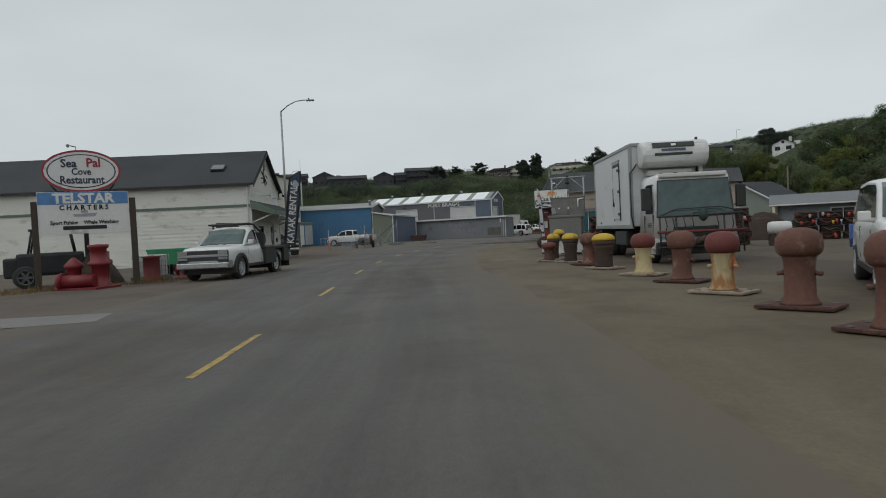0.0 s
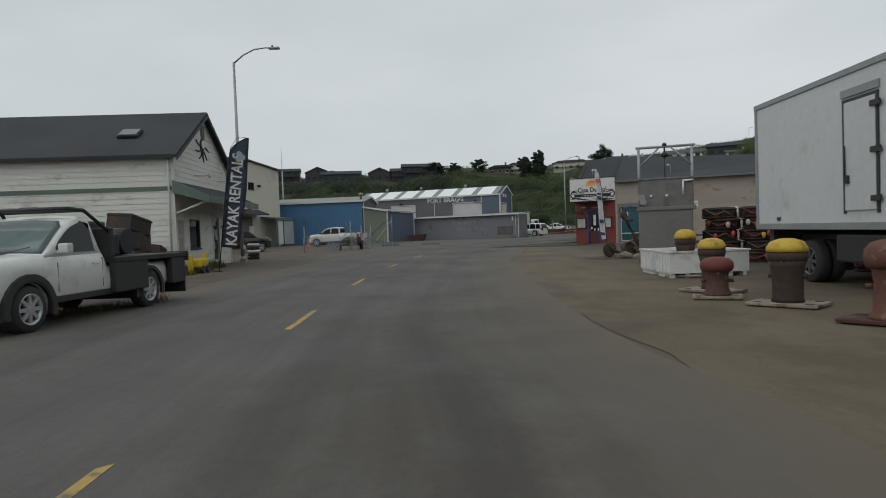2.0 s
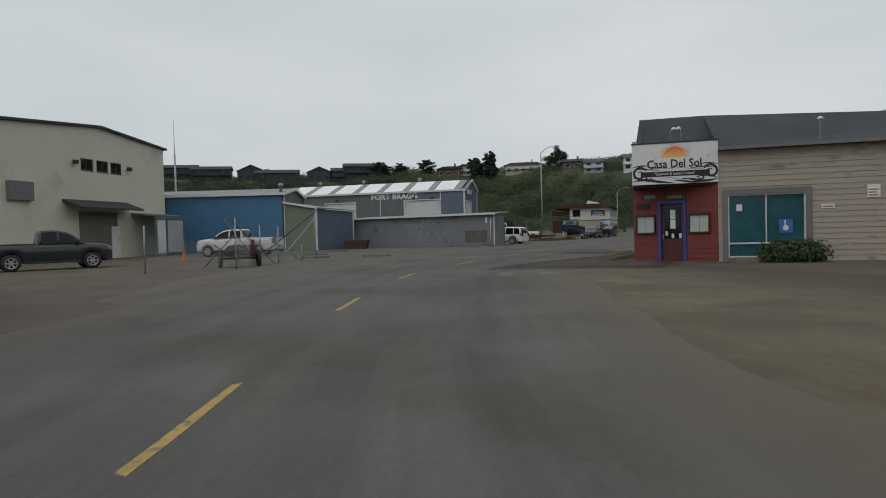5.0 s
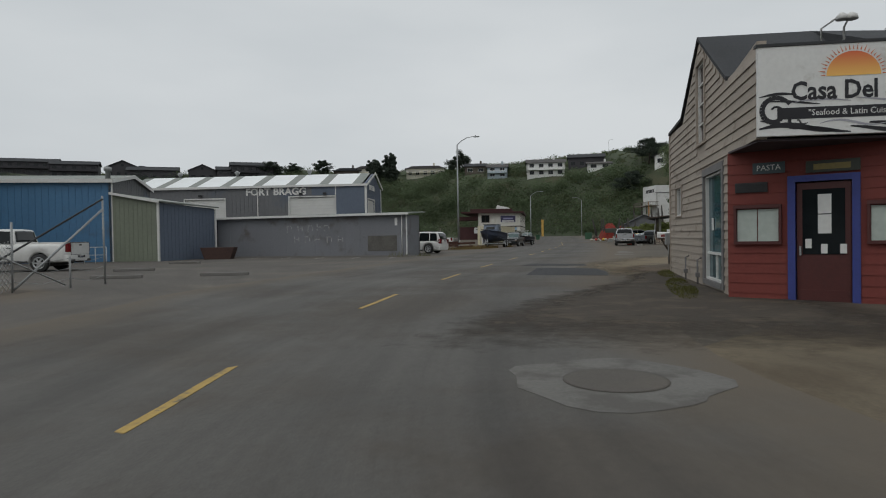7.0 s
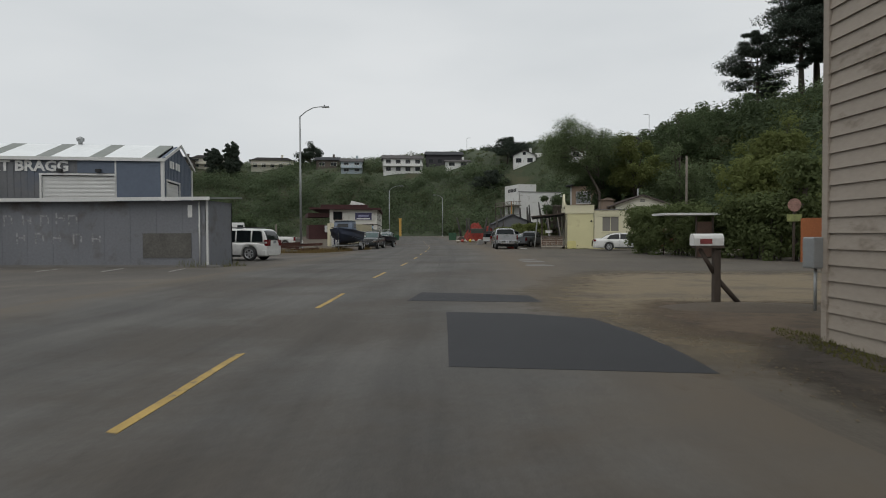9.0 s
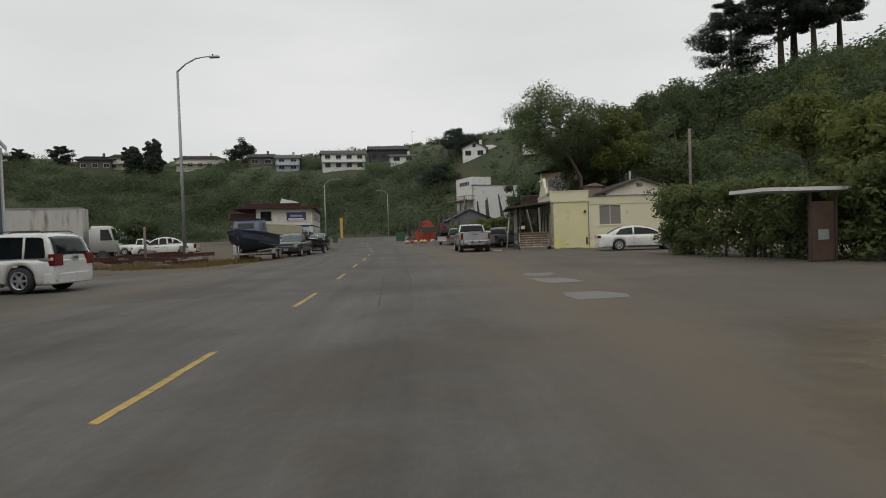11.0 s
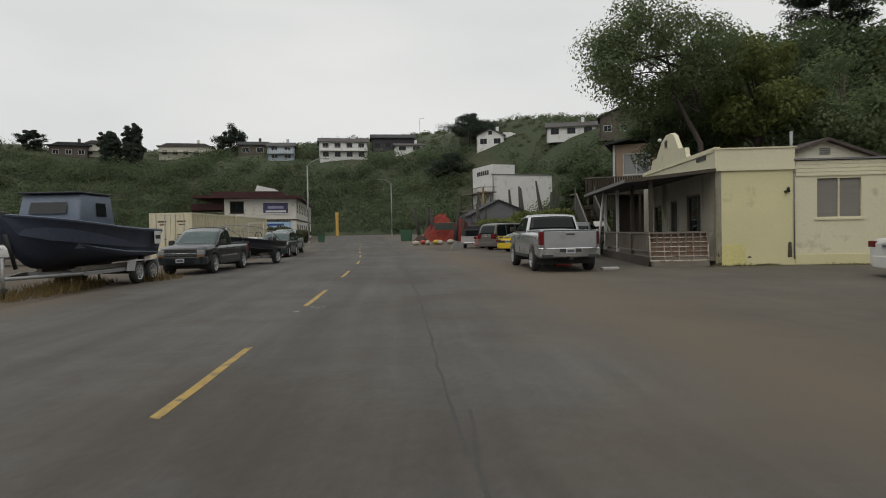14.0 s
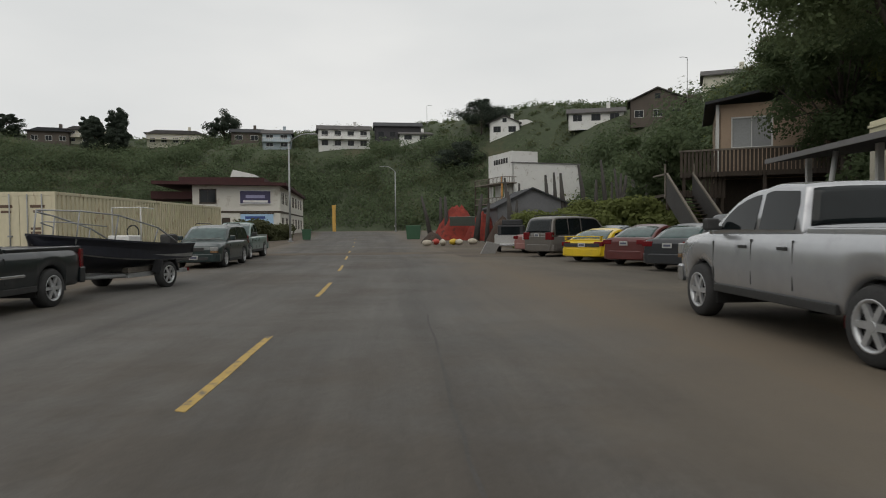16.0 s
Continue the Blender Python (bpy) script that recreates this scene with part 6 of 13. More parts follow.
# Pale teal base colour stands in for sky reflected in sloping car windows.
CAR_SCREEN = mat("sky_pale_car_glass", (0.050, 0.082, 0.080), rough=0.06, var=0.3, scale=1.2, fine=4.0, bump=0.0, spec=0.6)
CHROME = mat("chrome", (0.55, 0.56, 0.57), rough=0.18, metal=0.9, var=0.1, scale=3, bump=0.0)
TRIM_BLACK = mat("black_trim", (0.028, 0.028, 0.028), rough=0.55, var=0.2, scale=3, fine=20, bump=0.03)
LAMP_RED = mat("red_lamp_lens", (0.13, 0.008, 0.010), rough=0.15, var=0.15, scale=6, bump=0.0)
LAMP_CLEAR = mat("clear_lamp_lens", (0.26, 0.265, 0.26), rough=0.12, var=0.2, scale=6, bump=0.0)
LAMP_AMBER = mat("amber_lamp_lens", (0.20, 0.12, 0.065), rough=0.15, var=0.15, scale=6, bump=0.0)
PLATE = mat("number_plate_white", (0.38, 0.38, 0.37), rough=0.4, var=0.1)
PLATE_BAR = mat("plate_bar_blue", (0.07, 0.08, 0.12), rough=0.5, var=0.1)


def paint(name, colour, rough=0.28, metal=0.0):
    return mat("paint_" + name, colour, rough=rough, metal=metal, var=0.07, scale=0.7, fine=5, bump=0.0, tint=tuple(c * 0.75 + 0.02 for c in colour), tint_amt=0.15, tint_scale=1.5, coat=0.5)


def body_shell(L2, W2, top, z_low, arches, arch_r, wheel_z, bulge=0.03):
    """A lofted lower body: rings across the car, with the wheel arches cut from its lower edge. top: (x, z) of the upper outline."""
    xs = set(np.linspace(-L2, L2, 60).tolist()) | {p[0] for p in top}
    for a in arches:
        xs |= set((a + arch_r * np.cos(np.linspace(0, math.pi, 17))).tolist())
    xs = sorted(x for x in xs if -L2 - 1e-6 <= x <= L2 + 1e-6)
    bm = bmesh.new()
    rings = []
    for x in xs:
        zt = float(np.interp(x, [p[0] for p in top], [p[1] for p in top]))
        f = abs(x) / L2
        w = W2 * (1 - 0.03 * f ** 3 - 0.13 * f ** 12)
        zb = z_low + 0.10 * max(0, f - 0.9) / 0.1
        for a in arches:
            if abs(x - a) < arch_r:
                zb = max(zb, wheel_z + math.sqrt(arch_r ** 2 - (x - a) ** 2))
        zb = min(zb, zt - 0.12)
        h = zt - zb
        half_ = [(0.0, zt + 0.015), (w * 0.55, zt + 0.012), (w * 0.86, zt - 0.006), (w * 0.945, zt - min(0.05, h * 0.2)), (w - 0.005, zt - min(0.16, h * 0.35)), (w + bulge * 0.2, zb + h * 0.45), (w - 0.01, zb + h * 0.15), (w - 0.05, zb)]
        ring = [bm.verts.new((x, y, z)) for y, z in half_] + [bm.verts.new((x, -y, z)) for y, z in half_[:0:-1]]
        rings.append(ring)
    k = len(rings[0])
    for a, b in zip(rings, rings[1:]):
        for i in range(k):
            fc = bm.faces.new((a[i], a[(i + 1) % k], b[(i + 1) % k], b[i]))
            fc.smooth = True
    bm.faces.new(rings[0]), bm.faces.new(rings[-1])
    bmesh.ops.recalc_face_normals(bm, faces=bm.faces[:])
    return bm


def hull8(bottom, topc, bevel=0.05):
    """A cabin from four lower and four upper corners: each (x_rear, x_front, half width, z)."""
    bm = bmesh.new()
    v = []
    for xr, xf, w, z in (bottom, topc):
        v += [bm.verts.new(p) for p in ((xr, -w, z), (xf, -w, z), (xf, w, z), (xr, w, z))]
    for f in ((3, 2, 1, 0), (4, 5, 6, 7), (0, 1, 5, 4), (1, 2, 6, 5), (2, 3, 7, 6), (3, 0, 4, 7)):
        bm.faces.new([v[i] for i in f])
    bmesh.ops.bevel(bm, geom=[e for e in bm.edges if max(a.co.z for a in e.verts) > bottom[3] + 0.01], offset=bevel, segments=3, affect="EDGES", profile=0.5)
    for f in bm.faces:
        f.smooth = True
    return bm


def pane4(corners, out, thick=0.012):
    bm = bmesh.new()
    o = Vector(out)
    lo = [bm.verts.new(Vector(c) + o * 0.004) for c in corners]
    hi = [bm.verts.new(Vector(c) + o * (0.004 + thick)) for c in corners]
    bm.faces.new(lo), bm.faces.new(hi)
    for i in range(4):
        bm.faces.new((lo[i], lo[(i + 1) % 4], hi[(i + 1) % 4], hi[i]))
    bmesh.ops.recalc_face_normals(bm, faces=bm.faces[:])
    return bm


WHEELS = {}


def wheel(parent, x, y, r, width, rim_mat=RIM, spokes=6):
    key = (round(r, 3), round(width, 3), rim_mat.name, spokes)
    if key not in WHEELS:
        t = lathe([(r * 0.62, -width / 2), (r * 0.9, -width / 2), (r * 0.98, -width * 0.36), (r, -width * 0.2), (r, width * 0.2), (r * 0.98, width * 0.36), (r * 0.9, width / 2), (r * 0.62, width / 2)], 28, "y", cap=False)
        t = join(t, lathe([(0.01, -width * 0.22), (r * 0.63, -width * 0.22), (r * 0.63, width * 0.22), (0.01, width * 0.22)], 24, "y"))
        bms = [lathe([(r * 0.56, -width * 0.26), (r * 0.57, -width * 0.44), (r * 0.62, -width * 0.5), (r * 0.665, -width * 0.52), (r * 0.665, -width * 0.3)], 28, "y", cap=False), lathe([(r * 0.14, -width * 0.5), (r * 0.14, -width * 0.3), (r * 0.05, -width * 0.28)], 12, "y")]
        for i in range(spokes):
            bms.append(moved(prism([(r * 0.08, -r * 0.10), (r * 0.6, -r * 0.075), (r * 0.6, r * 0.075), (r * 0.08, r * 0.10)], "y", -width * 0.47, -width * 0.31), Matrix.Rotation(2 * math.pi * i / spokes, 4, "Y")))
        mt, mr = bpy.data.meshes.new("tyre"), bpy.data.meshes.new("rim")
        t.to_mesh(mt)
        rb = join(*bms)
        rb.to_mesh(mr)
        mt.materials.append(TYRE), mr.materials.append(rim_mat)
        WHEELS[key] = (mt, mr)
    mt, mr = WHEELS[key]
    w = new("wheel", mt)
    w.parent = parent
    w.matrix_local = pose(x, y, r, 0, 0, 0 if y < 0 else 180)
    rm = new("rim", mr)
    rm.parent = w
    return w


def cabin_line(cab_b, cab_t, belt, soft_r, soft_f, crown=0.03):
    """The cabin's outline from its rear foot over the roof to its front foot, with both roof corners rounded."""
    xr, xf, _ = cab_b
    tr_, tf, _, zt = cab_t
    foot_r, roof_r, roof_f, foot_f = (Vector((xr, belt)), Vector((tr_, zt - crown)), Vector((tf, zt - crown)), Vector((xf, belt)))

    def corner(p, q, r, cut):
        u, w = (p - q), (r - q)
        a, b = q + u.normalized() * min(cut, u.length * 0.6), q + w.normalized() * min(cut, w.length * 0.45)
        return [a.lerp(q, k / 4).lerp(q.lerp(b, k / 4), k / 4) for k in range(5)]
    low = [foot_r.lerp(roof_r, k / 4) for k in range(1)]
    mid = [(roof_r + roof_f) / 2 + Vector((0, crown))]
    line = low + corner(foot_r, roof_r, roof_f, soft_r) + mid + corner(roof_r, roof_f, foot_f, soft_f) + [foot_f]
    line = [line[0]] + [line[0].lerp(line[1], k / 3) for k in (1, 2)] + line[1:-1] + [line[-2].lerp(line[-1], k / 4) for k in (1, 2, 3)] + [line[-1]]
    for i in range(1, len(line)):
        line[i].x = max(line[i].x, line[i - 1].x + 0.002)
    return [(p.x, p.y) for p in line]


def cabin_shell(line, wb, wt, belt, zt):
    """A loft over the cabin's outline; its sides lean in evenly from the belt to the roof."""
    def width(z):
        return wb + (wt - wb) * (z - belt) / (zt - belt)
    bm = bmesh.new()
    rings = []
    for x, z in line:
        h = z - belt
        w = width(z)
        d1, d2 = min(0.03, 0.3 * h), min(0.085, 0.6 * h)
        half_ = [(0, z + 0.02), (w * 0.45, z + 0.014), (w * 0.78, z), (w * 0.92, z - d1 * 0.5), (width(z - d1) * 0.985, z - d1), (width(z - d2), z - d2), (width(belt + 0.4 * (h - d2)), belt + 0.4 * (h - d2)), (wb, belt - 0.06)]
        rings.append([bm.verts.new((x, y, q)) for y, q in half_] + [bm.verts.new((x, -y, q)) for y, q in half_[:0:-1]])
    k = len(rings[0])
    for a, b in zip(rings, rings[1:]):
        for i in range(k):
            bm.faces.new((a[i], a[(i + 1) % k], b[(i + 1) % k], b[i])).smooth = True
    bm.faces.new(rings[0]), bm.faces.new(rings[-1])
    bmesh.ops.recalc_face_normals(bm, faces=bm.faces[:])
    return bm


def slope_pane(line, wb, wt, belt, zt, rear, lo, hi, inset):
    """A windscreen or rear window that lies on the cabin's slope, bowed like the shell beneath it."""
    pts = [p for p in line if (p[0] < (line[0][0] + line[-1][0]) / 2) == rear]
    pts = sorted(pts, key=lambda p: p[1])
    zs = np.linspace(belt + lo * (zt - belt), belt + hi * (zt - belt), 7)
    xs = np.interp(zs, [p[1] for p in pts], [p[0] for p in pts])
    bm = bmesh.new()
    rows = []
    for x, z in zip(xs, zs):
        w = wb + (wt - wb) * (z - belt) / (zt - belt)
        half_ = [(-1, -0.004), (-0.82, 0.006), (-0.45, 0.02), (0, 0.026), (0.45, 0.02), (0.82, 0.006), (1, -0.004)]
        rows.append([bm.verts.new((x + (-0.012 if rear else 0.012), f * (w * 0.93 - inset), z + up)) for f, up in half_])
    for a, b in zip(rows, rows[1:]):
        for i in range(6):
            bm.faces.new((a[i], a[i + 1], b[i + 1], b[i])).smooth = True
    bmesh.ops.recalc_face_normals(bm, faces=bm.faces[:])
    bmesh.ops.solidify(bm, geom=bm.faces[:], thickness=0.008)
    return bm


def side_pane(line, wb, wt, belt, zt, win, s, margin=0.1):
    """A side window whose upper edge follows the roof."""
    a0, a1, b0, b1 = win
    z0, z1 = belt + 0.025, zt - margin
    lx, lz = [p[0] for p in line], [p[1] for p in line]

    def reach(x):
        z = min(z1, float(np.interp(x, lx, lz)) - margin)
        if x < b0 and abs(b0 - a0) > 1e-6:
            z = min(z, z0 + (x - a0) / (b0 - a0) * (z1 - z0))
        if x > b1 and abs(b1 - a1) > 1e-6:
            z = min(z, z0 + (a1 - x) / (a1 - b1) * (z1 - z0))
        return z
    xs = [x for x in np.linspace(a0, a1, 17) if reach(x) > z0 + 0.03]
    rim = [(xs[0], z0), (xs[-1], z0)] + [(x, reach(x)) for x in xs[::-1]]
    bm = bmesh.new()
    rings = [[bm.verts.new((x, s * (wb + (wt - wb) * (z - belt) / (zt - belt) + off), z)) for x, z in rim] for off in (-0.01, 0.006)]
    bm.faces.new(rings[0]), bm.faces.new(rings[1])
    n = len(rim)
    for i in range(n):
        bm.faces.new((rings[0][i], rings[0][(i + 1) % n], rings[1][(i + 1) % n], rings[1][i]))
    bmesh.ops.recalc_face_normals(bm, faces=bm.faces[:])
    return bm


def bumper_bar(L2, W2, z0, z1, front, bow=0.2, proud=0.06):
    """A bumper that curves back at both ends."""
    ys = np.linspace(-W2 * 0.965, W2 * 0.965, 15)
    out = [(L2 + proud - bow * abs(y / W2) ** 4, y) for y in ys]
    pts = out + [(x - 0.2, y) for x, y in out[::-1]]
    return prism([(x if front else -x, y) for x, y in pts], "z", z0, z1, 0.03)


def car(name, m, colour, L, W, top, belt, cab_b, cab_t, side_wins, wheels_x, r=0.33, z_low=0.22, label="", category="car", group="", rim=RIM, spokes=6, grille="car", tail=0.14, bed=None, front_h=None, rear_h=None, arch_trim=False, bumper=None, tail_mat=LAMP_RED, two_tone=None, soft_r=0.3, soft_f=0.4):
    """A road vehicle that points along +x, on the ground at its middle.
    belt: height at which the cabin starts; cab_b, cab_t: rear x, front x and half width of the cabin at belt and at the roof (z)."""
    v = thing(name, m, label, category, group)
    L2, W2 = L / 2, W / 2
    arch = r * 1.16
    part("body", body_shell(L2, W2, top, z_low, wheels_x, arch, r * 0.98), colour, v)
    part("underside", join(box(-L2 + 0.25, L2 - 0.25, -W2 + 0.22, W2 - 0.22, z_low + 0.02, belt - 0.25), *[box(a - arch * 0.9, a + arch * 0.9, -W2 + 0.1, W2 - 0.1, r * 0.6, r * 2.0) for a in wheels_x]), TRIM_BLACK, v)
    xr, xf, wb = cab_b
    tr_, tf, wt, zt = cab_t
    line = cabin_line(cab_b, cab_t, belt, soft_r, soft_f)
    cabin = part("cabin", cabin_shell(line, wb, wt, belt, zt), two_tone or colour, v)
    h = zt - belt
    part("windscreen", slope_pane(line, wb, wt, belt, zt, False, 0.05, 0.86, 0.0), CAR_SCREEN, cabin)
    part("rear_window", slope_pane(line, wb, wt, belt, zt, True, 0.12, 0.84, 0.03), CAR_SCREEN if soft_r > 0.5 else CAR_GLASS, cabin)
    for s in (-1, 1):
        for win in side_wins:
            part("side_window", side_pane(line, wb, wt, belt, zt, win, s), CAR_GLASS, cabin)
        part("mirror", join(box(xf - 0.42, xf - 0.27, s * (wb + 0.05), s * (wb + 0.24), belt + 0.02, belt + 0.19, 0.03), box(xf - 0.38, xf - 0.31, s * (wb - 0.02), s * (wb + 0.08), belt + 0.02, belt + 0.07)), TRIM_BLACK if bed is not None else colour, v)
        for i, (a0, a1, b0, b1) in enumerate(side_wins[:2]):
            part("door_handle", box(min(a0, a1) + 0.06, min(a0, a1) + 0.26, s * (W2 - 0.015), s * (W2 + 0.02), belt - 0.22, belt - 0.18, 0.008), TRIM_BLACK if bed is not None else colour, v)
            xa = min(a0, a1) - 0.04
            if all(abs(xa - q) > arch + 0.02 for q in wheels_x):
                part("door_seam", box(xa - 0.005, xa + 0.005, s * (W2 - 0.03), s * (W2 + 0.003), z_low + 0.16, belt - 0.1), TRIM_BLACK, v)
        xa = max(q for w4 in side_wins for q in w4) + 0.02
        part("door_seam", box(xa - 0.005, xa + 0.005, s * (W2 - 0.03), s * (W2 + 0.003), z_low + 0.16, belt - 0.14), TRIM_BLACK, v)
        part("sill_trim", box(wheels_x[1] + arch + 0.05, wheels_x[0] - arch - 0.05, s * (W2 - 0.06), s * (W2 + 0.008), z_low - 0.02, z_low + 0.09, 0.012), TRIM_BLACK, v)
    for a in wheels_x:
        for s in (-1, 1):
            wheel(v, a, s * (W2 - 0.125), r, 0.235 if r < 0.36 else 0.27, rim, spokes)
            if arch_trim:
                pts = [(a + (arch + 0.0) * math.cos(q), r * 0.98 + (arch + 0.0) * math.sin(q)) for q in np.linspace(-0.25, math.pi + 0.25, 15)]
                outer = [(a + (arch + 0.09) * math.cos(q), r * 0.98 + (arch + 0.08) * math.sin(q)) for q in np.linspace(-0.25, math.pi + 0.25, 15)]
                part("arch_trim", join(*[prism([pts[i], outer[i], outer[i + 1], pts[i + 1]], "y", s * (W2 - 0.03), s * (W2 + 0.03)) for i in range(14)]), TRIM_BLACK, v)
    fh = front_h or (top[-1][1] - 0.1)
    rh = rear_h or (top[0][1] - 0.12)
    bmat = bumper or colour
    part("front_bumper", bumper_bar(L2, W2, z_low + 0.02, z_low + 0.3, True), bmat, v)
    part("rear_bumper", bumper_bar(L2, W2, z_low + 0.04, z_low + 0.34, False, 0.12 if bed is not None else 0.22), bmat, v)
    if grille == "truck":
        gr_ = part("grille", join(box(L2 - 0.05, L2 + 0.025, -W2 * 0.62, W2 * 0.62, fh - 0.36, fh + 0.02, 0.015)), TRIM_BLACK, v)
        part("grille_bar", box(L2 + 0.02, L2 + 0.045, -W2 * 0.62, W2 * 0.62, fh - 0.21, fh - 0.12, 0.008), bumper or CHROME, gr_)
    else:
        gr_ = part("grille", join(box(L2 - 0.06, L2 + 0.015, -W2 * 0.38, W2 * 0.38, fh - 0.16, fh - 0.03, 0.01)), TRIM_BLACK, v)
        part("lower_intake", box(L2 - 0.02, L2 + 0.066, -W2 * 0.55, W2 * 0.55, z_low + 0.08, z_low + 0.18, 0.01), TRIM_BLACK, v)
    for s in (-1, 1):
        ya, yb = sorted((s * W2 * 0.63, s * (W2 * 0.91)))
        lampz = 0.19 if grille == "truck" else 0.15
        lt_ = part("headlamp", box(L2 - 0.16, L2 + 0.012, ya, yb, fh - lampz, fh - 0.02, 0.02), LAMP_CLEAR, v)
        part("turn_lamp", box(L2 - 0.1, L2 + 0.016, ya, yb, fh - lampz - 0.07, fh - lampz - 0.005, 0.008), LAMP_AMBER, lt_)
        if bed is not None:
            part("tail_lamp", prism([(-L2 - 0.02, s * W2 * 0.83), (-L2 - 0.015, s * W2 * 0.875), (-L2 + 0.06, s * W2 * 0.925), (-L2 + 0.2, s * W2 * 0.955), (-L2 + 0.2, s * W2 * 0.83)], "z", rh - 0.38, rh + 0.04, 0.012), tail_mat, v)
        else:
            part("tail_lamp", box(-L2 - 0.012, -L2 + 0.2, *sorted((s * W2 * 0.55, s * (W2 * 0.92))), rh - tail, rh, 0.015), tail_mat, v)
    pl = part("number_plate", box(-L2 - 0.075, -L2 - 0.062, -0.15, 0.15, z_low + 0.16, z_low + 0.31) if bed is not None else box(-L2 - 0.03, -L2 - 0.004, -0.15, 0.15, rh - 0.2, rh - 0.05), PLATE, v)
    part("plate_bar", box(-L2 - 0.08, -L2 - 0.076, -0.11, 0.11, z_low + 0.2, z_low + 0.27) if bed is not None else box(-L2 - 0.036, -L2 - 0.031, -0.11, 0.11, rh - 0.155, rh - 0.095), PLATE_BAR, pl)
    pf = part("number_plate", box(L2 + 0.062, L2 + 0.075, -0.15, 0.15, z_low + 0.1, z_low + 0.25), PLATE, v)
    part("plate_bar", box(L2 + 0.076, L2 + 0.08, -0.11, 0.11, z_low + 0.14, z_low + 0.21), PLATE_BAR, pf)
    for s in (-1, 1):
        part("wiper", tube([(xf + 0.01, s * 0.1, belt + 0.03), (xf + (tf - xf) * 0.22 + 0.03, s * 0.55, belt + 0.2 * h)], 0.012, 5), TRIM_BLACK, cabin)
    if bed is not None:
        part("bed_liner", box(bed[0], bed[1], -W2 * 0.79, W2 * 0.79, bed[2] - 0.02, bed[2] + 0.02), TRIM_BLACK, v)
        part("bed_rail", join(*[box(bed[0] + 0.04, bed[1], *sorted((q * W2 * 0.80, q * W2 * 0.915)), bed[2] - 0.09, bed[2] + 0.035, 0.02) for q in (-1, 1)]), colour, v)
        for s in (-1, 1):
            part("tailgate_gap", box(-L2 - 0.02, -L2 + 0.03, *sorted((s * W2 * 0.817, s * W2 * 0.827)), rh - 0.5, rh + 0.05), TRIM_BLACK, v)
            part("bumper_corner", box(-L2 - 0.068, -L2 + 0.05, *sorted((s * W2 * 0.55, s * W2 * 0.88)), z_low + 0.01, z_low + 0.13, 0.02), TRIM_BLACK, v)
            part("mud_guard", box(wheels_x[1] - arch - 0.02, wheels_x[1] - arch + 0.02, *sorted((s * (W2 - 0.3), s * (W2 - 0.03))), z_low - 0.08, z_low + 0.2), TRIM_BLACK, v)
        part("bumper_step", box(-L2 - 0.067, -L2 + 0.05, -0.34, 0.34, z_low + 0.2, z_low + 0.31, 0.012), TRIM_BLACK, v)
        part("tailgate_gap", box(-L2 - 0.018, -L2 + 0.03, -W2 * 0.82, W2 * 0.82, rh - 0.53, rh - 0.505), TRIM_BLACK, v)
        part("hitch", box(-L2 - 0.16, -L2 + 0.2, -0.05, 0.05, z_low - 0.04, z_low + 0.04), STEEL_DARK, v)
        part("spare_wheel", lathe([(0.1, 0), (r * 0.95, 0.02), (r, 0.1), (r * 0.95, 0.2), (0.1, 0.2)], 18, "z", (-L2 + 0.75, 0, z_low - 0.1)), TYRE, v)
        tg = part("tailgate", box(-L2 - 0.025, -L2 + 0.05, -W2 * 0.815, W2 * 0.815, rh - 0.5, rh + 0.054, 0.02), colour, v)
        part("tailgate_handle", box(-L2 - 0.035, -L2 - 0.024, -0.14, 0.14, rh - 0.08, rh - 0.02), TRIM_BLACK, tg)
        part("tailgate_cap", box(-L2 - 0.03, -L2 + 0.06, -W2 * 0.81, W2 * 0.81, rh + 0.055, rh + 0.09, 0.01), TRIM_BLACK, tg)
        part("tailgate_crease", box(-L2 - 0.032, -L2 - 0.024, -W2 * 0.74, W2 * 0.74, rh - 0.36, rh - 0.34), colour, tg)
    return v


def pickup(name, m, colour, L, W, H, wb, r, rail, hood, cab, label, bumper=None, rim=RIM, spokes=6, group="", arch_trim=False, low=0.4, front_off=0.95, double=True, flat=False):
    """A pickup: cab = (rear x, front x) of the cabin at the belt."""
    L2 = L / 2
    fx = L2 - front_off
    rx = fx - wb
    c0, c1 = cab
    top = [(-L2, rail), (c0 - 0.06, rail), (c0, rail + 0.0), (c1, rail - 0.02), (c1 + 0.25, hood + 0.06), (L2 - 0.35, hood), (L2 - 0.06, hood - 0.09), (L2, hood - 0.22)]
    if flat:
        top[:2] = [(-L2, 0.98), (c0 - 0.12, 0.98)]
    mid = (c0 + c1) / 2 - 0.15
    wins = [(c0 + 0.12, mid - 0.06, c0 + 0.2, mid - 0.06), (mid + 0.04, c1 - 0.28, mid + 0.04, c1 - 0.78)] if double else [(c0 + 0.1, c1 - 0.25, c0 + 0.14, c1 - 0.7)]
    wins = wins[::-1] if double else wins
    return car(name, m, colour, L, W, top, rail - 0.02, (c0, c1, W / 2 - 0.07), (c0 + 0.14, c1 - 0.86, W / 2 - 0.22, H), wins, (fx, rx), r, low, label, "pickup truck", group, rim, spokes, "truck", 0.3 if not flat else 0.12, None if flat else (-L2 + 0.08, c0 - 0.05, rail), hood - 0.12, 0.9 if flat else rail - 0.06, arch_trim, bumper, soft_r=0.1, soft_f=0.5)


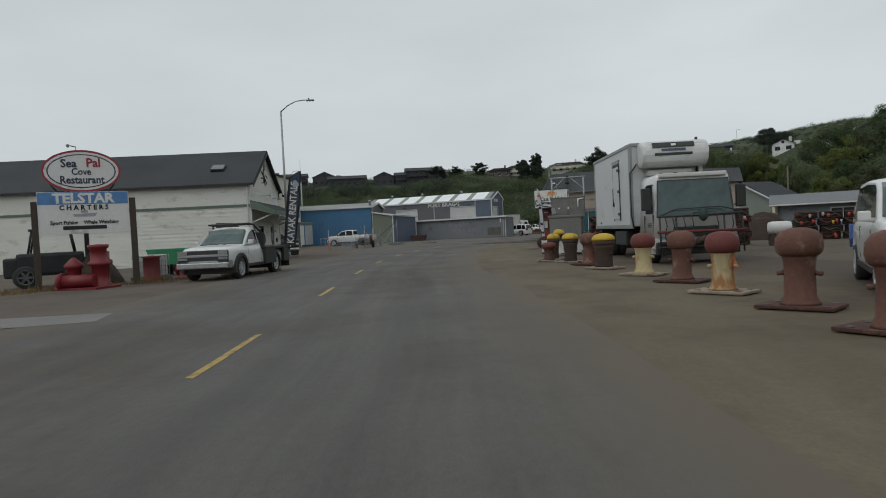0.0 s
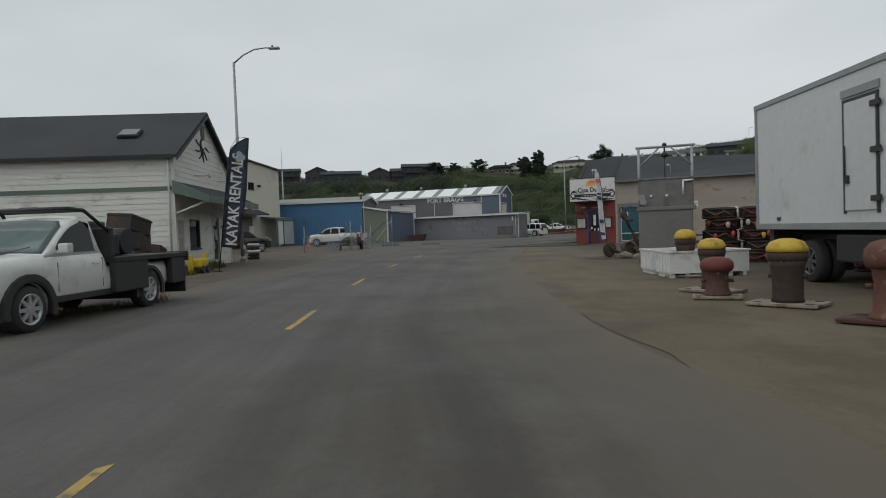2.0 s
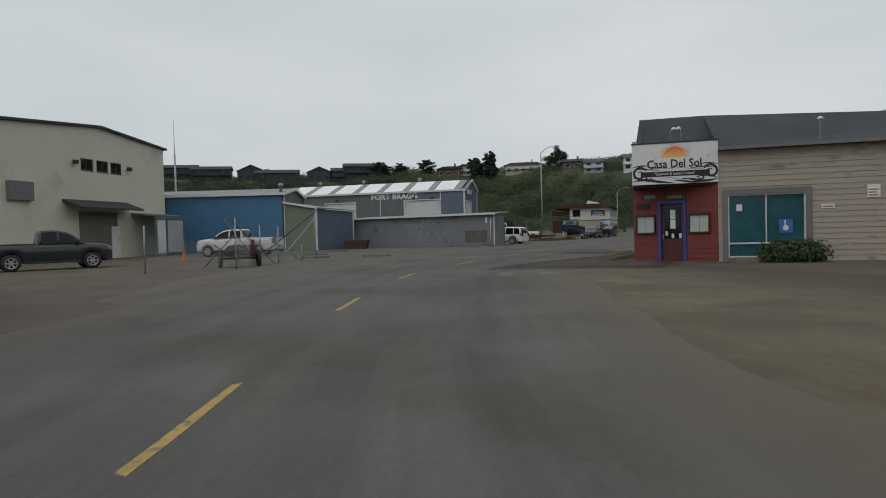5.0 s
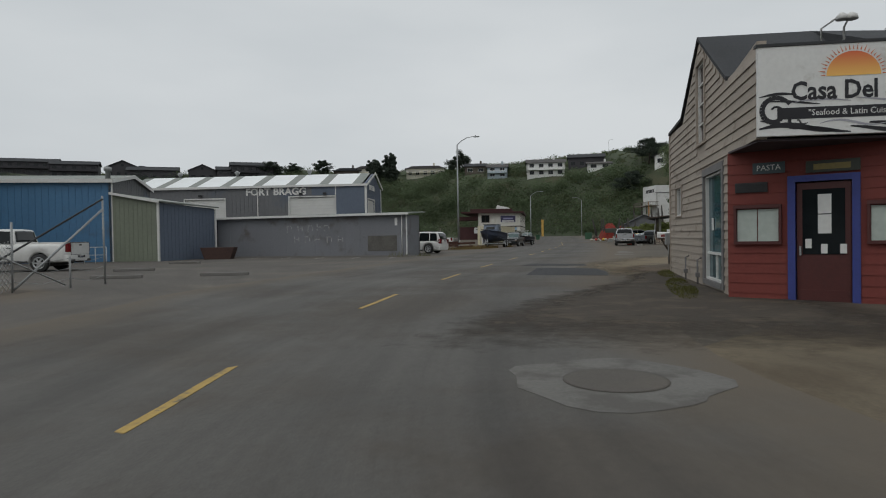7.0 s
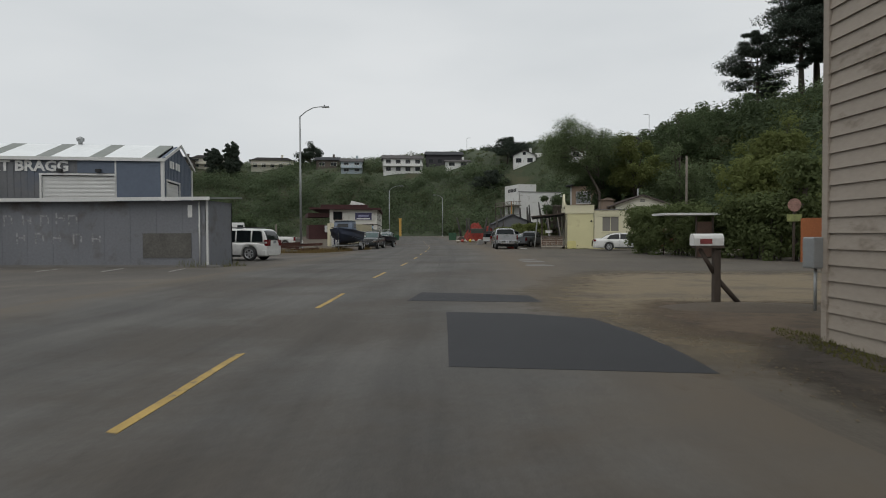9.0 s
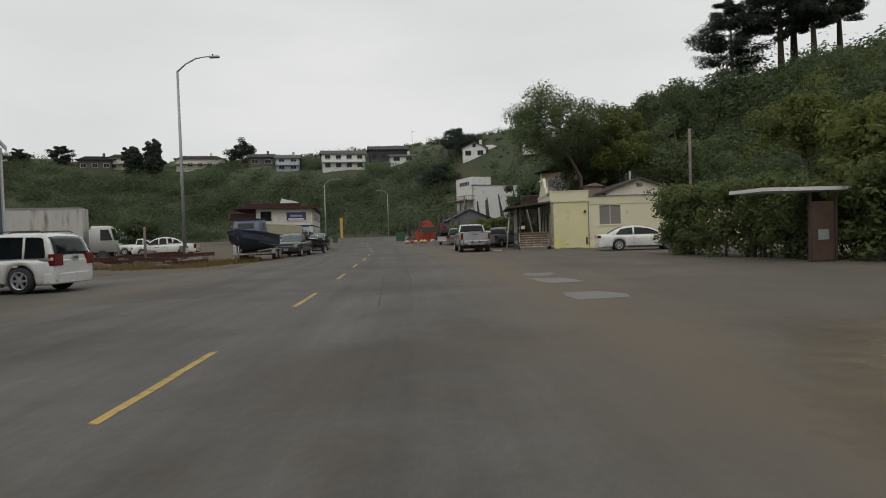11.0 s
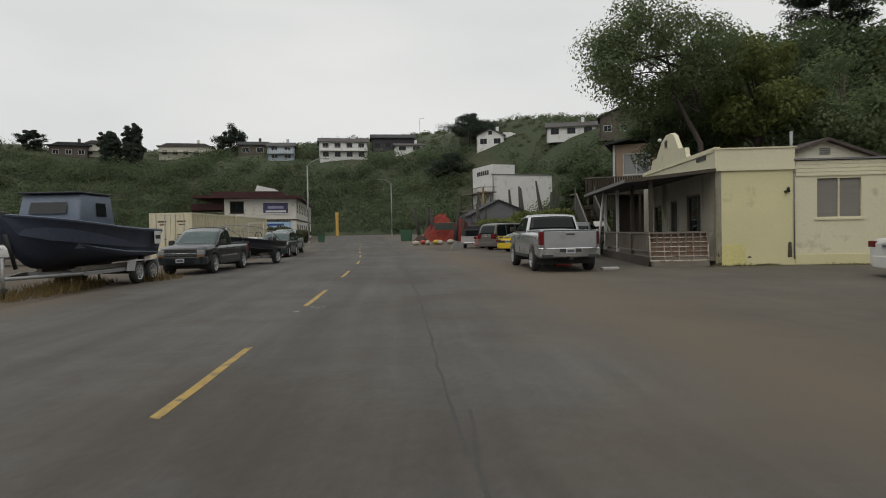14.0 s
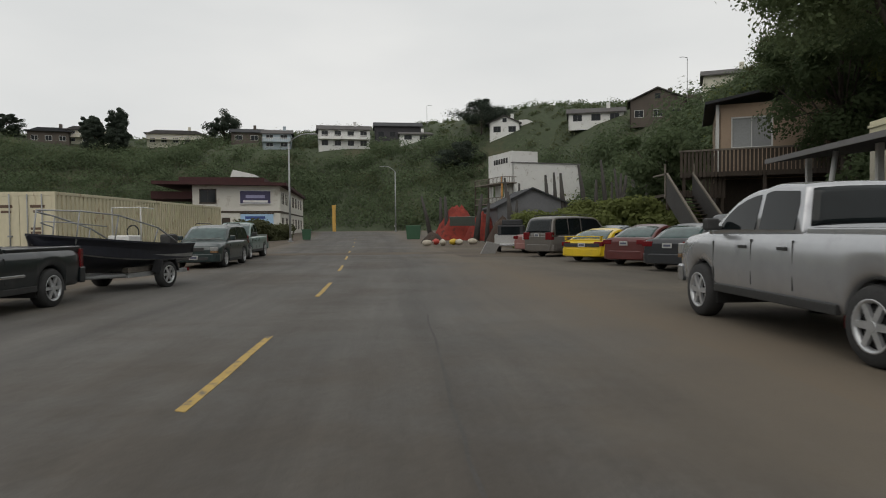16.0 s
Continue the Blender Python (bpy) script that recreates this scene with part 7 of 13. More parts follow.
def sedan(name, m, colour, L, W, H, wb, r, label, hood=0.92, deck=1.0, belt=0.95, bumper=None, rim=RIM, group="", tail=0.16, low=0.2, spokes=7):
    L2 = L / 2
    fx = L2 - (L - wb) * 0.46
    top = [(-L2, deck - 0.16), (-L2 + 0.12, deck - 0.02), (-L2 + 0.75, deck), (-L2 + 1.2, belt + 0.0), (L2 - 1.75, belt), (L2 - 1.4, hood + 0.02), (L2 - 0.5, hood - 0.1), (L2 - 0.1, hood - 0.22), (L2, hood - 0.36)]
    cr, cf = -L2 + 0.5, L2 - 1.2
    tr_, tf = -L2 + 1.35, L2 - 2.2
    mid = (tr_ + tf) / 2 - 0.05
    wins = [(mid + 0.05, cf - 0.22, mid + 0.05, tf - 0.08), (cr + 0.5, mid - 0.05, tr_ + 0.12, mid - 0.05)]
    return car(name, m, colour, L, W, top, belt - 0.02, (cr, cf, W / 2 - 0.08), (tr_, tf, W / 2 - 0.26, H), wins, (fx, fx - wb), r, low, label, "car", group, rim, spokes, "car", tail, None, hood - 0.26, deck - 0.08, False, bumper, soft_r=0.75, soft_f=0.75)


def wagon(name, m, colour, L, W, H, wb, r, label, hood=1.0, belt=1.02, bumper=None, rim=RIM, group="", low=0.24, spokes=6, category="car", tail=0.34, two_tone=None, rack=True):
    L2 = L / 2
    fx = L2 - (L - wb) * 0.45
    top = [(-L2, belt - 0.1), (-L2 + 0.1, belt), (L2 - 1.6, belt), (L2 - 1.25, hood), (L2 - 0.4, hood - 0.07), (L2 - 0.08, hood - 0.18), (L2, hood - 0.32)]
    cr, cf, tr_, tf = -L2 + 0.04, L2 - 1.2, -L2 + 0.28, L2 - 2.0
    n = (tr_ + tf) / 2
    wins = [(n + 0.35, cf - 0.3, n + 0.35, tf - 0.08), (n - 0.55, n + 0.27, n - 0.55, n + 0.27), (cr + 0.22, n - 0.63, tr_ + 0.12, n - 0.63)]
    v = car(name, m, colour, L, W, top, belt - 0.02, (cr, cf, W / 2 - 0.07), (tr_, tf, W / 2 - 0.2, H), wins, (fx, fx - wb), r, low, label, category, group, rim, spokes, "car", tail, None, hood - 0.2, belt + 0.12, False, bumper, LAMP_RED, two_tone)
    if rack:
        for s in (-1, 1):
            part("roof_rail", tube([(tr_ + 0.2, s * (W / 2 - 0.32), H + 0.01), (tr_ + 0.35, s * (W / 2 - 0.32), H + 0.06), (tf - 0.3, s * (W / 2 - 0.32), H + 0.06), (tf - 0.15, s * (W / 2 - 0.32), H)], 0.018, 6), TRIM_BLACK, v)
    return v


P_WHITE, P_SILVER, P_BLACK = paint("white", (0.62, 0.62, 0.60)), paint("silver", (0.44, 0.45, 0.465), 0.26, 0.6), paint("black_green", (0.010, 0.014, 0.016))
P_DARK, P_MAROON, P_YELLOW = paint("charcoal", (0.020, 0.022, 0.025)), paint("maroon", (0.095, 0.022, 0.020)), paint("bright_yellow", (0.62, 0.43, 0.02))
P_GREYTAN, P_RED, P_TEAL, P_SLATE = paint("grey_tan", (0.115, 0.105, 0.095)), paint("red", (0.22, 0.018, 0.020)), paint("pale_teal", (0.15, 0.215, 0.20)), paint("slate_blue", (0.050, 0.065, 0.075), 0.3, 0.3)


def placed(x, y, heading, back=0.0):
    """Pose for a vehicle whose point, back metres behind its middle, lies at x, y."""
    a = radians(heading)
    return pose(x + back * math.cos(a), y + back * math.sin(a), float(rise(x, y)), 0, 0, heading)


pickup("pickup_truck", placed(-23.45, 113.9, 93.0, 1.87 - 0.0), P_SILVER, 5.88, 2.06, 1.93, 3.74, 0.405, 1.33, 1.24, (-0.55, 1.75), "silver double-cab pickup truck parked by the porch", bumper=CHROME, low=0.46, front_off=0.97)
dark_pickup = pickup("pickup_truck", placed(-36.75, 116.3, -90, -1.65), P_BLACK, 5.45, 1.82, 1.72, 3.33, 0.36, 1.08, 1.04, (-0.35, 1.45), "black-green extended-cab pickup truck parked nose-out", low=0.36, front_off=0.95)
for s in (-1, 1):
    part("side_moulding", box(-0.75, 1.05, *sorted((s * 0.905, s * 0.93)), 0.62, 0.67, 0.01), CHROME, dark_pickup)
sedan("sedan", placed(-15.1, 108.4, -8, 1.315), P_WHITE, 5.09, 1.85, 1.49, 2.81, 0.33, "white four-door sedan parked beside the yellow house")
wagon("suv", placed(-8.2, 112.9, 2, 0.0), P_RED, 4.3, 1.76, 1.72, 2.5, 0.36, "red suv with a dark roof rack parked by the wall", two_tone=None, category="suv")
wagon("suv", placed(-39.3, 89.3, 175, 0.0), P_WHITE, 4.82, 1.94, 1.76, 2.91, 0.39, "white suv parked behind the long shed", category="suv")
pickup("pickup_truck", placed(-50.8, 63.15, 200, 0), P_WHITE, 6.2, 2.05, 2.06, 3.85, 0.42, 1.36, 1.3, (-0.6, 1.85), "white crew-cab pickup truck parked in the lot", low=0.44)
pickup("pickup_truck", placed(-48.6, 47.0, 66, 0), P_DARK, 5.8, 1.98, 2.06, 3.6, 0.42, 1.34, 1.27, (-0.5, 1.65), "dark pickup truck with tinted windows beside the shop", low=0.38)
wagon("suv", placed(-55.9, 46.6, 110, 0), P_WHITE, 4.8, 1.95, 1.85, 2.9, 0.38, "white suv parked behind the shop", category="suv")
wagon("station_wagon", placed(-37.6, 130.6, -86, -2.3), paint("dark_green", (0.016, 0.030, 0.030)), 4.75, 1.82, 1.6, 2.74, 0.34, "dark green station wagon parked nose-out at the kerbless edge")
pickup("pickup_truck", placed(-38.6, 136.6, -86, -2.7), P_TEAL, 5.3, 1.85, 1.75, 3.2, 0.36, 1.1, 1.05, (-0.3, 1.5), "pale teal pickup truck with a camper shell", low=0.36)
sedan("sedan", placed(-21.9, 127.0, 44, 2.3), P_DARK, 4.7, 1.78, 1.45, 2.7, 0.32, "black four-door sedan parked nose-in", group="cars parked nose-in")
sedan("sedan", placed(-22.4, 129.9, 44, 2.3), P_MAROON, 4.7, 1.78, 1.44, 2.7, 0.32, "maroon four-door sedan parked nose-in", group="cars parked nose-in")
camaro = sedan("sports_car", placed(-23.3, 132.5, 50, 2.4), P_YELLOW, 4.9, 1.88, 1.30, 2.57, 0.33, "bright yellow sports coupe parked nose-in", hood=0.86, deck=0.88, belt=0.86, group="cars parked nose-in")
part("spoiler", join(box(-2.42, -2.2, -0.8, 0.8, 0.98, 1.02, 0.01), box(-2.38, -2.26, -0.78, -0.72, 0.86, 0.98), box(-2.38, -2.26, 0.72, 0.78, 0.86, 0.98)), P_YELLOW, camaro)
part("rear_panel", box(-2.475, -2.452, -0.75, 0.75, 0.6, 0.74), TRIM_BLACK, camaro)
sedan("sedan", placed(-22.3, 135.0, 44, 2.3), P_SLATE, 4.6, 1.76, 1.42, 2.65, 0.32, "slate grey sedan parked nose-in", group="cars parked nose-in")
wagon("minivan", placed(-24.1, 137.4, 38, 2.3), P_GREYTAN, 5.3, 1.9, 1.88, 3.1, 0.33, "grey-tan minivan parked nose-in", group="cars parked nose-in", category="van")
sedan("sedan", placed(-24.4, 141.2, 44, 2.1), paint("faded_pink", (0.25, 0.12, 0.11)), 4.3, 1.7, 1.38, 2.55, 0.31, "faded pink sedan parked nose-in", group="cars parked nose-in")
pickup("pickup_truck", placed(-21.4, 123.6, 60, 1.6), paint("grey_blue", (0.10, 0.11, 0.12)), 5.2, 1.85, 1.7, 3.2, 0.35, 1.05, 1.02, (-0.3, 1.45), "grey pickup truck parked behind the silver one", low=0.34)
for (x, y, h, kind, col, lab) in ((-55.2, 140, 12, "p", P_WHITE, "white pickup truck parked in the far yard"), (-59.5, 142.5, 8, "p", P_WHITE, "white pickup truck parked in the far yard"), (-52, 119, 100, "s", P_SILVER, "silver sedan parked beyond the lamp post"), (-55, 123, 100, "w", P_WHITE, "white station wagon parked in the far yard"), (-50.2, 127, 190, "p", P_WHITE, "white pickup truck parked beyond the lamp post"), (-64, 141, 15, "w", P_SLATE, "dark suv parked in the far yard"), (-58, 147, 20, "s", P_WHITE, "white sedan parked in the far yard"), (-63.5, 136.5, 165, "w", P_SILVER, "silver hatchback parked in the far yard")):
    if kind == "p":
        pickup("pickup_truck", placed(x, y, h), col, 5.4, 1.9, 1.8, 3.3, 0.37, 1.15, 1.1, (-0.4, 1.5), lab, low=0.4)
    elif kind == "s":
        sedan("sedan", placed(x, y, h), col, 4.6, 1.78, 1.44, 2.68, 0.32, lab)
    else:
        wagon("station_wagon", placed(x, y, h), col, 4.6, 1.8, 1.6, 2.7, 0.34, lab)
for s_name, bx, by, hd in (("motor_home", -66, 150, 10),):
    rv = thing(s_name, placed(bx, by, hd), "white motor home with dark stripes in the far yard", "motor home")
    part("body", box(-3.6, 3.0, -1.2, 1.2, 0.5, 3.1, 0.12), P_WHITE, rv)
    part("cab", box(3.0, 4.0, -1.0, 1.0, 0.5, 1.5, 0.12), P_WHITE, rv)
    part("stripe", join(box(-3.5, 2.9, -1.215, -1.202, 1.3, 1.5), box(-3.5, 2.9, 1.202, 1.215, 1.3, 1.5)), P_SLATE, rv)
    for a in (-2.3, -0.4, 1.6):
        part("window", join(box(a, a + 1.1, -1.22, -1.202, 1.8, 2.5), box(a, a + 1.1, 1.202, 1.22, 1.8, 2.5)), CAR_GLASS, rv)
    for a in (-2.2, 3.1):
        for s in (-1, 1):
            wheel(rv, a, s * 1.0, 0.37, 0.25, RIM_DARK)

# flatbed truck: white cab, black headache rack and deck
fl_m = placed(-15.62, 13.62, -64, -1.75)
flat = pickup("flatbed_truck", fl_m, P_WHITE, 5.5, 1.98, 1.93, 3.45, 0.385, 1.26, 1.2, (-0.15, 1.35), "white single-cab flatbed truck with a black headache rack", bumper=GALV, rim=RIM, spokes=8, arch_trim=True, low=0.44, front_off=0.95, double=False, flat=True)
part("deck", join(box(-3.05, -0.3, -1.12, 1.12, 1.02, 1.12, 0.01), box(-3.1, -3.04, -1.14, 1.14, 0.92, 1.14)), STEEL_DARK, flat, "black steel flat deck")
for xa, xb in ((-1.45, -0.3), (-3.0, -2.4)):
    for ya, yb in ((-1.1, -0.98), (0.98, 1.1)):
        part("tool_box", box(xa, xb, ya, yb, 0.44, 1.02, 0.02), TRIM_BLACK, flat, "black tool box under the deck")
part("headache_rack", join(box(-0.4, -0.3, -1.05, 1.05, 1.12, 1.7, 0.02), tube([(-0.35, -1.0, 1.6), (0.15, -0.82, 2.03), (0.55, -0.8, 2.05)], 0.035), tube([(-0.35, 1.0, 1.6), (0.15, 0.82, 2.03), (0.55, 0.8, 2.05)], 0.035), tube([(0.15, -0.82, 2.03), (0.15, 0.82, 2.03)], 0.035), tube([(0.55, -0.8, 2.05), (0.55, 0.8, 2.05)], 0.035), box(0.0, 0.2, -0.3, 0.3, 2.0, 2.07, 0.01)), TRIM_BLACK, flat)
part("deck_gear", join(box(-1.6, -0.7, -0.5, 0.4, 1.12, 1.6, 0.06), box(-1.3, -0.8, -0.3, 0.3, 1.6, 1.85, 0.05), lathe([(0.28, -0.3), (0.3, 0.0), (0.28, 0.3)], 14, "y", (-1.9, 0.1, 1.42))), STEEL_DARK, flat, "dark winch gear on the deck")
part("light_bar", box(0.4, 0.52, -0.16, 0.16, 2.065, 2.10, 0.01), LAMP_RED, flat)
for ya, yb in ((-1.1, -0.6), (0.6, 1.1)):
    part("mud_flap", box(-2.98, -2.94, ya, yb, 0.2, 0.9), TRIM_BLACK, flat)
part("fender_flare", join(*[prism([(1.8 + 0.47 * math.cos(q), 0.385 + 0.47 * math.sin(q)), (1.8 + 0.58 * math.cos(q), 0.385 + 0.57 * math.sin(q)), (1.8 + 0.58 * math.cos(q + 0.28), 0.385 + 0.57 * math.sin(q + 0.28)), (1.8 + 0.47 * math.cos(q + 0.28), 0.385 + 0.47 * math.sin(q + 0.28))], "y", *w) for q in np.arange(-0.2, 3.2, 0.28) for w in ((-1.03, -0.93), (0.93, 1.03))]), TRIM_BLACK, flat)
part("push_bumper", join(box(2.76, 2.86, -0.96, 0.96, 0.47, 0.67, 0.03)), CHROME, flat)
mask = part("front_mask", box(2.70, 2.79, -0.93, 0.93, 0.68, 1.11, 0.03), TRIM_BLACK, flat, "black grille panel")
part("mask_bar", box(2.785, 2.815, -0.93, 0.93, 0.875, 0.945, 0.01), GALV, mask)
for s in (-1, 1):
    part("headlamp", box(2.74, 2.812, *sorted((s * 0.58, s * 0.92)), 0.955, 1.09, 0.015), LAMP_CLEAR, mask)
    part("lower_lamp", box(2.74, 2.808, *sorted((s * 0.58, s * 0.92)), 0.775, 0.86, 0.012), LAMP_CLEAR, mask)

# refrigerated box truck
NET_DARK = mat("dark_trap_netting", (0.035, 0.026, 0.022), rough=0.9, var=0.35, scale=4, fine=30, bump=0.4, tint=(0.12, 0.04, 0.025), tint_amt=0.25, tint_scale=4)
bt_h = math.degrees(math.atan2(-5.16, 2.96))
bt = thing("box_truck", pose(-2.39, 20.9, 0, 0, 0, bt_h) @ pose(0.25, 0.1, 0), "white refrigerated box truck with a cooling unit above the cab", "truck")
# origin at the front corner of the box on its road side; the truck points along +x and its body lies on +y
PANEL = mat("white_box_panel", (0.56, 0.57, 0.57), rough=0.4, var=0.06, scale=0.6, fine=6, bump=0.02, tint=(0.45, 0.44, 0.42), tint_amt=0.15, tint_scale=0.8)
bxo = part("cargo_box", box(-6.3, 0.0, 0.0, 2.5, 1.22, 4.1, 0.03), PANEL, bt, "white insulated cargo box")
part("corner_rail", join(box(-0.28, 0.02, -0.02, 0.05, 1.22, 4.12, 0.01), box(-6.32, -6.2, -0.02, 0.03, 1.22, 4.12, 0.01)), GALV, bxo)
part("top_rail", join(box(-6.32, 0.02, -0.03, 0.04, 4.02, 4.14, 0.01), box(-0.02, 0.04, 0, 2.5, 4.02, 4.14, 0.01)), GALV, bxo)
part("bottom_rail", box(-6.32, 0.02, -0.03, 0.04, 1.14, 1.28, 0.01), GALV, bxo)
sd = part("side_door", box(-2.65, -1.75, -0.035, -0.003, 1.5, 3.5, 0.006), PANEL, bxo, "narrow side door with black hinges")
part("door_gasket", join(box(-2.72, -2.65, -0.025, -0.003, 1.44, 3.56), box(-1.75, -1.68, -0.025, -0.003, 1.44, 3.56), box(-2.65, -1.75, -0.025, -0.003, 3.5, 3.56)), TRIM_BLACK, sd)
part("door_head", box(-2.75, -1.65, -0.04, -0.003, 3.6, 3.74), GALV, sd)
for hz in (1.65, 2.5, 3.3):
    part("hinge", box(-1.85, -1.58, -0.07, -0.036, hz, hz + 0.1), TRIM_BLACK, sd)
part("latch", join(box(-2.62, -2.5, -0.08, -0.036, 2.0, 2.15), tube([(-2.6, -0.06, 2.1), (-2.6, -0.06, 2.7)], 0.015)), STEEL_DARK, sd)
part("marker_plate", box(-5.3, -5.15, -0.02, -0.001, 1.35, 1.42), TRIM_BLACK, bxo)
unit = part("cooling_unit", prism([(0.04, 3.22), (0.5, 3.2), (0.74, 3.38), (0.82, 3.62), (0.78, 3.92), (0.62, 4.1), (0.04, 4.13)], "y", 0.2, 2.48, 0.16), P_WHITE, bt, "rounded white cooling unit with dark vents")
part("vent", prism([(0.795, 3.86), (0.83, 3.87), (0.745, 4.03), (0.71, 4.03)], "y", 0.55, 1.95, 0.01), TRIM_BLACK, unit)
part("vent", prism([(0.79, 3.58), (0.84, 3.60), (0.835, 3.67), (0.79, 3.66)], "y", 0.62, 1.88, 0.008), TRIM_BLACK, unit)
part("brand_bar", prism([(0.79, 3.73), (0.83, 3.73), (0.82, 3.81), (0.79, 3.81)], "y", 0.85, 1.65), PLATE_BAR, unit)
part("brand_bar", prism([(0.76, 3.9), (0.836, 3.9), (0.79, 3.98), (0.76, 3.98)], "y", 1.17, 1.33), WHITE, unit)
part("neck", box(0.04, 0.34, 0.5, 2.0, 2.95, 3.15, 0.03), P_WHITE, unit)
part("side_vent", join(*[box(0.2, 0.45, 0.235, 0.25, 3.6 + 0.07 * i, 3.64 + 0.07 * i) for i in range(4)]), TRIM_BLACK, unit)
part("hose", tube([(0.1, 0.18, 3.4), (0.08, 0.05, 3.2), (0.04, -0.05, 3.1), (0.03, -0.05, 1.6), (0.1, 0.0, 1.2)], 0.025), TRIM_BLACK, bt)
cabm = part("cab", hull8((0.12, 2.02, 1.17, 0.95), (0.2, 1.70, 1.07, 2.98), 0.15), P_WHITE, bt, "white tilt cab")
cabm.matrix_local = pose(0.72, 1.25, -0.14) @ Matrix.Diagonal((1, 1.1, 1, 1))
part("cab_visor", box(1.55, 1.82, -0.95, 0.95, 2.86, 2.99, 0.03), P_WHITE, cabm)
for i in range(5):
    part("marker_lamp", box(1.45, 1.55, -0.85 + 0.4 * i, -0.75 + 0.4 * i, 2.98, 3.03), LAMP_AMBER, cabm)
part("windscreen", pane4([(1.925, -1.05, 1.64), (1.925, 1.05, 1.64), (1.755, 0.97, 2.74), (1.755, -0.97, 2.74)], (0.99, 0, 0.15)), CAR_SCREEN, cabm)
part("screen_gasket", join(pane4([(1.93, -1.09, 1.60), (1.93, 1.09, 1.60), (1.925, 1.05, 1.64), (1.925, -1.05, 1.64)], (0.99, 0, 0.15)), pane4([(1.755, -0.97, 2.74), (1.755, 0.97, 2.74), (1.75, 1.0, 2.78), (1.75, -1.0, 2.78)], (0.99, 0, 0.15)), pane4([(1.93, -1.09, 1.60), (1.925, -1.05, 1.64), (1.755, -0.97, 2.74), (1.75, -1.0, 2.78)], (0.99, 0, 0.15)), pane4([(1.93, 1.09, 1.60), (1.925, 1.05, 1.64), (1.755, 0.97, 2.74), (1.75, 1.0, 2.78)], (0.99, 0, 0.15))), TRIM_BLACK, cabm)
for s in (-1, 1):
    part("side_window", pane4([(0.95, s * 1.135, 1.75), (1.72, s * 1.135, 1.75), (1.58, s * 1.105, 2.65), (0.95, s * 1.105, 2.65)], (0, s, 0.04)), CAR_GLASS, cabm)
    part("mirror", join(box(1.7, 1.85, *sorted((s * 1.2, s * 1.46)), 1.85, 2.55, 0.03), tube([(1.7, s * 1.1, 2.65), (1.8, s * 1.3, 2.62)], 0.02), tube([(1.7, s * 1.12, 1.9), (1.8, s * 1.3, 2.0)], 0.015)), TRIM_BLACK, cabm)
    part("wheel_arch", join(*[prism([(0.95 + 0.5 * math.cos(q), 0.46 + 0.5 * math.sin(q)), (0.95 + 0.57 * math.cos(q), 0.46 + 0.56 * math.sin(q)), (0.95 + 0.57 * math.cos(q + 0.27), 0.46 + 0.56 * math.sin(q + 0.27)), (0.95 + 0.5 * math.cos(q + 0.27), 0.46 + 0.5 * math.sin(q + 0.27))], "y", *sorted((s * 0.9, s * 1.17))) for q in np.arange(0, 3.05, 0.27)]), P_WHITE, cabm)
    part("door_seam", join(box(0.86, 0.875, *sorted((s * 1.13, s * 1.168)), 1.0, 1.7), box(1.78, 1.795, *sorted((s * 1.1, s * 1.165)), 1.0, 1.7)), TRIM_BLACK, cabm)
    part("headlamp", box(1.9, 2.05, *sorted((s * 0.72, s * 1.05)), 0.98, 1.16, 0.02), LAMP_CLEAR, cabm)
    part("door_vent", join(*[box(1.25, 1.6, *sorted((s * 1.13, s * 1.17)), 1.32 + 0.05 * i, 1.345 + 0.05 * i) for i in range(3)]), TRIM_BLACK, cabm)
part("lower_body", join(box(1.5, 2.0, -1.15, 1.15, 0.62, 0.96, 0.03), box(0.12, 0.42, -1.14, 1.14, 0.6, 0.96, 0.03)), P_WHITE, cabm)
part("front_grille", box(1.98, 2.035, -0.62, 0.62, 1.0, 1.3, 0.02), TRIM_BLACK, cabm)
part("bumper", box(1.88, 2.14, -1.15, 1.15, 0.45, 0.85, 0.05), STEEL_DARK, cabm)
part("wiper", join(tube([(1.95, -0.1, 1.7), (1.9, 0.55, 1.86)], 0.012, 5), tube([(1.95, 0.2, 1.7), (1.9, 0.85, 1.84)], 0.012, 5)), TRIM_BLACK, cabm)
part("chassis", join(box(-5.9, 1.7, 0.75, 0.9, 0.75, 1.0), box(-5.9, 1.7, 1.6, 1.75, 0.75, 1.0), box(-3.2, -1.4, 0.1, 0.6, 0.5, 1.05, 0.05), box(-5.9, -5.7, 0.1, 2.4, 0.6, 1.2)), TRIM_BLACK, bt)
for a, ys in ((1.62, (0.22, 2.28)), (-4.3, (0.28, 0.58, 1.92, 2.22))):
    for y_ in ys:
        w_ = wheel(bt, a, y_, 0.46, 0.26, RIM_DARK, 8)
        w_.matrix_local = pose(a, y_, 0.46, 0, 0, 0 if y_ < 1.25 else 180)
part("exhaust", tube([(0.0, 2.3, 0.9), (0.0, 2.3, 4.25)], 0.05), STEEL_DARK, bt)
rk = part("front_rack", join(*[tube([(3.04, y_, 0.35), (2.96, y_, 1.5)], 0.028, 6) for y_ in (0.05, 0.55, 2.0, 2.55)], tube([(2.98, 0.0, 1.5), (2.98, 2.6, 1.52)], 0.035, 6), tube([(3.02, 0.0, 0.55), (3.02, 2.6, 0.55)], 0.035, 6), tube([(2.98, 0.0, 1.5), (2.81, 0.6, 1.72), (2.81, 2.0, 1.74), (2.98, 2.6, 1.52)], 0.02, 6)), TRIM_BLACK, bt, "black steel pipe rack in front of the cab")
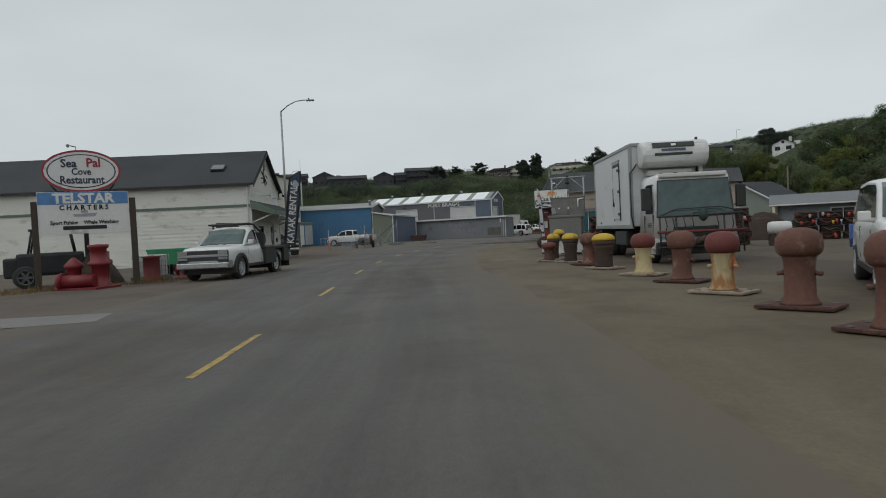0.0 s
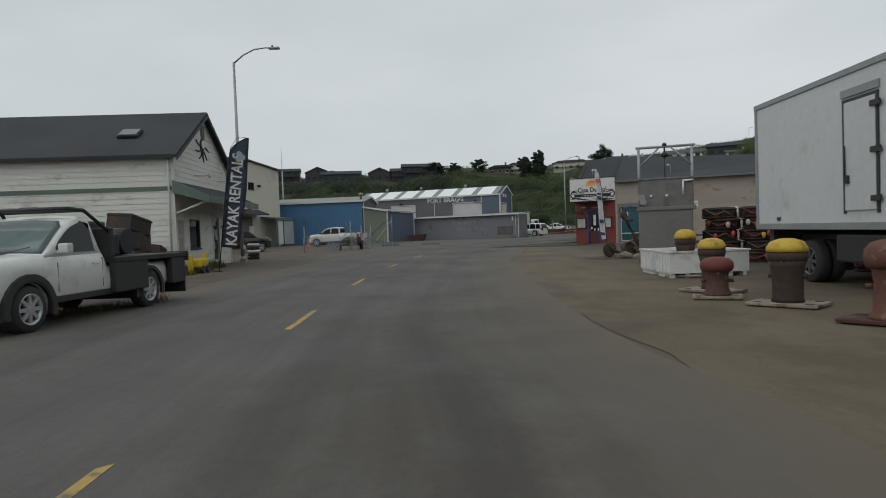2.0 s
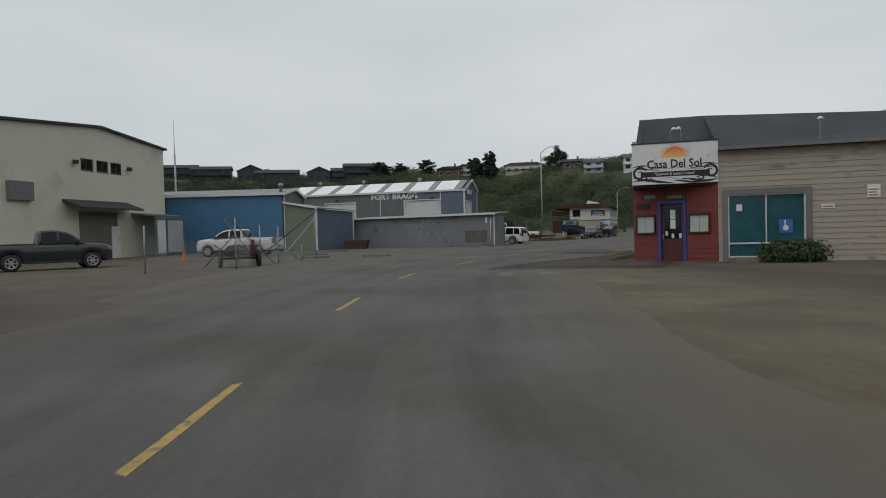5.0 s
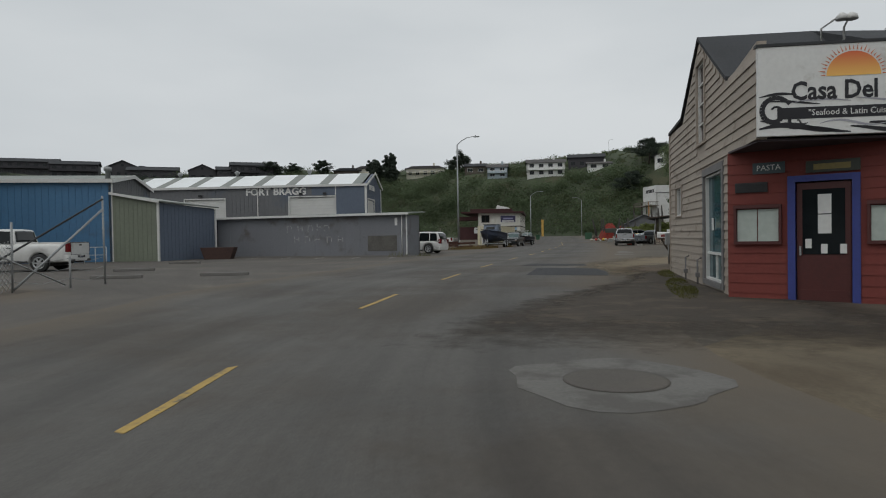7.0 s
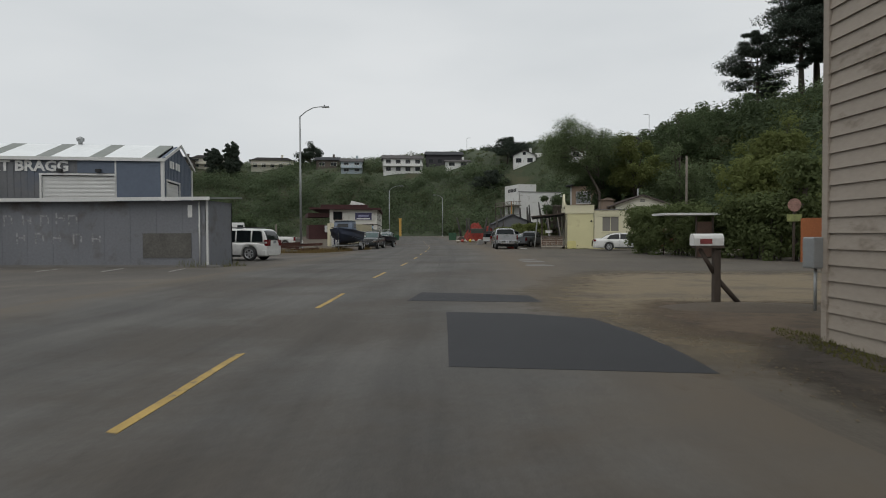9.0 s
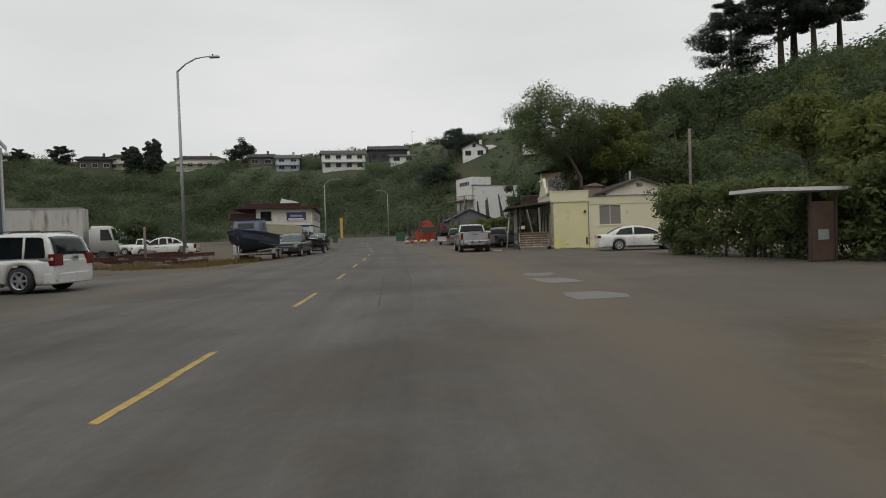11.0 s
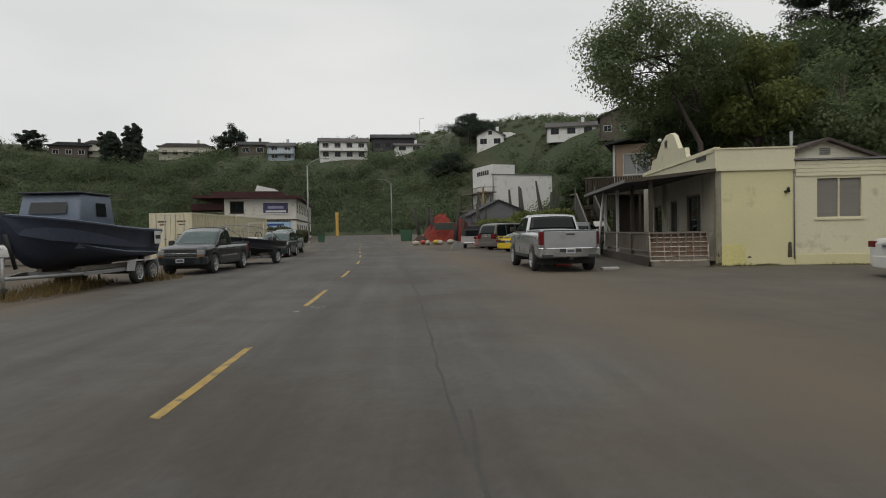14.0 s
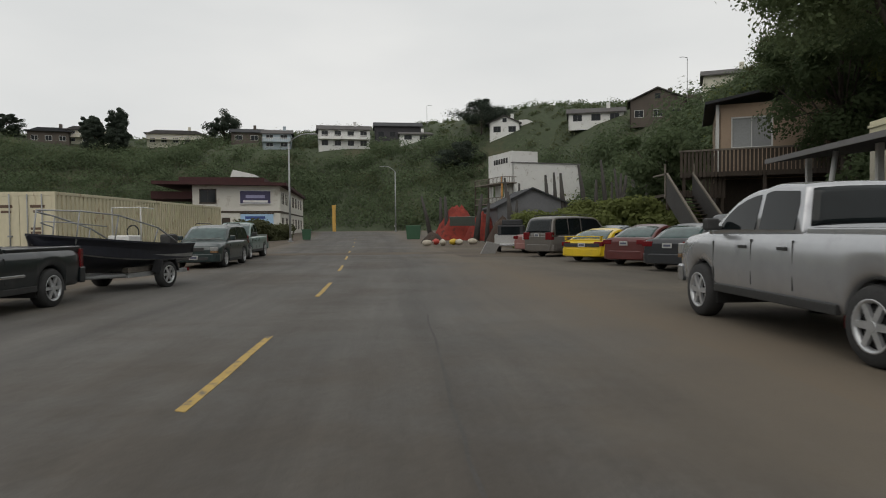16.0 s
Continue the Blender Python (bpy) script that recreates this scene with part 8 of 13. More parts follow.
part("rack_bar", tube([(3.06, -0.05, 1.02), (3.06, 2.65, 1.0)], 0.045, 8), mat("dull_red_bar", (0.12, 0.025, 0.02), rough=0.7, var=0.3, scale=3), rk)
for y_ in (0.2, 0.42, 0.75, 1.0, 1.75, 2.2, 2.42):
    part("chain", tube([(3.02, y_, 1.5), (3.06, y_ + 0.04, 1.2), (3.04, y_ - 0.02, 0.9), (3.06, y_ + 0.05, 0.6)], 0.016, 5), STEEL_DARK, rk)
part("gear_bag", lathe([(0.02, 0.0), (0.11, 0.08), (0.14, 0.2), (0.1, 0.32), (0.02, 0.38)], 10, "z", (3.04, 1.35, 1.3)), mat("dark_green_net", (0.03, 0.05, 0.04), rough=0.9, var=0.3), rk)
for y0_, y1_, z_ in ((0.25, 0.85, 0.62), (1.0, 1.7, 0.58), (1.8, 2.35, 0.66)):
    part("rack_load", tube([(2.96, y0_, z_), (3.08, (y0_ + y1_) / 2, z_ + 0.22), (2.96, y1_, z_ + 0.05)], 0.11, 8, 0.07), NET_DARK, rk)

# white van by the bollards
van = wagon("van", placed(5.5, 10.3, -86, -1.72), P_WHITE, 5.2, 2.0, 1.98, 3.2, 0.37, "white van with a dark slatted grille parked behind the bollards", hood=1.28, belt=1.22, low=0.36, category="van", bumper=CHROME, rack=False)
part("van_grille", join(box(2.55, 2.625, -0.72, 0.72, 0.78, 1.12, 0.01)), TRIM_BLACK, van)
for i in range(6):
    part("grille_slat", box(2.62, 2.635, -0.7, 0.7, 0.81 + 0.05 * i, 0.825 + 0.05 * i), GALV, van)

# lorry with a white box trailer beyond the lamp post
lo_ = thing("trailer_truck", placed(-53.3, 113.2, 20), "white weathered box trailer truck behind the verge", "truck")
part("trailer_box", box(-7.5, 3.2, -1.25, 1.25, 1.15, 3.85, 0.04), mat("streaked_white_panel", (0.48, 0.47, 0.44), rough=0.6, var=0.08, tint=(0.22, 0.18, 0.13), tint_amt=0.25, tint_scale=1.2, stretch=(1, 1, 0.15)), lo_)
part("trailer_rail", join(box(-7.5, 3.22, -1.28, -1.252, 1.1, 1.22), box(-7.5, 3.22, -1.28, -1.252, 3.78, 3.88)), GALV, lo_)
lc = part("cab", hull8((3.5, 5.2, 1.1, 0.8), (3.6, 4.8, 1.0, 2.6), 0.1), P_WHITE, lo_)
part("side_window", pane4([(4.2, -1.08, 1.6), (4.95, -1.08, 1.6), (4.7, -1.02, 2.35), (4.2, -1.02, 2.35)], (0, -1, 0.05)), CAR_GLASS, lc)
part("windscreen", pane4([(5.05, -0.95, 1.6), (5.05, 0.95, 1.6), (4.87, 0.9, 2.4), (4.87, -0.9, 2.4)], (0.97, 0, 0.2)), CAR_GLASS, lc)
part("chassis", box(-7.2, 4.9, -0.4, 0.4, 0.6, 1.1), TRIM_BLACK, lo_)
for a in (-5.8, -4.7, 4.3):
    for s in (-1, 1):
        wheel(lo_, a, s * 1.0, 0.46, 0.28, RIM_DARK, 8)


# ---- houses along the top of the bluff ----
HOUSES = []


def hill_house(x, y, turn, w, d, h, wall_mat, roof_mat, label, style="gable", floors=1, sink=1.0):
    """A house on the bluff: walls with window openings, a roof, and a balcony where it has one."""
    z = ground_z(x, y) - sink
    HOUSES.append((x, y - 2.5, w * 0.5 + 2.5))
    ob = thing("hillside_house", pose(x, y, z, 0, 0, turn), label, "house", "houses on the bluff")
    H = h + sink
    n = max(2, int(w / 3.2))
    step = w / n
    op = []
    for fl in range(floors):
        for i in range(n):
            a = -w / 2 + step * (i + 0.25)
            zb = sink + 0.9 + fl * (h / floors)
            op.append((a + w / 2, a + w / 2 + step * 0.5, zb, zb + min(1.5, h / floors - 1.1)))
    panel_wall("wall", w, H, 0.25, wall_mat, ob, pose(-w / 2, 0, 0), op)
    panel_wall("side_wall", d, H, 0.25, wall_mat, ob, pose(-w / 2, d, 0, 0, 0, -90))
    panel_wall("side_wall", d, H, 0.25, wall_mat, ob, pose(w / 2, 0, 0, 0, 0, 90))
    for a, b, c, e in op:
        window(ob, b - a, e - c, pose(a - w / 2, 0.05, c), {WHITE: GREY_TRIM, DARK_BOARD: STEEL_DARK}.get(wall_mat, TRIM_W), GLASS, "window", 1 if b - a > 1.4 else 0, 0, 0.08, sill=False)
    if style == "gable":
        part("roof", join(prism([(-0.6, H - 0.1), (d / 2, H + d * 0.2), (d / 2, H + d * 0.2 + 0.2), (-0.6, H + 0.1)], "x", -w / 2 - 0.5, w / 2 + 0.5), prism([(d / 2 + 0.001, H + d * 0.2), (d + 0.6, H - 0.1), (d + 0.6, H + 0.1), (d / 2 + 0.001, H + d * 0.2 + 0.2)], "x", -w / 2 - 0.5, w / 2 + 0.5)), roof_mat, ob)
    elif style == "cross":
        part("roof", join(prism([(-w / 2 - 0.5, H - 0.2), (0, H + w * 0.22), (w / 2 + 0.5, H - 0.2), (w / 2 + 0.5, H), (0, H + w * 0.22 + 0.25), (-w / 2 - 0.5, H)], "y", -0.5, d + 0.4)), roof_mat, ob)
        part("gable_face", prism([(-w / 2, H), (w / 2, H), (0, H + w * 0.215)], "y", 0.0, 0.2), wall_mat, ob)
        part("gable_window", box(-0.5, 0.5, -0.05, -0.001, H + w * 0.03, H + w * 0.03 + 1.0), GLASS, ob)
        part("wing", join(box(w / 2, w / 2 + 5, 1.5, d, 0, H - 0.6), prism([(w / 2 - 0.2, H - 0.6), (w / 2 + 5.4, H - 0.6), (w / 2 + 5.4, H - 0.45), (w / 2 + 2, H + 0.9), (w / 2 - 0.2, H + 0.9)], "y", 1.2, d + 0.3)), wall_mat, ob)
    else:
        part("roof", join(box(-w / 2 - 0.7, w / 2 + 0.7, -0.8, d + 0.5, H, H + 0.3), prism([(-w / 2, H + 0.3), (w / 2, H + 0.3), (w / 2 - 2.5, H + 1.3), (-w / 2 + 2.5, H + 1.3)], "y", 0.5, d)), roof_mat, ob)
    if floors > 1 or style == "balcony":
        zb = sink + h / max(2, floors)
        rail_mat = STEEL_DARK if wall_mat == DARK_BOARD else TRIM_W
        bal = part("balcony", box(-w / 2, w / 2, -1.6, -0.02, zb - 0.15, zb), wall_mat, ob)
        part("rail", join(box(-w / 2, w / 2, -1.6, -1.5, zb + 0.9, zb + 1.0), *[box(-w / 2 + 0.6 * i, -w / 2 + 0.6 * i + 0.08, -1.58, -1.52, zb, zb + 0.9) for i in range(int(w / 0.6) + 1)]), rail_mat, bal)
    if wall_mat != DARK_BOARD:
        part("chimney", box(w * 0.2, w * 0.2 + 0.8, d * 0.4, d * 0.4 + 0.8, H, H + d * 0.2 + 1.2), wall_mat, ob)
    return ob


DARK_BOARD = mat("dark_brown_boards", (0.045, 0.043, 0.048), rough=0.85, var=0.2, scale=0.4, fine=8, bump=0.1)
BROWN_BOARD = mat("brown_boards", (0.095, 0.078, 0.065), rough=0.85, var=0.2, scale=0.4, fine=8, bump=0.1)
PALE_BLUE = mat("pale_blue_boards", (0.38, 0.44, 0.48), rough=0.75, var=0.08, scale=0.4, fine=8, bump=0.05)
SHINGLE_B = mat("grey_brown_shingle", (0.075, 0.070, 0.068), rough=0.9, var=0.25, scale=0.4, fine=16, bump=0.4)
hill_house(-147, 299, 20, 11, 8, 3.6, BROWN_BOARD, SHINGLE, "brown boarded house on the top of the bluff", "hip")
hill_house(-138.5, 304, 18, 12, 8, 4.4, CREAM, SHINGLE_B, "cream house with a balcony on the top of the bluff", "hip", 2)
hill_house(-114, 311, 15, 17, 8, 3.6, CREAM, SHINGLE_B, "long low cream house on the top of the bluff", "balcony")
hill_house(-77, 292.5, 10, 8, 7, 4.6, PALE_BLUE, SHINGLE_B, "pale blue two-storey house on the bluff", "gable", 2)
hill_house(-88, 300, 12, 9, 7, 3.2, BROWN_BOARD, SHINGLE, "brown house with a low roof on the bluff", "gable")
hill_house(-57, 289.5, 12, 14.5, 8, 5.4, WHITE, SHINGLE_B, "white two-storey house with a balcony on the bluff", "gable", 2)
hill_house(-42.5, 302, 8, 14, 8, 4.0, DARK_BOARD, SHINGLE, "dark house with a pale lower wing on the bluff", "gable")
hill_house(-37, 295, 8, 9, 4, 2.4, WHITE, SHINGLE_B, "low white house on the bluff", "gable")
hill_house(-13.5, 268.5, -6, 7.5, 8, 3.2, WHITE, SHINGLE_B, "white house with a steep gable on the bluff", "cross", sink=2.2)
hill_house(5, 250, -12, 12, 8, 2.6, WHITE, SHINGLE_B, "white house with a tall chimney on the bluff", "gable")
hill_house(13.5, 234.5, -16, 10.5, 8, 4.2, BROWN_BOARD, SHINGLE_B, "brown house with a large gable on the bluff", "cross")
hill_house(24, 226, -20, 9, 8, 4.4, CREAM, SHINGLE_B, "cream house near the pines on the bluff", "gable")
for x, y, w, h, fl, sink, style in ((-262, 262, 19, 6.0, 2, 5.6, "gable"), (-240, 267, 13, 4.6, 1, 5.0, "cross"), (-221, 268, 15, 4.6, 1, 4.6, "gable"), (-204.5, 275, 11, 4.4, 1, 4.6, "cross"), (-189, 285, 13, 6.2, 2, 4.4, "gable"), (-289, 262, 24, 6.0, 2, 6.0, "gable"), (-312, 255, 22, 5.0, 1, 6.0, "gable"), (-196.5, 280, 7, 5.4, 2, 4.6, "gable"), (-181.5, 290, 9, 4.6, 1, 4.2, "gable"), (-230.5, 266, 9, 4.0, 1, 4.6, "gable")):
    hill_house(x, y, 38, w, 9, h, DARK_BOARD, SHINGLE, "dark timber apartment block on the top of the bluff", style, fl, sink)
for x, y, h, turn in ((-34, 308, 7, 0), (18, 231, 10, 180)):
    solid("distant_lamp", join(tube([(0, 0, 0), (0, 0, h)], 0.07), tube([(0, 0, h), (0.8, 0, h + 0.15), (1.5, 0, h + 0.1)], 0.06)), GALV, pose(x, y, ground_z(x, y), 0, 0, turn), "tall street lamp on top of the bluff", "street lamp")

# ---- foliage ----
rng = np.random.default_rng(7)


def leaf_mat(name, base, var=0.45, island=0.35, scale=0.18):
    m = mat(name, base, rough=0.75, var=var, scale=scale, fine=1.6, bump=0.0, per_island=island, spec=0.15)
    n, l = m.node_tree.nodes, m.node_tree.links
    b = n["Principled BSDF"]
    tr, mx = n.new("ShaderNodeBsdfTranslucent"), n.new("ShaderNodeMixShader")
    l.new(b.inputs["Base Color"].links[0].from_socket, tr.inputs["Color"])
    mx.inputs["Fac"].default_value = 0.5
    l.new(b.outputs["BSDF"], mx.inputs[1]), l.new(tr.outputs["BSDF"], mx.inputs[2])
    l.new(mx.outputs[0], n["Material Output"].inputs["Surface"])
    return m


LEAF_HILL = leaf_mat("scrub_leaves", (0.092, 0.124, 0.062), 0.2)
# Bluff scrub: near leaf colours lifted paler, so distance haze sits in the colour.
LEAF_HAZY = leaf_mat("hazy_scrub_leaves", (0.106, 0.140, 0.076), 0.3, 0.08, 0.07)
LEAF_HAZY_OLIVE = leaf_mat("hazy_olive_scrub_leaves", (0.120, 0.134, 0.070), 0.25, 0.08, 0.07)
LEAF_OLIVE = leaf_mat("olive_scrub_leaves", (0.097, 0.104, 0.053), 0.2)
LEAF_DARK = leaf_mat("dark_conifer_needles", (0.062, 0.078, 0.060), 0.22)
LEAF_TREE = leaf_mat("green_tree_leaves", (0.140, 0.178, 0.090), 0.25)
LEAF_IVY = leaf_mat("ivy_leaves", (0.128, 0.158, 0.066), 0.22, 0.18)
LEAF_LIGHT = leaf_mat("yellow_green_leaves", (0.158, 0.182, 0.062), 0.3, 0.2)
GRASS = leaf_mat("dry_grass_blades", (0.20, 0.145, 0.065))
GRASS_G = leaf_mat("green_grass_blades", (0.12, 0.12, 0.04))
BARK = mat("bark", (0.075, 0.06, 0.05), rough=0.95, var=0.3, scale=2, fine=14, bump=0.5, stretch=(1, 1, 0.3))


def leaf_mesh(name, pos, out, size, material, parent=None, aspect=0.62, ruffle=0.34):
    """One mesh of many four-cornered leaves: pos (n, 3), out: directions they lean to, size (n,)."""
    n = len(pos)
    nrm = out + np.array([0, 0, 0.35]) + rng.normal(0, ruffle, (n, 3))
    nrm /= np.linalg.norm(nrm, axis=1)[:, None] + 1e-9
    side = np.cross(nrm, rng.normal(0, 1, (n, 3)))
    side /= np.linalg.norm(side, axis=1)[:, None] + 1e-9
    up = np.cross(nrm, side)
    s = size[:, None]
    v = np.empty((n, 4, 3))
    v[:, 0] = pos - up * s * 0.5
    v[:, 1] = pos + side * s * aspect * 0.5 + nrm * s * 0.08
    v[:, 2] = pos + up * s * 0.5
    v[:, 3] = pos - side * s * aspect * 0.5 + nrm * s * 0.08
    me = bpy.data.meshes.new(name)
    me.vertices.add(n * 4), me.loops.add(n * 4), me.polygons.add(n)
    me.vertices.foreach_set("co", v.ravel())
    me.loops.foreach_set("vertex_index", np.arange(n * 4, dtype=np.int32))
    me.polygons.foreach_set("loop_start", np.arange(0, n * 4, 4, dtype=np.int32))
    me.update(calc_edges=True)
    me.materials.append(material)
    ob = new(name, me)
    if parent is not None:
        ob.parent = parent
    return ob


def clumps(centres, radii, per, size, squash=0.75, shell=0.55):
    """Leaf places in uneven balls round the centres."""
    c = np.repeat(centres, per, axis=0)
    r = np.repeat(radii, per)
    d = rng.normal(0, 1, (len(c), 3))
    d /= np.linalg.norm(d, axis=1)[:, None]
    rad = r * (shell + (1 - shell) * rng.random(len(c)) ** 0.5) * (0.82 + 0.3 * rng.random(len(c)))
    p = c + d * rad[:, None] * np.array([1, 1, squash])
    return p, d, size * (0.6 + 0.8 * rng.random(len(c)))


def scatter_hill(n, x0, x1, y0, y1, dmin, dmax):
    x, y = rng.uniform(x0, x1, n), rng.uniform(y0, y1, n)
    d = hill_distance(x, y)
    ok = (d > dmin) & (d < dmax)
    return x[ok], y[ok], d[ok]


def hill_cover(name, n, box_, drange, radius, per, size, material, label, lift=0.25, keep=None, ruffle=0.34):
    x, y, d = scatter_hill(n, *box_, *drange)
    free = np.ones(len(x), bool)
    for hx, hy, hr in HOUSES:
        free &= ((x - hx) / hr) ** 2 + ((y - hy) / (4.5 + radius[1] * 0.6)) ** 2 > 1
    x, y, d = x[free], y[free], d[free]
    if keep is not None:
        ok = keep(x, y, d)
        x, y = x[ok], y[ok]
    z = rise(x, y) + hill_height(x, y)
    r = rng.uniform(*radius, len(x)) * (0.75 + 0.5 * rng.random(len(x)))
    c = np.stack([x, y, z + r * lift], 1)
    p, o, s = clumps(c, r, per, size)
    return tagged(leaf_mesh(name, p, o, s, material, ruffle=ruffle), label, "shrubs", kind="stuff")


def clear_top(x, y, d):
    return d < 62 - 31 * smooth(-70, 0, x) + 4 * np.sin(x * 0.11)


hill_cover("hillside_scrub", 9500, (-330, 70, 60, 330), (-1, 96), (2.2, 4.8), 125, 0.55, LEAF_HAZY, "dense dark green scrub covering the bluff", keep=clear_top, ruffle=0.12)
hill_cover("hillside_scrub", 3600, (-330, 70, 60, 330), (1, 96), (1.8, 3.6), 95, 0.5, LEAF_HAZY_OLIVE, "olive brown scrub covering the bluff", keep=clear_top, ruffle=0.12)
hill_cover("hillside_bushes", 800, (-150, 60, 100, 300), (3, 46), (3.2, 6.0), 300, 0.58, LEAF_HAZY, "tall dark bushes on the slope of the bluff", 0.55, keep=lambda x, y, d: d < 40 - 14 * smooth(-45, 5, x), ruffle=0.2)
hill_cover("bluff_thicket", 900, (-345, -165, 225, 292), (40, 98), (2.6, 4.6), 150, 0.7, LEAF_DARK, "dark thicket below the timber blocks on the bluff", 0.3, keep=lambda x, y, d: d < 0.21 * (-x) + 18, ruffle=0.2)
hill_cover("bluff_bushes", 5200, (-330, 70, 150, 335), (24, 112), (0.9, 1.9), 50, 0.5, LEAF_HAZY, "low dark bushes round the houses on the bluff", 0.2, keep=lambda x, y, d: ~clear_top(x, y, d) & (np.sin(x * 0.09) + np.cos(y * 0.13 + 1) > -0.9), ruffle=0.2)
hill_cover("near_scrub", 1500, (-12, 50, 75, 215), (-1, 34), (1.6, 3.4), 230, 0.42, LEAF_HILL, "leafy green scrub on the near slope", 0.5)
hill_cover("near_scrub", 620, (-12, 50, 75, 215), (-1, 30), (1.4, 2.6), 200, 0.38, LEAF_LIGHT, "yellow green bushes on the near slope", 0.7)
hill_cover("bluff_grass", 5200, (-330, 60, 150, 340), (20, 110), (0.6, 1.2), 30, 0.5, LEAF_HAZY_OLIVE, "olive grass along the top of the bluff", 0.1)


def conifer(x, y, h, r, label, lean=0.0, bare=0.25, flat=False, z=None, group=""):
    """A tapered trunk with limbs in whorls, each carrying flat sprays of needles, with gaps between."""
    zb = ground_z(x, y) - 0.3 if z is None else z
    t = thing("conifer_tree", pose(x, y, zb), label, "tree", group)
    part("trunk", tube([(0, 0, 0), (lean * h * 0.3, 0, h * 0.45), (lean * h, 0, h)], 0.035 * h ** 0.9, 9, 0.03), BARK, t)
    pos, out, limbs = [], [], []
    k = int(9 + h * 0.8)
    for i in range(k):
        f = bare + (1 - bare) * (i + rng.random()) / k
        prof = (1 - f) ** 0.55 * 1.15 if not flat else (0.45 + 0.75 * math.sin(math.pi * min(1, (f - bare) / (1 - bare) + 0.1)))
        for j in range(3):
            a = rng.uniform(0, 2 * math.pi)
            ln = r * prof * rng.uniform(0.55, 1.1)
            b0 = np.array([lean * h * f, 0, h * f])
            tip = b0 + np.array([math.cos(a) * ln, math.sin(a) * ln, ln * rng.uniform(0.0, 0.3)])
            limbs.append(tube([b0, (b0 + tip) / 2 + np.array([0, 0, 0.05 * ln]), tip], 0.012 * h ** 0.7, 5, 0.015))
            for q in (0.55, 0.8, 1.0):
                pos.append(b0 + (tip - b0) * q)
                out.append(ln * 0.3 + 0.25)
    part("limb", join(*limbs), BARK, t)
    c = np.array(pos)
    p, o, s = clumps(c, np.array(out), 120 if h > 12 else 110, 0.46 if h > 9 else 0.5, 0.5, 0.1)
    leaf_mesh("crown", p, o + np.array([0, 0, 0.5]), s, LEAF_DARK, t, 0.35)
    return t


def broadleaf(x, y, h, r, label, material=LEAF_TREE, per=170, size=0.26, z=None, n=46, trunk_r=0.3, squash=0.85, off=0.0):
    zb = ground_z(x, y) - 0.2 if z is None else z
    t = thing("broadleaf_tree", pose(x, y, zb), label, "tree")
    base = h - 2 * r * squash
    part("trunk", tube([(0, 0, 0), (0.15, 0.1, max(1.0, base * 0.8)), (off * 0.6, 0.2, h * 0.6), (off, 0.0, h * 0.85)], trunk_r, 10, 0.06), BARK, t)
    cs, rs, limbs = [], [], []
    for i in range(n):
        d = rng.normal(0, 1, 3)
        d /= np.linalg.norm(d)
        q = np.array([d[0] * r, d[1] * r, d[2] * r * squash]) * rng.uniform(0.35, 0.95) + np.array([off, 0, h - r * squash])
        cs.append(q)
        rs.append(r * rng.uniform(0.16, 0.34))
        if i % 2 == 0:
            b0 = np.array([0.1, 0.1, max(0.8, base) + rng.random() * r * 0.7])
            limbs.append(tube([b0, (b0 + q) / 2 + np.array([0, 0, 0.2]), q], trunk_r * 0.28, 5, 0.02))
    part("limb", join(*limbs), BARK, t)
    p, o, s = clumps(np.array(cs), np.array(rs), per, size, 0.8, 0.25)
    leaf_mesh("crown", p, o, s, material, t)
    return t


broadleaf(-12.4, 129.8, 15.2, 5.3, "large green leafy tree behind the yellow house", per=430, size=0.17, n=66, trunk_r=0.2, off=-2.1, squash=0.68)
broadleaf(-10.5, 137.0, 12.5, 3.7, "dark green tree hanging over the timber deck", per=420, size=0.18, n=60, material=LEAF_HILL, trunk_r=0.18, squash=1.05)
broadleaf(-14.8, 147.5, 8.0, 3.2, "dark green tree beside the timber stair", per=240, size=0.24, n=40, material=LEAF_HILL, trunk_r=0.14)
broadleaf(2.5, 150, 20.5 - ground_z(2.5, 150), 6.0, "dark green tree high on the slope", per=220, size=0.36, n=46, material=LEAF_HILL)
broadleaf(-2.5, 132, 12.6, 5.6, "green leafy tree behind the gabled house", per=260, size=0.26, n=40)
broadleaf(-7.6, 132.5, 13.4, 4.3, "fresh yellow green tree on the slope", per=260, size=0.28, n=46, material=LEAF_LIGHT)
broadleaf(4.6, 122.5, 12.4, 3.9, "yellow green tree on the slope", per=220, size=0.28, n=36, material=LEAF_LIGHT, z=1.0)
broadleaf(3.0, 104, 7, 3.4, "rounded yellow green tree beside the hedge", per=260, size=0.26, n=40, material=LEAF_LIGHT, z=0.0)
broadleaf(6.5, 113, 8.2, 4.2, "dark green tree on the slope", per=230, size=0.3, n=44, material=LEAF_HILL, z=1.5)
broadleaf(6.5, 97, 7, 3.5, "olive green tree behind the hedge", per=230, size=0.28, n=40, material=LEAF_OLIVE, z=0)
broadleaf(-8.0, 138.9, 8.6, 2.7, "dark green tree beside the timber deck", per=200, size=0.24, n=30, material=LEAF_HILL, trunk_r=0.16)
for x, y, top, r, m_, lab in ((19.3, 196.2, 28.6, 6.5, LEAF_OLIVE, "brownish olive tree on the crest of the slope"), (12.5, 170, 24.2, 6.2, LEAF_HILL, "dark green tree on the slope below the pines"), (20.5, 171, 25.6, 6.5, LEAF_HILL, "dark green tree on the slope below the pines"), (6.5, 156, 18.0, 5.4, LEAF_OLIVE, "olive green tree on the slope")):
    broadleaf(x, y, top - ground_z(x, y) + 0.2, r, lab, per=190, size=0.42, n=44, material=m_)
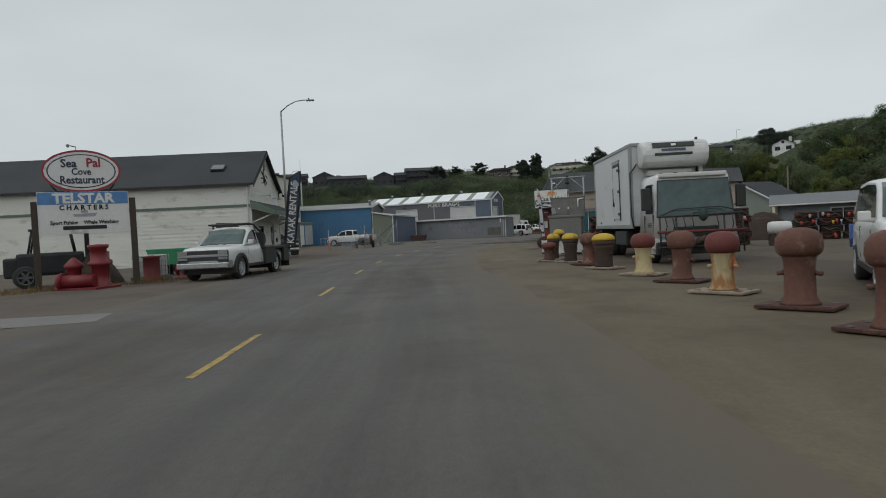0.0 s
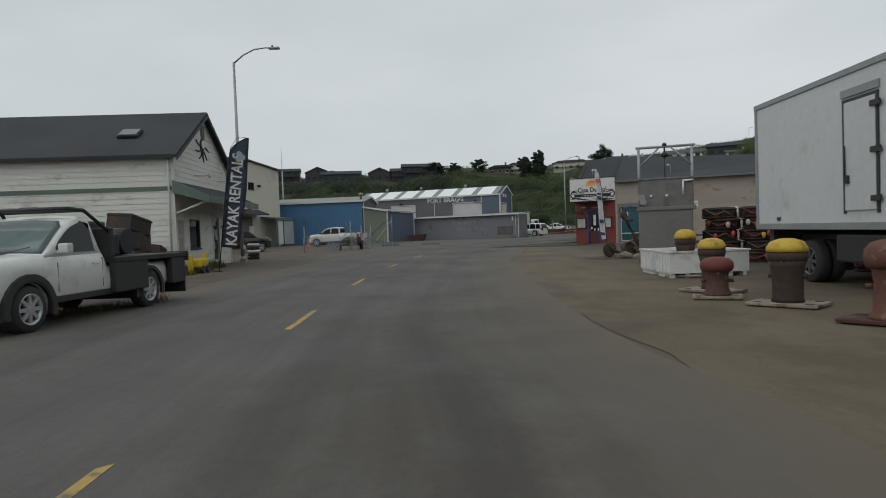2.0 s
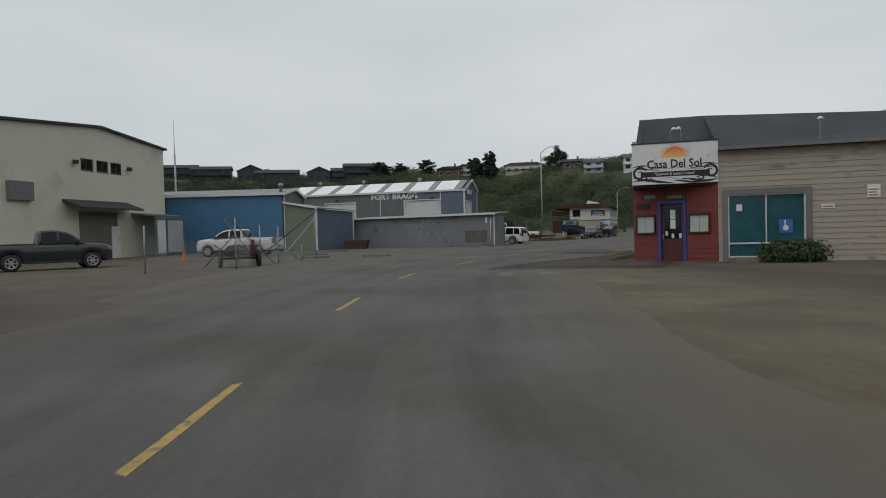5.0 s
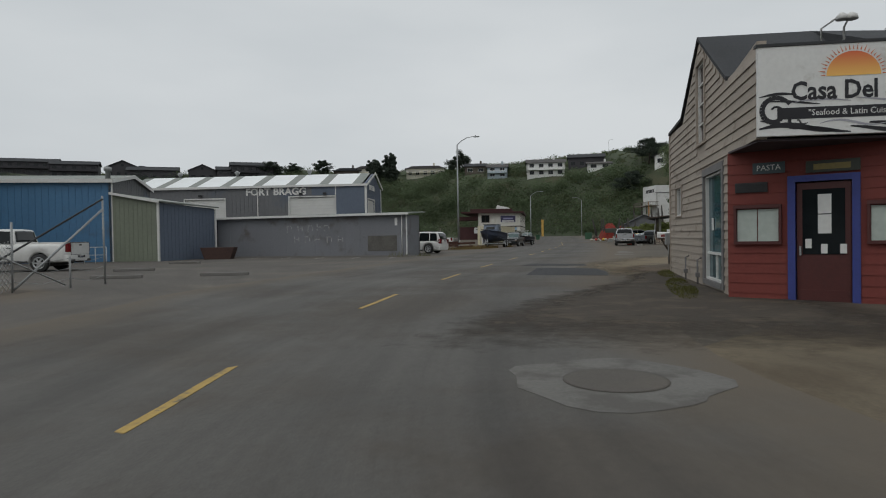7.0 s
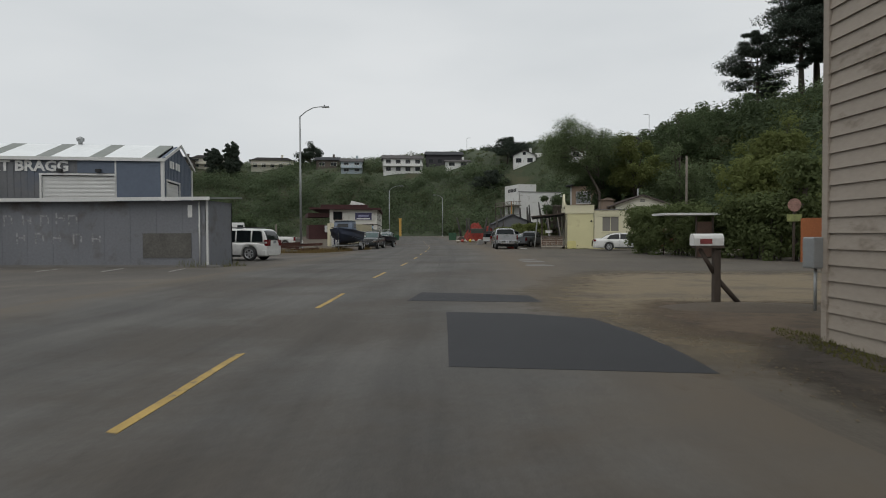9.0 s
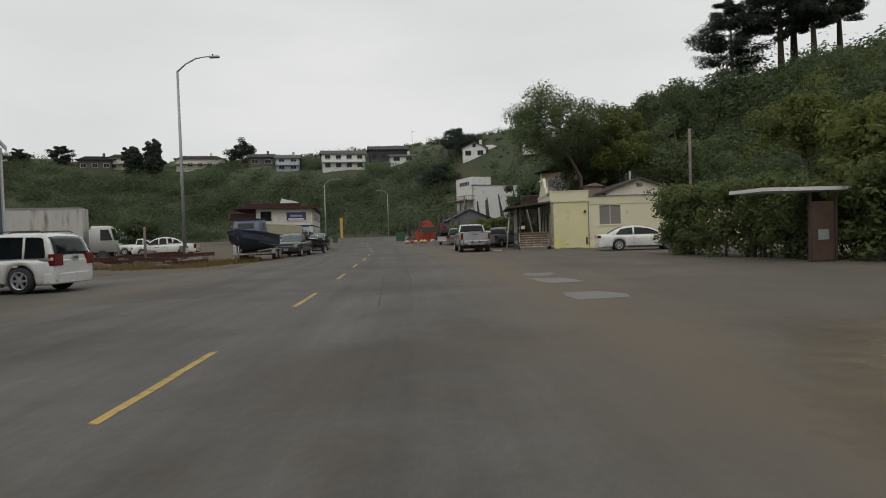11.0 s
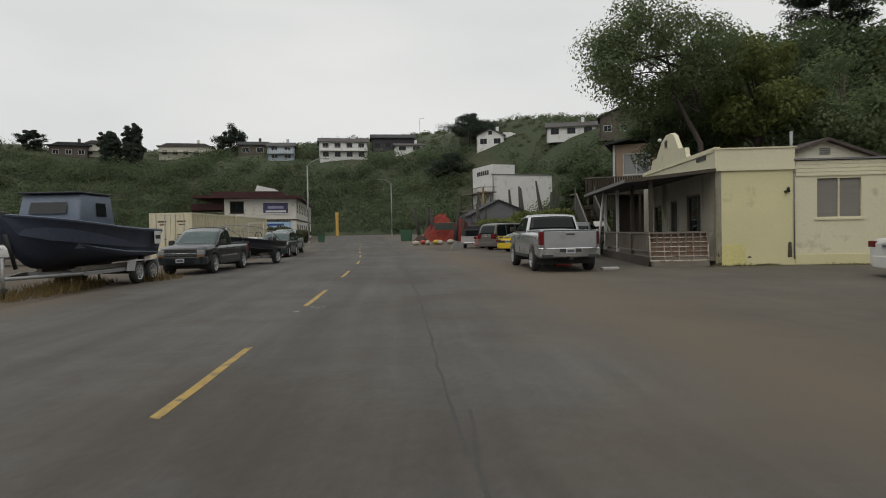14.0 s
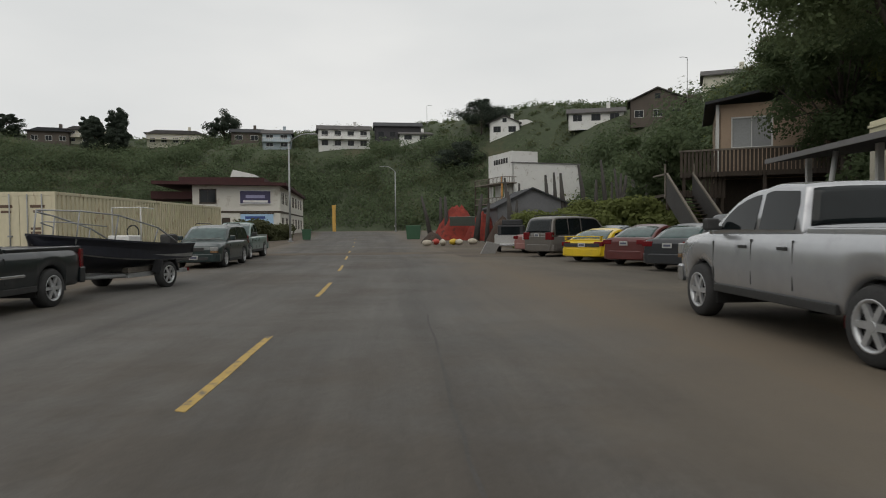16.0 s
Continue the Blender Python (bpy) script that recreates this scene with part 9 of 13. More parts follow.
for x, y, h, r in ((30, 172, 23, 5.2), (35.5, 178, 26, 6.0), (39.5, 172, 19, 4.4), (25, 178, 17, 4.6), (33, 168, 20, 5.0)):
    conifer(x, y, h, r, "tall dark pine on top of the slope", rng.uniform(-0.06, 0.06), 0.28, True, group="pines on the slope")
for x, y, h, r in ((-180, 292, 7, 4.2), (-172, 296, 5.5, 3.4), (-158, 297, 6.5, 3.4)):
    conifer(x, y, h, r, "dark conifer beside the houses on the bluff", 0.0, 0.1, True, group="conifers on the bluff")
for x, y, h, r in ((-133.0, 297, 12.0, 3.3), (-126.5, 299, 13.5, 3.8), (-129.5, 292, 10.5, 3.6), (-123.5, 294, 9.5, 3.4)):
    broadleaf(x, y, h, r, "dark rounded cypress beside the houses on the bluff", material=LEAF_DARK, per=260, size=0.45, n=70, squash=1.35)
broadleaf(-96.5, 305, 10.5, 5.4, "dark rounded tree beside the houses on the bluff", material=LEAF_DARK, per=200, size=0.5, n=36)
conifer(-19, 276, 8.5, 7.0, "wide flat-topped cypress beside the white house", 0.12, 0.35, True)
conifer(-25, 262, 6.5, 5.0, "low dark conifer on the edge of the bluff", 0.0, 0.05, True)
conifer(40, 66, 12, 6.0, "tall dark conifer far behind the yard", 0.0, 0.3, True, z=0)


def hedge(name, pts, width, height, per_m, label, material=LEAF_IVY, size=0.2, lumps=0.35):
    p = np.array(pts, float)
    seg = np.concatenate([[0], np.cumsum(np.hypot(*np.diff(p, axis=0).T))])
    n = int(seg[-1] * per_m)
    t = rng.uniform(0, seg[-1], n)
    x, y = np.interp(t, seg, p[:, 0]), np.interp(t, seg, p[:, 1])
    r = rng.uniform(0.3, 0.55, n)
    hh = height * (1 + lumps * (np.sin(t * 0.9) * 0.5 + np.sin(t * 2.3 + 1) * 0.25))
    c = np.stack([x + rng.uniform(-width / 2, width / 2, n), y + rng.uniform(-width / 2, width / 2, n), rng.random(n) ** 0.7 * np.maximum(hh - 0.3, 0.3) + 0.15], 1)
    q, o, s = clumps(c, r, 46 if size > 0.16 else 80, size, 0.9, 0.5)
    q[:, 2] = np.maximum(q[:, 2], 0.02)
    ob = thing(name, pose(0, 0, 0), label, "hedge")
    leaf_mesh("leaves", q, o, s, material, ob)
    part("stem", join(*[tube([(a, b, 0), (a + 0.1, b, height * 0.7)], 0.05, 5) for a, b in zip(x[:12], y[:12])]), BARK, ob)
    return ob


hedge("ivy_hedge", [(-14.3, 101.5), (-13.9, 98.6)], 1.8, 3.1, 60, "thick clipped ivy hedge beside the parked sedan", size=0.15, lumps=0.15)
hedge("ivy_hedge", [(-13.8, 97.2), (-12.3, 94.0), (-11.6, 92.6)], 1.8, 3.0, 55, "thick ivy hedge along the lot", size=0.15, lumps=0.2)
hedge("ivy_hedge", [(-11.4, 91.2), (-10.2, 88.0)], 1.6, 3.2, 55, "thick ivy hedge beside the orange gate", size=0.2, lumps=0.2)
hedge("vine_arch", [(-9.8, 87.6), (-9.4, 87.2)], 1.3, 5.2, 160, "tall vine-covered post with hanging growth", size=0.2, lumps=0.1)
hedge("shrub_row", [(-9.8, 92.8), (-7.2, 94.5)], 3.4, 5.4, 150, "domed yellow green ivy shrub behind the hedge", material=LEAF_LIGHT, size=0.24, lumps=0.2)
hedge("shrub_row", [(-21.5, 140), (-20, 150), (-19.5, 160)], 2.6, 1.9, 60, "yellow green shrubs behind the parked cars", material=LEAF_LIGHT, size=0.26)
hedge("shrub_row", [(-21.0, 143.0), (-17.8, 141.5), (-16.2, 139.6)], 2.0, 2.4, 90, "yellow green shrubs beside the timber stair", material=LEAF_LIGHT, size=0.24)
hedge("shrub_row", [(-23.4, 148.5), (-22.3, 153)], 1.6, 2.0, 70, "yellow green shrubs in front of the grey shed", material=LEAF_LIGHT, size=0.24)
hedge("shrub_row", [(-12.0, 133.5), (-8, 131)], 2.4, 3.6, 60, "dark green shrubs behind the porch", material=LEAF_HILL, size=0.26, lumps=0.3)
hedge("shrub_row", [(-46.5, 164), (-44.5, 171)], 1.6, 1.9, 50, "green shrubs beside the wharf building", material=LEAF_OLIVE, size=0.24)
hedge("shrub_row", [(-62, 147), (-66, 156)], 4.0, 3.6, 40, "dark rounded bush beyond the yard", material=LEAF_HILL, size=0.3)
hedge("shrub_row", [(-13.4, 52.6), (-14.9, 52.3)], 0.35, 0.55, 40, "low plants in the planter below the window", material=LEAF_HILL, size=0.14)


def grass(name, areas, n, h, material, label):
    """Upright blades scattered over patches given as (x, y, rx, ry)."""
    ps = []
    for x, y, rx, ry in areas:
        k = int(n * rx * ry)
        a, q = rng.uniform(0, 2 * math.pi, k), np.sqrt(rng.random(k))
        ps.append(np.stack([x + rx * q * np.cos(a), y + ry * q * np.sin(a)], 1))
    p = np.concatenate(ps)
    m_ = len(p)
    hh = h * (0.35 + 0.9 * rng.random(m_)) * (0.6 + 0.4 * np.sin(p[:, 0] * 2.1) * np.cos(p[:, 1] * 1.7))
    lean = rng.normal(0, 0.3, (m_, 2)) * hh[:, None]
    ang = rng.uniform(0, math.pi, m_)
    w = 0.008 + 0.012 * rng.random(m_)
    dx, dy = np.cos(ang) * w, np.sin(ang) * w
    v = np.zeros((m_, 3, 3))
    v[:, 0, 0], v[:, 0, 1] = p[:, 0] - dx, p[:, 1] - dy
    v[:, 1, 0], v[:, 1, 1] = p[:, 0] + dx, p[:, 1] + dy
    v[:, 2, 0], v[:, 2, 1], v[:, 2, 2] = p[:, 0] + lean[:, 0], p[:, 1] + lean[:, 1], hh
    me = bpy.data.meshes.new(name)
    me.vertices.add(m_ * 3), me.loops.add(m_ * 3), me.polygons.add(m_)
    me.vertices.foreach_set("co", v.ravel())
    me.loops.foreach_set("vertex_index", np.arange(m_ * 3, dtype=np.int32))
    me.polygons.foreach_set("loop_start", np.arange(0, m_ * 3, 3, dtype=np.int32))
    me.update(calc_edges=True)
    me.materials.append(material)
    return tagged(new(name, me), label, "grass", kind="stuff")


grass("dry_grass", [(-39.2, 104.5, 1.6, 2.6), (-41.2, 103.2, 1.8, 1.4), (-37.8, 108.5, 0.9, 3.0), (-40.5, 107.5, 2.4, 2.0), (-38.4, 111.5, 0.8, 2.0), (-43.5, 105, 1.6, 1.6), (-36.6, 113.3, 0.5, 1.2)], 420, 0.42, GRASS, "dry golden grass on the verge round the lamp post")
grass("dry_grass", [(-17.6, 12.6, 0.8, 1.2), (-18.6, 10.9, 0.9, 0.9), (-19.3, 8.2, 0.9, 1.6), (-17.0, 16.5, 0.6, 1.6), (-20.5, 6.0, 0.8, 1.4)], 420, 0.3, GRASS, "dry grass at the foot of the wooden sign")
grass("verge_grass", [(-29.0, 28.2, 1.0, 1.3), (-30.4, 29.8, 0.7, 0.7), (-27.0, 25.6, 1.0, 1.4), (-25.6, 23.9, 0.9, 1.4), (-24.2, 22.2, 0.9, 1.2), (-27.6, 26.8, 0.6, 1.0)], 700, 0.5, GRASS_G, "green and yellow grass in front of the shop")
grass("verge_grass", [(-20.75, 56.5, 0.32, 3.2), (-20.85, 62.0, 0.3, 2.0)], 2200, 0.1, GRASS_G, "thin grass along the foot of the restaurant wall")
grass("verge_grass", [(-37.6, 81.5, 1.2, 0.5), (-36.5, 82.4, 0.6, 0.6), (-45, 164, 2.0, 5.0), (-48, 226, 14, 3.0)], 160, 0.42, GRASS_G, "rough grass tufts at the edges of the lot")
grass("verge_grass", [(-17.0, 114.2, 1.8, 0.3), (-13.0, 113.9, 2.0, 0.3)], 500, 0.12, GRASS_G, "short weeds along the foot of the house wall")


# ---- street furniture, signs and yard things ----
STONE = mat("beige_field_stone", (0.22, 0.19, 0.15), rough=0.9, var=0.3, scale=2.5, fine=18, bump=0.4, tint=(0.10, 0.08, 0.06), tint_amt=0.3, tint_scale=3)


def heap(name, x, y, rx, ry, h, material, label, category, turn=0.0, seed=0):
    """A slumped pile: a dome broken by folds."""
    bm = bmesh.new()
    nr, na = 14, 40
    rows = []
    for i in range(nr + 1):
        q = i / nr
        row = []
        for j in range(na):
            a = 2 * math.pi * j / na
            d = Vector((math.cos(a) * q, math.sin(a) * q, seed))
            f = 1 + 0.2 * noise.noise(d * 2.6) + 0.09 * noise.noise(d * 9.0)
            z = h * max(0, (1 - q ** 1.6)) * f - (0.06 if i == nr else 0)
            row.append(bm.verts.new((rx * q * math.cos(a) * (1 + 0.12 * noise.noise(d * 2)), ry * q * math.sin(a) * (1 + 0.12 * noise.noise(d * 2.5)), z)))
        rows.append(row)
    for a, b in zip(rows[1:], rows[2:]):
        for j in range(na):
            bm.faces.new((a[j], a[(j + 1) % na], b[(j + 1) % na], b[j])).smooth = True
    bm.faces.new(rows[1])
    bmesh.ops.recalc_face_normals(bm, faces=bm.faces[:])
    return solid(name, bm, material, pose(x, y, float(rise(x, y)), 0, 0, turn), label, category)


def street_lamp(x, y, h, arm, turn, label, z=None):
    s = thing("street_lamp", pose(x, y, float(rise(x, y)), 0, 0, turn), label, "street lamp", "street lamps along the road")
    part("pole", tube([(0, 0, 0), (0, 0, h)], 0.115, 12, 0.065), GALV, s)
    part("base_plate", join(box(-0.22, 0.22, -0.22, 0.22, 0, 0.04), lathe([(0.17, 0.04), (0.15, 0.25), (0.12, 0.3)], 12)), GALV, s)
    part("arm", tube([(0, 0, h - 0.05), (arm * 0.25, 0, h + 0.38), (arm * 0.55, 0, h + 0.68), (arm * 0.85, 0, h + 0.76), (arm, 0, h + 0.74)], 0.05, 8, 0.035), GALV, s)
    hd = part("lamp_head", box(arm - 0.1, arm + 0.5, -0.14, 0.14, h + 0.66, h + 0.78, 0.04), GALV, s)
    part("photo_cell", lathe([(0.05, 0), (0.05, 0.1), (0.02, 0.12)], 8, "z", (arm + 0.1, 0, h + 0.78)), STEEL_DARK, hd)
    part("collar_box", box(0.08, 0.16, -0.09, 0.09, 0.7, 0.95), TRIM_W, s)
    return s


street_lamp(-32.3, 33.6, 11.2, 2.1, 32, "tall galvanised street lamp beside the shop")
street_lamp(-41.25, 108.5, 11.6, 2.1, -4, "tall galvanised street lamp on the grass verge")
street_lamp(-42.4, 164.5, 8.8, 2.0, 0, "galvanised street lamp beside the wharf building")
street_lamp(-36.0, 203.0, 9.0, 1.8, 178, "galvanised street lamp near the end of the road")


def pole(name, x, y, h, r, material, label, lean=0.0, category="pole"):
    return solid(name, tube([(0, 0, -0.1), (lean * 0.5, 0, h * 0.5), (lean, 0, h)], r, 9, r * 0.7), material, pose(x, y, ground_z(x, y)), label, category)


mast = thing("antenna_mast", pose(-69.6, 73.6, 0), "tall thin grey antenna mast beside the cream building", "mast")
part("mast_tube", tube([(0, 0, 0), (0, 0, 10.3)], 0.11, 8, 0.09), GALV, mast)
part("whip", tube([(0, 0, 10.3), (0, 0, 13.9)], 0.04, 6, 0.015), GALV, mast)
pole("utility_pole", -3.65, 125.6, 9.8, 0.16, WOOD_GREY, "bare weathered timber utility pole behind the wing")
pole("marker_post", -42.9, 106.9, 2.3, 0.09, WOOD_GREY, "short weathered timber post on the verge", category="post")
solid("yellow_marker", join(box(-0.3, 0.3, -0.2, 0.2, 0, 4.4, 0.05), box(-0.36, 0.36, -0.26, 0.26, 4.3, 4.9, 0.05)), mat("orange_yellow_paint", (0.5, 0.30, 0.07), rough=0.7, var=0.2), pose(-49.2, 226, 0.85), "tall orange-yellow pillar near the end of the road", "pillar")

# twin-board roadside sign
sg = thing("roadside_sign", pose(-18.9, 10.6, 0.31, 0, 0, 58.3) @ Matrix.Diagonal((0.72, 1, 0.94, 1)), "roadside sign with an oval board over a blue and white board", "sign")
part("post", box(-2.15, -1.9, -0.13, 0.13, -0.36, 2.95, 0.02), WOOD_DARK, sg)
part("post", box(0.55 + 1.55, 0.55 + 1.85, -0.13, 0.13, -0.36, 3.05, 0.02), WOOD_DARK, sg)
bd = part("lower_board", box(-1.88, 2.08, -0.09, -0.02, 1.72, 3.3, 0.01), WHITE, sg, "white board with a blue top band and dark print")
SKY_P = mat("blue_sign_paint", (0.09, 0.22, 0.45), rough=0.5, var=0.25, scale=1.4, fine=3)
part("blue_band", box(-1.86, 2.06, -0.096, -0.091, 2.83, 3.29), SKY_P, bd)
lettering("lettering", "TELSTAR", 0.5, WHITE, bd, pose(0.1, -0.102, 3.04), 1.35, 0.006, "white capital letters", bold=0.02)
lettering("lettering", "C H A R T E R S", 0.25, INK, bd, pose(0.1, -0.098, 2.70), 1.25, 0.004, "dark capital letters", bold=0.01)
lettering("lettering", "Sport Fishing    Whale Watching", 0.2, INK, bd, pose(0.1, -0.098, 2.14), 1.12, 0.003, "small dark print", bold=0.006)
part("number_bar", box(-0.85, 1.05, -0.098, -0.091, 1.88, 2.02), INK, bd)
part("boat_mark", join(prism([(-0.35, 2.36), (0.55, 2.36), (0.68, 2.5), (-0.4, 2.46)], "y", -0.098, -0.091), box(-0.05, 0.25, -0.098, -0.091, 2.5, 2.6)), mat("grey_print", (0.35, 0.36, 0.38), rough=0.6, var=0.3), bd)
n_ = 40
ell = [(0.1 + 1.72 * math.cos(2 * math.pi * i / n_), 4.08 + 0.80 * math.sin(2 * math.pi * i / n_)) for i in range(n_)]
ov = part("oval_board", prism(ell, "y", -0.08, 0.02), mat("dark_red_paint", (0.30, 0.028, 0.045), rough=0.5, var=0.15), sg, "oval board with red rim and dark lettering")
part("white_ring", prism([(0.1 + 1.62 * math.cos(2 * math.pi * i / n_), 4.08 + 0.72 * math.sin(2 * math.pi * i / n_)) for i in range(n_)], "y", -0.085, -0.081), WHITE, ov)
part("blue_ring", prism([(0.1 + 1.5 * math.cos(2 * math.pi * i / n_), 4.08 + 0.64 * math.sin(2 * math.pi * i / n_)) for i in range(n_)], "y", -0.09, -0.086), mat("navy_paint", (0.03, 0.035, 0.07), rough=0.5), ov)
part("face", prism([(0.1 + 1.44 * math.cos(2 * math.pi * i / n_), 4.08 + 0.60 * math.sin(2 * math.pi * i / n_)) for i in range(n_)], "y", -0.095, -0.091), WHITE, ov)
RED_P, NAVY = mat("dark_red_paint", (0.30, 0.028, 0.045)), mat("navy_paint", (0.03, 0.035, 0.07))
lettering("lettering", "Sea", 0.42, NAVY, ov, pose(-0.45, -0.1, 4.36), 1.2, 0.004, "navy lettering", bold=0.012)
lettering("lettering", "Pal", 0.46, RED_P, ov, pose(0.62, -0.1, 4.38), 1.2, 0.004, "dark red lettering", bold=0.014)
lettering("lettering", "Cove", 0.36, NAVY, ov, pose(0.08, -0.1, 4.05), 1.1, 0.004, "navy lettering", bold=0.008)
lettering("lettering", "Restaurant", 0.4, NAVY, ov, pose(0.1, -0.1, 3.74), 1.1, 0.004, "navy lettering", bold=0.01)
part("strut", join(tube([(-1.0, -0.03, 3.3), (-1.3, -0.03, 3.6)], 0.04), tube([(1.2, -0.03, 3.3), (1.5, -0.03, 3.6)], 0.04)), STEEL_DARK, sg)
part("lamp_bracket", join(tube([(-0.1, 0.0, 4.85), (-0.1, -0.05, 5.0), (-0.4, -0.25, 5.02)], 0.02), lathe([(0.03, 0), (0.07, 0.05), (0.07, 0.12)], 8, "z", (-0.42, -0.27, 4.94))), GALV, sg)


def feather_flag(x, y, h, w, turn, material, label, words=None, lean=0.0, stripes=()):
    f = thing("feather_flag", pose(x, y, 0, 0, lean, turn), label, "flag")
    part("pole", tube([(0, 0, 0), (0, 0, h * 0.72), (0.06, 0, h * 0.9), (0.28, 0, h * 0.985), (w * 0.8, 0, h)], 0.022, 6, 0.01), TRIM_BLACK, f)
    part("ground_spike", join(tube([(-0.35, 0, 0.02), (0.35, 0, 0.02)], 0.02), tube([(0, -0.35, 0.02), (0, 0.35, 0.02)], 0.02)), TRIM_BLACK, f)
    n = 22
    z0 = h * 0.18
    bm = bmesh.new()
    prev = None
    for i in range(n + 1):
        t = i / n
        z = z0 + (h - z0) * t
        xl = 0.02 if t < 0.84 else 0.02 + w * 0.78 * ((t - 0.84) / 0.16) ** 1.8
        xr = w * (0.86 + 0.14 * math.sin(t * 2.6))
        ripple = 0.035 * math.sin(t * 9)
        row = [bm.verts.new((xl + (xr - xl) * k / 4, ripple * k / 4 + 0.02 * math.sin(t * 14 + k), z)) for k in range(5)]
        if prev:
            for k in range(4):
                bm.faces.new((prev[k], prev[k + 1], row[k + 1], row[k])).smooth = True
        prev = row
    bmesh.ops.solidify(bm, geom=bm.faces[:], thickness=0.006)
    c = part("cloth", bm, material, f)
    for a, b, mt in stripes:
        za, zb, zr = z0 + (h - z0) * a, z0 + (h - z0) * b, 0.18 * w
        for ya, yb in ((-0.066, -0.06), (0.06, 0.066)):
            part("stripe", prism([(0.03, za), (w * 0.84, za + zr), (w * 0.84, zb + zr), (0.03, zb)], "y", ya, yb), mt, c)
    if words:
        for s in (1, -1):
            lettering("lettering", words, w * 0.74, WHITE, c, pose(w * 0.46, -0.07 * s, z0 + (h - z0) * 0.43, 0, 0, 0 if s > 0 else 180) @ pose(0, 0, 0, 0, -90, 0), 0.66 * (h - z0) * 0.74 / (w * 3.35) * 1.0, 0.004, "tall white capital letters", bold=0.012)
    return f


NAVY_CLOTH = mat("navy_flag_cloth", (0.115, 0.135, 0.185), rough=0.8, var=0.25, scale=2, fine=9, bump=0.05)
kf = feather_flag(-25.5, 26.45, 5.75, 0.86, 67, NAVY_CLOTH, "navy feather flag with white lettering in front of the shop", "KAYAK RENTALS", 7)
part("honeycomb", join(*[lathe([(0.13, -0.078), (0.13, -0.07), (0.09, -0.07)], 6, "y", (0.42 + dx * 0.8, 0, 5.0 + dz)) for dx, dz in ((0, 0), (0.2, -0.12), (-0.02, -0.24))]), mat("pale_blue_print", (0.35, 0.42, 0.48), rough=0.7), kf)
feather_flag(-12.5, 37.4, 3.95, 0.27, 178, mat("white_flag_cloth", (0.62, 0.61, 0.62), rough=0.8, var=0.12, scale=2, fine=9), "narrow white feather flag with dark and orange bands", None, 4, ((0.05, 0.09, NAVY), (0.22, 0.27, NAVY), (0.55, 0.60, NAVY), (0.62, 0.645, NAVY), (0.80, 0.84, mat("orange_sign_paint", (0.55, 0.13, 0.03)))))

# mailbox
mb = thing("mailbox", pose(-20.56, 67.25, 0, 0, 0, 8) @ Matrix.Diagonal((0.92, 0.92, 1.06, 1)), "white dented mailbox on a brown braced timber post", "mailbox")
part("post", box(-0.07, 0.07, -0.07, 0.07, 0, 1.05, 0.01), WOOD_DARK, mb)
part("brace", tube([(0.06, 0.0, 0.45), (0.55, 0.05, 0.0)], 0.05, 6), WOOD_DARK, mb)
part("brace", tube([(-0.06, 0.0, 0.6), (-0.36, 0.0, 1.04)], 0.045, 6), WOOD_DARK, mb)
part("shelf", box(-0.5, 0.12, -0.12, 0.12, 1.05, 1.1), WOOD_DARK, mb)
prof_ = [(-0.1, 1.1), (0.1, 1.1), (0.1, 1.22)] + [(0.1 * math.cos(a), 1.22 + 0.1 * math.sin(a)) for a in np.linspace(0.2, math.pi - 0.2, 8)] + [(-0.1, 1.22)]
bxm = part("box", prism(prof_, "x", -0.52, 0.12), WHITE, mb)
part("door", moved(prism([(p[0] * 1.05, p[1]) for p in prof_], "x", -0.535, -0.521), Matrix.Identity(4)), WHITE, bxm)
part("picture_panel", box(-0.40, -0.14, -0.107, -0.101, 1.13, 1.22), mat("red_print", (0.22, 0.05, 0.05), rough=0.6, var=0.4, scale=9), bxm)


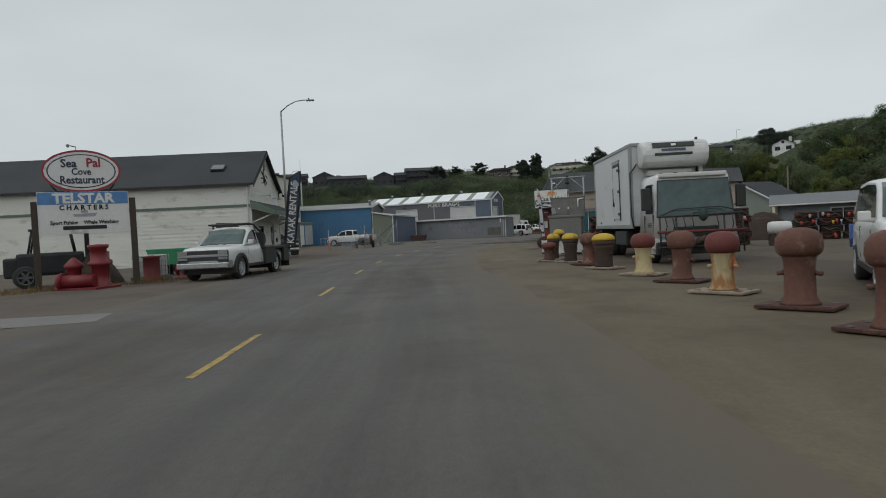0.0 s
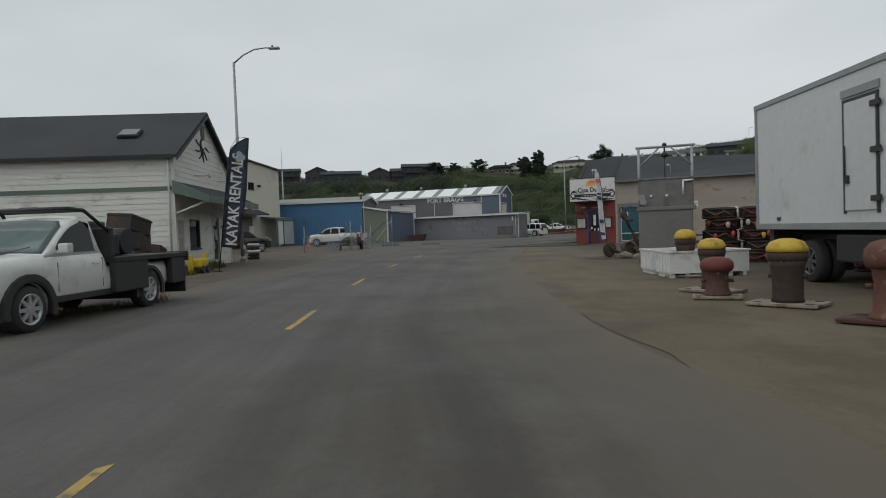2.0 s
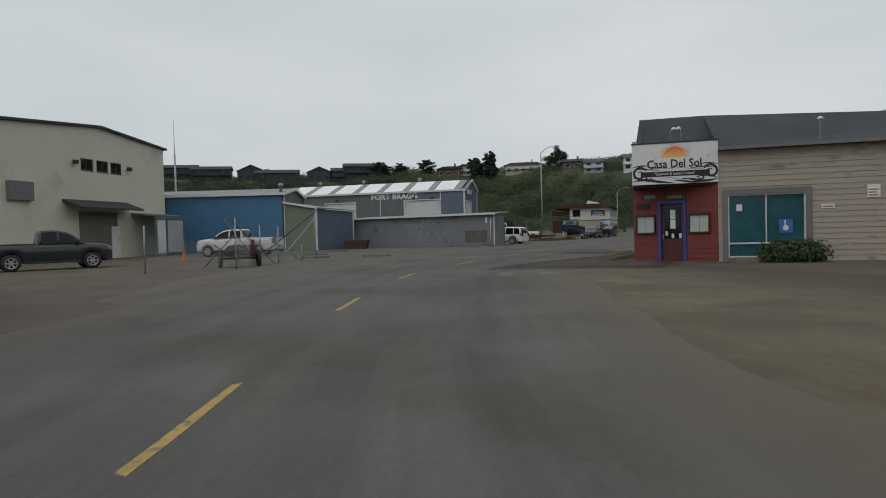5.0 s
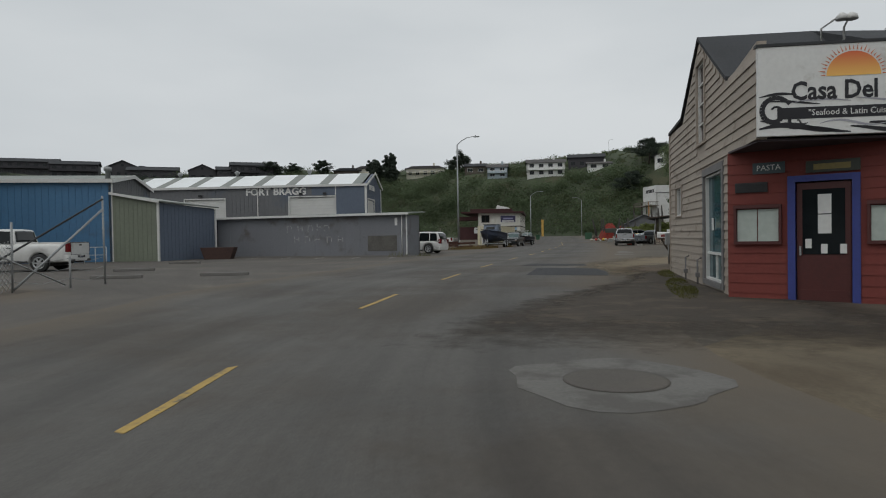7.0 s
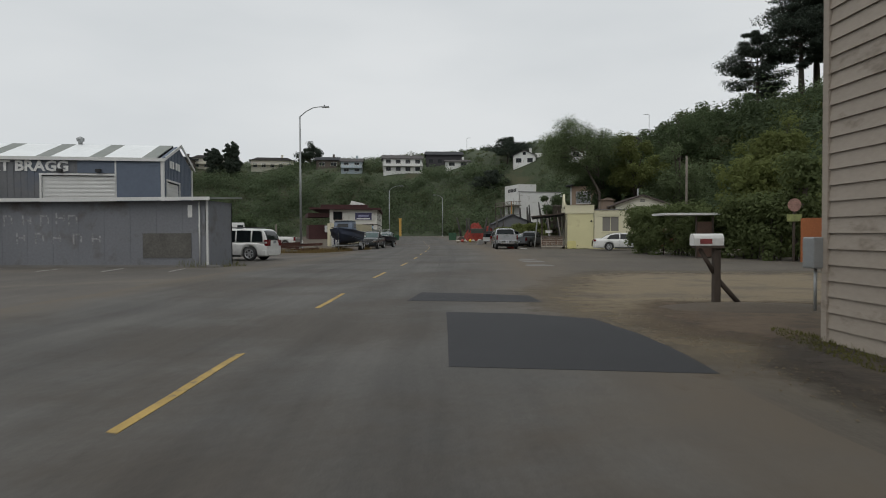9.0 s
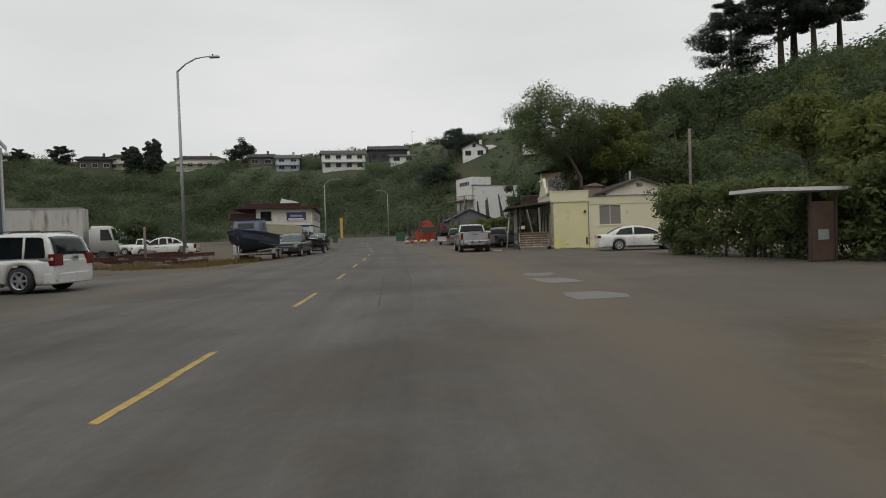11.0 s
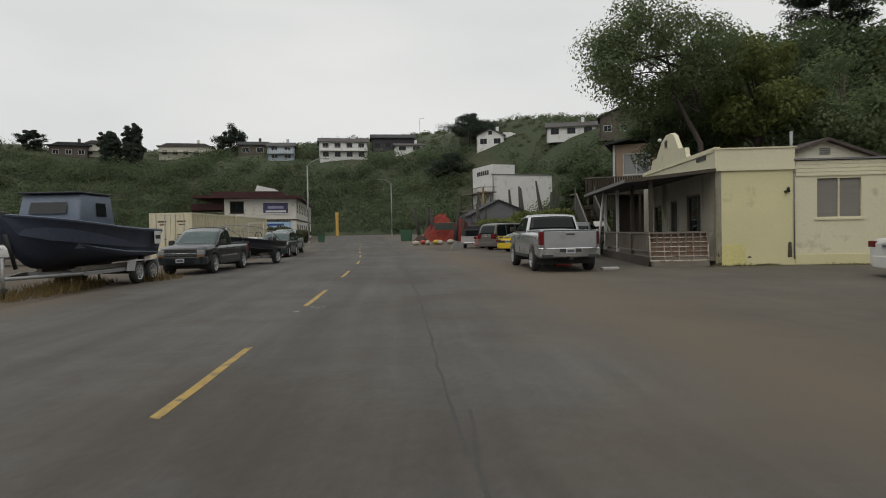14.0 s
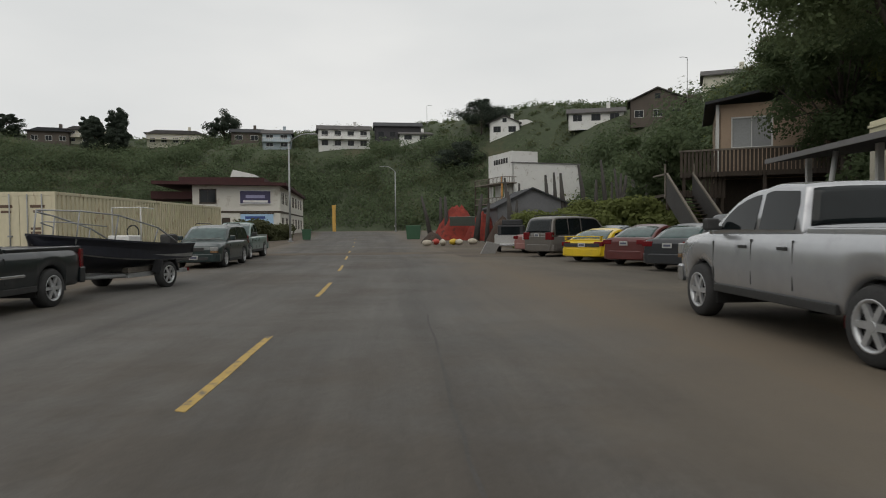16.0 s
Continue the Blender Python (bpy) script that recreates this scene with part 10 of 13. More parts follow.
# mooring bollards on steel plates
def bollard(x, y, turn, cap, stem, label, r=0.24, h=1.1, tall=True, plate=0.6):
    b = thing("mooring_bollard", pose(x, y, 0, 0, 0, turn), label, "bollard", "old mooring bollards in a row")
    part("plate", join(prism([(-plate, -plate * 0.62), (plate * 0.96, -plate * 0.6), (plate, plate * 0.6), (-plate * 0.95, plate * 0.64)], "z", 0.03, 0.08, 0.012), box(-plate * 0.8, plate * 0.8, -plate * 0.45, plate * 0.45, 0, 0.03)), PLATE_PALE if stem != RUST_B else RUST, b)
    for sx in (-1, 1):
        for sy in (-1, 1):
            part("bolt_hole", lathe([(0.07, 0.081), (0.07, 0.084), (0.03, 0.084)], 10, "z", (sx * plate * 0.72, sy * plate * 0.42, 0)), STEEL_DARK, b)
    if cap == CAP_YEL:
        part("stem", lathe([(r * 1.15, 0.08), (r * 1.08, 0.14), (r * 1.06, h * 0.35), (r * 1.2, h * 0.58), (r * 1.36, h * 0.7)], 20), stem, b)
    else:
        part("stem", lathe([(r * 1.22, 0.08), (r * 1.15, 0.12), (r * 0.95, 0.2), (r * 0.9, h * 0.5), (r * 0.98, h * 0.62), (r * 1.15, h * 0.72)], 20), stem, b)
    part("cap", lathe([(r * 1.12, h * 0.66), (r * 1.33, h * 0.70), (r * 1.42, h * 0.78), (r * 1.36, h * 0.88), (r * 1.05, h * 0.96), (r * 0.5, h * 0.995), (0.02, h)] if cap != CAP_YEL else [(r * 1.2, h * 0.79), (r * 1.44, h * 0.8), (r * 1.42, h * 0.86), (r * 1.15, h * 0.94), (r * 0.5, h * 0.985), (0.02, h * 0.99)], 22), cap, b)
    if cap == CAP_YEL:
        part("cap_rim", lathe([(r * 1.3, h * 0.66), (r * 1.4, h * 0.7), (r * 1.42, h * 0.78), (r * 1.3, h * 0.80)], 22), stem, b)
    part("horn", tube([(-r * 0.9, 0, h * 0.45), (-r * 1.35, 0, h * 0.44)], 0.035, 8), stem, b)
    part("horn", tube([(r * 0.9, 0, h * 0.45), (r * 1.35, 0, h * 0.44)], 0.035, 8), stem, b)
    return b


RUST_B = mat("flaking_rusted_iron", (0.120, 0.052, 0.036), rough=0.8, var=0.25, scale=2, fine=18, bump=0.25, tint=(0.20, 0.13, 0.10), tint_amt=0.18, tint_scale=4)
PLATE_PALE = mat("pale_scaled_plate", (0.28, 0.23, 0.18), rough=0.85, var=0.2, scale=2, fine=18, bump=0.2, tint=(0.12, 0.06, 0.04), tint_amt=0.3, tint_scale=3)
CAP_RED = mat("dark_red_cap", (0.125, 0.030, 0.024), rough=0.7, var=0.2, scale=3, fine=20, bump=0.15)
CAP_YEL = mat("yellow_cap", (0.50, 0.34, 0.03), rough=0.6, var=0.15, scale=3, fine=20, bump=0.1, tint=(0.25, 0.13, 0.04), tint_amt=0.15, tint_scale=5)
STEM_CREAM = mat("cream_scaled_stem", (0.42, 0.34, 0.19), rough=0.8, var=0.15, scale=2, fine=16, bump=0.15, tint=(0.28, 0.13, 0.05), tint_amt=0.32, tint_scale=3, stretch=(1, 1, 0.4))
STEM_BLACK = mat("rusty_black_stem", (0.045, 0.028, 0.022), rough=0.8, var=0.25, scale=2, fine=16, bump=0.2, tint=(0.10, 0.04, 0.02), tint_amt=0.25, tint_scale=3)
STEM_RUSTY = mat("rust_stem_with_pale_flakes", (0.085, 0.042, 0.03), rough=0.85, var=0.3, scale=2, fine=18, bump=0.25, tint=(0.34, 0.29, 0.23), tint_amt=0.18, tint_scale=5)
L_RUST, L_CREAM, L_YEL = "rusted iron mooring bollard on a square steel plate", "cream mooring bollard with a dark red cap on a plate", "dark mooring bollard with a bright yellow cap"
for x, y, cap, stem, lab, r, h in ((4.55, 6.7, RUST_B, RUST_B, L_RUST, 0.21, 1.18), (3.52, 8.68, RUST_B, RUST_B, L_RUST, 0.225, 1.20), (2.2, 10.6, CAP_RED, STEM_CREAM, L_CREAM, 0.21, 1.15), (1.05, 12.75, RUST_B, RUST_B, L_RUST, 0.215, 1.15), (-0.25, 14.55, CAP_RED, STEM_CREAM, L_CREAM, 0.215, 1.1),
                                   (-2.05, 16.95, CAP_YEL, STEM_BLACK, L_YEL, 0.24, 1.1), (-3.1, 18.65, RUST_B, RUST_B, L_RUST, 0.21, 1.1), (-4.35, 20.25, CAP_YEL, STEM_BLACK, L_YEL, 0.21, 1.1), (-5.75, 22.1, CAP_YEL, STEM_BLACK, L_YEL, 0.18, 1.08)):
    bollard(x, y, rng.uniform(-8, 8) - 20, cap, stem, lab, r, h, plate=0.54)
bollard(-5.5, 21.0, 10, CAP_RED, STEM_RUSTY, "small rusted mooring bollard with a dark red cap", 0.2, 0.76, plate=0.42)
bollard(-6.9, 25.6, 10, CAP_YEL, STEM_BLACK, "dark mooring bollard with a yellow cap behind the tubs", 0.18, 1.22, plate=0.5)

# steel hopper with a hoist frame
hp = thing("steel_hopper", pose(-9.2, 30.1, 0, 0, 0, 14), "grey steel hopper box with a hoist frame on skids", "machine")
DULL = mat("dull_grey_steel", (0.165, 0.16, 0.15), rough=0.5, metal=0.15, var=0.15, scale=0.8, fine=10, bump=0.05, tint=(0.11, 0.10, 0.08), tint_amt=0.3)
HW = 1.78
part("tank", join(box(0, HW - 0.1, 0.0, 1.3, 0.2, 1.8, 0.05), box(-0.05, HW, -0.04, 1.35, 1.78, 1.9, 0.02)), DULL, hp)
part("upper_panel", box(0.02, HW, 1.0, 1.35, 1.9, 2.85, 0.02), DULL, hp)
part("panel_rim", join(box(0, HW + 0.02, 0.97, 1.38, 2.85, 2.9, 0.01), box(0, 0.05, 0.97, 1.0, 1.9, 2.85), box(HW - 0.05, HW, 0.97, 1.0, 1.9, 2.85)), DULL, hp)
for q in (0.04, HW - 0.02):
    part("frame_post", tube([(q, 1.2, 1.9), (q, 1.2, 4.0)], 0.045), GALV, hp)
part("frame_beam", tube([(-0.05, 1.2, 3.97), (HW + 0.07, 1.2, 3.97)], 0.045), GALV, hp)
part("frame_brace", tube([(0.05, 1.2, 3.3), (0.72, 1.2, 3.95)], 0.03), GALV, hp)
part("frame_brace", tube([(HW - 0.03, 1.2, 3.3), (HW - 0.7, 1.2, 3.95)], 0.03), GALV, hp)
hoist = part("hoist", join(lathe([(0.06, 0), (0.12, 0.05), (0.12, 0.12), (0.05, 0.18)], 12, "z", (HW / 2, 1.2, 3.6)), tube([(HW / 2, 1.2, 3.75), (HW / 2, 1.2, 3.95)], 0.03), lathe([(0.07, 0), (0.08, 0.05), (0.04, 0.1)], 10, "z", (HW / 2, 1.2, 4.0))), STEEL_DARK, hp)
part("chain", tube([(HW / 2, 1.2, 3.62), (HW / 2, 1.2, 2.9)], 0.016), STEEL_DARK, hoist)
part("pipe", join(tube([(1.45, 0.94, 2.3), (1.45, 0.94, 2.76)], 0.035), tube([(1.42, 0.94, 2.76), (1.78, 0.94, 2.78)], 0.035)), WHITE, hp)
for q in (0.1, 0.16):
    lamp_ = part("work_lamp", join(lathe([(0.03, 0.06), (0.1, 0.03), (0.11, -0.06)], 12, "y", (q, 0.9, 2.25 - (q - 0.1) * 2.5)), tube([(q, 1.0, 2.2), (q, 0.92, 2.22)], 0.02)), GALV, hp)
    part("lens", lathe([(0.09, -0.07), (0.09, -0.061), (0.02, -0.061)], 12, "y", (q, 0.9, 2.25 - (q - 0.1) * 2.5)), LAMP_CLEAR, lamp_)
for q in (0.42, 0.92):
    part("knob", lathe([(0.045, 0), (0.045, 0.05), (0.02, 0.06)], 10, "y", (q, 0.94, 2.3)), WHITE, hp)
part("skid", box(-0.05, HW, 0.1, 0.3, 0.0, 0.2), WOOD_GREY, hp)
part("skid", box(-0.05, HW, 1.0, 1.2, 0.0, 0.2), WOOD_GREY, hp)


def tote(x, y, turn):
    t = thing("fish_tub", pose(x, y, 0, 0, 0, turn) @ Matrix.Scale(0.84, 4), "white slatted plastic fish tub on runners", "crate", "white fish tubs")
    part("runner", join(box(-0.55, 0.55, -0.5, -0.38, 0, 0.14), box(-0.55, 0.55, 0.38, 0.5, 0, 0.14), box(-0.55, 0.55, -0.06, 0.06, 0, 0.14)), WHITE, t)
    part("shell", join(box(-0.6, 0.6, -0.55, -0.5, 0.14, 0.75), box(-0.6, 0.6, 0.5, 0.55, 0.14, 0.75), box(-0.6, -0.55, -0.5, 0.5, 0.14, 0.75), box(0.55, 0.6, -0.5, 0.5, 0.14, 0.75), box(-0.55, 0.55, -0.5, 0.5, 0.14, 0.2)), WHITE, t)
    for i in range(5):
        for ya, yb in ((-0.575, -0.551), (0.551, 0.575)):
            part("rib", box(-0.52 + 0.25 * i, -0.46 + 0.25 * i, ya, yb, 0.2, 0.72), WHITE, t)
    part("rim", join(box(-0.63, 0.63, -0.59, -0.5, 0.75, 0.8), box(-0.63, 0.63, 0.5, 0.59, 0.75, 0.8), box(-0.63, -0.55, -0.5, 0.5, 0.75, 0.8), box(0.55, 0.63, -0.5, 0.5, 0.75, 0.8)), WHITE, t)
    return t


tote(-7.75, 26.95, -58)
tote(-7.05, 25.75, -58)
tote(-6.2, 26.4, -52)


def crab_pots(name, x, y, turn, nx, nz, label, ny=1):
    """A stack of netted steel traps: round hoops, netting bars and floats."""
    st = thing(name, pose(x, y, 0, 0, 0, turn), label, "traps")
    for i in range(nx):
        for j in range(nz):
            for k in range(ny):
                cx, cy, cz = i * 1.12 + 0.1 * (j % 2), k * 1.1, 0.36 * j
                bms = []
                for hz in (0.04, 0.30):
                    pts = [(cx + 0.52 * math.cos(a), cy + 0.52 * math.sin(a), cz + hz) for a in np.linspace(0, 2 * math.pi, 13)]
                    bms.append(tube(pts, 0.03, 5))
                for a in np.linspace(0, 2 * math.pi, 8, endpoint=False):
                    bms.append(tube([(cx + 0.52 * math.cos(a), cy + 0.52 * math.sin(a), cz + 0.04), (cx + 0.52 * math.cos(a + 0.3), cy + 0.52 * math.sin(a + 0.3), cz + 0.30)], 0.018, 4))
                trap = part("trap", join(*bms), NET_DARK, st)
                part("netting", lathe([(0.49, 0.0), (0.5, 0.17), (0.49, 0.36), (0.1, 0.36)], 10, "z", (cx, cy, cz)), NET_DARK, trap)
                part("rope", tube([(cx - 0.4, cy - 0.36, cz + 0.3), (cx - 0.1, cy - 0.56, cz + 0.12), (cx + 0.2, cy - 0.54, cz + 0.24), (cx + 0.42, cy - 0.36, cz + 0.06)], 0.02, 5), ROPE_RED if (i + j) % 2 else ROPE_TAN, trap)
                if (i * 3 + j * 2 + k) % 3 != 2:
                    for e in (0.0, 0.45):
                        part("float", lathe([(0.02, 0.0), (0.055, 0.04), (0.07, 0.1), (0.055, 0.17), (0.02, 0.2)], 9, "z", (cx + 0.42 * math.sin(7 * i + 3 * j + 4 * e), cy - 0.55, cz + 0.05 + 0.15 * e)), (BUOY_RED, ROPE_RED, BUOY_RED, BUOY_WHITE, CAP_YEL)[(2 * i + j + int(7 * e)) % 5], trap)
    return st


ROPE_RED, ROPE_TAN = mat("faded_red_rope", (0.16, 0.035, 0.03), rough=0.9, var=0.3, fine=30), mat("tan_rope", (0.15, 0.10, 0.06), rough=0.9, var=0.3, fine=30)
BUOY_RED, BUOY_WHITE = mat("red_buoy", (0.38, 0.05, 0.035), rough=0.6, var=0.2), mat("white_buoy", (0.40, 0.36, 0.29), rough=0.6, var=0.25)
crab_pots("trap_stack", -6.95, 31.6, 6, 7, 5, "long stack of dark netted crab traps with red floats", 1)
crab_pots("trap_stack", 2.4, 36.5, 3, 6, 4, "stack of dark netted crab traps at the back of the yard", 1)
heap("fishing_net", 0.2, 38.5, 2.4, 1.2, 1.5, mat("brown_net_heap", (0.045, 0.030, 0.022), rough=0.95, var=0.35, scale=1.2, fine=14, bump=0.6), "long dark heap of net at the back of the yard", "nets", 5, 17)
yt = thing("white_tank", pose(1.7, 30.5, 0, 0, 0, 20), "small white tank lying on a timber cradle", "tank")
part("tank", lathe([(0.05, -0.5), (0.27, -0.45), (0.3, -0.3), (0.3, 0.3), (0.27, 0.45), (0.05, 0.5)], 16, "x", (0, 0, 0.78)), TRIM_W, yt)
part("cradle", join(box(-0.4, -0.25, -0.3, 0.3, 0, 0.55), box(0.25, 0.4, -0.3, 0.3, 0, 0.55)), WOOD_DARK, yt)
crab_pots("trap_stack", -3.5, 28.6, -50, 4, 4, "stack of dark netted crab traps behind the truck", 1)
crab_pots("trap_stack", 8.0, 33.0, -5, 9, 5, "long stack of dark crab traps in the yard", 1)
crab_pots("trap_stack", 14.5, 28.0, 10, 7, 6, "long stack of dark crab traps in the yard", 1)
crab_pots("trap_stack", -24.8, 18.5, 115, 5, 3, "heap of dark crab traps beside the shop wall", 1)
tank_ = thing("water_tank", pose(7.4, 26.0, 0.55, 0, 0, 20), "cream horizontal tank on timber blocks", "tank")
part("shell", lathe([(0.05, -0.75), (0.3, -0.7), (0.36, -0.6), (0.36, 0.6), (0.3, 0.7), (0.05, 0.75)], 18, "x", (0, 0, 0.4)), STEM_CREAM, tank_)
part("block", join(box(-0.6, -0.4, -0.35, 0.35, -0.55, 0.1), box(0.4, 0.6, -0.35, 0.35, -0.55, 0.1)), WOOD_DARK, tank_)
solid("white_crate", join(box(0, 1.2, 0, 1.0, 0.1, 0.75, 0.02), box(0.0, 1.2, 0.0, 1.0, 0, 0.1), *[box(0.05, 1.15, -0.02, 0.0, 0.16 + 0.12 * i, 0.22 + 0.12 * i) for i in range(5)]), WHITE, pose(10.4, 24.0, 0, 0, 0, -10), "white slatted crate standing in the yard", "crate")
solid("traffic_cone", join(lathe([(0.16, 0.03), (0.13, 0.1), (0.03, 0.62), (0.02, 0.65)], 14), box(-0.2, 0.2, -0.2, 0.2, 0, 0.035)), mat("orange_plastic", (0.55, 0.10, 0.03), rough=0.6, var=0.1), pose(1.5, 16.9, 0), "orange traffic cone standing beside the truck", "cone")
solid("blue_drum", lathe([(0.28, 0), (0.29, 0.03), (0.29, 0.3), (0.305, 0.32), (0.29, 0.34), (0.29, 0.85), (0.27, 0.88), (0.02, 0.88)], 18), mat("blue_plastic", (0.03, 0.08, 0.28), rough=0.5, var=0.15), pose(4.6, 27.5, 0), "blue plastic drum standing in the yard", "drum")

# rusted anchors and gear beside the restaurant flag
IRON_DARK = mat("dark_pitted_iron", (0.050, 0.036, 0.028), rough=0.85, var=0.3, scale=2.5, fine=22, bump=0.35, tint=(0.10, 0.055, 0.032), tint_amt=0.3, tint_scale=4)


def anchor(x, y, turn, s, label):
    """A stocked anchor on its side: a long shank that stands up, a curved arm with two broad palms, a stock and a ring."""
    a = thing("old_anchor", pose(x, y, 0, 0, 0, turn), label, "anchor", "rusted anchors beside the flag")
    part("shank", tube([(0, 0, 0.2 * s), (0.3 * s, 0, 0.8 * s), (0.62 * s, 0, 1.45 * s), (0.72 * s, 0, 1.75 * s)], 0.095 * s, 9, 0.075 * s), IRON_DARK, a)
    part("shank_head", lathe([(0.03, -0.07 * s), (0.14 * s, -0.06 * s), (0.15 * s, 0.0), (0.14 * s, 0.06 * s), (0.03, 0.07 * s)], 14, "y", (0.74 * s, 0, 1.72 * s)), IRON_DARK, a)
    part("arm", tube([(-0.2 * s, 0.1 * s, 0.1 * s), (0.2 * s, 0, 0.1 * s), (0.7 * s, -0.05 * s, 0.16 * s), (1.15 * s, 0, 0.32 * s), (1.45 * s, 0.1 * s, 0.62 * s)], 0.085 * s, 9, 0.05 * s), IRON_DARK, a)
    for px_, pz, tl in ((0.5, 0.34, 20), (1.3, 0.38, -14)):
        part("palm", moved(lathe([(0.02, -0.03), (0.24, -0.03), (0.3, -0.01), (0.3, 0.015), (0.24, 0.03), (0.02, 0.045)], 18, "y"), Matrix.Translation((px_ * s, -0.1 * s, pz * s)) @ pose(0, 0, 0, 0, tl, tl) @ Matrix.Diagonal((0.85 * s, s, 1.05 * s, 1))), IRON_DARK, a)
    part("stock", tube([(0.42 * s, -0.62 * s, 1.5 * s), (0.66 * s, 0, 1.55 * s), (0.55 * s, 0.6 * s, 1.5 * s)], 0.055 * s, 8), IRON_DARK, a)
    part("ring", tube([(0.78 * s + 0.13 * s * math.cos(q), 0.02, 1.9 * s + 0.13 * s * math.sin(q)) for q in np.linspace(0, 2 * math.pi, 13)], 0.025 * s, 6), IRON_DARK, a)
    return a


anchor(-10.2, 34.55, 209, 1.0, "large dark rusted anchor with a tall leaning shank")
anchor(-9.5, 33.6, 150, 0.72, "smaller rusted anchor leaning beside the hopper")
solid("timber_pole", tube([(0, 0, 0.55), (0.6, 0.1, 0.74), (1.25, 0.12, 0.98)], 0.05, 8, 0.04), WOOD_GREY, pose(-11.0, 34.1, 0, 0, 0, 24), "pale weathered timber pole resting across the anchor", "pole")
wn_ = thing("rusty_winch", pose(-9.7, 35.3, 0, 0, 0, 20), "dark rusted deck winch with a drum and a tall frame", "machine")
part("base", box(-0.5, 0.5, -0.4, 0.4, 0, 0.14, 0.02), IRON_DARK, wn_)
for q in (-0.38, 0.38):
    part("side_frame", prism([(-0.34, 0.14), (0.34, 0.14), (0.14, 1.5), (-0.1, 1.5)], "x", q - 0.05, q + 0.05, 0.02), IRON_DARK, wn_)
part("drum", lathe([(0.3, -0.32), (0.3, -0.28), (0.17, -0.26), (0.17, 0.26), (0.3, 0.28), (0.3, 0.32)], 18, "x", (0, 0, 0.62)), IRON_DARK, wn_)
part("head_gear", lathe([(0.1, -0.3), (0.2, -0.28), (0.2, 0.28), (0.1, 0.3)], 16, "x", (0.0, 0.0, 1.42)), RUST, wn_)
part("crank", join(tube([(0.44, 0, 0.62), (0.6, 0, 0.62)], 0.04), tube([(0.6, 0, 0.62), (0.6, -0.1, 1.0)], 0.03)), IRON_DARK, wn_)
for x, y, r, h in ((-11.35, 35.6, 0.24, 0.5), (-10.9, 35.3, 0.28, 0.55)):
    solid("rusty_drum", lathe([(r * 0.9, 0), (r, 0.05), (r * 0.97, h * 0.5), (r, h * 0.9), (r * 0.85, h), (0.02, h)], 18, "x", (0, 0, r)), IRON_DARK, pose(x, y, 0, 0, 0, 30), "rusted round float drum lying on the ground", "drum")
for i, (x, y, s) in enumerate(((-12.0, 36.0, 0.22), (-10.75, 33.9, 0.26), (-12.5, 37.2, 0.13), (-11.7, 35.35, 0.2), (-11.95, 36.5, 0.16), (-12.35, 37.6, 0.11), (-10.2, 33.7, 0.2))):
    bm = bmesh.new()
    bmesh.ops.create_icosphere(bm, subdivisions=3, radius=s)
    for v in bm.verts:
        v.co = Vector((v.co.x * 1.2, v.co.y, v.co.z * 0.7)) * (1 + 0.3 * noise.noise(v.co * 0.8 / s + Vector((i * 3.1, 0, 0))) + 0.12 * noise.noise(v.co * 2.4 / s + Vector((i * 2.3, 5, 0))))
    for f in bm.faces:
        f.smooth = True
    solid("boulder", bm, STONE, pose(x, y, s * 0.4, 0, 0, 40 * i), "pale rounded stone lying beside the anchors", "stone", "stones beside the anchors")
heap("dirt_mound", -11.0, 35.0, 2.2, 1.5, 0.1, SOIL_DARK, "low dark mound of soil under the anchors", "dirt", 60, 31)
pt = thing("picnic_table", pose(-9.4, 40.0, 0, 0, 0, 10), "dark timber picnic table beside the restaurant wall", "table")
part("tabletop", box(-0.9, 0.9, -0.38, 0.38, 0.7, 0.76), WOOD_DARK, pt)
part("bench", box(-0.9, 0.9, -0.85, -0.58, 0.4, 0.45), WOOD_DARK, pt)
part("bench", box(-0.9, 0.9, 0.58, 0.85, 0.4, 0.45), WOOD_DARK, pt)
for sx in (-0.65, 0.65):
    for sy in (-1, 1):
        part("leg", tube([(sx, sy * 0.75, 0), (sx, sy * 0.25, 0.7)], 0.05, 6), WOOD_DARK, pt)
    part("cross_beam", box(sx - 0.04, sx + 0.04, -0.8, 0.8, 0.34, 0.4), WOOD_DARK, pt)

# red pump machinery, skip and tank by the roadside sign
RED_M = mat("red_machine_paint", (0.165, 0.013, 0.018), rough=0.5, var=0.2, scale=2, fine=14, bump=0.08)
pm = thing("red_pump", pose(-17.6, 10.35, 0, 0, 0, 20), "bright red cast-iron pump with flanged barrels", "machine")
part("barrel", lathe([(0.34, 0.0), (0.34, 0.06), (0.25, 0.1), (0.24, 0.75), (0.36, 0.8), (0.36, 0.9), (0.26, 0.95), (0.26, 1.35), (0.33, 1.4), (0.33, 1.5), (0.05, 1.52)], 20), RED_M, pm)
part("side_barrel", lathe([(0.3, 0.0), (0.3, 0.06), (0.22, 0.1), (0.22, 0.6), (0.3, 0.65), (0.3, 0.75), (0.1, 0.95), (0.03, 1.0)], 18, "z", (-0.75, -0.3, 0.1)), RED_M, pm)
part("pipe", tube([(-0.9, -0.6, 0.3), (0.1, -0.35, 0.3)], 0.22, 14), RED_M, pm)
part("flange", lathe([(0.3, -0.05), (0.3, 0.05), (0.05, 0.05)], 16, "x", (-0.95, -0.6, 0.3)), RED_M, pm)
part("base", box(-1.2, 0.45, -0.75, 0.45, 0, 0.08, 0.01), RED_M, pm)
vp = thing("red_valve", pose(-18.5, 12.9, 0, 0, 0, 0), "rusty red valve body beside the sign post", "machine")
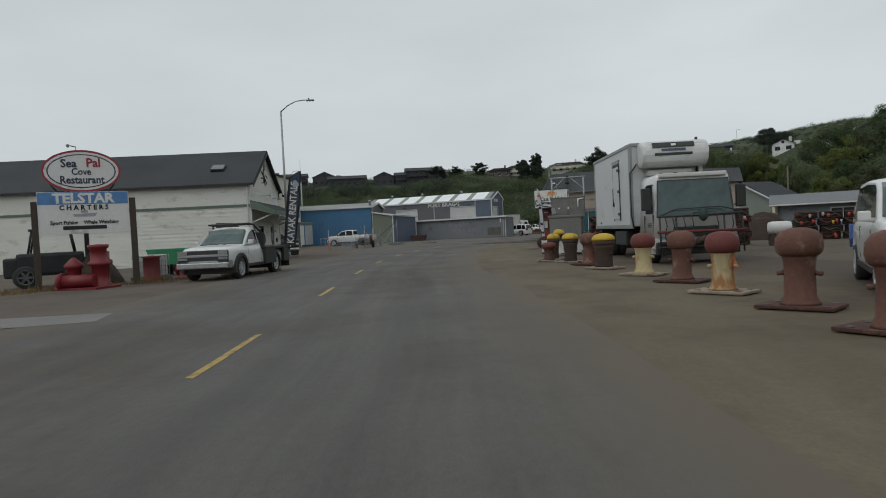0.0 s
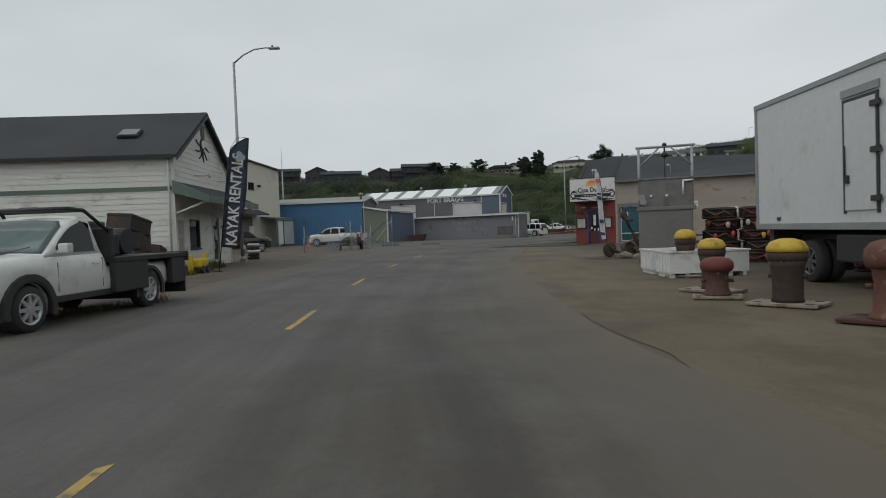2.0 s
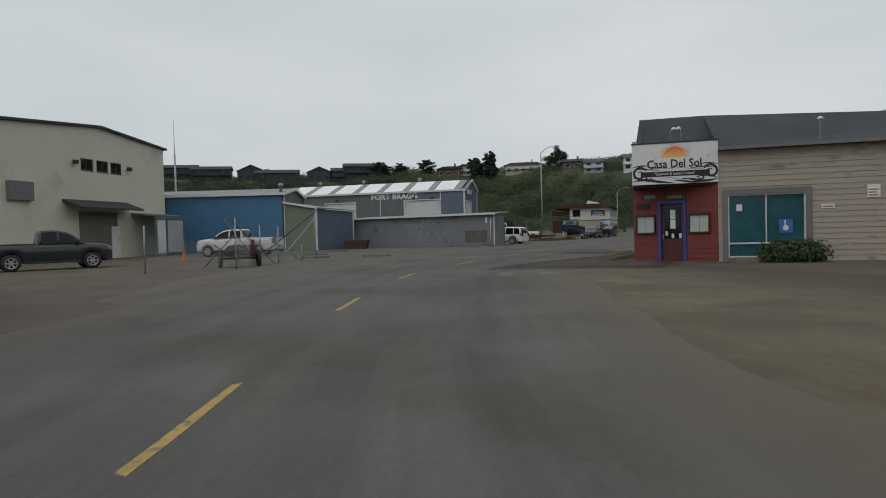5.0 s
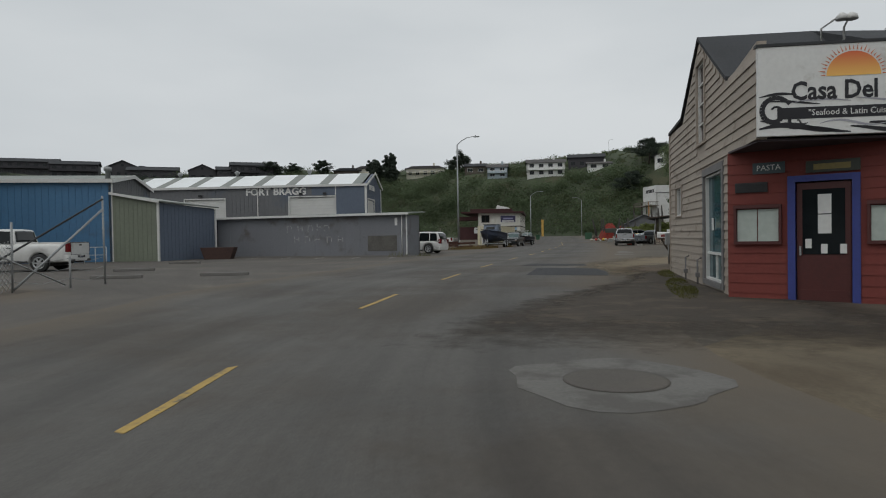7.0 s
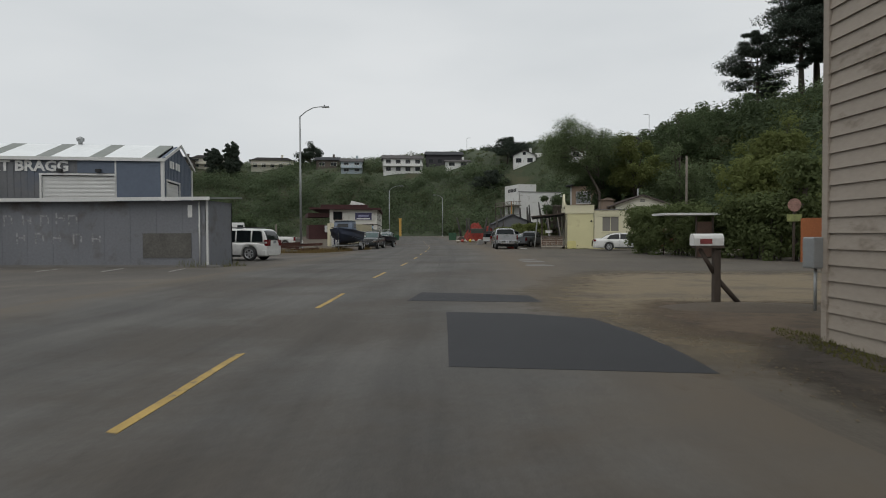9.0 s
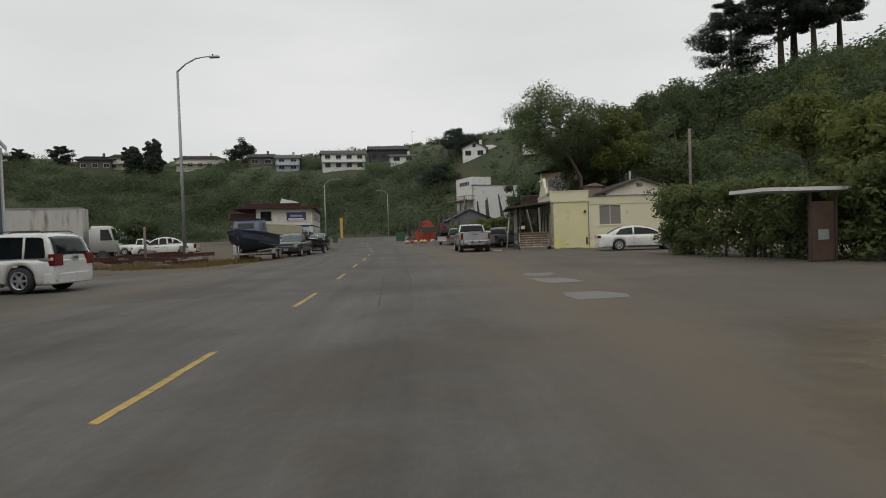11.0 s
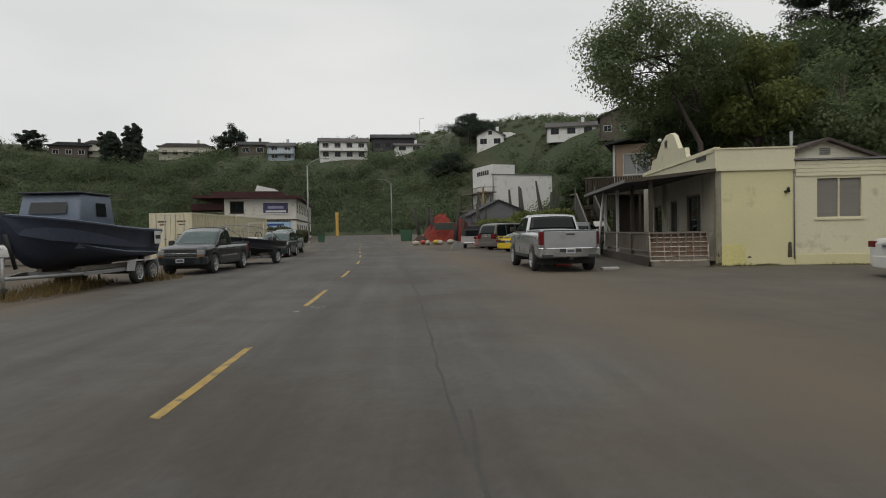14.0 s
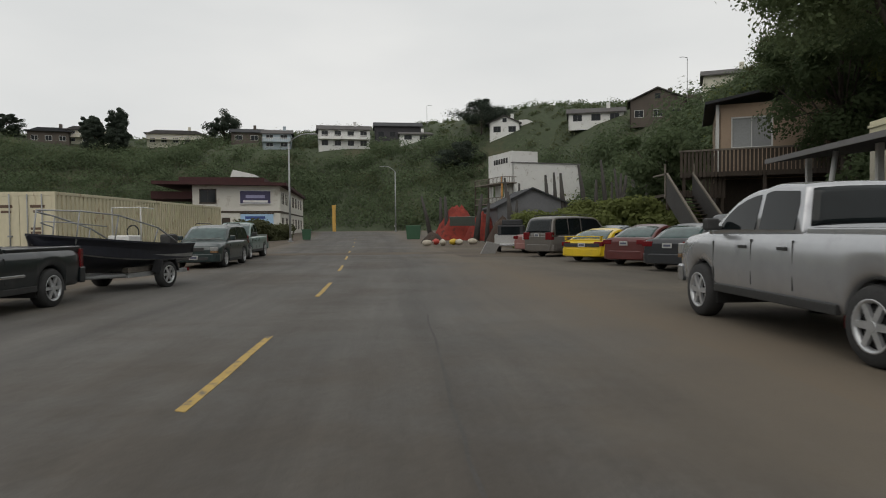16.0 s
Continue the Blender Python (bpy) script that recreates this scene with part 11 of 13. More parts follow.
part("drum", lathe([(0.35, 0), (0.35, 0.05), (0.3, 0.08), (0.3, 0.9), (0.36, 0.95), (0.05, 1.0)], 18), mat("rusty_red", (0.15, 0.03, 0.025), rough=0.7, var=0.3), vp)
skp = thing("green_skip", pose(-21.0, 16.2, 0, 0, 0, 28), "green steel tipping skip with sloping ends", "skip")
part("tub", prism([(-1.2, 0.5), (0.8, 0.5), (1.35, 1.2), (-1.5, 1.2)], "y", -0.6, 0.6, 0.02), mat("green_machine_paint", (0.03, 0.20, 0.09), rough=0.5, var=0.15, scale=1.5), skp)
part("leg", join(box(-1.0, -0.85, -0.55, 0.55, 0, 0.5), box(0.5, 0.65, -0.55, 0.55, 0, 0.5)), STEEL_DARK, skp)
ibc = thing("tank_crate", pose(-19.9, 13.8, 0, 0, 0, 20), "white plastic tank in a wire cage", "tank")
part("bottle", box(-0.45, 0.45, -0.45, 0.45, 0.15, 1.0, 0.06), mat("milky_tank", (0.5, 0.51, 0.5), rough=0.5, var=0.08), ibc)
for i in range(5):
    part("cage_bar", join(tube([(-0.5 + 0.25 * i, -0.48, 0.1), (-0.5 + 0.25 * i, -0.48, 1.02)], 0.012, 5), tube([(0.48, -0.5 + 0.25 * i, 0.1), (0.48, -0.5 + 0.25 * i, 1.02)], 0.012, 5)), GALV, ibc)
    part("cage_ring", join(tube([(-0.5, -0.48, 0.15 + 0.2 * i), (0.5, -0.48, 0.15 + 0.2 * i)], 0.012, 5), tube([(0.48, -0.5, 0.15 + 0.2 * i), (0.48, 0.5, 0.15 + 0.2 * i)], 0.012, 5)), GALV, ibc)
part("pallet", box(-0.55, 0.55, -0.55, 0.55, 0, 0.12), WOOD_GREY, ibc)
trac = thing("forklift", pose(-21.6, 10.9, 0, 0, 0, 60), "dark forklift with large tyres behind the sign", "forklift")
part("body", box(-1.2, 1.0, -0.6, 0.6, 0.45, 1.3, 0.12), STEEL_DARK, trac)
part("counterweight", box(-1.6, -1.1, -0.6, 0.6, 0.4, 1.15, 0.1), STEEL_DARK, trac)
part("guard", join(*[tube([(a, b, 1.3), (a * 0.8, b, 2.15)], 0.04) for a in (-0.8, 0.7) for b in (-0.5, 0.5)], box(-0.75, 0.65, -0.55, 0.55, 2.12, 2.2)), STEEL_DARK, trac)
part("mast", join(box(1.05, 1.2, -0.5, -0.35, 0.1, 2.3), box(1.05, 1.2, 0.35, 0.5, 0.1, 2.3)), STEEL_DARK, trac)
for a in (-0.9, 0.75):
    for s in (-1, 1):
        wheel(trac, a, s * 0.62, 0.42, 0.3, RIM_DARK)
jk = thing("timber_pile", pose(-24.3, 20.4, 0, 0, 0, 110), "heap of weathered timbers and rusted sheets", "scrap")
for i in range(14):
    part("timber", moved(box(-1.5, 1.5, -0.07, 0.07, 0, 0.13, 0.01), pose(rng.uniform(-0.5, 0.5), rng.uniform(-0.7, 0.7), 0.12 * (i // 3), rng.uniform(-4, 4), rng.uniform(-7, 7), rng.uniform(-18, 18))), WOOD_GREY if i % 3 else RUST, jk)
crs = thing("crate_stack", pose(-26.2, 22.9, 0, 0, 0, 125), "leaning stack of dark rusty steel crates on a stand", "crates")
CRATE_D = mat("dark_rusty_steel", (0.030, 0.026, 0.022), rough=0.75, var=0.35, scale=2, tint=(0.08, 0.04, 0.026), tint_amt=0.12, tint_scale=2)


def open_crate(l, w, h):
    return join(box(-l, l, -w, w, 0, 0.05, 0.01), box(-l, l, -w, 0.05 - w, 0.05, h, 0.01), box(-l, l, w - 0.05, w, 0.05, h, 0.01), box(-l, 0.05 - l, 0.05 - w, w - 0.05, 0.05, h, 0.01), box(l - 0.05, l, 0.05 - w, w - 0.05, 0.05, h, 0.01))
for lx in (-0.95, -0.3, 0.35, 0.95):
    part("stand_post", join(box(lx - 0.07, lx + 0.07, -0.45, -0.33, 0, 1.0, 0.01), box(lx - 0.07, lx + 0.07, 0.33, 0.45, 0, 1.0, 0.01)), CRATE_D, crs)
part("stand_shelf", box(-1.15, 1.15, -0.5, 0.5, 1.0, 1.08, 0.01), RUST, crs)
part("crate", moved(open_crate(0.75, 0.5, 0.62), pose(0.3, 0, 1.08, 0, 3, 4)), CRATE_D, crs)
part("crate", moved(join(box(-0.68, 0.68, -0.48, 0.48, 0, 0.6, 0.03), box(-0.7, 0.7, -0.5, 0.5, 0.5, 0.56, 0.01)), pose(0.15, 0, 1.74, 4, 11, -8)), CRATE_D, crs)
part("drum", lathe([(0.3, -0.35), (0.32, -0.3), (0.31, 0.0), (0.32, 0.3), (0.3, 0.35)], 18, "x", (-0.85, 0, 1.4)), RUST, crs)
part("drum", lathe([(0.29, 0), (0.31, 0.04), (0.29, 0.45), (0.31, 0.85), (0.28, 0.88)], 18, "z", (0.0, -0.05, 0.0)), CRATE_D, crs)
shc = thing("rusted_tank", pose(-28.3, 25.2, 0, 0, 0, 125), "broken rusty steel tank tipped on its side in the grass", "scrap")
part("shell", moved(open_crate(0.75, 0.5, 0.85), pose(0, 0, 0.28, 8, 14, 5)), mat("maroon_rust", (0.050, 0.026, 0.022), rough=0.8, var=0.3, scale=2), shc)
part("skid", join(box(-0.8, 0.8, -0.4, -0.3, 0, 0.3), box(-0.8, 0.8, 0.3, 0.4, 0, 0.3)), CRATE_D, shc)
solid("steel_drum", lathe([(0.27, 0), (0.29, 0.04), (0.28, 0.45), (0.29, 0.85), (0.26, 0.88)], 18), CRATE_D, pose(-30.2, 26.9, 0), "dark steel drum beside the rusty tank", "drum")
# little yellow machine and tyres in front of the shop
ym = thing("yellow_cart", pose(-25.75, 25.6, 0, 0, 0, 120), "small bright yellow cart with yellow posts", "cart")
YEL_M = mat("yellow_machine_paint", (0.55, 0.40, 0.02), rough=0.5, var=0.15, scale=2)
part("body", box(-0.35, 0.4, -0.3, 0.3, 0.25, 0.6, 0.08), YEL_M, ym)
part("post", box(-0.75, -0.62, -0.1, 0.1, 0, 0.75, 0.02), YEL_M, ym)
part("post", box(0.62, 0.75, -0.1, 0.1, 0, 0.8, 0.02), YEL_M, ym)
for a in (-0.22, 0.26):
    for s in (-1, 1):
        wheel(ym, a, s * 0.3, 0.16, 0.12, RIM_DARK)
ts = thing("tyre_stack", pose(-34.1, 36.0, 0), "stack of black and white painted tyres by the lamp post", "tyres")
for k in range(6):
    part("tyre", lathe([(0.2, 0.0), (0.34, 0.02), (0.38, 0.1), (0.34, 0.18), (0.2, 0.2), (0.2, 0.0)], 20, "z", (0.03 * (k % 3), 0, 0.2 * k), cap=False), TRIM_W if k in (2, 4) else TYRE, ts, "white painted tyre" if k in (2, 4) else "")
for x, y in ((-44, 63.5), (-40.2, 58.6), (-36.9, 60.5), (-47.5, 71.2)):
    solid("wheel_stop", box(-0.9, 0.9, -0.09, 0.09, 0, 0.12, 0.02), CONCRETE, pose(x, y, 0.01, 0, 0, 25), "low concrete wheel stop on the lot", "wheel stop", "wheel stops")
for i in range(6):
    x = -51 + 2.7 * i
    solid("parking_line", box(-0.05, 0.05, -1.1, 1.1, 0, 0.004), LINE_W, pose(x, 79.2, 0.0125, 0, 0, 12), "worn white parking line on the lot", "parking line", "parking lines", "structure")

# sagging wire fence with leaning pipes
fn = thing("wire_fence", pose(0, 0, 0), "sagging wire fence with thin steel posts and leaning pipes", "fence")
FP_ = [(-38.2, 56.1, 2.85), (-38.1, 54.7, 0.95), (-38.3, 53.0, 1.95), (-37.6, 50.9, 2.0), (-36.2, 47.8, 2.3), (-38.0, 44.5, 2.0)]
for i, (x, y, h) in enumerate(FP_):
    part("post", tube([(x, y, 0), (x + 0.03 * (i % 3 - 1), y, h)], 0.03, 8), GALV, fn)
part("brace_pipe", tube([(-38.2, 56.05, 2.4), (-38.3, 53.05, 0.08)], 0.035, 8), GALV, fn)
part("brace_pipe", tube([(-38.22, 56.1, 2.75), (-38.4, 52.4, 0.75)], 0.03, 8), STEEL_DARK, fn)
part("brace_pipe", tube([(-36.75, 48.2, 2.1), (-37.5, 50.3, 1.2)], 0.025, 8), STEEL_DARK, fn)
part("brace_pipe", tube([(-36.0, 47.0, 2.2), (-37.2, 49.3, 1.1), (-38.0, 52.0, 0.3)], 0.022, 8), GALV, fn)
part("wire", join(*[tube([(a[0], a[1], z), ((a[0] + b[0]) / 2, (a[1] + b[1]) / 2, z - 0.12), (b[0], b[1], z)], 0.006, 4) for a, b in zip(FP_, FP_[1:]) for z in (0.3, 0.6, 0.9)]), GALV, fn)
mesh_ = bmesh.new()
for (ax, ay, ah), (bx, by, bh_) in zip(FP_[2:], FP_[3:]):
    span = math.hypot(bx - ax, by - ay)
    hh = 1.35
    for k in range(int((span + hh) / 0.16)):
        for way in (1, -1):
            c0 = 0.16 * k - hh
            q0, q1 = max(0.0, c0), min(span, c0 + hh)
            if q1 - q0 > 0.05:
                pa, pb = [(ax + (bx - ax) * q / span, ay + (by - ay) * q / span, 0.1 + ((q - c0) if way > 0 else hh - (q - c0)) - 0.12 * math.sin(math.pi * q / span)) for q in (q0, q1)]
                w_ = Vector((0.004, 0.004, 0))
                vs = [mesh_.verts.new(Vector(p) + o) for p, o in ((pa, w_), (pb, w_), (pb, -w_), (pa, -w_))] + [mesh_.verts.new((*[(u + v_) / 2 for u, v_ in zip(pa[:2], pb[:2])], (pa[2] + pb[2]) / 2 - 0.008))]
                mesh_.faces.new(vs[:4])
                mesh_.faces.new((vs[0], vs[1], vs[4])), mesh_.faces.new((vs[2], vs[3], vs[4]))
tagged(part("wire_mesh", mesh_, GALV, fn, "sagging diamond wire mesh"), kind="stuff")
for k, (x0, y0, z0, x1, y1, z1) in enumerate(((-37.9, 52.2, 0.05, -36.6, 48.6, 1.6), (-38.4, 50.4, 0.1, -36.9, 47.2, 1.1), (-37.4, 51.4, 1.3, -38.2, 54.6, 0.1), (-36.4, 46.2, 0.2, -37.9, 49.4, 1.5))):
    part("brace_pipe", tube([(x0, y0, z0), (x1, y1, z1)], 0.022, 6), STEEL_DARK if k % 2 else GALV, fn)
wgn = thing("old_cart", pose(-37.5, 49.35, 0, 0, 0, -39), "dark two-wheeled cart with a dull red winch behind the fence", "cart")
part("axle", join(tube([(0, -0.85, 0.42), (0, 0.85, 0.42)], 0.05, 8), box(-0.5, 0.4, -0.7, 0.7, 0.5, 0.62, 0.02), box(-1.7, -0.5, -0.05, 0.05, 0.5, 0.6, 0.01)), STEEL_DARK, wgn)
part("winch", join(box(-0.2, 0.22, 0.45, 0.8, 0.62, 1.05, 0.04), box(-0.12, 0.12, 0.52, 0.7, 1.05, 1.3, 0.03)), mat("dull_red_paint", (0.085, 0.028, 0.026), rough=0.7, var=0.3), wgn)
part("load", lathe([(0.62, 0.62), (0.58, 0.82), (0.4, 1.02), (0.12, 1.08)], 11, "z", (0, -0.12, 0)), NET_DARK, wgn)
for s in (-1, 1):
    wheel(wgn, 0, s * 0.88, 0.4, 0.16, RIM_DARK)
solid("traffic_cone", join(lathe([(0.18, 0.03), (0.15, 0.1), (0.03, 0.76), (0.02, 0.8)], 14), box(-0.22, 0.22, -0.22, 0.22, 0, 0.035)), mat("orange_plastic", (0.55, 0.10, 0.03)), pose(-47.2, 54.6, 0), "orange traffic cone standing in the dirt lot", "cone")
rl = thing("white_railing", pose(-62.2, 69.5, 0, 0, 0, 18), "white tubular railing beside the porch", "railing")
for i in range(13):
    part("post", tube([(0.7 * i, 0, 0), (0.7 * i, 0, 1.05)], 0.025, 6), TRIM_W, rl)
part("rail", join(tube([(0, 0, 1.05), (8.4, 0, 1.05)], 0.025, 6), tube([(0, 0, 0.55), (8.4, 0, 0.55)], 0.02, 6)), TRIM_W, rl)
solid("brown_skip", prism([(-0.9, 0), (0.9, 0), (1.2, 0.85), (-1.2, 0.85)], "y", -0.5, 0.5, 0.03), mat("dark_rust_brown", (0.055, 0.028, 0.022), rough=0.8, var=0.3), pose(-50.6, 78.6, 0, 0, 0, 20), "dark rust-brown steel bin by the lean-to", "bin")
solid("red_standpipe", join(lathe([(0.16, 0), (0.16, 0.1), (0.09, 0.12), (0.09, 0.8), (0.16, 0.85), (0.16, 1.0), (0.03, 1.15)], 12), tube([(-0.2, 0, 0.7), (0.2, 0, 0.7)], 0.05)), RED_M, pose(-53.4, 81.3, 0), "small red standpipe beside the shed", "standpipe")


# ---- boats, containers and yard clutter ----
def hull_shell(L, B, z_keel, z_stern, z_bow, flare=0.78, thick=0.05, deck=None, n=22, full=2.6, rake=0.55):
    """A boat's hull from stern (x = 0) to bow (x = L): keel, chine and gunwale run together at the stem; hollow above its sole."""
    bm = bmesh.new()
    rings = []
    for i in range(n + 1):
        s = i / n
        w = B / 2 * (0.92 + 0.08 * math.sin(min(1, s * 2) * math.pi / 2)) * (1 - max(0, (s - 0.35) / 0.65) ** full) + 0.015
        zs = z_stern + (z_bow - z_stern) * s ** 1.8
        zk = z_keel + (zs - z_keel) * 0.92 * max(0, (s - rake) / (1 - rake)) ** 3
        zc = z_keel + 0.22 + (zs - z_keel - 0.22) * 0.62 * s ** 2.2
        zc = max(zc, zk + 0.01)
        wc = w * flare * (1 - 0.22 * s ** 2)
        x = L * (s - 0.0) - 0.0
        zi = max(zs - 0.55, zc + 0.02) if deck is None else zs - deck
        t = min(thick, w * 0.6)
        half_ = [(0.0, zk), (wc * 0.5, zk + (zc - zk) * 0.45), (wc, zc), (wc + 0.03, zc + 0.03), ((wc + w) / 2 + 0.02, (zc + zs) / 2), (w, zs - 0.05), (w + 0.03, zs - 0.04), (w + 0.03, zs), (max(w - t, 0.004), zs), (max(w - t, 0.004) * 0.96, min(zi, zs - 0.01)), (0.0, min(zi, zs - 0.01))]
        ring = [bm.verts.new((x, y, z)) for y, z in half_] + [bm.verts.new((x, -y, z)) for y, z in half_[-2:0:-1]]
        rings.append(ring)
    k = len(rings[0])
    for a, b in zip(rings, rings[1:]):
        for j in range(k):
            bm.faces.new((a[j], a[(j + 1) % k], b[(j + 1) % k], b[j])).smooth = j not in (2, 6, 7, 8)
    bm.faces.new(rings[0]), bm.faces.new(rings[-1])
    bmesh.ops.recalc_face_normals(bm, faces=bm.faces[:])
    return bm


def trailer(name, m, L, W, axles, r, label, z=0.5, fender=GALV, jack=True):
    """A boat trailer that points along +x: side rails, drawbar, wheels with fenders, bunks and a jack."""
    t = thing(name, m, label, "trailer")
    part("frame", join(box(0, L * 0.68, W / 2 - 0.08, W / 2, z - 0.1, z), box(0, L * 0.68, -W / 2, -W / 2 + 0.08, z - 0.1, z), tube([(L * 0.66, W / 2 - 0.05, z - 0.05), (L, 0, z - 0.05)], 0.05, 6), tube([(L * 0.66, -W / 2 + 0.05, z - 0.05), (L, 0, z - 0.05)], 0.05, 6),
                       *[box(q, q + 0.08, -W / 2 + 0.08, W / 2 - 0.08, z - 0.09, z - 0.01) for q in (0.05, L * 0.3, L * 0.6)], tube([(L * 0.98, 0, z - 0.05), (L + 0.5, 0, z - 0.06)], 0.045, 6)), GALV, t)
    part("bunk", join(box(0.1, L * 0.62, 0.45, 0.6, z + 0.001, z + 0.12), box(0.1, L * 0.62, -0.6, -0.45, z + 0.001, z + 0.12)), WOOD_GREY, t)
    for a in axles:
        for s in (-1, 1):
            wheel(t, a, s * (W / 2 + 0.16), r, 0.2, RIM, 6)
        part("axle", tube([(a, -W / 2 - 0.1, r), (a, W / 2 + 0.1, r)], 0.035, 6), STEEL_DARK, t)
    a0, a1 = min(axles) - r * 1.15, max(axles) + r * 1.15
    prof = [(a0, r * 1.2), (a0 + 0.12, r * 2.12), (a1 - 0.12, r * 2.12), (a1, r * 1.2), (a1 - 0.03, r * 1.2), (a1 - 0.14, r * 2.05), (a0 + 0.14, r * 2.05), (a0 + 0.03, r * 1.2)]
    for s in (-1, 1):
        part("fender", join(prism(prof, "y", *sorted((s * (W / 2 + 0.04), s * (W / 2 + 0.28))))), fender, t)
    if jack:
        j = part("jack", tube([(L + 0.1, 0.12, 0.12), (L + 0.1, 0.12, z + 0.45)], 0.035, 8), GALV, t)
        part("jack_wheel", lathe([(0.04, -0.03), (0.13, -0.03), (0.13, 0.03), (0.04, 0.03)], 14, "y", (L + 0.1, 0.12, 0.13)), TYRE, j)
    for s in (-1, 1):
        part("tail_lamp", box(-0.03, 0.0, *sorted((s * (W / 2 - 0.15), s * (W / 2 + 0.05))), z - 0.08, z + 0.02), LAMP_RED, t)
    return t


BOAT_BLUE = mat("dark_blue_hull_paint", (0.036, 0.046, 0.075), rough=0.6, var=0.2, scale=0.8, fine=10, bump=0.05, tint=(0.05, 0.055, 0.075), tint_amt=0.3, tint_scale=1.5)
BOAT_GREY = mat("faded_blue_cabin_paint", (0.15, 0.185, 0.24), rough=0.6, var=0.15, scale=0.8, fine=10, bump=0.05, tint=(0.16, 0.18, 0.2), tint_amt=0.2, tint_scale=2)
DARK_HULL = mat("navy_boat_side", (0.020, 0.023, 0.034), rough=0.45, var=0.2, scale=1, fine=8, bump=0.03)
bh = -90.5
bmx = pose(-37.75, 113.4, 0.02, 0, 0, bh)
trailer("boat_trailer", bmx, 5.9, 1.9, (0.75, 1.65), 0.33, "tandem boat trailer with silver fenders on the grass", 0.5, mat("silver_fender", (0.4, 0.4, 0.4), rough=0.5, var=0.15))
bb = thing("motor_boat", bmx @ pose(-0.1, 0, 0.62) @ Matrix.Diagonal((0.89, 1, 1, 1)), "dark blue cabin boat standing on a trailer", "boat")
part("hull", hull_shell(6.7, 2.4, 0.0, 0.98, 1.36, 0.84, 0.06, full=4.2, rake=0.74), BOAT_BLUE, bb)
part("rub_rail", join(tube([(0.0, 1.13, 0.99), (1.8, 1.2, 1.02), (3.4, 1.22, 1.08), (4.8, 1.1, 1.18), (5.9, 0.66, 1.28), (6.6, 0.08, 1.35)], 0.03, 6), tube([(0.0, -1.13, 0.99), (1.8, -1.2, 1.02), (3.4, -1.22, 1.08), (4.8, -1.1, 1.18), (5.9, -0.66, 1.28), (6.6, -0.08, 1.35)], 0.03, 6)), BOAT_GREY, bb)
part("spray_rail", join(tube([(0.2, 1.02, 0.28), (2.5, 1.08, 0.36), (4.2, 1.0, 0.52), (5.4, 0.76, 0.75), (6.2, 0.36, 0.98)], 0.025, 6), tube([(0.2, -1.02, 0.28), (2.5, -1.08, 0.36), (4.2, -1.0, 0.52), (5.4, -0.76, 0.75), (6.2, -0.36, 0.98)], 0.025, 6)), BOAT_GREY, bb)
part("foredeck", prism([(3.2, -1.05), (4.8, -0.82), (5.9, -0.42), (6.4, 0.0), (5.9, 0.42), (4.8, 0.82), (3.2, 1.05)], "z", 1.1, 1.16), BOAT_GREY, bb)
cb = part("cabin", hull8((2.6, 4.9, 0.9, 0.5), (2.75, 4.45, 0.78, 1.95), 0.07), BOAT_GREY, bb, "faded grey-blue boat cabin")
part("cabin_roof", box(2.65, 4.6, -0.82, 0.82, 1.955, 2.0, 0.02), DARK_HULL, cb)
part("cabin_window", join(pane4([(3.2, -0.845, 1.35), (3.75, -0.845, 1.35), (3.72, -0.81, 1.72), (3.2, -0.81, 1.72)], (0, -1, 0.1))), GLASS, cb)
part("cabin_window", join(pane4([(3.75, 0.845, 1.35), (3.2, 0.845, 1.35), (3.2, 0.81, 1.72), (3.72, 0.81, 1.72)], (0, 1, 0.1))), GLASS, cb)
part("cabin_window", pane4([(4.68, -0.5, 1.42), (4.68, 0.5, 1.42), (4.57, 0.48, 1.72), (4.57, -0.48, 1.72)], (0.95, 0, 0.3)), GLASS, cb)
for q in ((1.2, 1.215), (-1.215, -1.2)):
    part("number_panel", box(0.3, 0.8, *q, 0.55, 0.95), WHITE, bb)
for q in ((1.216, 1.22), (-1.22, -1.216)):
    part("number_bar", box(0.36, 0.74, *q, 0.7, 0.82), BLACK, bb)
part("bow_roller", join(tube([(6.5, 0.08, 1.4), (7.5, 0.05, 1.44)], 0.025, 6), tube([(6.5, -0.08, 1.4), (7.5, -0.05, 1.44)], 0.025, 6)), WOOD_GREY, bb)
part("bow_post", join(tube([(6.15, 0, 0.05), (6.5, 0, 0.9)], 0.05, 8)), STEEL_DARK, bb)

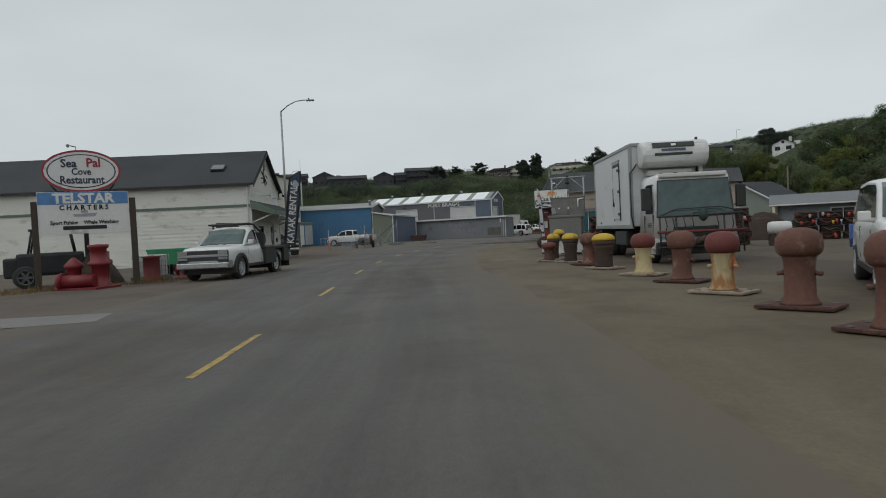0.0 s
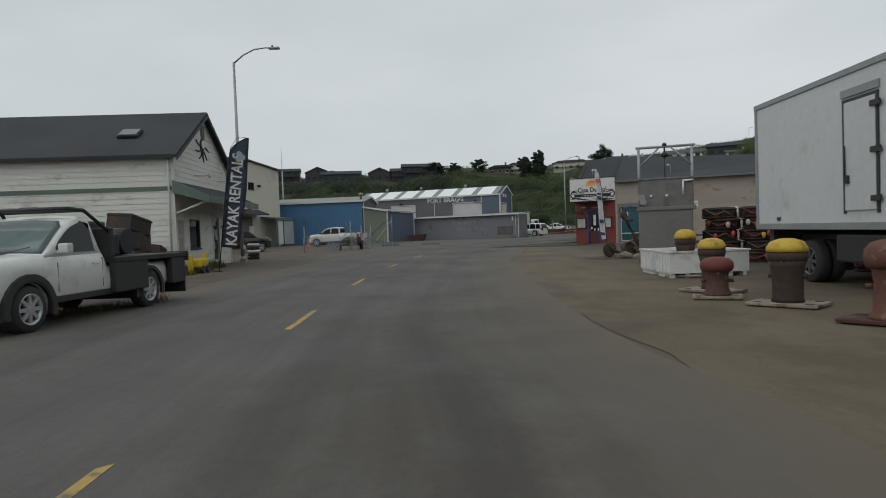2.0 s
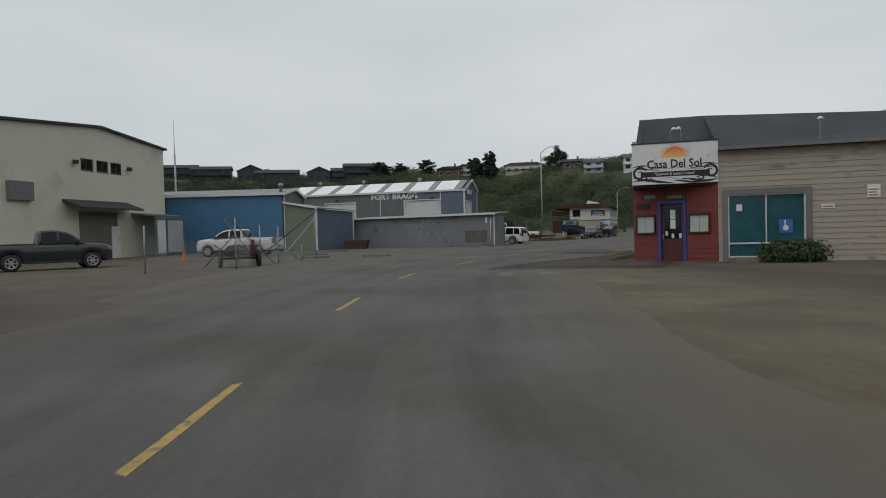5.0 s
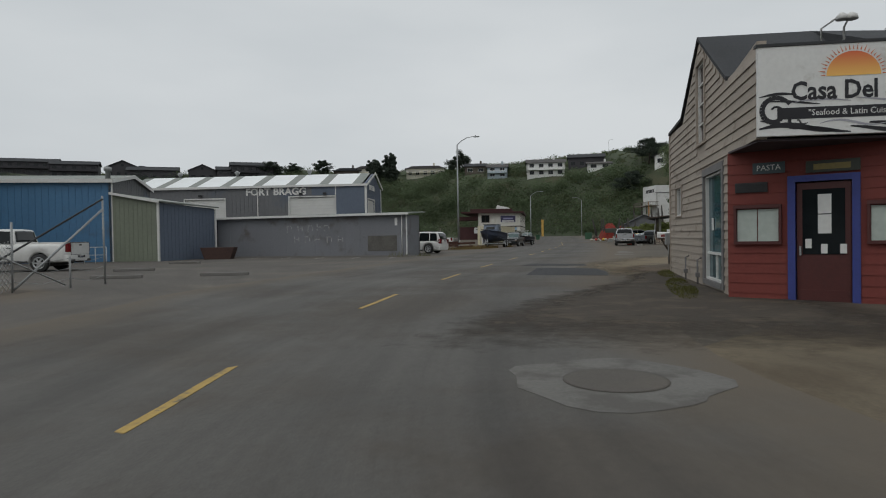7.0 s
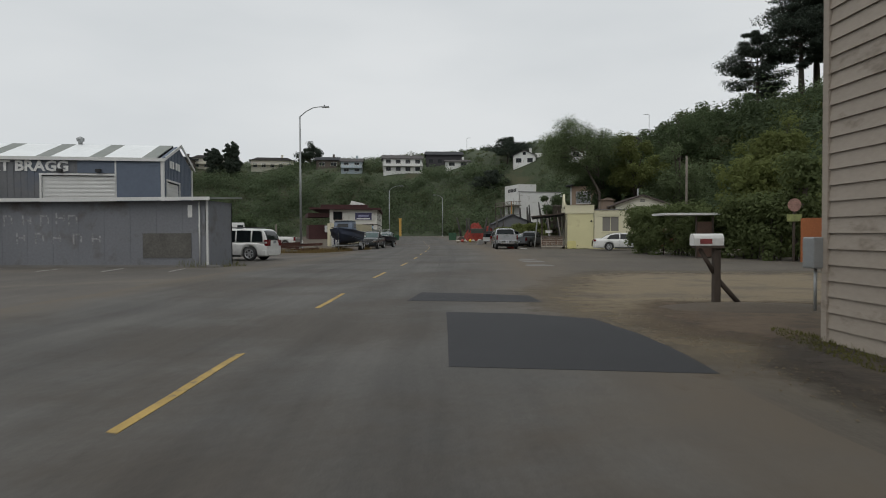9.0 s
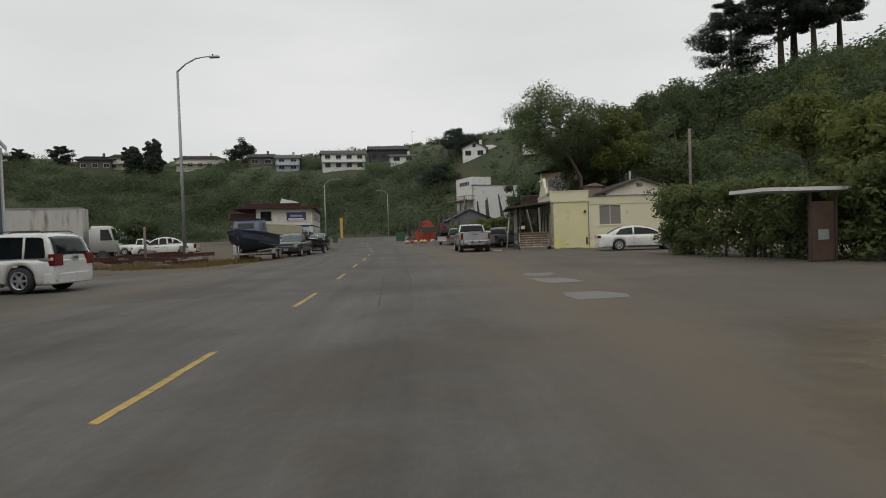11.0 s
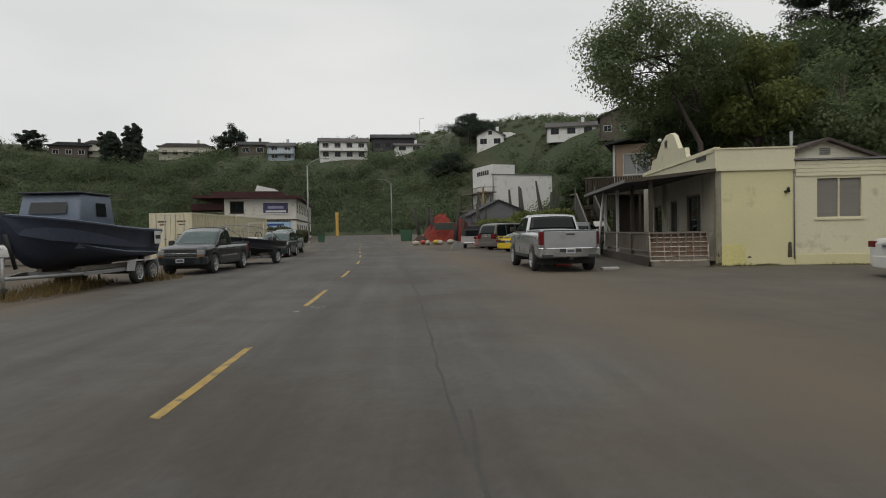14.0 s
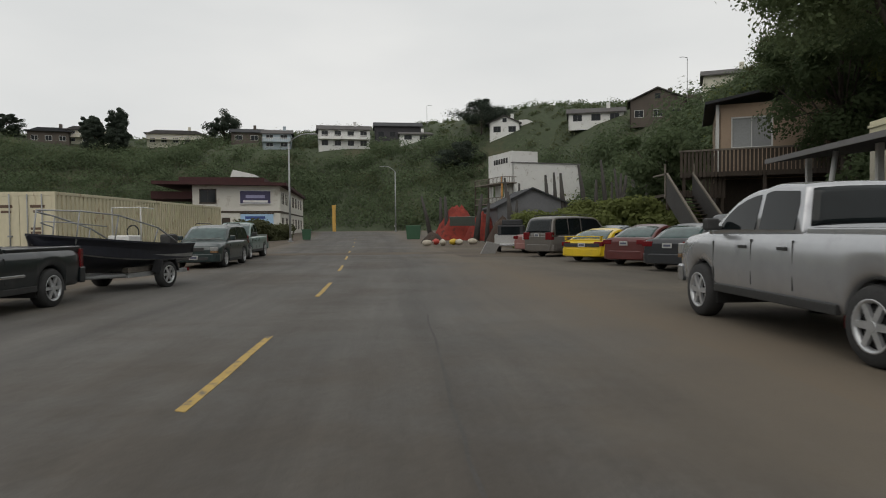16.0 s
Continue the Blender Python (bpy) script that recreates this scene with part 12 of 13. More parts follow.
ab = pose(-36.15, 124.7, 0, 0, 0, -102)
trailer("boat_trailer", ab, 3.3, 1.5, (1.1,), 0.33, "small single-axle boat trailer behind the dark pickup", 0.42, STEEL_DARK, jack=False)
sb = thing("aluminium_boat", ab @ pose(-0.1, 0, 0.45), "dark aluminium skiff with a bow rail on a trailer", "boat")
part("hull", hull_shell(4.3, 1.95, 0.0, 0.62, 0.92, 0.84, 0.05), mat("navy_skiff_side", (0.018, 0.020, 0.028), rough=0.4, var=0.25, scale=1, fine=8, bump=0.03), sb)
def chine(side):
    """The bare metal strake along the skiff's chine, rising towards the bow."""
    rows = []
    for i in range(17):
        q = 0.92 * i / 16
        w = 0.975 * (0.92 + 0.08 * math.sin(min(1, q * 2) * math.pi / 2)) * (1 - max(0, (q - 0.35) / 0.65) ** 2.6) + 0.015
        zs = 0.62 + 0.30 * q ** 1.8
        zc = 0.22 + (zs - 0.22) * 0.62 * q ** 2.2
        wc = w * 0.84 * (1 - 0.22 * q ** 2)
        f = 0.36 * (1 - 0.4 * q)
        rows.append([(4.3 * q, side * (wc + 0.028), zc - 0.01), (4.3 * q, side * (wc + 0.05), zc + 0.01), (4.3 * q, side * (wc + (w - wc) * f * 1.1 + 0.045), zc + (zs - zc) * f), (4.3 * q, side * (wc + (w - wc) * f * 1.1 + 0.01), zc + (zs - zc) * f)])
    bm = bmesh.new()
    vs = [[bm.verts.new(p) for p in r] for r in rows]
    for p, q in zip(vs, vs[1:]):
        for i in range(4):
            bm.faces.new((p[i], p[(i + 1) % 4], q[(i + 1) % 4], q[i]))
    bm.faces.new(vs[0]), bm.faces.new(vs[-1])
    bmesh.ops.recalc_face_normals(bm, faces=bm.faces[:])
    return bm


for side in (-1, 1):
    part("strake", chine(side), mat("bare_hull_metal", (0.33, 0.33, 0.32), rough=0.5, metal=0.2, var=0.2, scale=2, fine=10), sb, "bare aluminium strake")
rail_ = [(0.75, 0.93, 0.66), (1.5, 0.95, 1.02), (2.7, 0.84, 1.30), (3.5, 0.55, 1.38), (4.05, 0.0, 1.40), (3.5, -0.55, 1.38), (2.7, -0.84, 1.30), (1.5, -0.95, 1.02), (0.75, -0.93, 0.66)]
part("bow_rail", join(tube(rail_, 0.02, 6), tube([(2.9, 0.7, 1.05), (3.6, 0.35, 1.14), (3.85, 0.0, 1.16), (3.6, -0.35, 1.14), (2.9, -0.7, 1.05)], 0.014, 5), *[tube([(x + 0.12, y * 0.97, 0.68), (x, y, z)], 0.016, 5) for x, y, z in rail_[1:8]]), GALV, sb)
con = part("console", join(box(1.25, 1.7, -0.3, 0.3, 0.15, 0.84, 0.04), box(0.7, 1.05, -0.35, 0.35, 0.15, 0.55, 0.04)), WHITE, sb)
part("steering_wheel", tube([(1.18, 0.17 * math.cos(q), 0.92 + 0.17 * math.sin(q)) for q in np.linspace(0, 2 * math.pi, 15)], 0.018, 5), TRIM_BLACK, con)
part("console_frame", join(tube([(1.4, -0.4, 0.5), (1.4, -0.4, 1.52), (1.4, 0.4, 1.52), (1.4, 0.4, 0.5)], 0.022, 6), tube([(1.4, 0.4, 1.52), (0.9, 0.4, 1.5)], 0.018, 6)), TRIM_W, con)
part("outboard", join(box(-0.42, -0.05, -0.16, 0.16, 0.5, 0.85, 0.06), box(-0.3, -0.12, -0.05, 0.05, 0.0, 0.5, 0.02)), TRIM_BLACK, sb, "small black outboard motor")

CONT = mat("cream_container_steel", (0.58, 0.53, 0.38), rough=0.6, var=0.1, scale=0.6, fine=8, bump=0.05, tint=(0.25, 0.14, 0.07), tint_amt=0.1, tint_scale=2.2, stretch=(1, 1, 0.4))


def container(x, y, turn, L, label, H=2.75, W=2.45):
    """A steel container from its door end at y = 0 back to L, with corrugated sides, corner posts and barred doors."""
    c = thing("shipping_container", pose(x, y, 0.02, 0, 0, turn), label, "container", "containers end to end")
    part("shell", box(0.06, W - 0.06, 0.08, L - 0.04, 0.12, H - 0.04), CONT, c)
    part("frame", join(*[box(a, a + 0.12, b, b + 0.12, 0, H) for a in (0, W - 0.12) for b in (0, L - 0.12)], box(0.12, W - 0.12, 0, 0.1, 0, 0.16), box(0.12, W - 0.12, 0, 0.1, H - 0.14, H), box(0, 0.1, 0.12, L - 0.12, 0, 0.16), box(W - 0.1, W, 0.12, L - 0.12, 0, 0.16), box(0, 0.1, 0.12, L - 0.12, H - 0.1, H), box(W - 0.1, W, 0.12, L - 0.12, H - 0.1, H)), CONT, c)
    for xa, xb in ((0.0, 0.06), (W - 0.06, W - 0.005)):
        k = 0.2
        while k < L - 0.3:
            part("side_rib", box(xa, xb, k, k + 0.13, 0.17, H - 0.11), CONT, c)
            k += 0.27
    for s in (0, 1):
        d = part("door", box(0.13 + s * (W / 2 - 0.12), W / 2 - 0.01 + s * (W / 2 - 0.12), 0.005, 0.075, 0.17, H - 0.15, 0.008), CONT, c, "cream steel door with locking bars")
        for q in (0.28, 0.78):
            part("locking_bar", join(tube([(0.13 + s * (W / 2 - 0.12) + q, -0.03, 0.1), (0.13 + s * (W / 2 - 0.12) + q, -0.03, H - 0.08)], 0.022, 6), box(0.05 + s * (W / 2 - 0.12) + q, 0.21 + s * (W / 2 - 0.12) + q, -0.045, -0.0, 1.2, 1.26)), GALV, d)
        part("mark_bar", join(box(0.5 + s * 1.1, 1.0 + s * 1.1, -0.004, 0.004, H - 0.55, H - 0.45), box(0.6 + s * 1.1, 0.95 + s * 1.1, -0.004, 0.004, H - 0.72, H - 0.64), *([box(1.6, 1.95, -0.004, 0.004, H - 1.3 - 0.14 * i, H - 1.22 - 0.14 * i) for i in range(4)] if s else [])), mat("brown_stencil", (0.12, 0.075, 0.05), rough=0.7), d)
    return c


container(-44.35, 129.5, 0.6, 8.3, "cream corrugated shipping container with barred doors")
container(-44.44, 137.9, 0.6, 8.2, "cream corrugated shipping container behind another")

# net heaps, poles and floats beside the lot
RED_NET = mat("red_net_heap", (0.20, 0.028, 0.018), rough=0.95, var=0.35, scale=1.2, fine=14, bump=0.6, tint=(0.09, 0.02, 0.015), tint_amt=0.35, tint_scale=2)
BROWN_NET = mat("brown_net_heap", (0.045, 0.030, 0.022), rough=0.95, var=0.35, scale=1.2, fine=14, bump=0.6)


heap("fishing_net", -27.4, 166.0, 2.4, 2.0, 3.0, RED_NET, "tall heap of faded red fishing net", "nets", 10, 1)
heap("fishing_net", -25.3, 164.5, 1.7, 1.8, 2.5, RED_NET, "heap of red fishing net beside the shed", "nets", 30, 3)
heap("fishing_net", -24.1, 158.5, 1.3, 1.8, 2.0, BROWN_NET, "slumped brown net pile with ropes", "nets", 0, 5)
heap("fishing_net", -29.6, 158.5, 1.0, 1.4, 0.9, BROWN_NET, "low pile of brown net and rope", "nets", 0, 7)
solid("net_sheet", box(-1.1, 1.1, -0.04, 0.04, 0, 0.85, 0.02), mat("grey_green_tarp", (0.10, 0.115, 0.10), rough=0.8, var=0.2), pose(-27.1, 163.4, 1.55, 24, 0, -8), "folded grey-green tarp lying over the red net", "tarp")
STAKE = mat("dark_weathered_pile", (0.050, 0.046, 0.042), rough=0.95, var=0.3, scale=1.5, fine=12, bump=0.5)
for i, (x, y, h, lx, r) in enumerate(((-19.6, 163.0, 5.6, -0.3, 0.26), (-22.6, 166.5, 5.6, -0.5, 0.22), (-18.4, 162.2, 5.7, -0.35, 0.30), (-21.5, 169.2, 5.2, 0.0, 0.22), (-20.9, 168.2, 4.2, 0.2, 0.2), (-23.6, 155.1, 3.9, -0.35, 0.28), (-15.7, 165.2, 6.6, -0.9, 0.28), (-13.4, 167.2, 7.2, -0.7, 0.26), (-14.6, 167.3, 5.4, 0.1, 0.25), (-20.3, 162.2, 3.8, 0.0, 0.2), (-29.9, 167.0, 4.0, -0.9, 0.18), (-29.0, 166.0, 3.9, 0.0, 0.18), (-28.4, 165.0, 3.9, -0.2, 0.2), (-26.0, 162.1, 4.0, 0.55, 0.22), (-25.2, 160.3, 3.2, 0.2, 0.16), (-12.2, 168.0, 6.0, 0.2, 0.25), (-22.9, 160.0, 3.4, 0.2, 0.2), (-17.6, 170.5, 6.3, -0.3, 0.25))):
    solid("timber_post", tube([(0, 0, -0.2), (lx * 0.45, 0, h * 0.5), (lx, 0.1, h)], r * 1.35, 8, 0.1), STAKE, pose(x, y, ground_z(x, y), 0, 0, 20 * i % 60 - 30 if lx == 0 else 0), "dark tapering timber pile standing on end", "timber pile", "timber piles on end")
for i in range(13):
    x, y, h = -14.0 + 0.42 * i + 0.3 * math.sin(5 * i), 162.5 + 1.2 * math.cos(3 * i), 5.0 + 1.3 * abs(math.sin(2.3 * i))
    solid("timber_post", tube([(0, 0, -0.2), (0.25 * math.sin(4 * i), 0, h * 0.5), (0.7 * math.sin(4 * i), 0.1, h)], 0.2 + 0.06 * (i % 3), 8, 0.08), STAKE, pose(x, y, ground_z(x, y)), "dark tapering timber pile standing on end", "timber pile", "timber piles on end")
for i, (x, y, m_, tw) in enumerate(((-29.9, 152.8, BUOY_WHITE, 10), (-28.8, 153.6, BUOY_WHITE, 80), (-28.0, 154.6, CAP_YEL, 40), (-27.6, 154.0, BUOY_WHITE, 120), (-26.6, 155.2, BUOY_WHITE, 20), (-29.3, 155.0, BUOY_RED, 60))):
    solid("old_float", join(lathe([(0.04, -0.36), (0.17, -0.28), (0.24, 0.0), (0.17, 0.28), (0.04, 0.36)], 14, "x", (0, 0, 0.24)), tube([(0.4 + 0.08 * math.cos(q), 0, 0.24 + 0.08 * math.sin(q)) for q in np.linspace(0, 2 * math.pi, 9)], 0.03, 5)), m_, pose(x, y, float(rise(x, y)), 0, 0, tw), "large weathered fishing float lying on the ground", "float", "old floats beside the nets")
sk = thing("small_skiff", pose(-28.6, 156.6, 0.3, 150, 0, 200), "small white upturned skiff among the floats", "boat")
part("hull", hull_shell(1.9, 0.9, 0.0, 0.36, 0.48), mat("dull_white_body", (0.34, 0.34, 0.33), rough=0.5, var=0.15), sk)
for x, y in ((-41.4, 166.6),):
    w_b = thing("green_bin", pose(x, y, float(rise(x, y)), 0, 0, 8), "dark green wheeled rubbish bin beside the shrubs", "bin")
    part("tub", prism([(-0.34, 0.1), (0.34, 0.1), (0.42, 1.0), (-0.42, 1.0)], "y", -0.36, 0.36, 0.03), mat("green_bin_plastic", (0.02, 0.075, 0.035), rough=0.5, var=0.15), w_b)
    part("lid", box(-0.45, 0.45, -0.4, 0.4, 1.0, 1.07, 0.03), mat("green_bin_plastic", (0.02, 0.075, 0.035)), w_b)
solid("green_bin", prism([(-0.6, 0), (0.6, 0), (0.7, 1.3), (-0.7, 1.3)], "y", -0.6, 0.6, 0.04), mat("green_bin_plastic", (0.02, 0.075, 0.035)), pose(-31.6, 168.0, float(rise(-31.6, 168))), "dark green steel bin beside the net heaps", "bin")

# old truck bed at the end of the parked row
jt = thing("junk_trailer", placed(-25.1, 142.2, 80, 1.2), "old white truck-bed trailer loaded with dark scrap", "trailer")
part("bed", join(box(-1.2, 1.2, -0.85, -0.78, 0.5, 1.0, 0.01), box(-1.2, 1.2, 0.78, 0.85, 0.5, 1.0, 0.01), box(-1.25, -1.18, -0.85, 0.85, 0.45, 0.95, 0.01), box(-1.18, 1.2, -0.78, 0.78, 0.48, 0.54)), mat("dull_white_body", (0.34, 0.34, 0.33), rough=0.5, var=0.15), jt)
part("bumper", box(-1.42, -1.26, -0.9, 0.9, 0.35, 0.5, 0.03), CHROME, jt)
part("load", join(box(-1.0, 0.9, -0.7, 0.7, 0.9, 1.5, 0.05), box(-0.6, 0.4, -0.6, 0.5, 1.5, 1.8, 0.05)), STEEL_DARK, jt)
part("panel_glass", box(-1.02, -1.0, -0.5, 0.5, 1.0, 1.4), CAR_GLASS, jt)
for s in (-1, 1):
    wheel(jt, 0.1, s * 0.72, 0.33, 0.2, RIM_DARK)
solid("bent_fender", prism([(-0.5, 0.0), (0.3, 0.0), (0.55, 0.5), (-0.2, 0.65)], "y", -0.03, 0.03), mat("dull_white_body", (0.34, 0.34, 0.33), rough=0.5, var=0.15), pose(-26.3, 141.2, 0.02, 12, 0, 20), "bent white car fender lying by the lot", "scrap")

# rusty rails, blocks and rope on the verge
for i, (x, y, ln, tw, z) in enumerate(((-40.6, 106.6, 3.4, 14, 0.45), (-42.0, 105.8, 3.0, -10, 0.3), (-43.2, 107.6, 4.2, 6, 0.5), (-45.0, 106.0, 3.6, 20, 0.25), (-40.0, 105.4, 2.4, 35, 0.1), (-46.5, 108.0, 4.0, -4, 0.35))):
    st_ = thing("rusty_rail", pose(x, y, 0, 0, 0, tw), "rusted steel rail resting on timber blocks", "rail", "rusty rails on the verge")
    part("rail", moved(join(box(-ln / 2, ln / 2, -0.08, 0.08, 0, 0.05), box(-ln / 2, ln / 2, -0.02, 0.02, 0.05, 0.16), box(-ln / 2, ln / 2, -0.05, 0.05, 0.16, 0.21)), pose(0, 0, z, 0, 3 if i % 2 else -2, 0)), RUST, st_)
    part("block", join(box(-ln * 0.35, -ln * 0.35 + 0.3, -0.25, 0.25, 0, z + 0.02), box(ln * 0.3, ln * 0.3 + 0.3, -0.25, 0.25, 0, z + 0.02)), WOOD_GREY, st_)
for x, y, w_, h_, tw in ((-43.9, 109.6, 0.7, 0.85, 0), (-42.1, 110.5, 0.5, 1.1, 20), (-45.4, 110.2, 1.1, 0.6, 10), (-40.6, 103.6, 0.8, 0.2, 30)):
    solid("concrete_block", box(-w_ / 2, w_ / 2, -0.3, 0.3, 0, h_, 0.04), CONCRETE, pose(x, y, 0, 0, 0, tw), "worn grey concrete block on the verge", "block", "concrete blocks on the verge")
heap("rope_heap", -44.8, 104.6, 1.2, 0.9, 0.45, mat("brown_rope", (0.10, 0.065, 0.045), rough=0.95, var=0.3, fine=20, bump=0.6), "heap of brown rope on the verge", "rope", 0, 9)
for x, y in ((-37.05, 112.9),):
    pole("marker_post", x, y, 1.15, 0.12, WOOD_DARK, "thick dark timber post at the edge of the verge", category="post")
bg_ = thing("white_sign_board", pose(-38.9, 112.6, 0, 0, 0, 20), "white lettered board propped behind the verge", "sign")
part("board", box(-0.7, 0.7, -0.03, 0.03, 0.3, 1.3), WHITE, bg_)
part("print_bar", join(box(-0.5, -0.35, -0.036, -0.031, 0.5, 1.1), box(-0.2, -0.05, -0.036, -0.031, 0.5, 1.1), box(0.1, 0.25, -0.036, -0.031, 0.5, 1.1), box(0.4, 0.55, -0.036, -0.031, 0.5, 1.1)), NAVY, bg_)
part("leg", join(box(-0.6, -0.54, 0.03, 0.08, 0, 1.2), box(0.54, 0.6, 0.03, 0.08, 0, 1.2)), WOOD_GREY, bg_)

lw_ = thing("yard_wall", pose(-47.6, 118.6, 0, 0, 0, 118), "long low grey concrete wall along the far yard", "wall")
for k in range(8):
    part("wall_block", box(2.0 * k, 2.0 * k + 1.97, -0.15, 0.15, 0, 0.75, 0.02), CONCRETE, lw_)
# bins beside the sedan, slab and red block by the silver pickup
pb = thing("grey_bin", pose(-12.2, 107.0, 0, 0, 0, 10), "grey plastic bin standing by the hedge", "bin")
part("tub", lathe([(0.24, 0), (0.25, 0.03), (0.3, 0.7), (0.32, 0.72)], 16), mat("grey_bin_plastic", (0.13, 0.135, 0.14), rough=0.5, var=0.15), pb)
part("lid", lathe([(0.33, 0.721), (0.33, 0.76), (0.1, 0.84), (0.02, 0.84)], 16), mat("grey_bin_plastic", (0.13, 0.135, 0.14)), pb)
solid("kerb_slab", prism([(-0.35, -0.2), (0.25, -0.25), (0.4, 0.1), (-0.2, 0.2)], "z", 0, 0.08, 0.02), mat("pale_slab", (0.42, 0.41, 0.39), rough=0.8, var=0.12), pose(-21.9, 113.9, 0.006, 0, 0, 18), "pale concrete kerb slab lying behind the pickup", "slab")
solid("red_block", box(-0.3, 0.3, -0.12, 0.12, 0, 0.18, 0.02), BUOY_RED, pose(-23.0, 116.2, 0.01, 0, 0, 10), "small red block on the ground under the pickup", "block")


heap("dirt_mound", -20.1, 66.6, 1.9, 0.9, 0.12, DIRT, "low brown dirt mound at the foot of the mailbox", "dirt", 0, 21)
for x, y, ln in ((-21.75, 58.35, 1.5), (-21.2, 56.7, 1.6)):
    solid("parking_line", prism([(-ln / 2, -0.02), (0, -0.03), (ln / 2, -0.015), (ln / 2 - 0.05, 0.025), (0.1, 0.015), (-ln / 2 + 0.04, 0.025)], "z", 0, 0.004), mat("faded_white_paint", (0.17, 0.165, 0.15), rough=0.85, var=0.3, scale=3, fine=40, tint=(0.07, 0.06, 0.05), tint_amt=0.5, tint_scale=9), pose(x, y, 0.0202, 0, 0, 3), "worn white parking line beside the restaurant wall", "parking line", "parking lines", "structure")
# crumbled stones along the broken edge of the asphalt
grit_v, grit_f = [], []
for i in range(420):
    q = rng.random()
    gx, gy = -22.55 + 0.7 * q + rng.normal(0, 0.22), 65.6 - 6.2 * q + rng.normal(0, 0.3)
    if i > 300:
        gx, gy = rng.normal(-21.2, 0.9), rng.normal(68.2, 0.8)
    gr, gt = rng.uniform(0.006, 0.02), rng.uniform(0, 6.28)
    base = len(grit_v)
    for k in range(5):
        grit_v.append((gx + gr * math.cos(gt + 1.257 * k) * rng.uniform(0.7, 1.2), gy + gr * math.sin(gt + 1.257 * k), 0.016))
    grit_v.append((gx, gy, 0.02 + gr * rng.uniform(0.5, 0.9)))
    grit_f += [(base + k, base + (k + 1) % 5, base + 5) for k in range(5)]
tagged(raw_mesh("gravel", grit_v, grit_f, SHOULDER), "loose stones along the broken edge of the asphalt", "gravel", kind="stuff")

# garden gate between the hedges and boards on the vine post
gg_ = thing("garden_gate", pose(-12.9, 91.4, 0, 0, 0, 8), "dark brown timber gate under a pale flat roof between hedges", "gate")
part("leaf", box(-0.42, 0.42, -0.03, 0.03, 0.05, 2.05, 0.01), mat("brown_gate_boards", (0.085, 0.05, 0.036), rough=0.85, var=0.25, scale=1.5, fine=14), gg_)
for q in (-0.52, 0.44):
    part("post", box(q, q + 0.08, -0.05, 0.05, 0, 2.35), WOOD_DARK, gg_)
part("notice", box(-0.2, 0.2, -0.045, -0.032, 0.75, 1.1), mat("grey_green_notice", (0.25, 0.28, 0.26), rough=0.7, var=0.2), gg_)
part("roof", box(-2.4, 0.9, -0.3, 1.6, 2.42, 2.54), TRIM_W, gg_)
vs_ = thing("vine_sign", pose(-10.25, 86.55, 0, 0, 0, -8), "faded shaped signs on a post among the vines", "sign")
part("post", box(-0.05, 0.05, 0.0, 0.1, 0, 3.0), WOOD_DARK, vs_)
part("upper_board", prism([(0.3 * math.cos(q), 2.75 + 0.32 * math.sin(q)) for q in np.linspace(0, 6.0, 20)], "y", -0.05, -0.01), mat("faded_pink_board", (0.26, 0.15, 0.12), rough=0.8, var=0.35, scale=5), vs_)
part("lower_board", box(-0.34, 0.34, -0.05, -0.01, 1.95, 2.3, 0.01), mat("yellow_green_board", (0.22, 0.24, 0.09), rough=0.8, var=0.35, scale=5), vs_)
# tar seams and marks on the road
def seam(pts, width, label="long dark tar seam in the road surface", material=TAR):
    p = [Vector((x, y, 0)) for x, y in pts]
    fine = [a.lerp(b, k / 8) for a, b in zip(p, p[1:]) for k in range(8)] + [p[-1]]
    verts, faces = [], []
    for i, q in enumerate(fine):
        d = (fine[min(i + 1, len(fine) - 1)] - fine[max(i - 1, 0)]).normalized()
        s = Vector((d.y, -d.x, 0))
        w = 0.7 * width * (0.3 + 0.5 * abs(noise.noise(q * 1.7)) + 0.5 * abs(noise.noise(q * 0.6)))
        o = s * 0.05 * noise.noise(q * 2.3)
        for e in (-1, 1):
            v = q + o + s * e * w
            verts.append((v.x, v.y, float(rise(v.x, v.y)) + 0.0165))
    for i in range(len(fine) - 1):
        faces.append((2 * i, 2 * i + 1, 2 * i + 3, 2 * i + 2))
    return tagged(raw_mesh("tar_seam", verts, faces, material), label, "road seam", "tar seams", "structure")


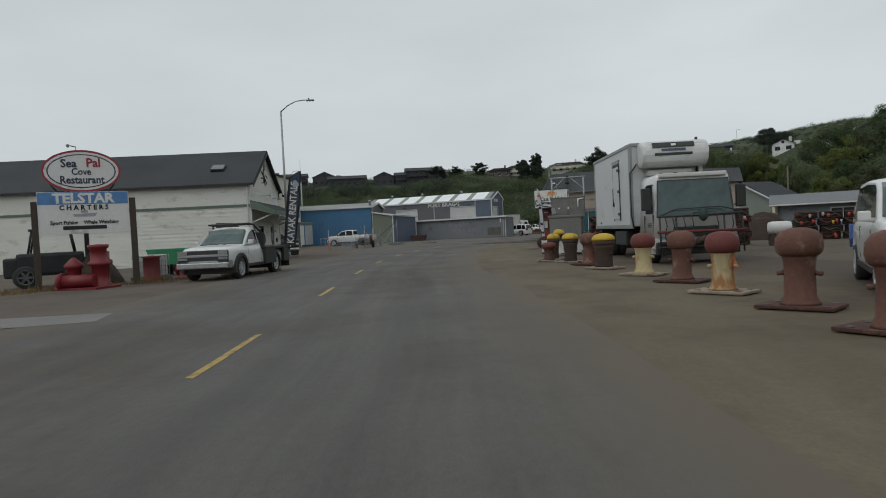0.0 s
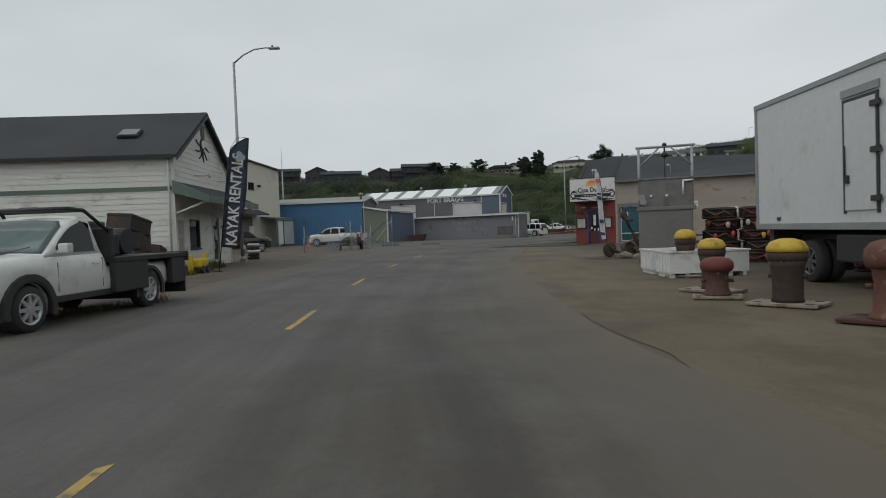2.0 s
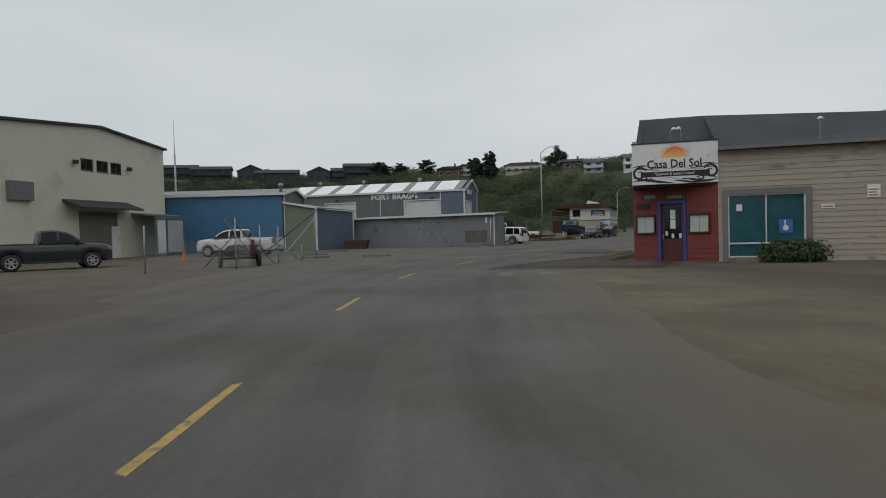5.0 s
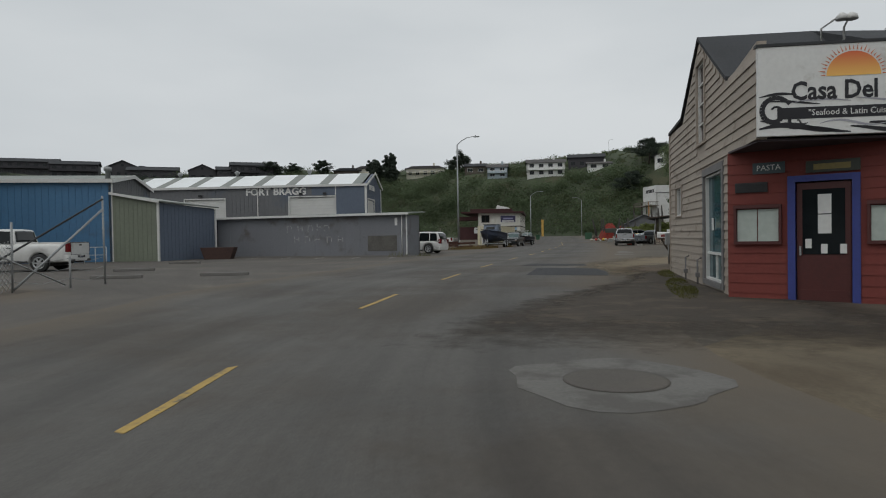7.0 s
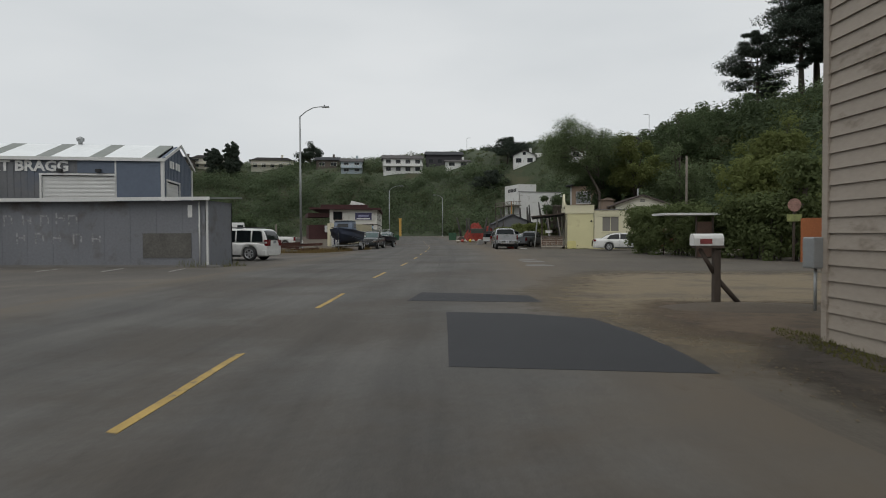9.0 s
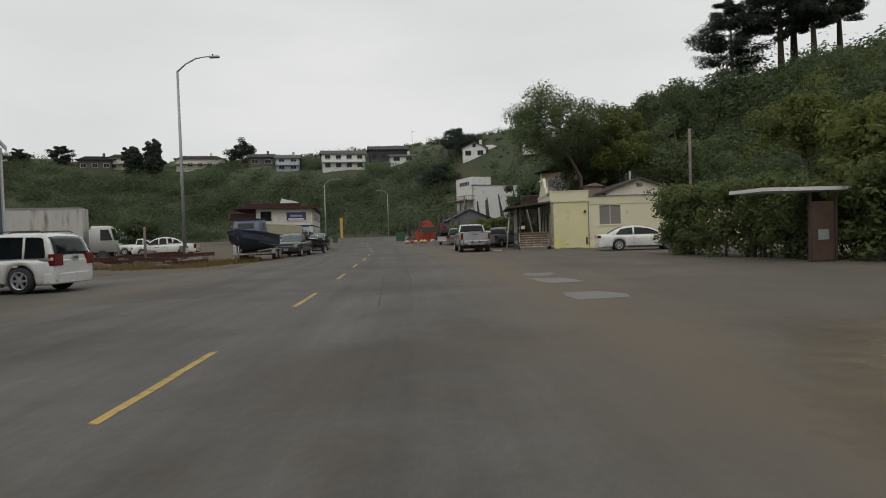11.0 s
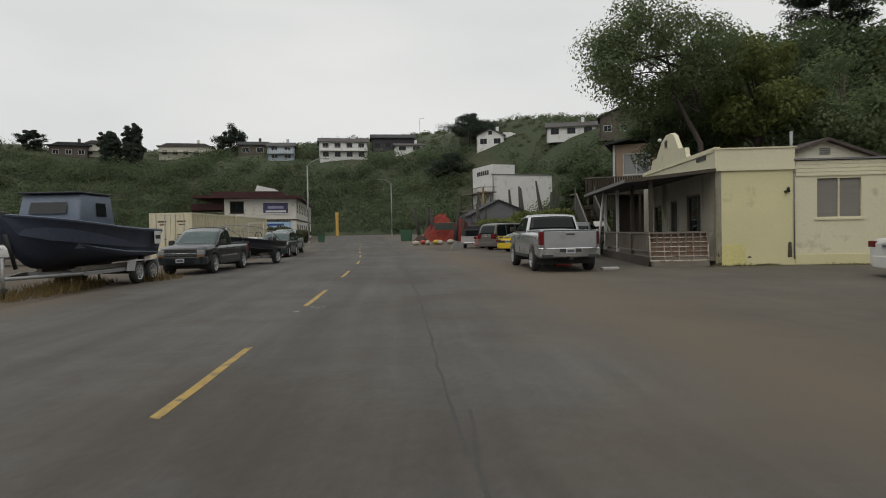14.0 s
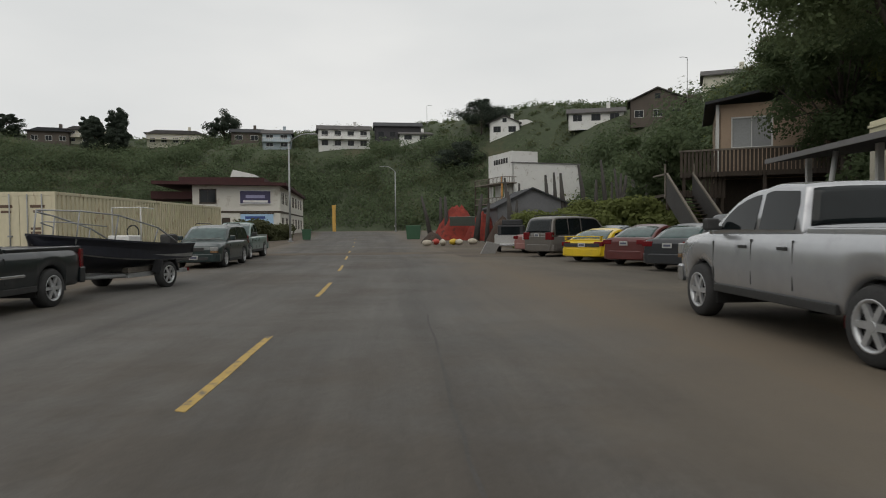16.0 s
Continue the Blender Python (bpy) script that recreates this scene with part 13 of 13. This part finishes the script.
seam([(-28.9, 118), (-28.5, 112), (-28.18, 108.4), (-27.99, 106.2), (-27.87, 104.4), (-27.78, 103.0), (-27.6, 100), (-27.35, 96.5)], 0.045)
seam([(-27.9, 92.5), (-27.75, 90.2), (-27.5, 86.8), (-27.35, 84.7), (-27.2, 82)], 0.05)
seam([(-27.3, 97.5), (-27.24, 94.3), (-26.85, 88.8), (-26.8, 86.9), (-26.75, 84)], 0.05)
seam([(-24.9, 92.6), (-24.5, 91.9), (-24.2, 91.9)], 0.06)
seam([(-24.5, 87.9), (-24.4, 87.2), (-24.25, 86.7)], 0.05)
for i in range(7):
    a, q = rng.uniform(0, 6.28), rng.uniform(0, 0.2)
    x, y = (-29.87, 104.56) if i % 3 else (-30.15, 104.0)
    solid("white_splash", lathe([(rng.uniform(0.015, 0.045), 0), (0.01, 0.002)], 7), LINE_W, pose(x + q * math.cos(a), y + q * math.sin(a), 0.0166), "small white splash on the road surface", "stain", "white splashes", "structure")


# dark gear piled behind the roadside sign
heap("fishing_net", -20.6, 11.9, 1.1, 0.9, 1.3, BROWN_NET, "dark pile of fishing net behind the sign", "nets", 20, 11)
heap("fishing_net", -22.4, 19.6, 1.8, 1.2, 1.7, mat("tan_net_heap", (0.11, 0.085, 0.06), rough=0.95, var=0.35, scale=1.2, fine=14, bump=0.6), "large tan heap of net and timber scraps", "nets", 30, 15)
for x, y, lab, hh in ((-18.9, 11.2, "bright red flanged valve barrel beside the pump", 1.25), (-18.4, 14.3, "dull rusty flanged barrel beside the flatbed truck", 0.85)):
    rb = thing("red_valve", pose(x, y, 0), lab, "machine")
    part("barrel", lathe([(0.33, 0.0), (0.33, 0.06), (0.24, 0.1), (0.24, hh * 0.6), (0.35, hh * 0.64), (0.35, hh * 0.74), (0.26, hh * 0.78), (0.26, hh), (0.05, hh + 0.02)], 20), RED_M, rb)
    part("flange", lathe([(0.24, -0.34), (0.24, -0.26), (0.14, -0.25), (0.14, 0.0)], 16, "x", (0, 0, hh * 0.4)), RED_M, rb)
for i in range(3):
    pl_ = thing("timber_pallet", pose(-21.9, 17.3, 0.16 * i, 0, 0, 32 + 4 * i), "weathered grey timber pallet in a stack", "pallet", "stacked pallets")
    for k in range(6):
        part("slat", box(-0.6, 0.6, -0.55 + 0.19 * k, -0.42 + 0.19 * k, 0.12, 0.145), WOOD_GREY, pl_)
    for k in (-0.55, 0, 0.5):
        part("bearer", box(k, k + 0.08, -0.55, 0.55, 0, 0.12), WOOD_GREY, pl_)

lay_boards()
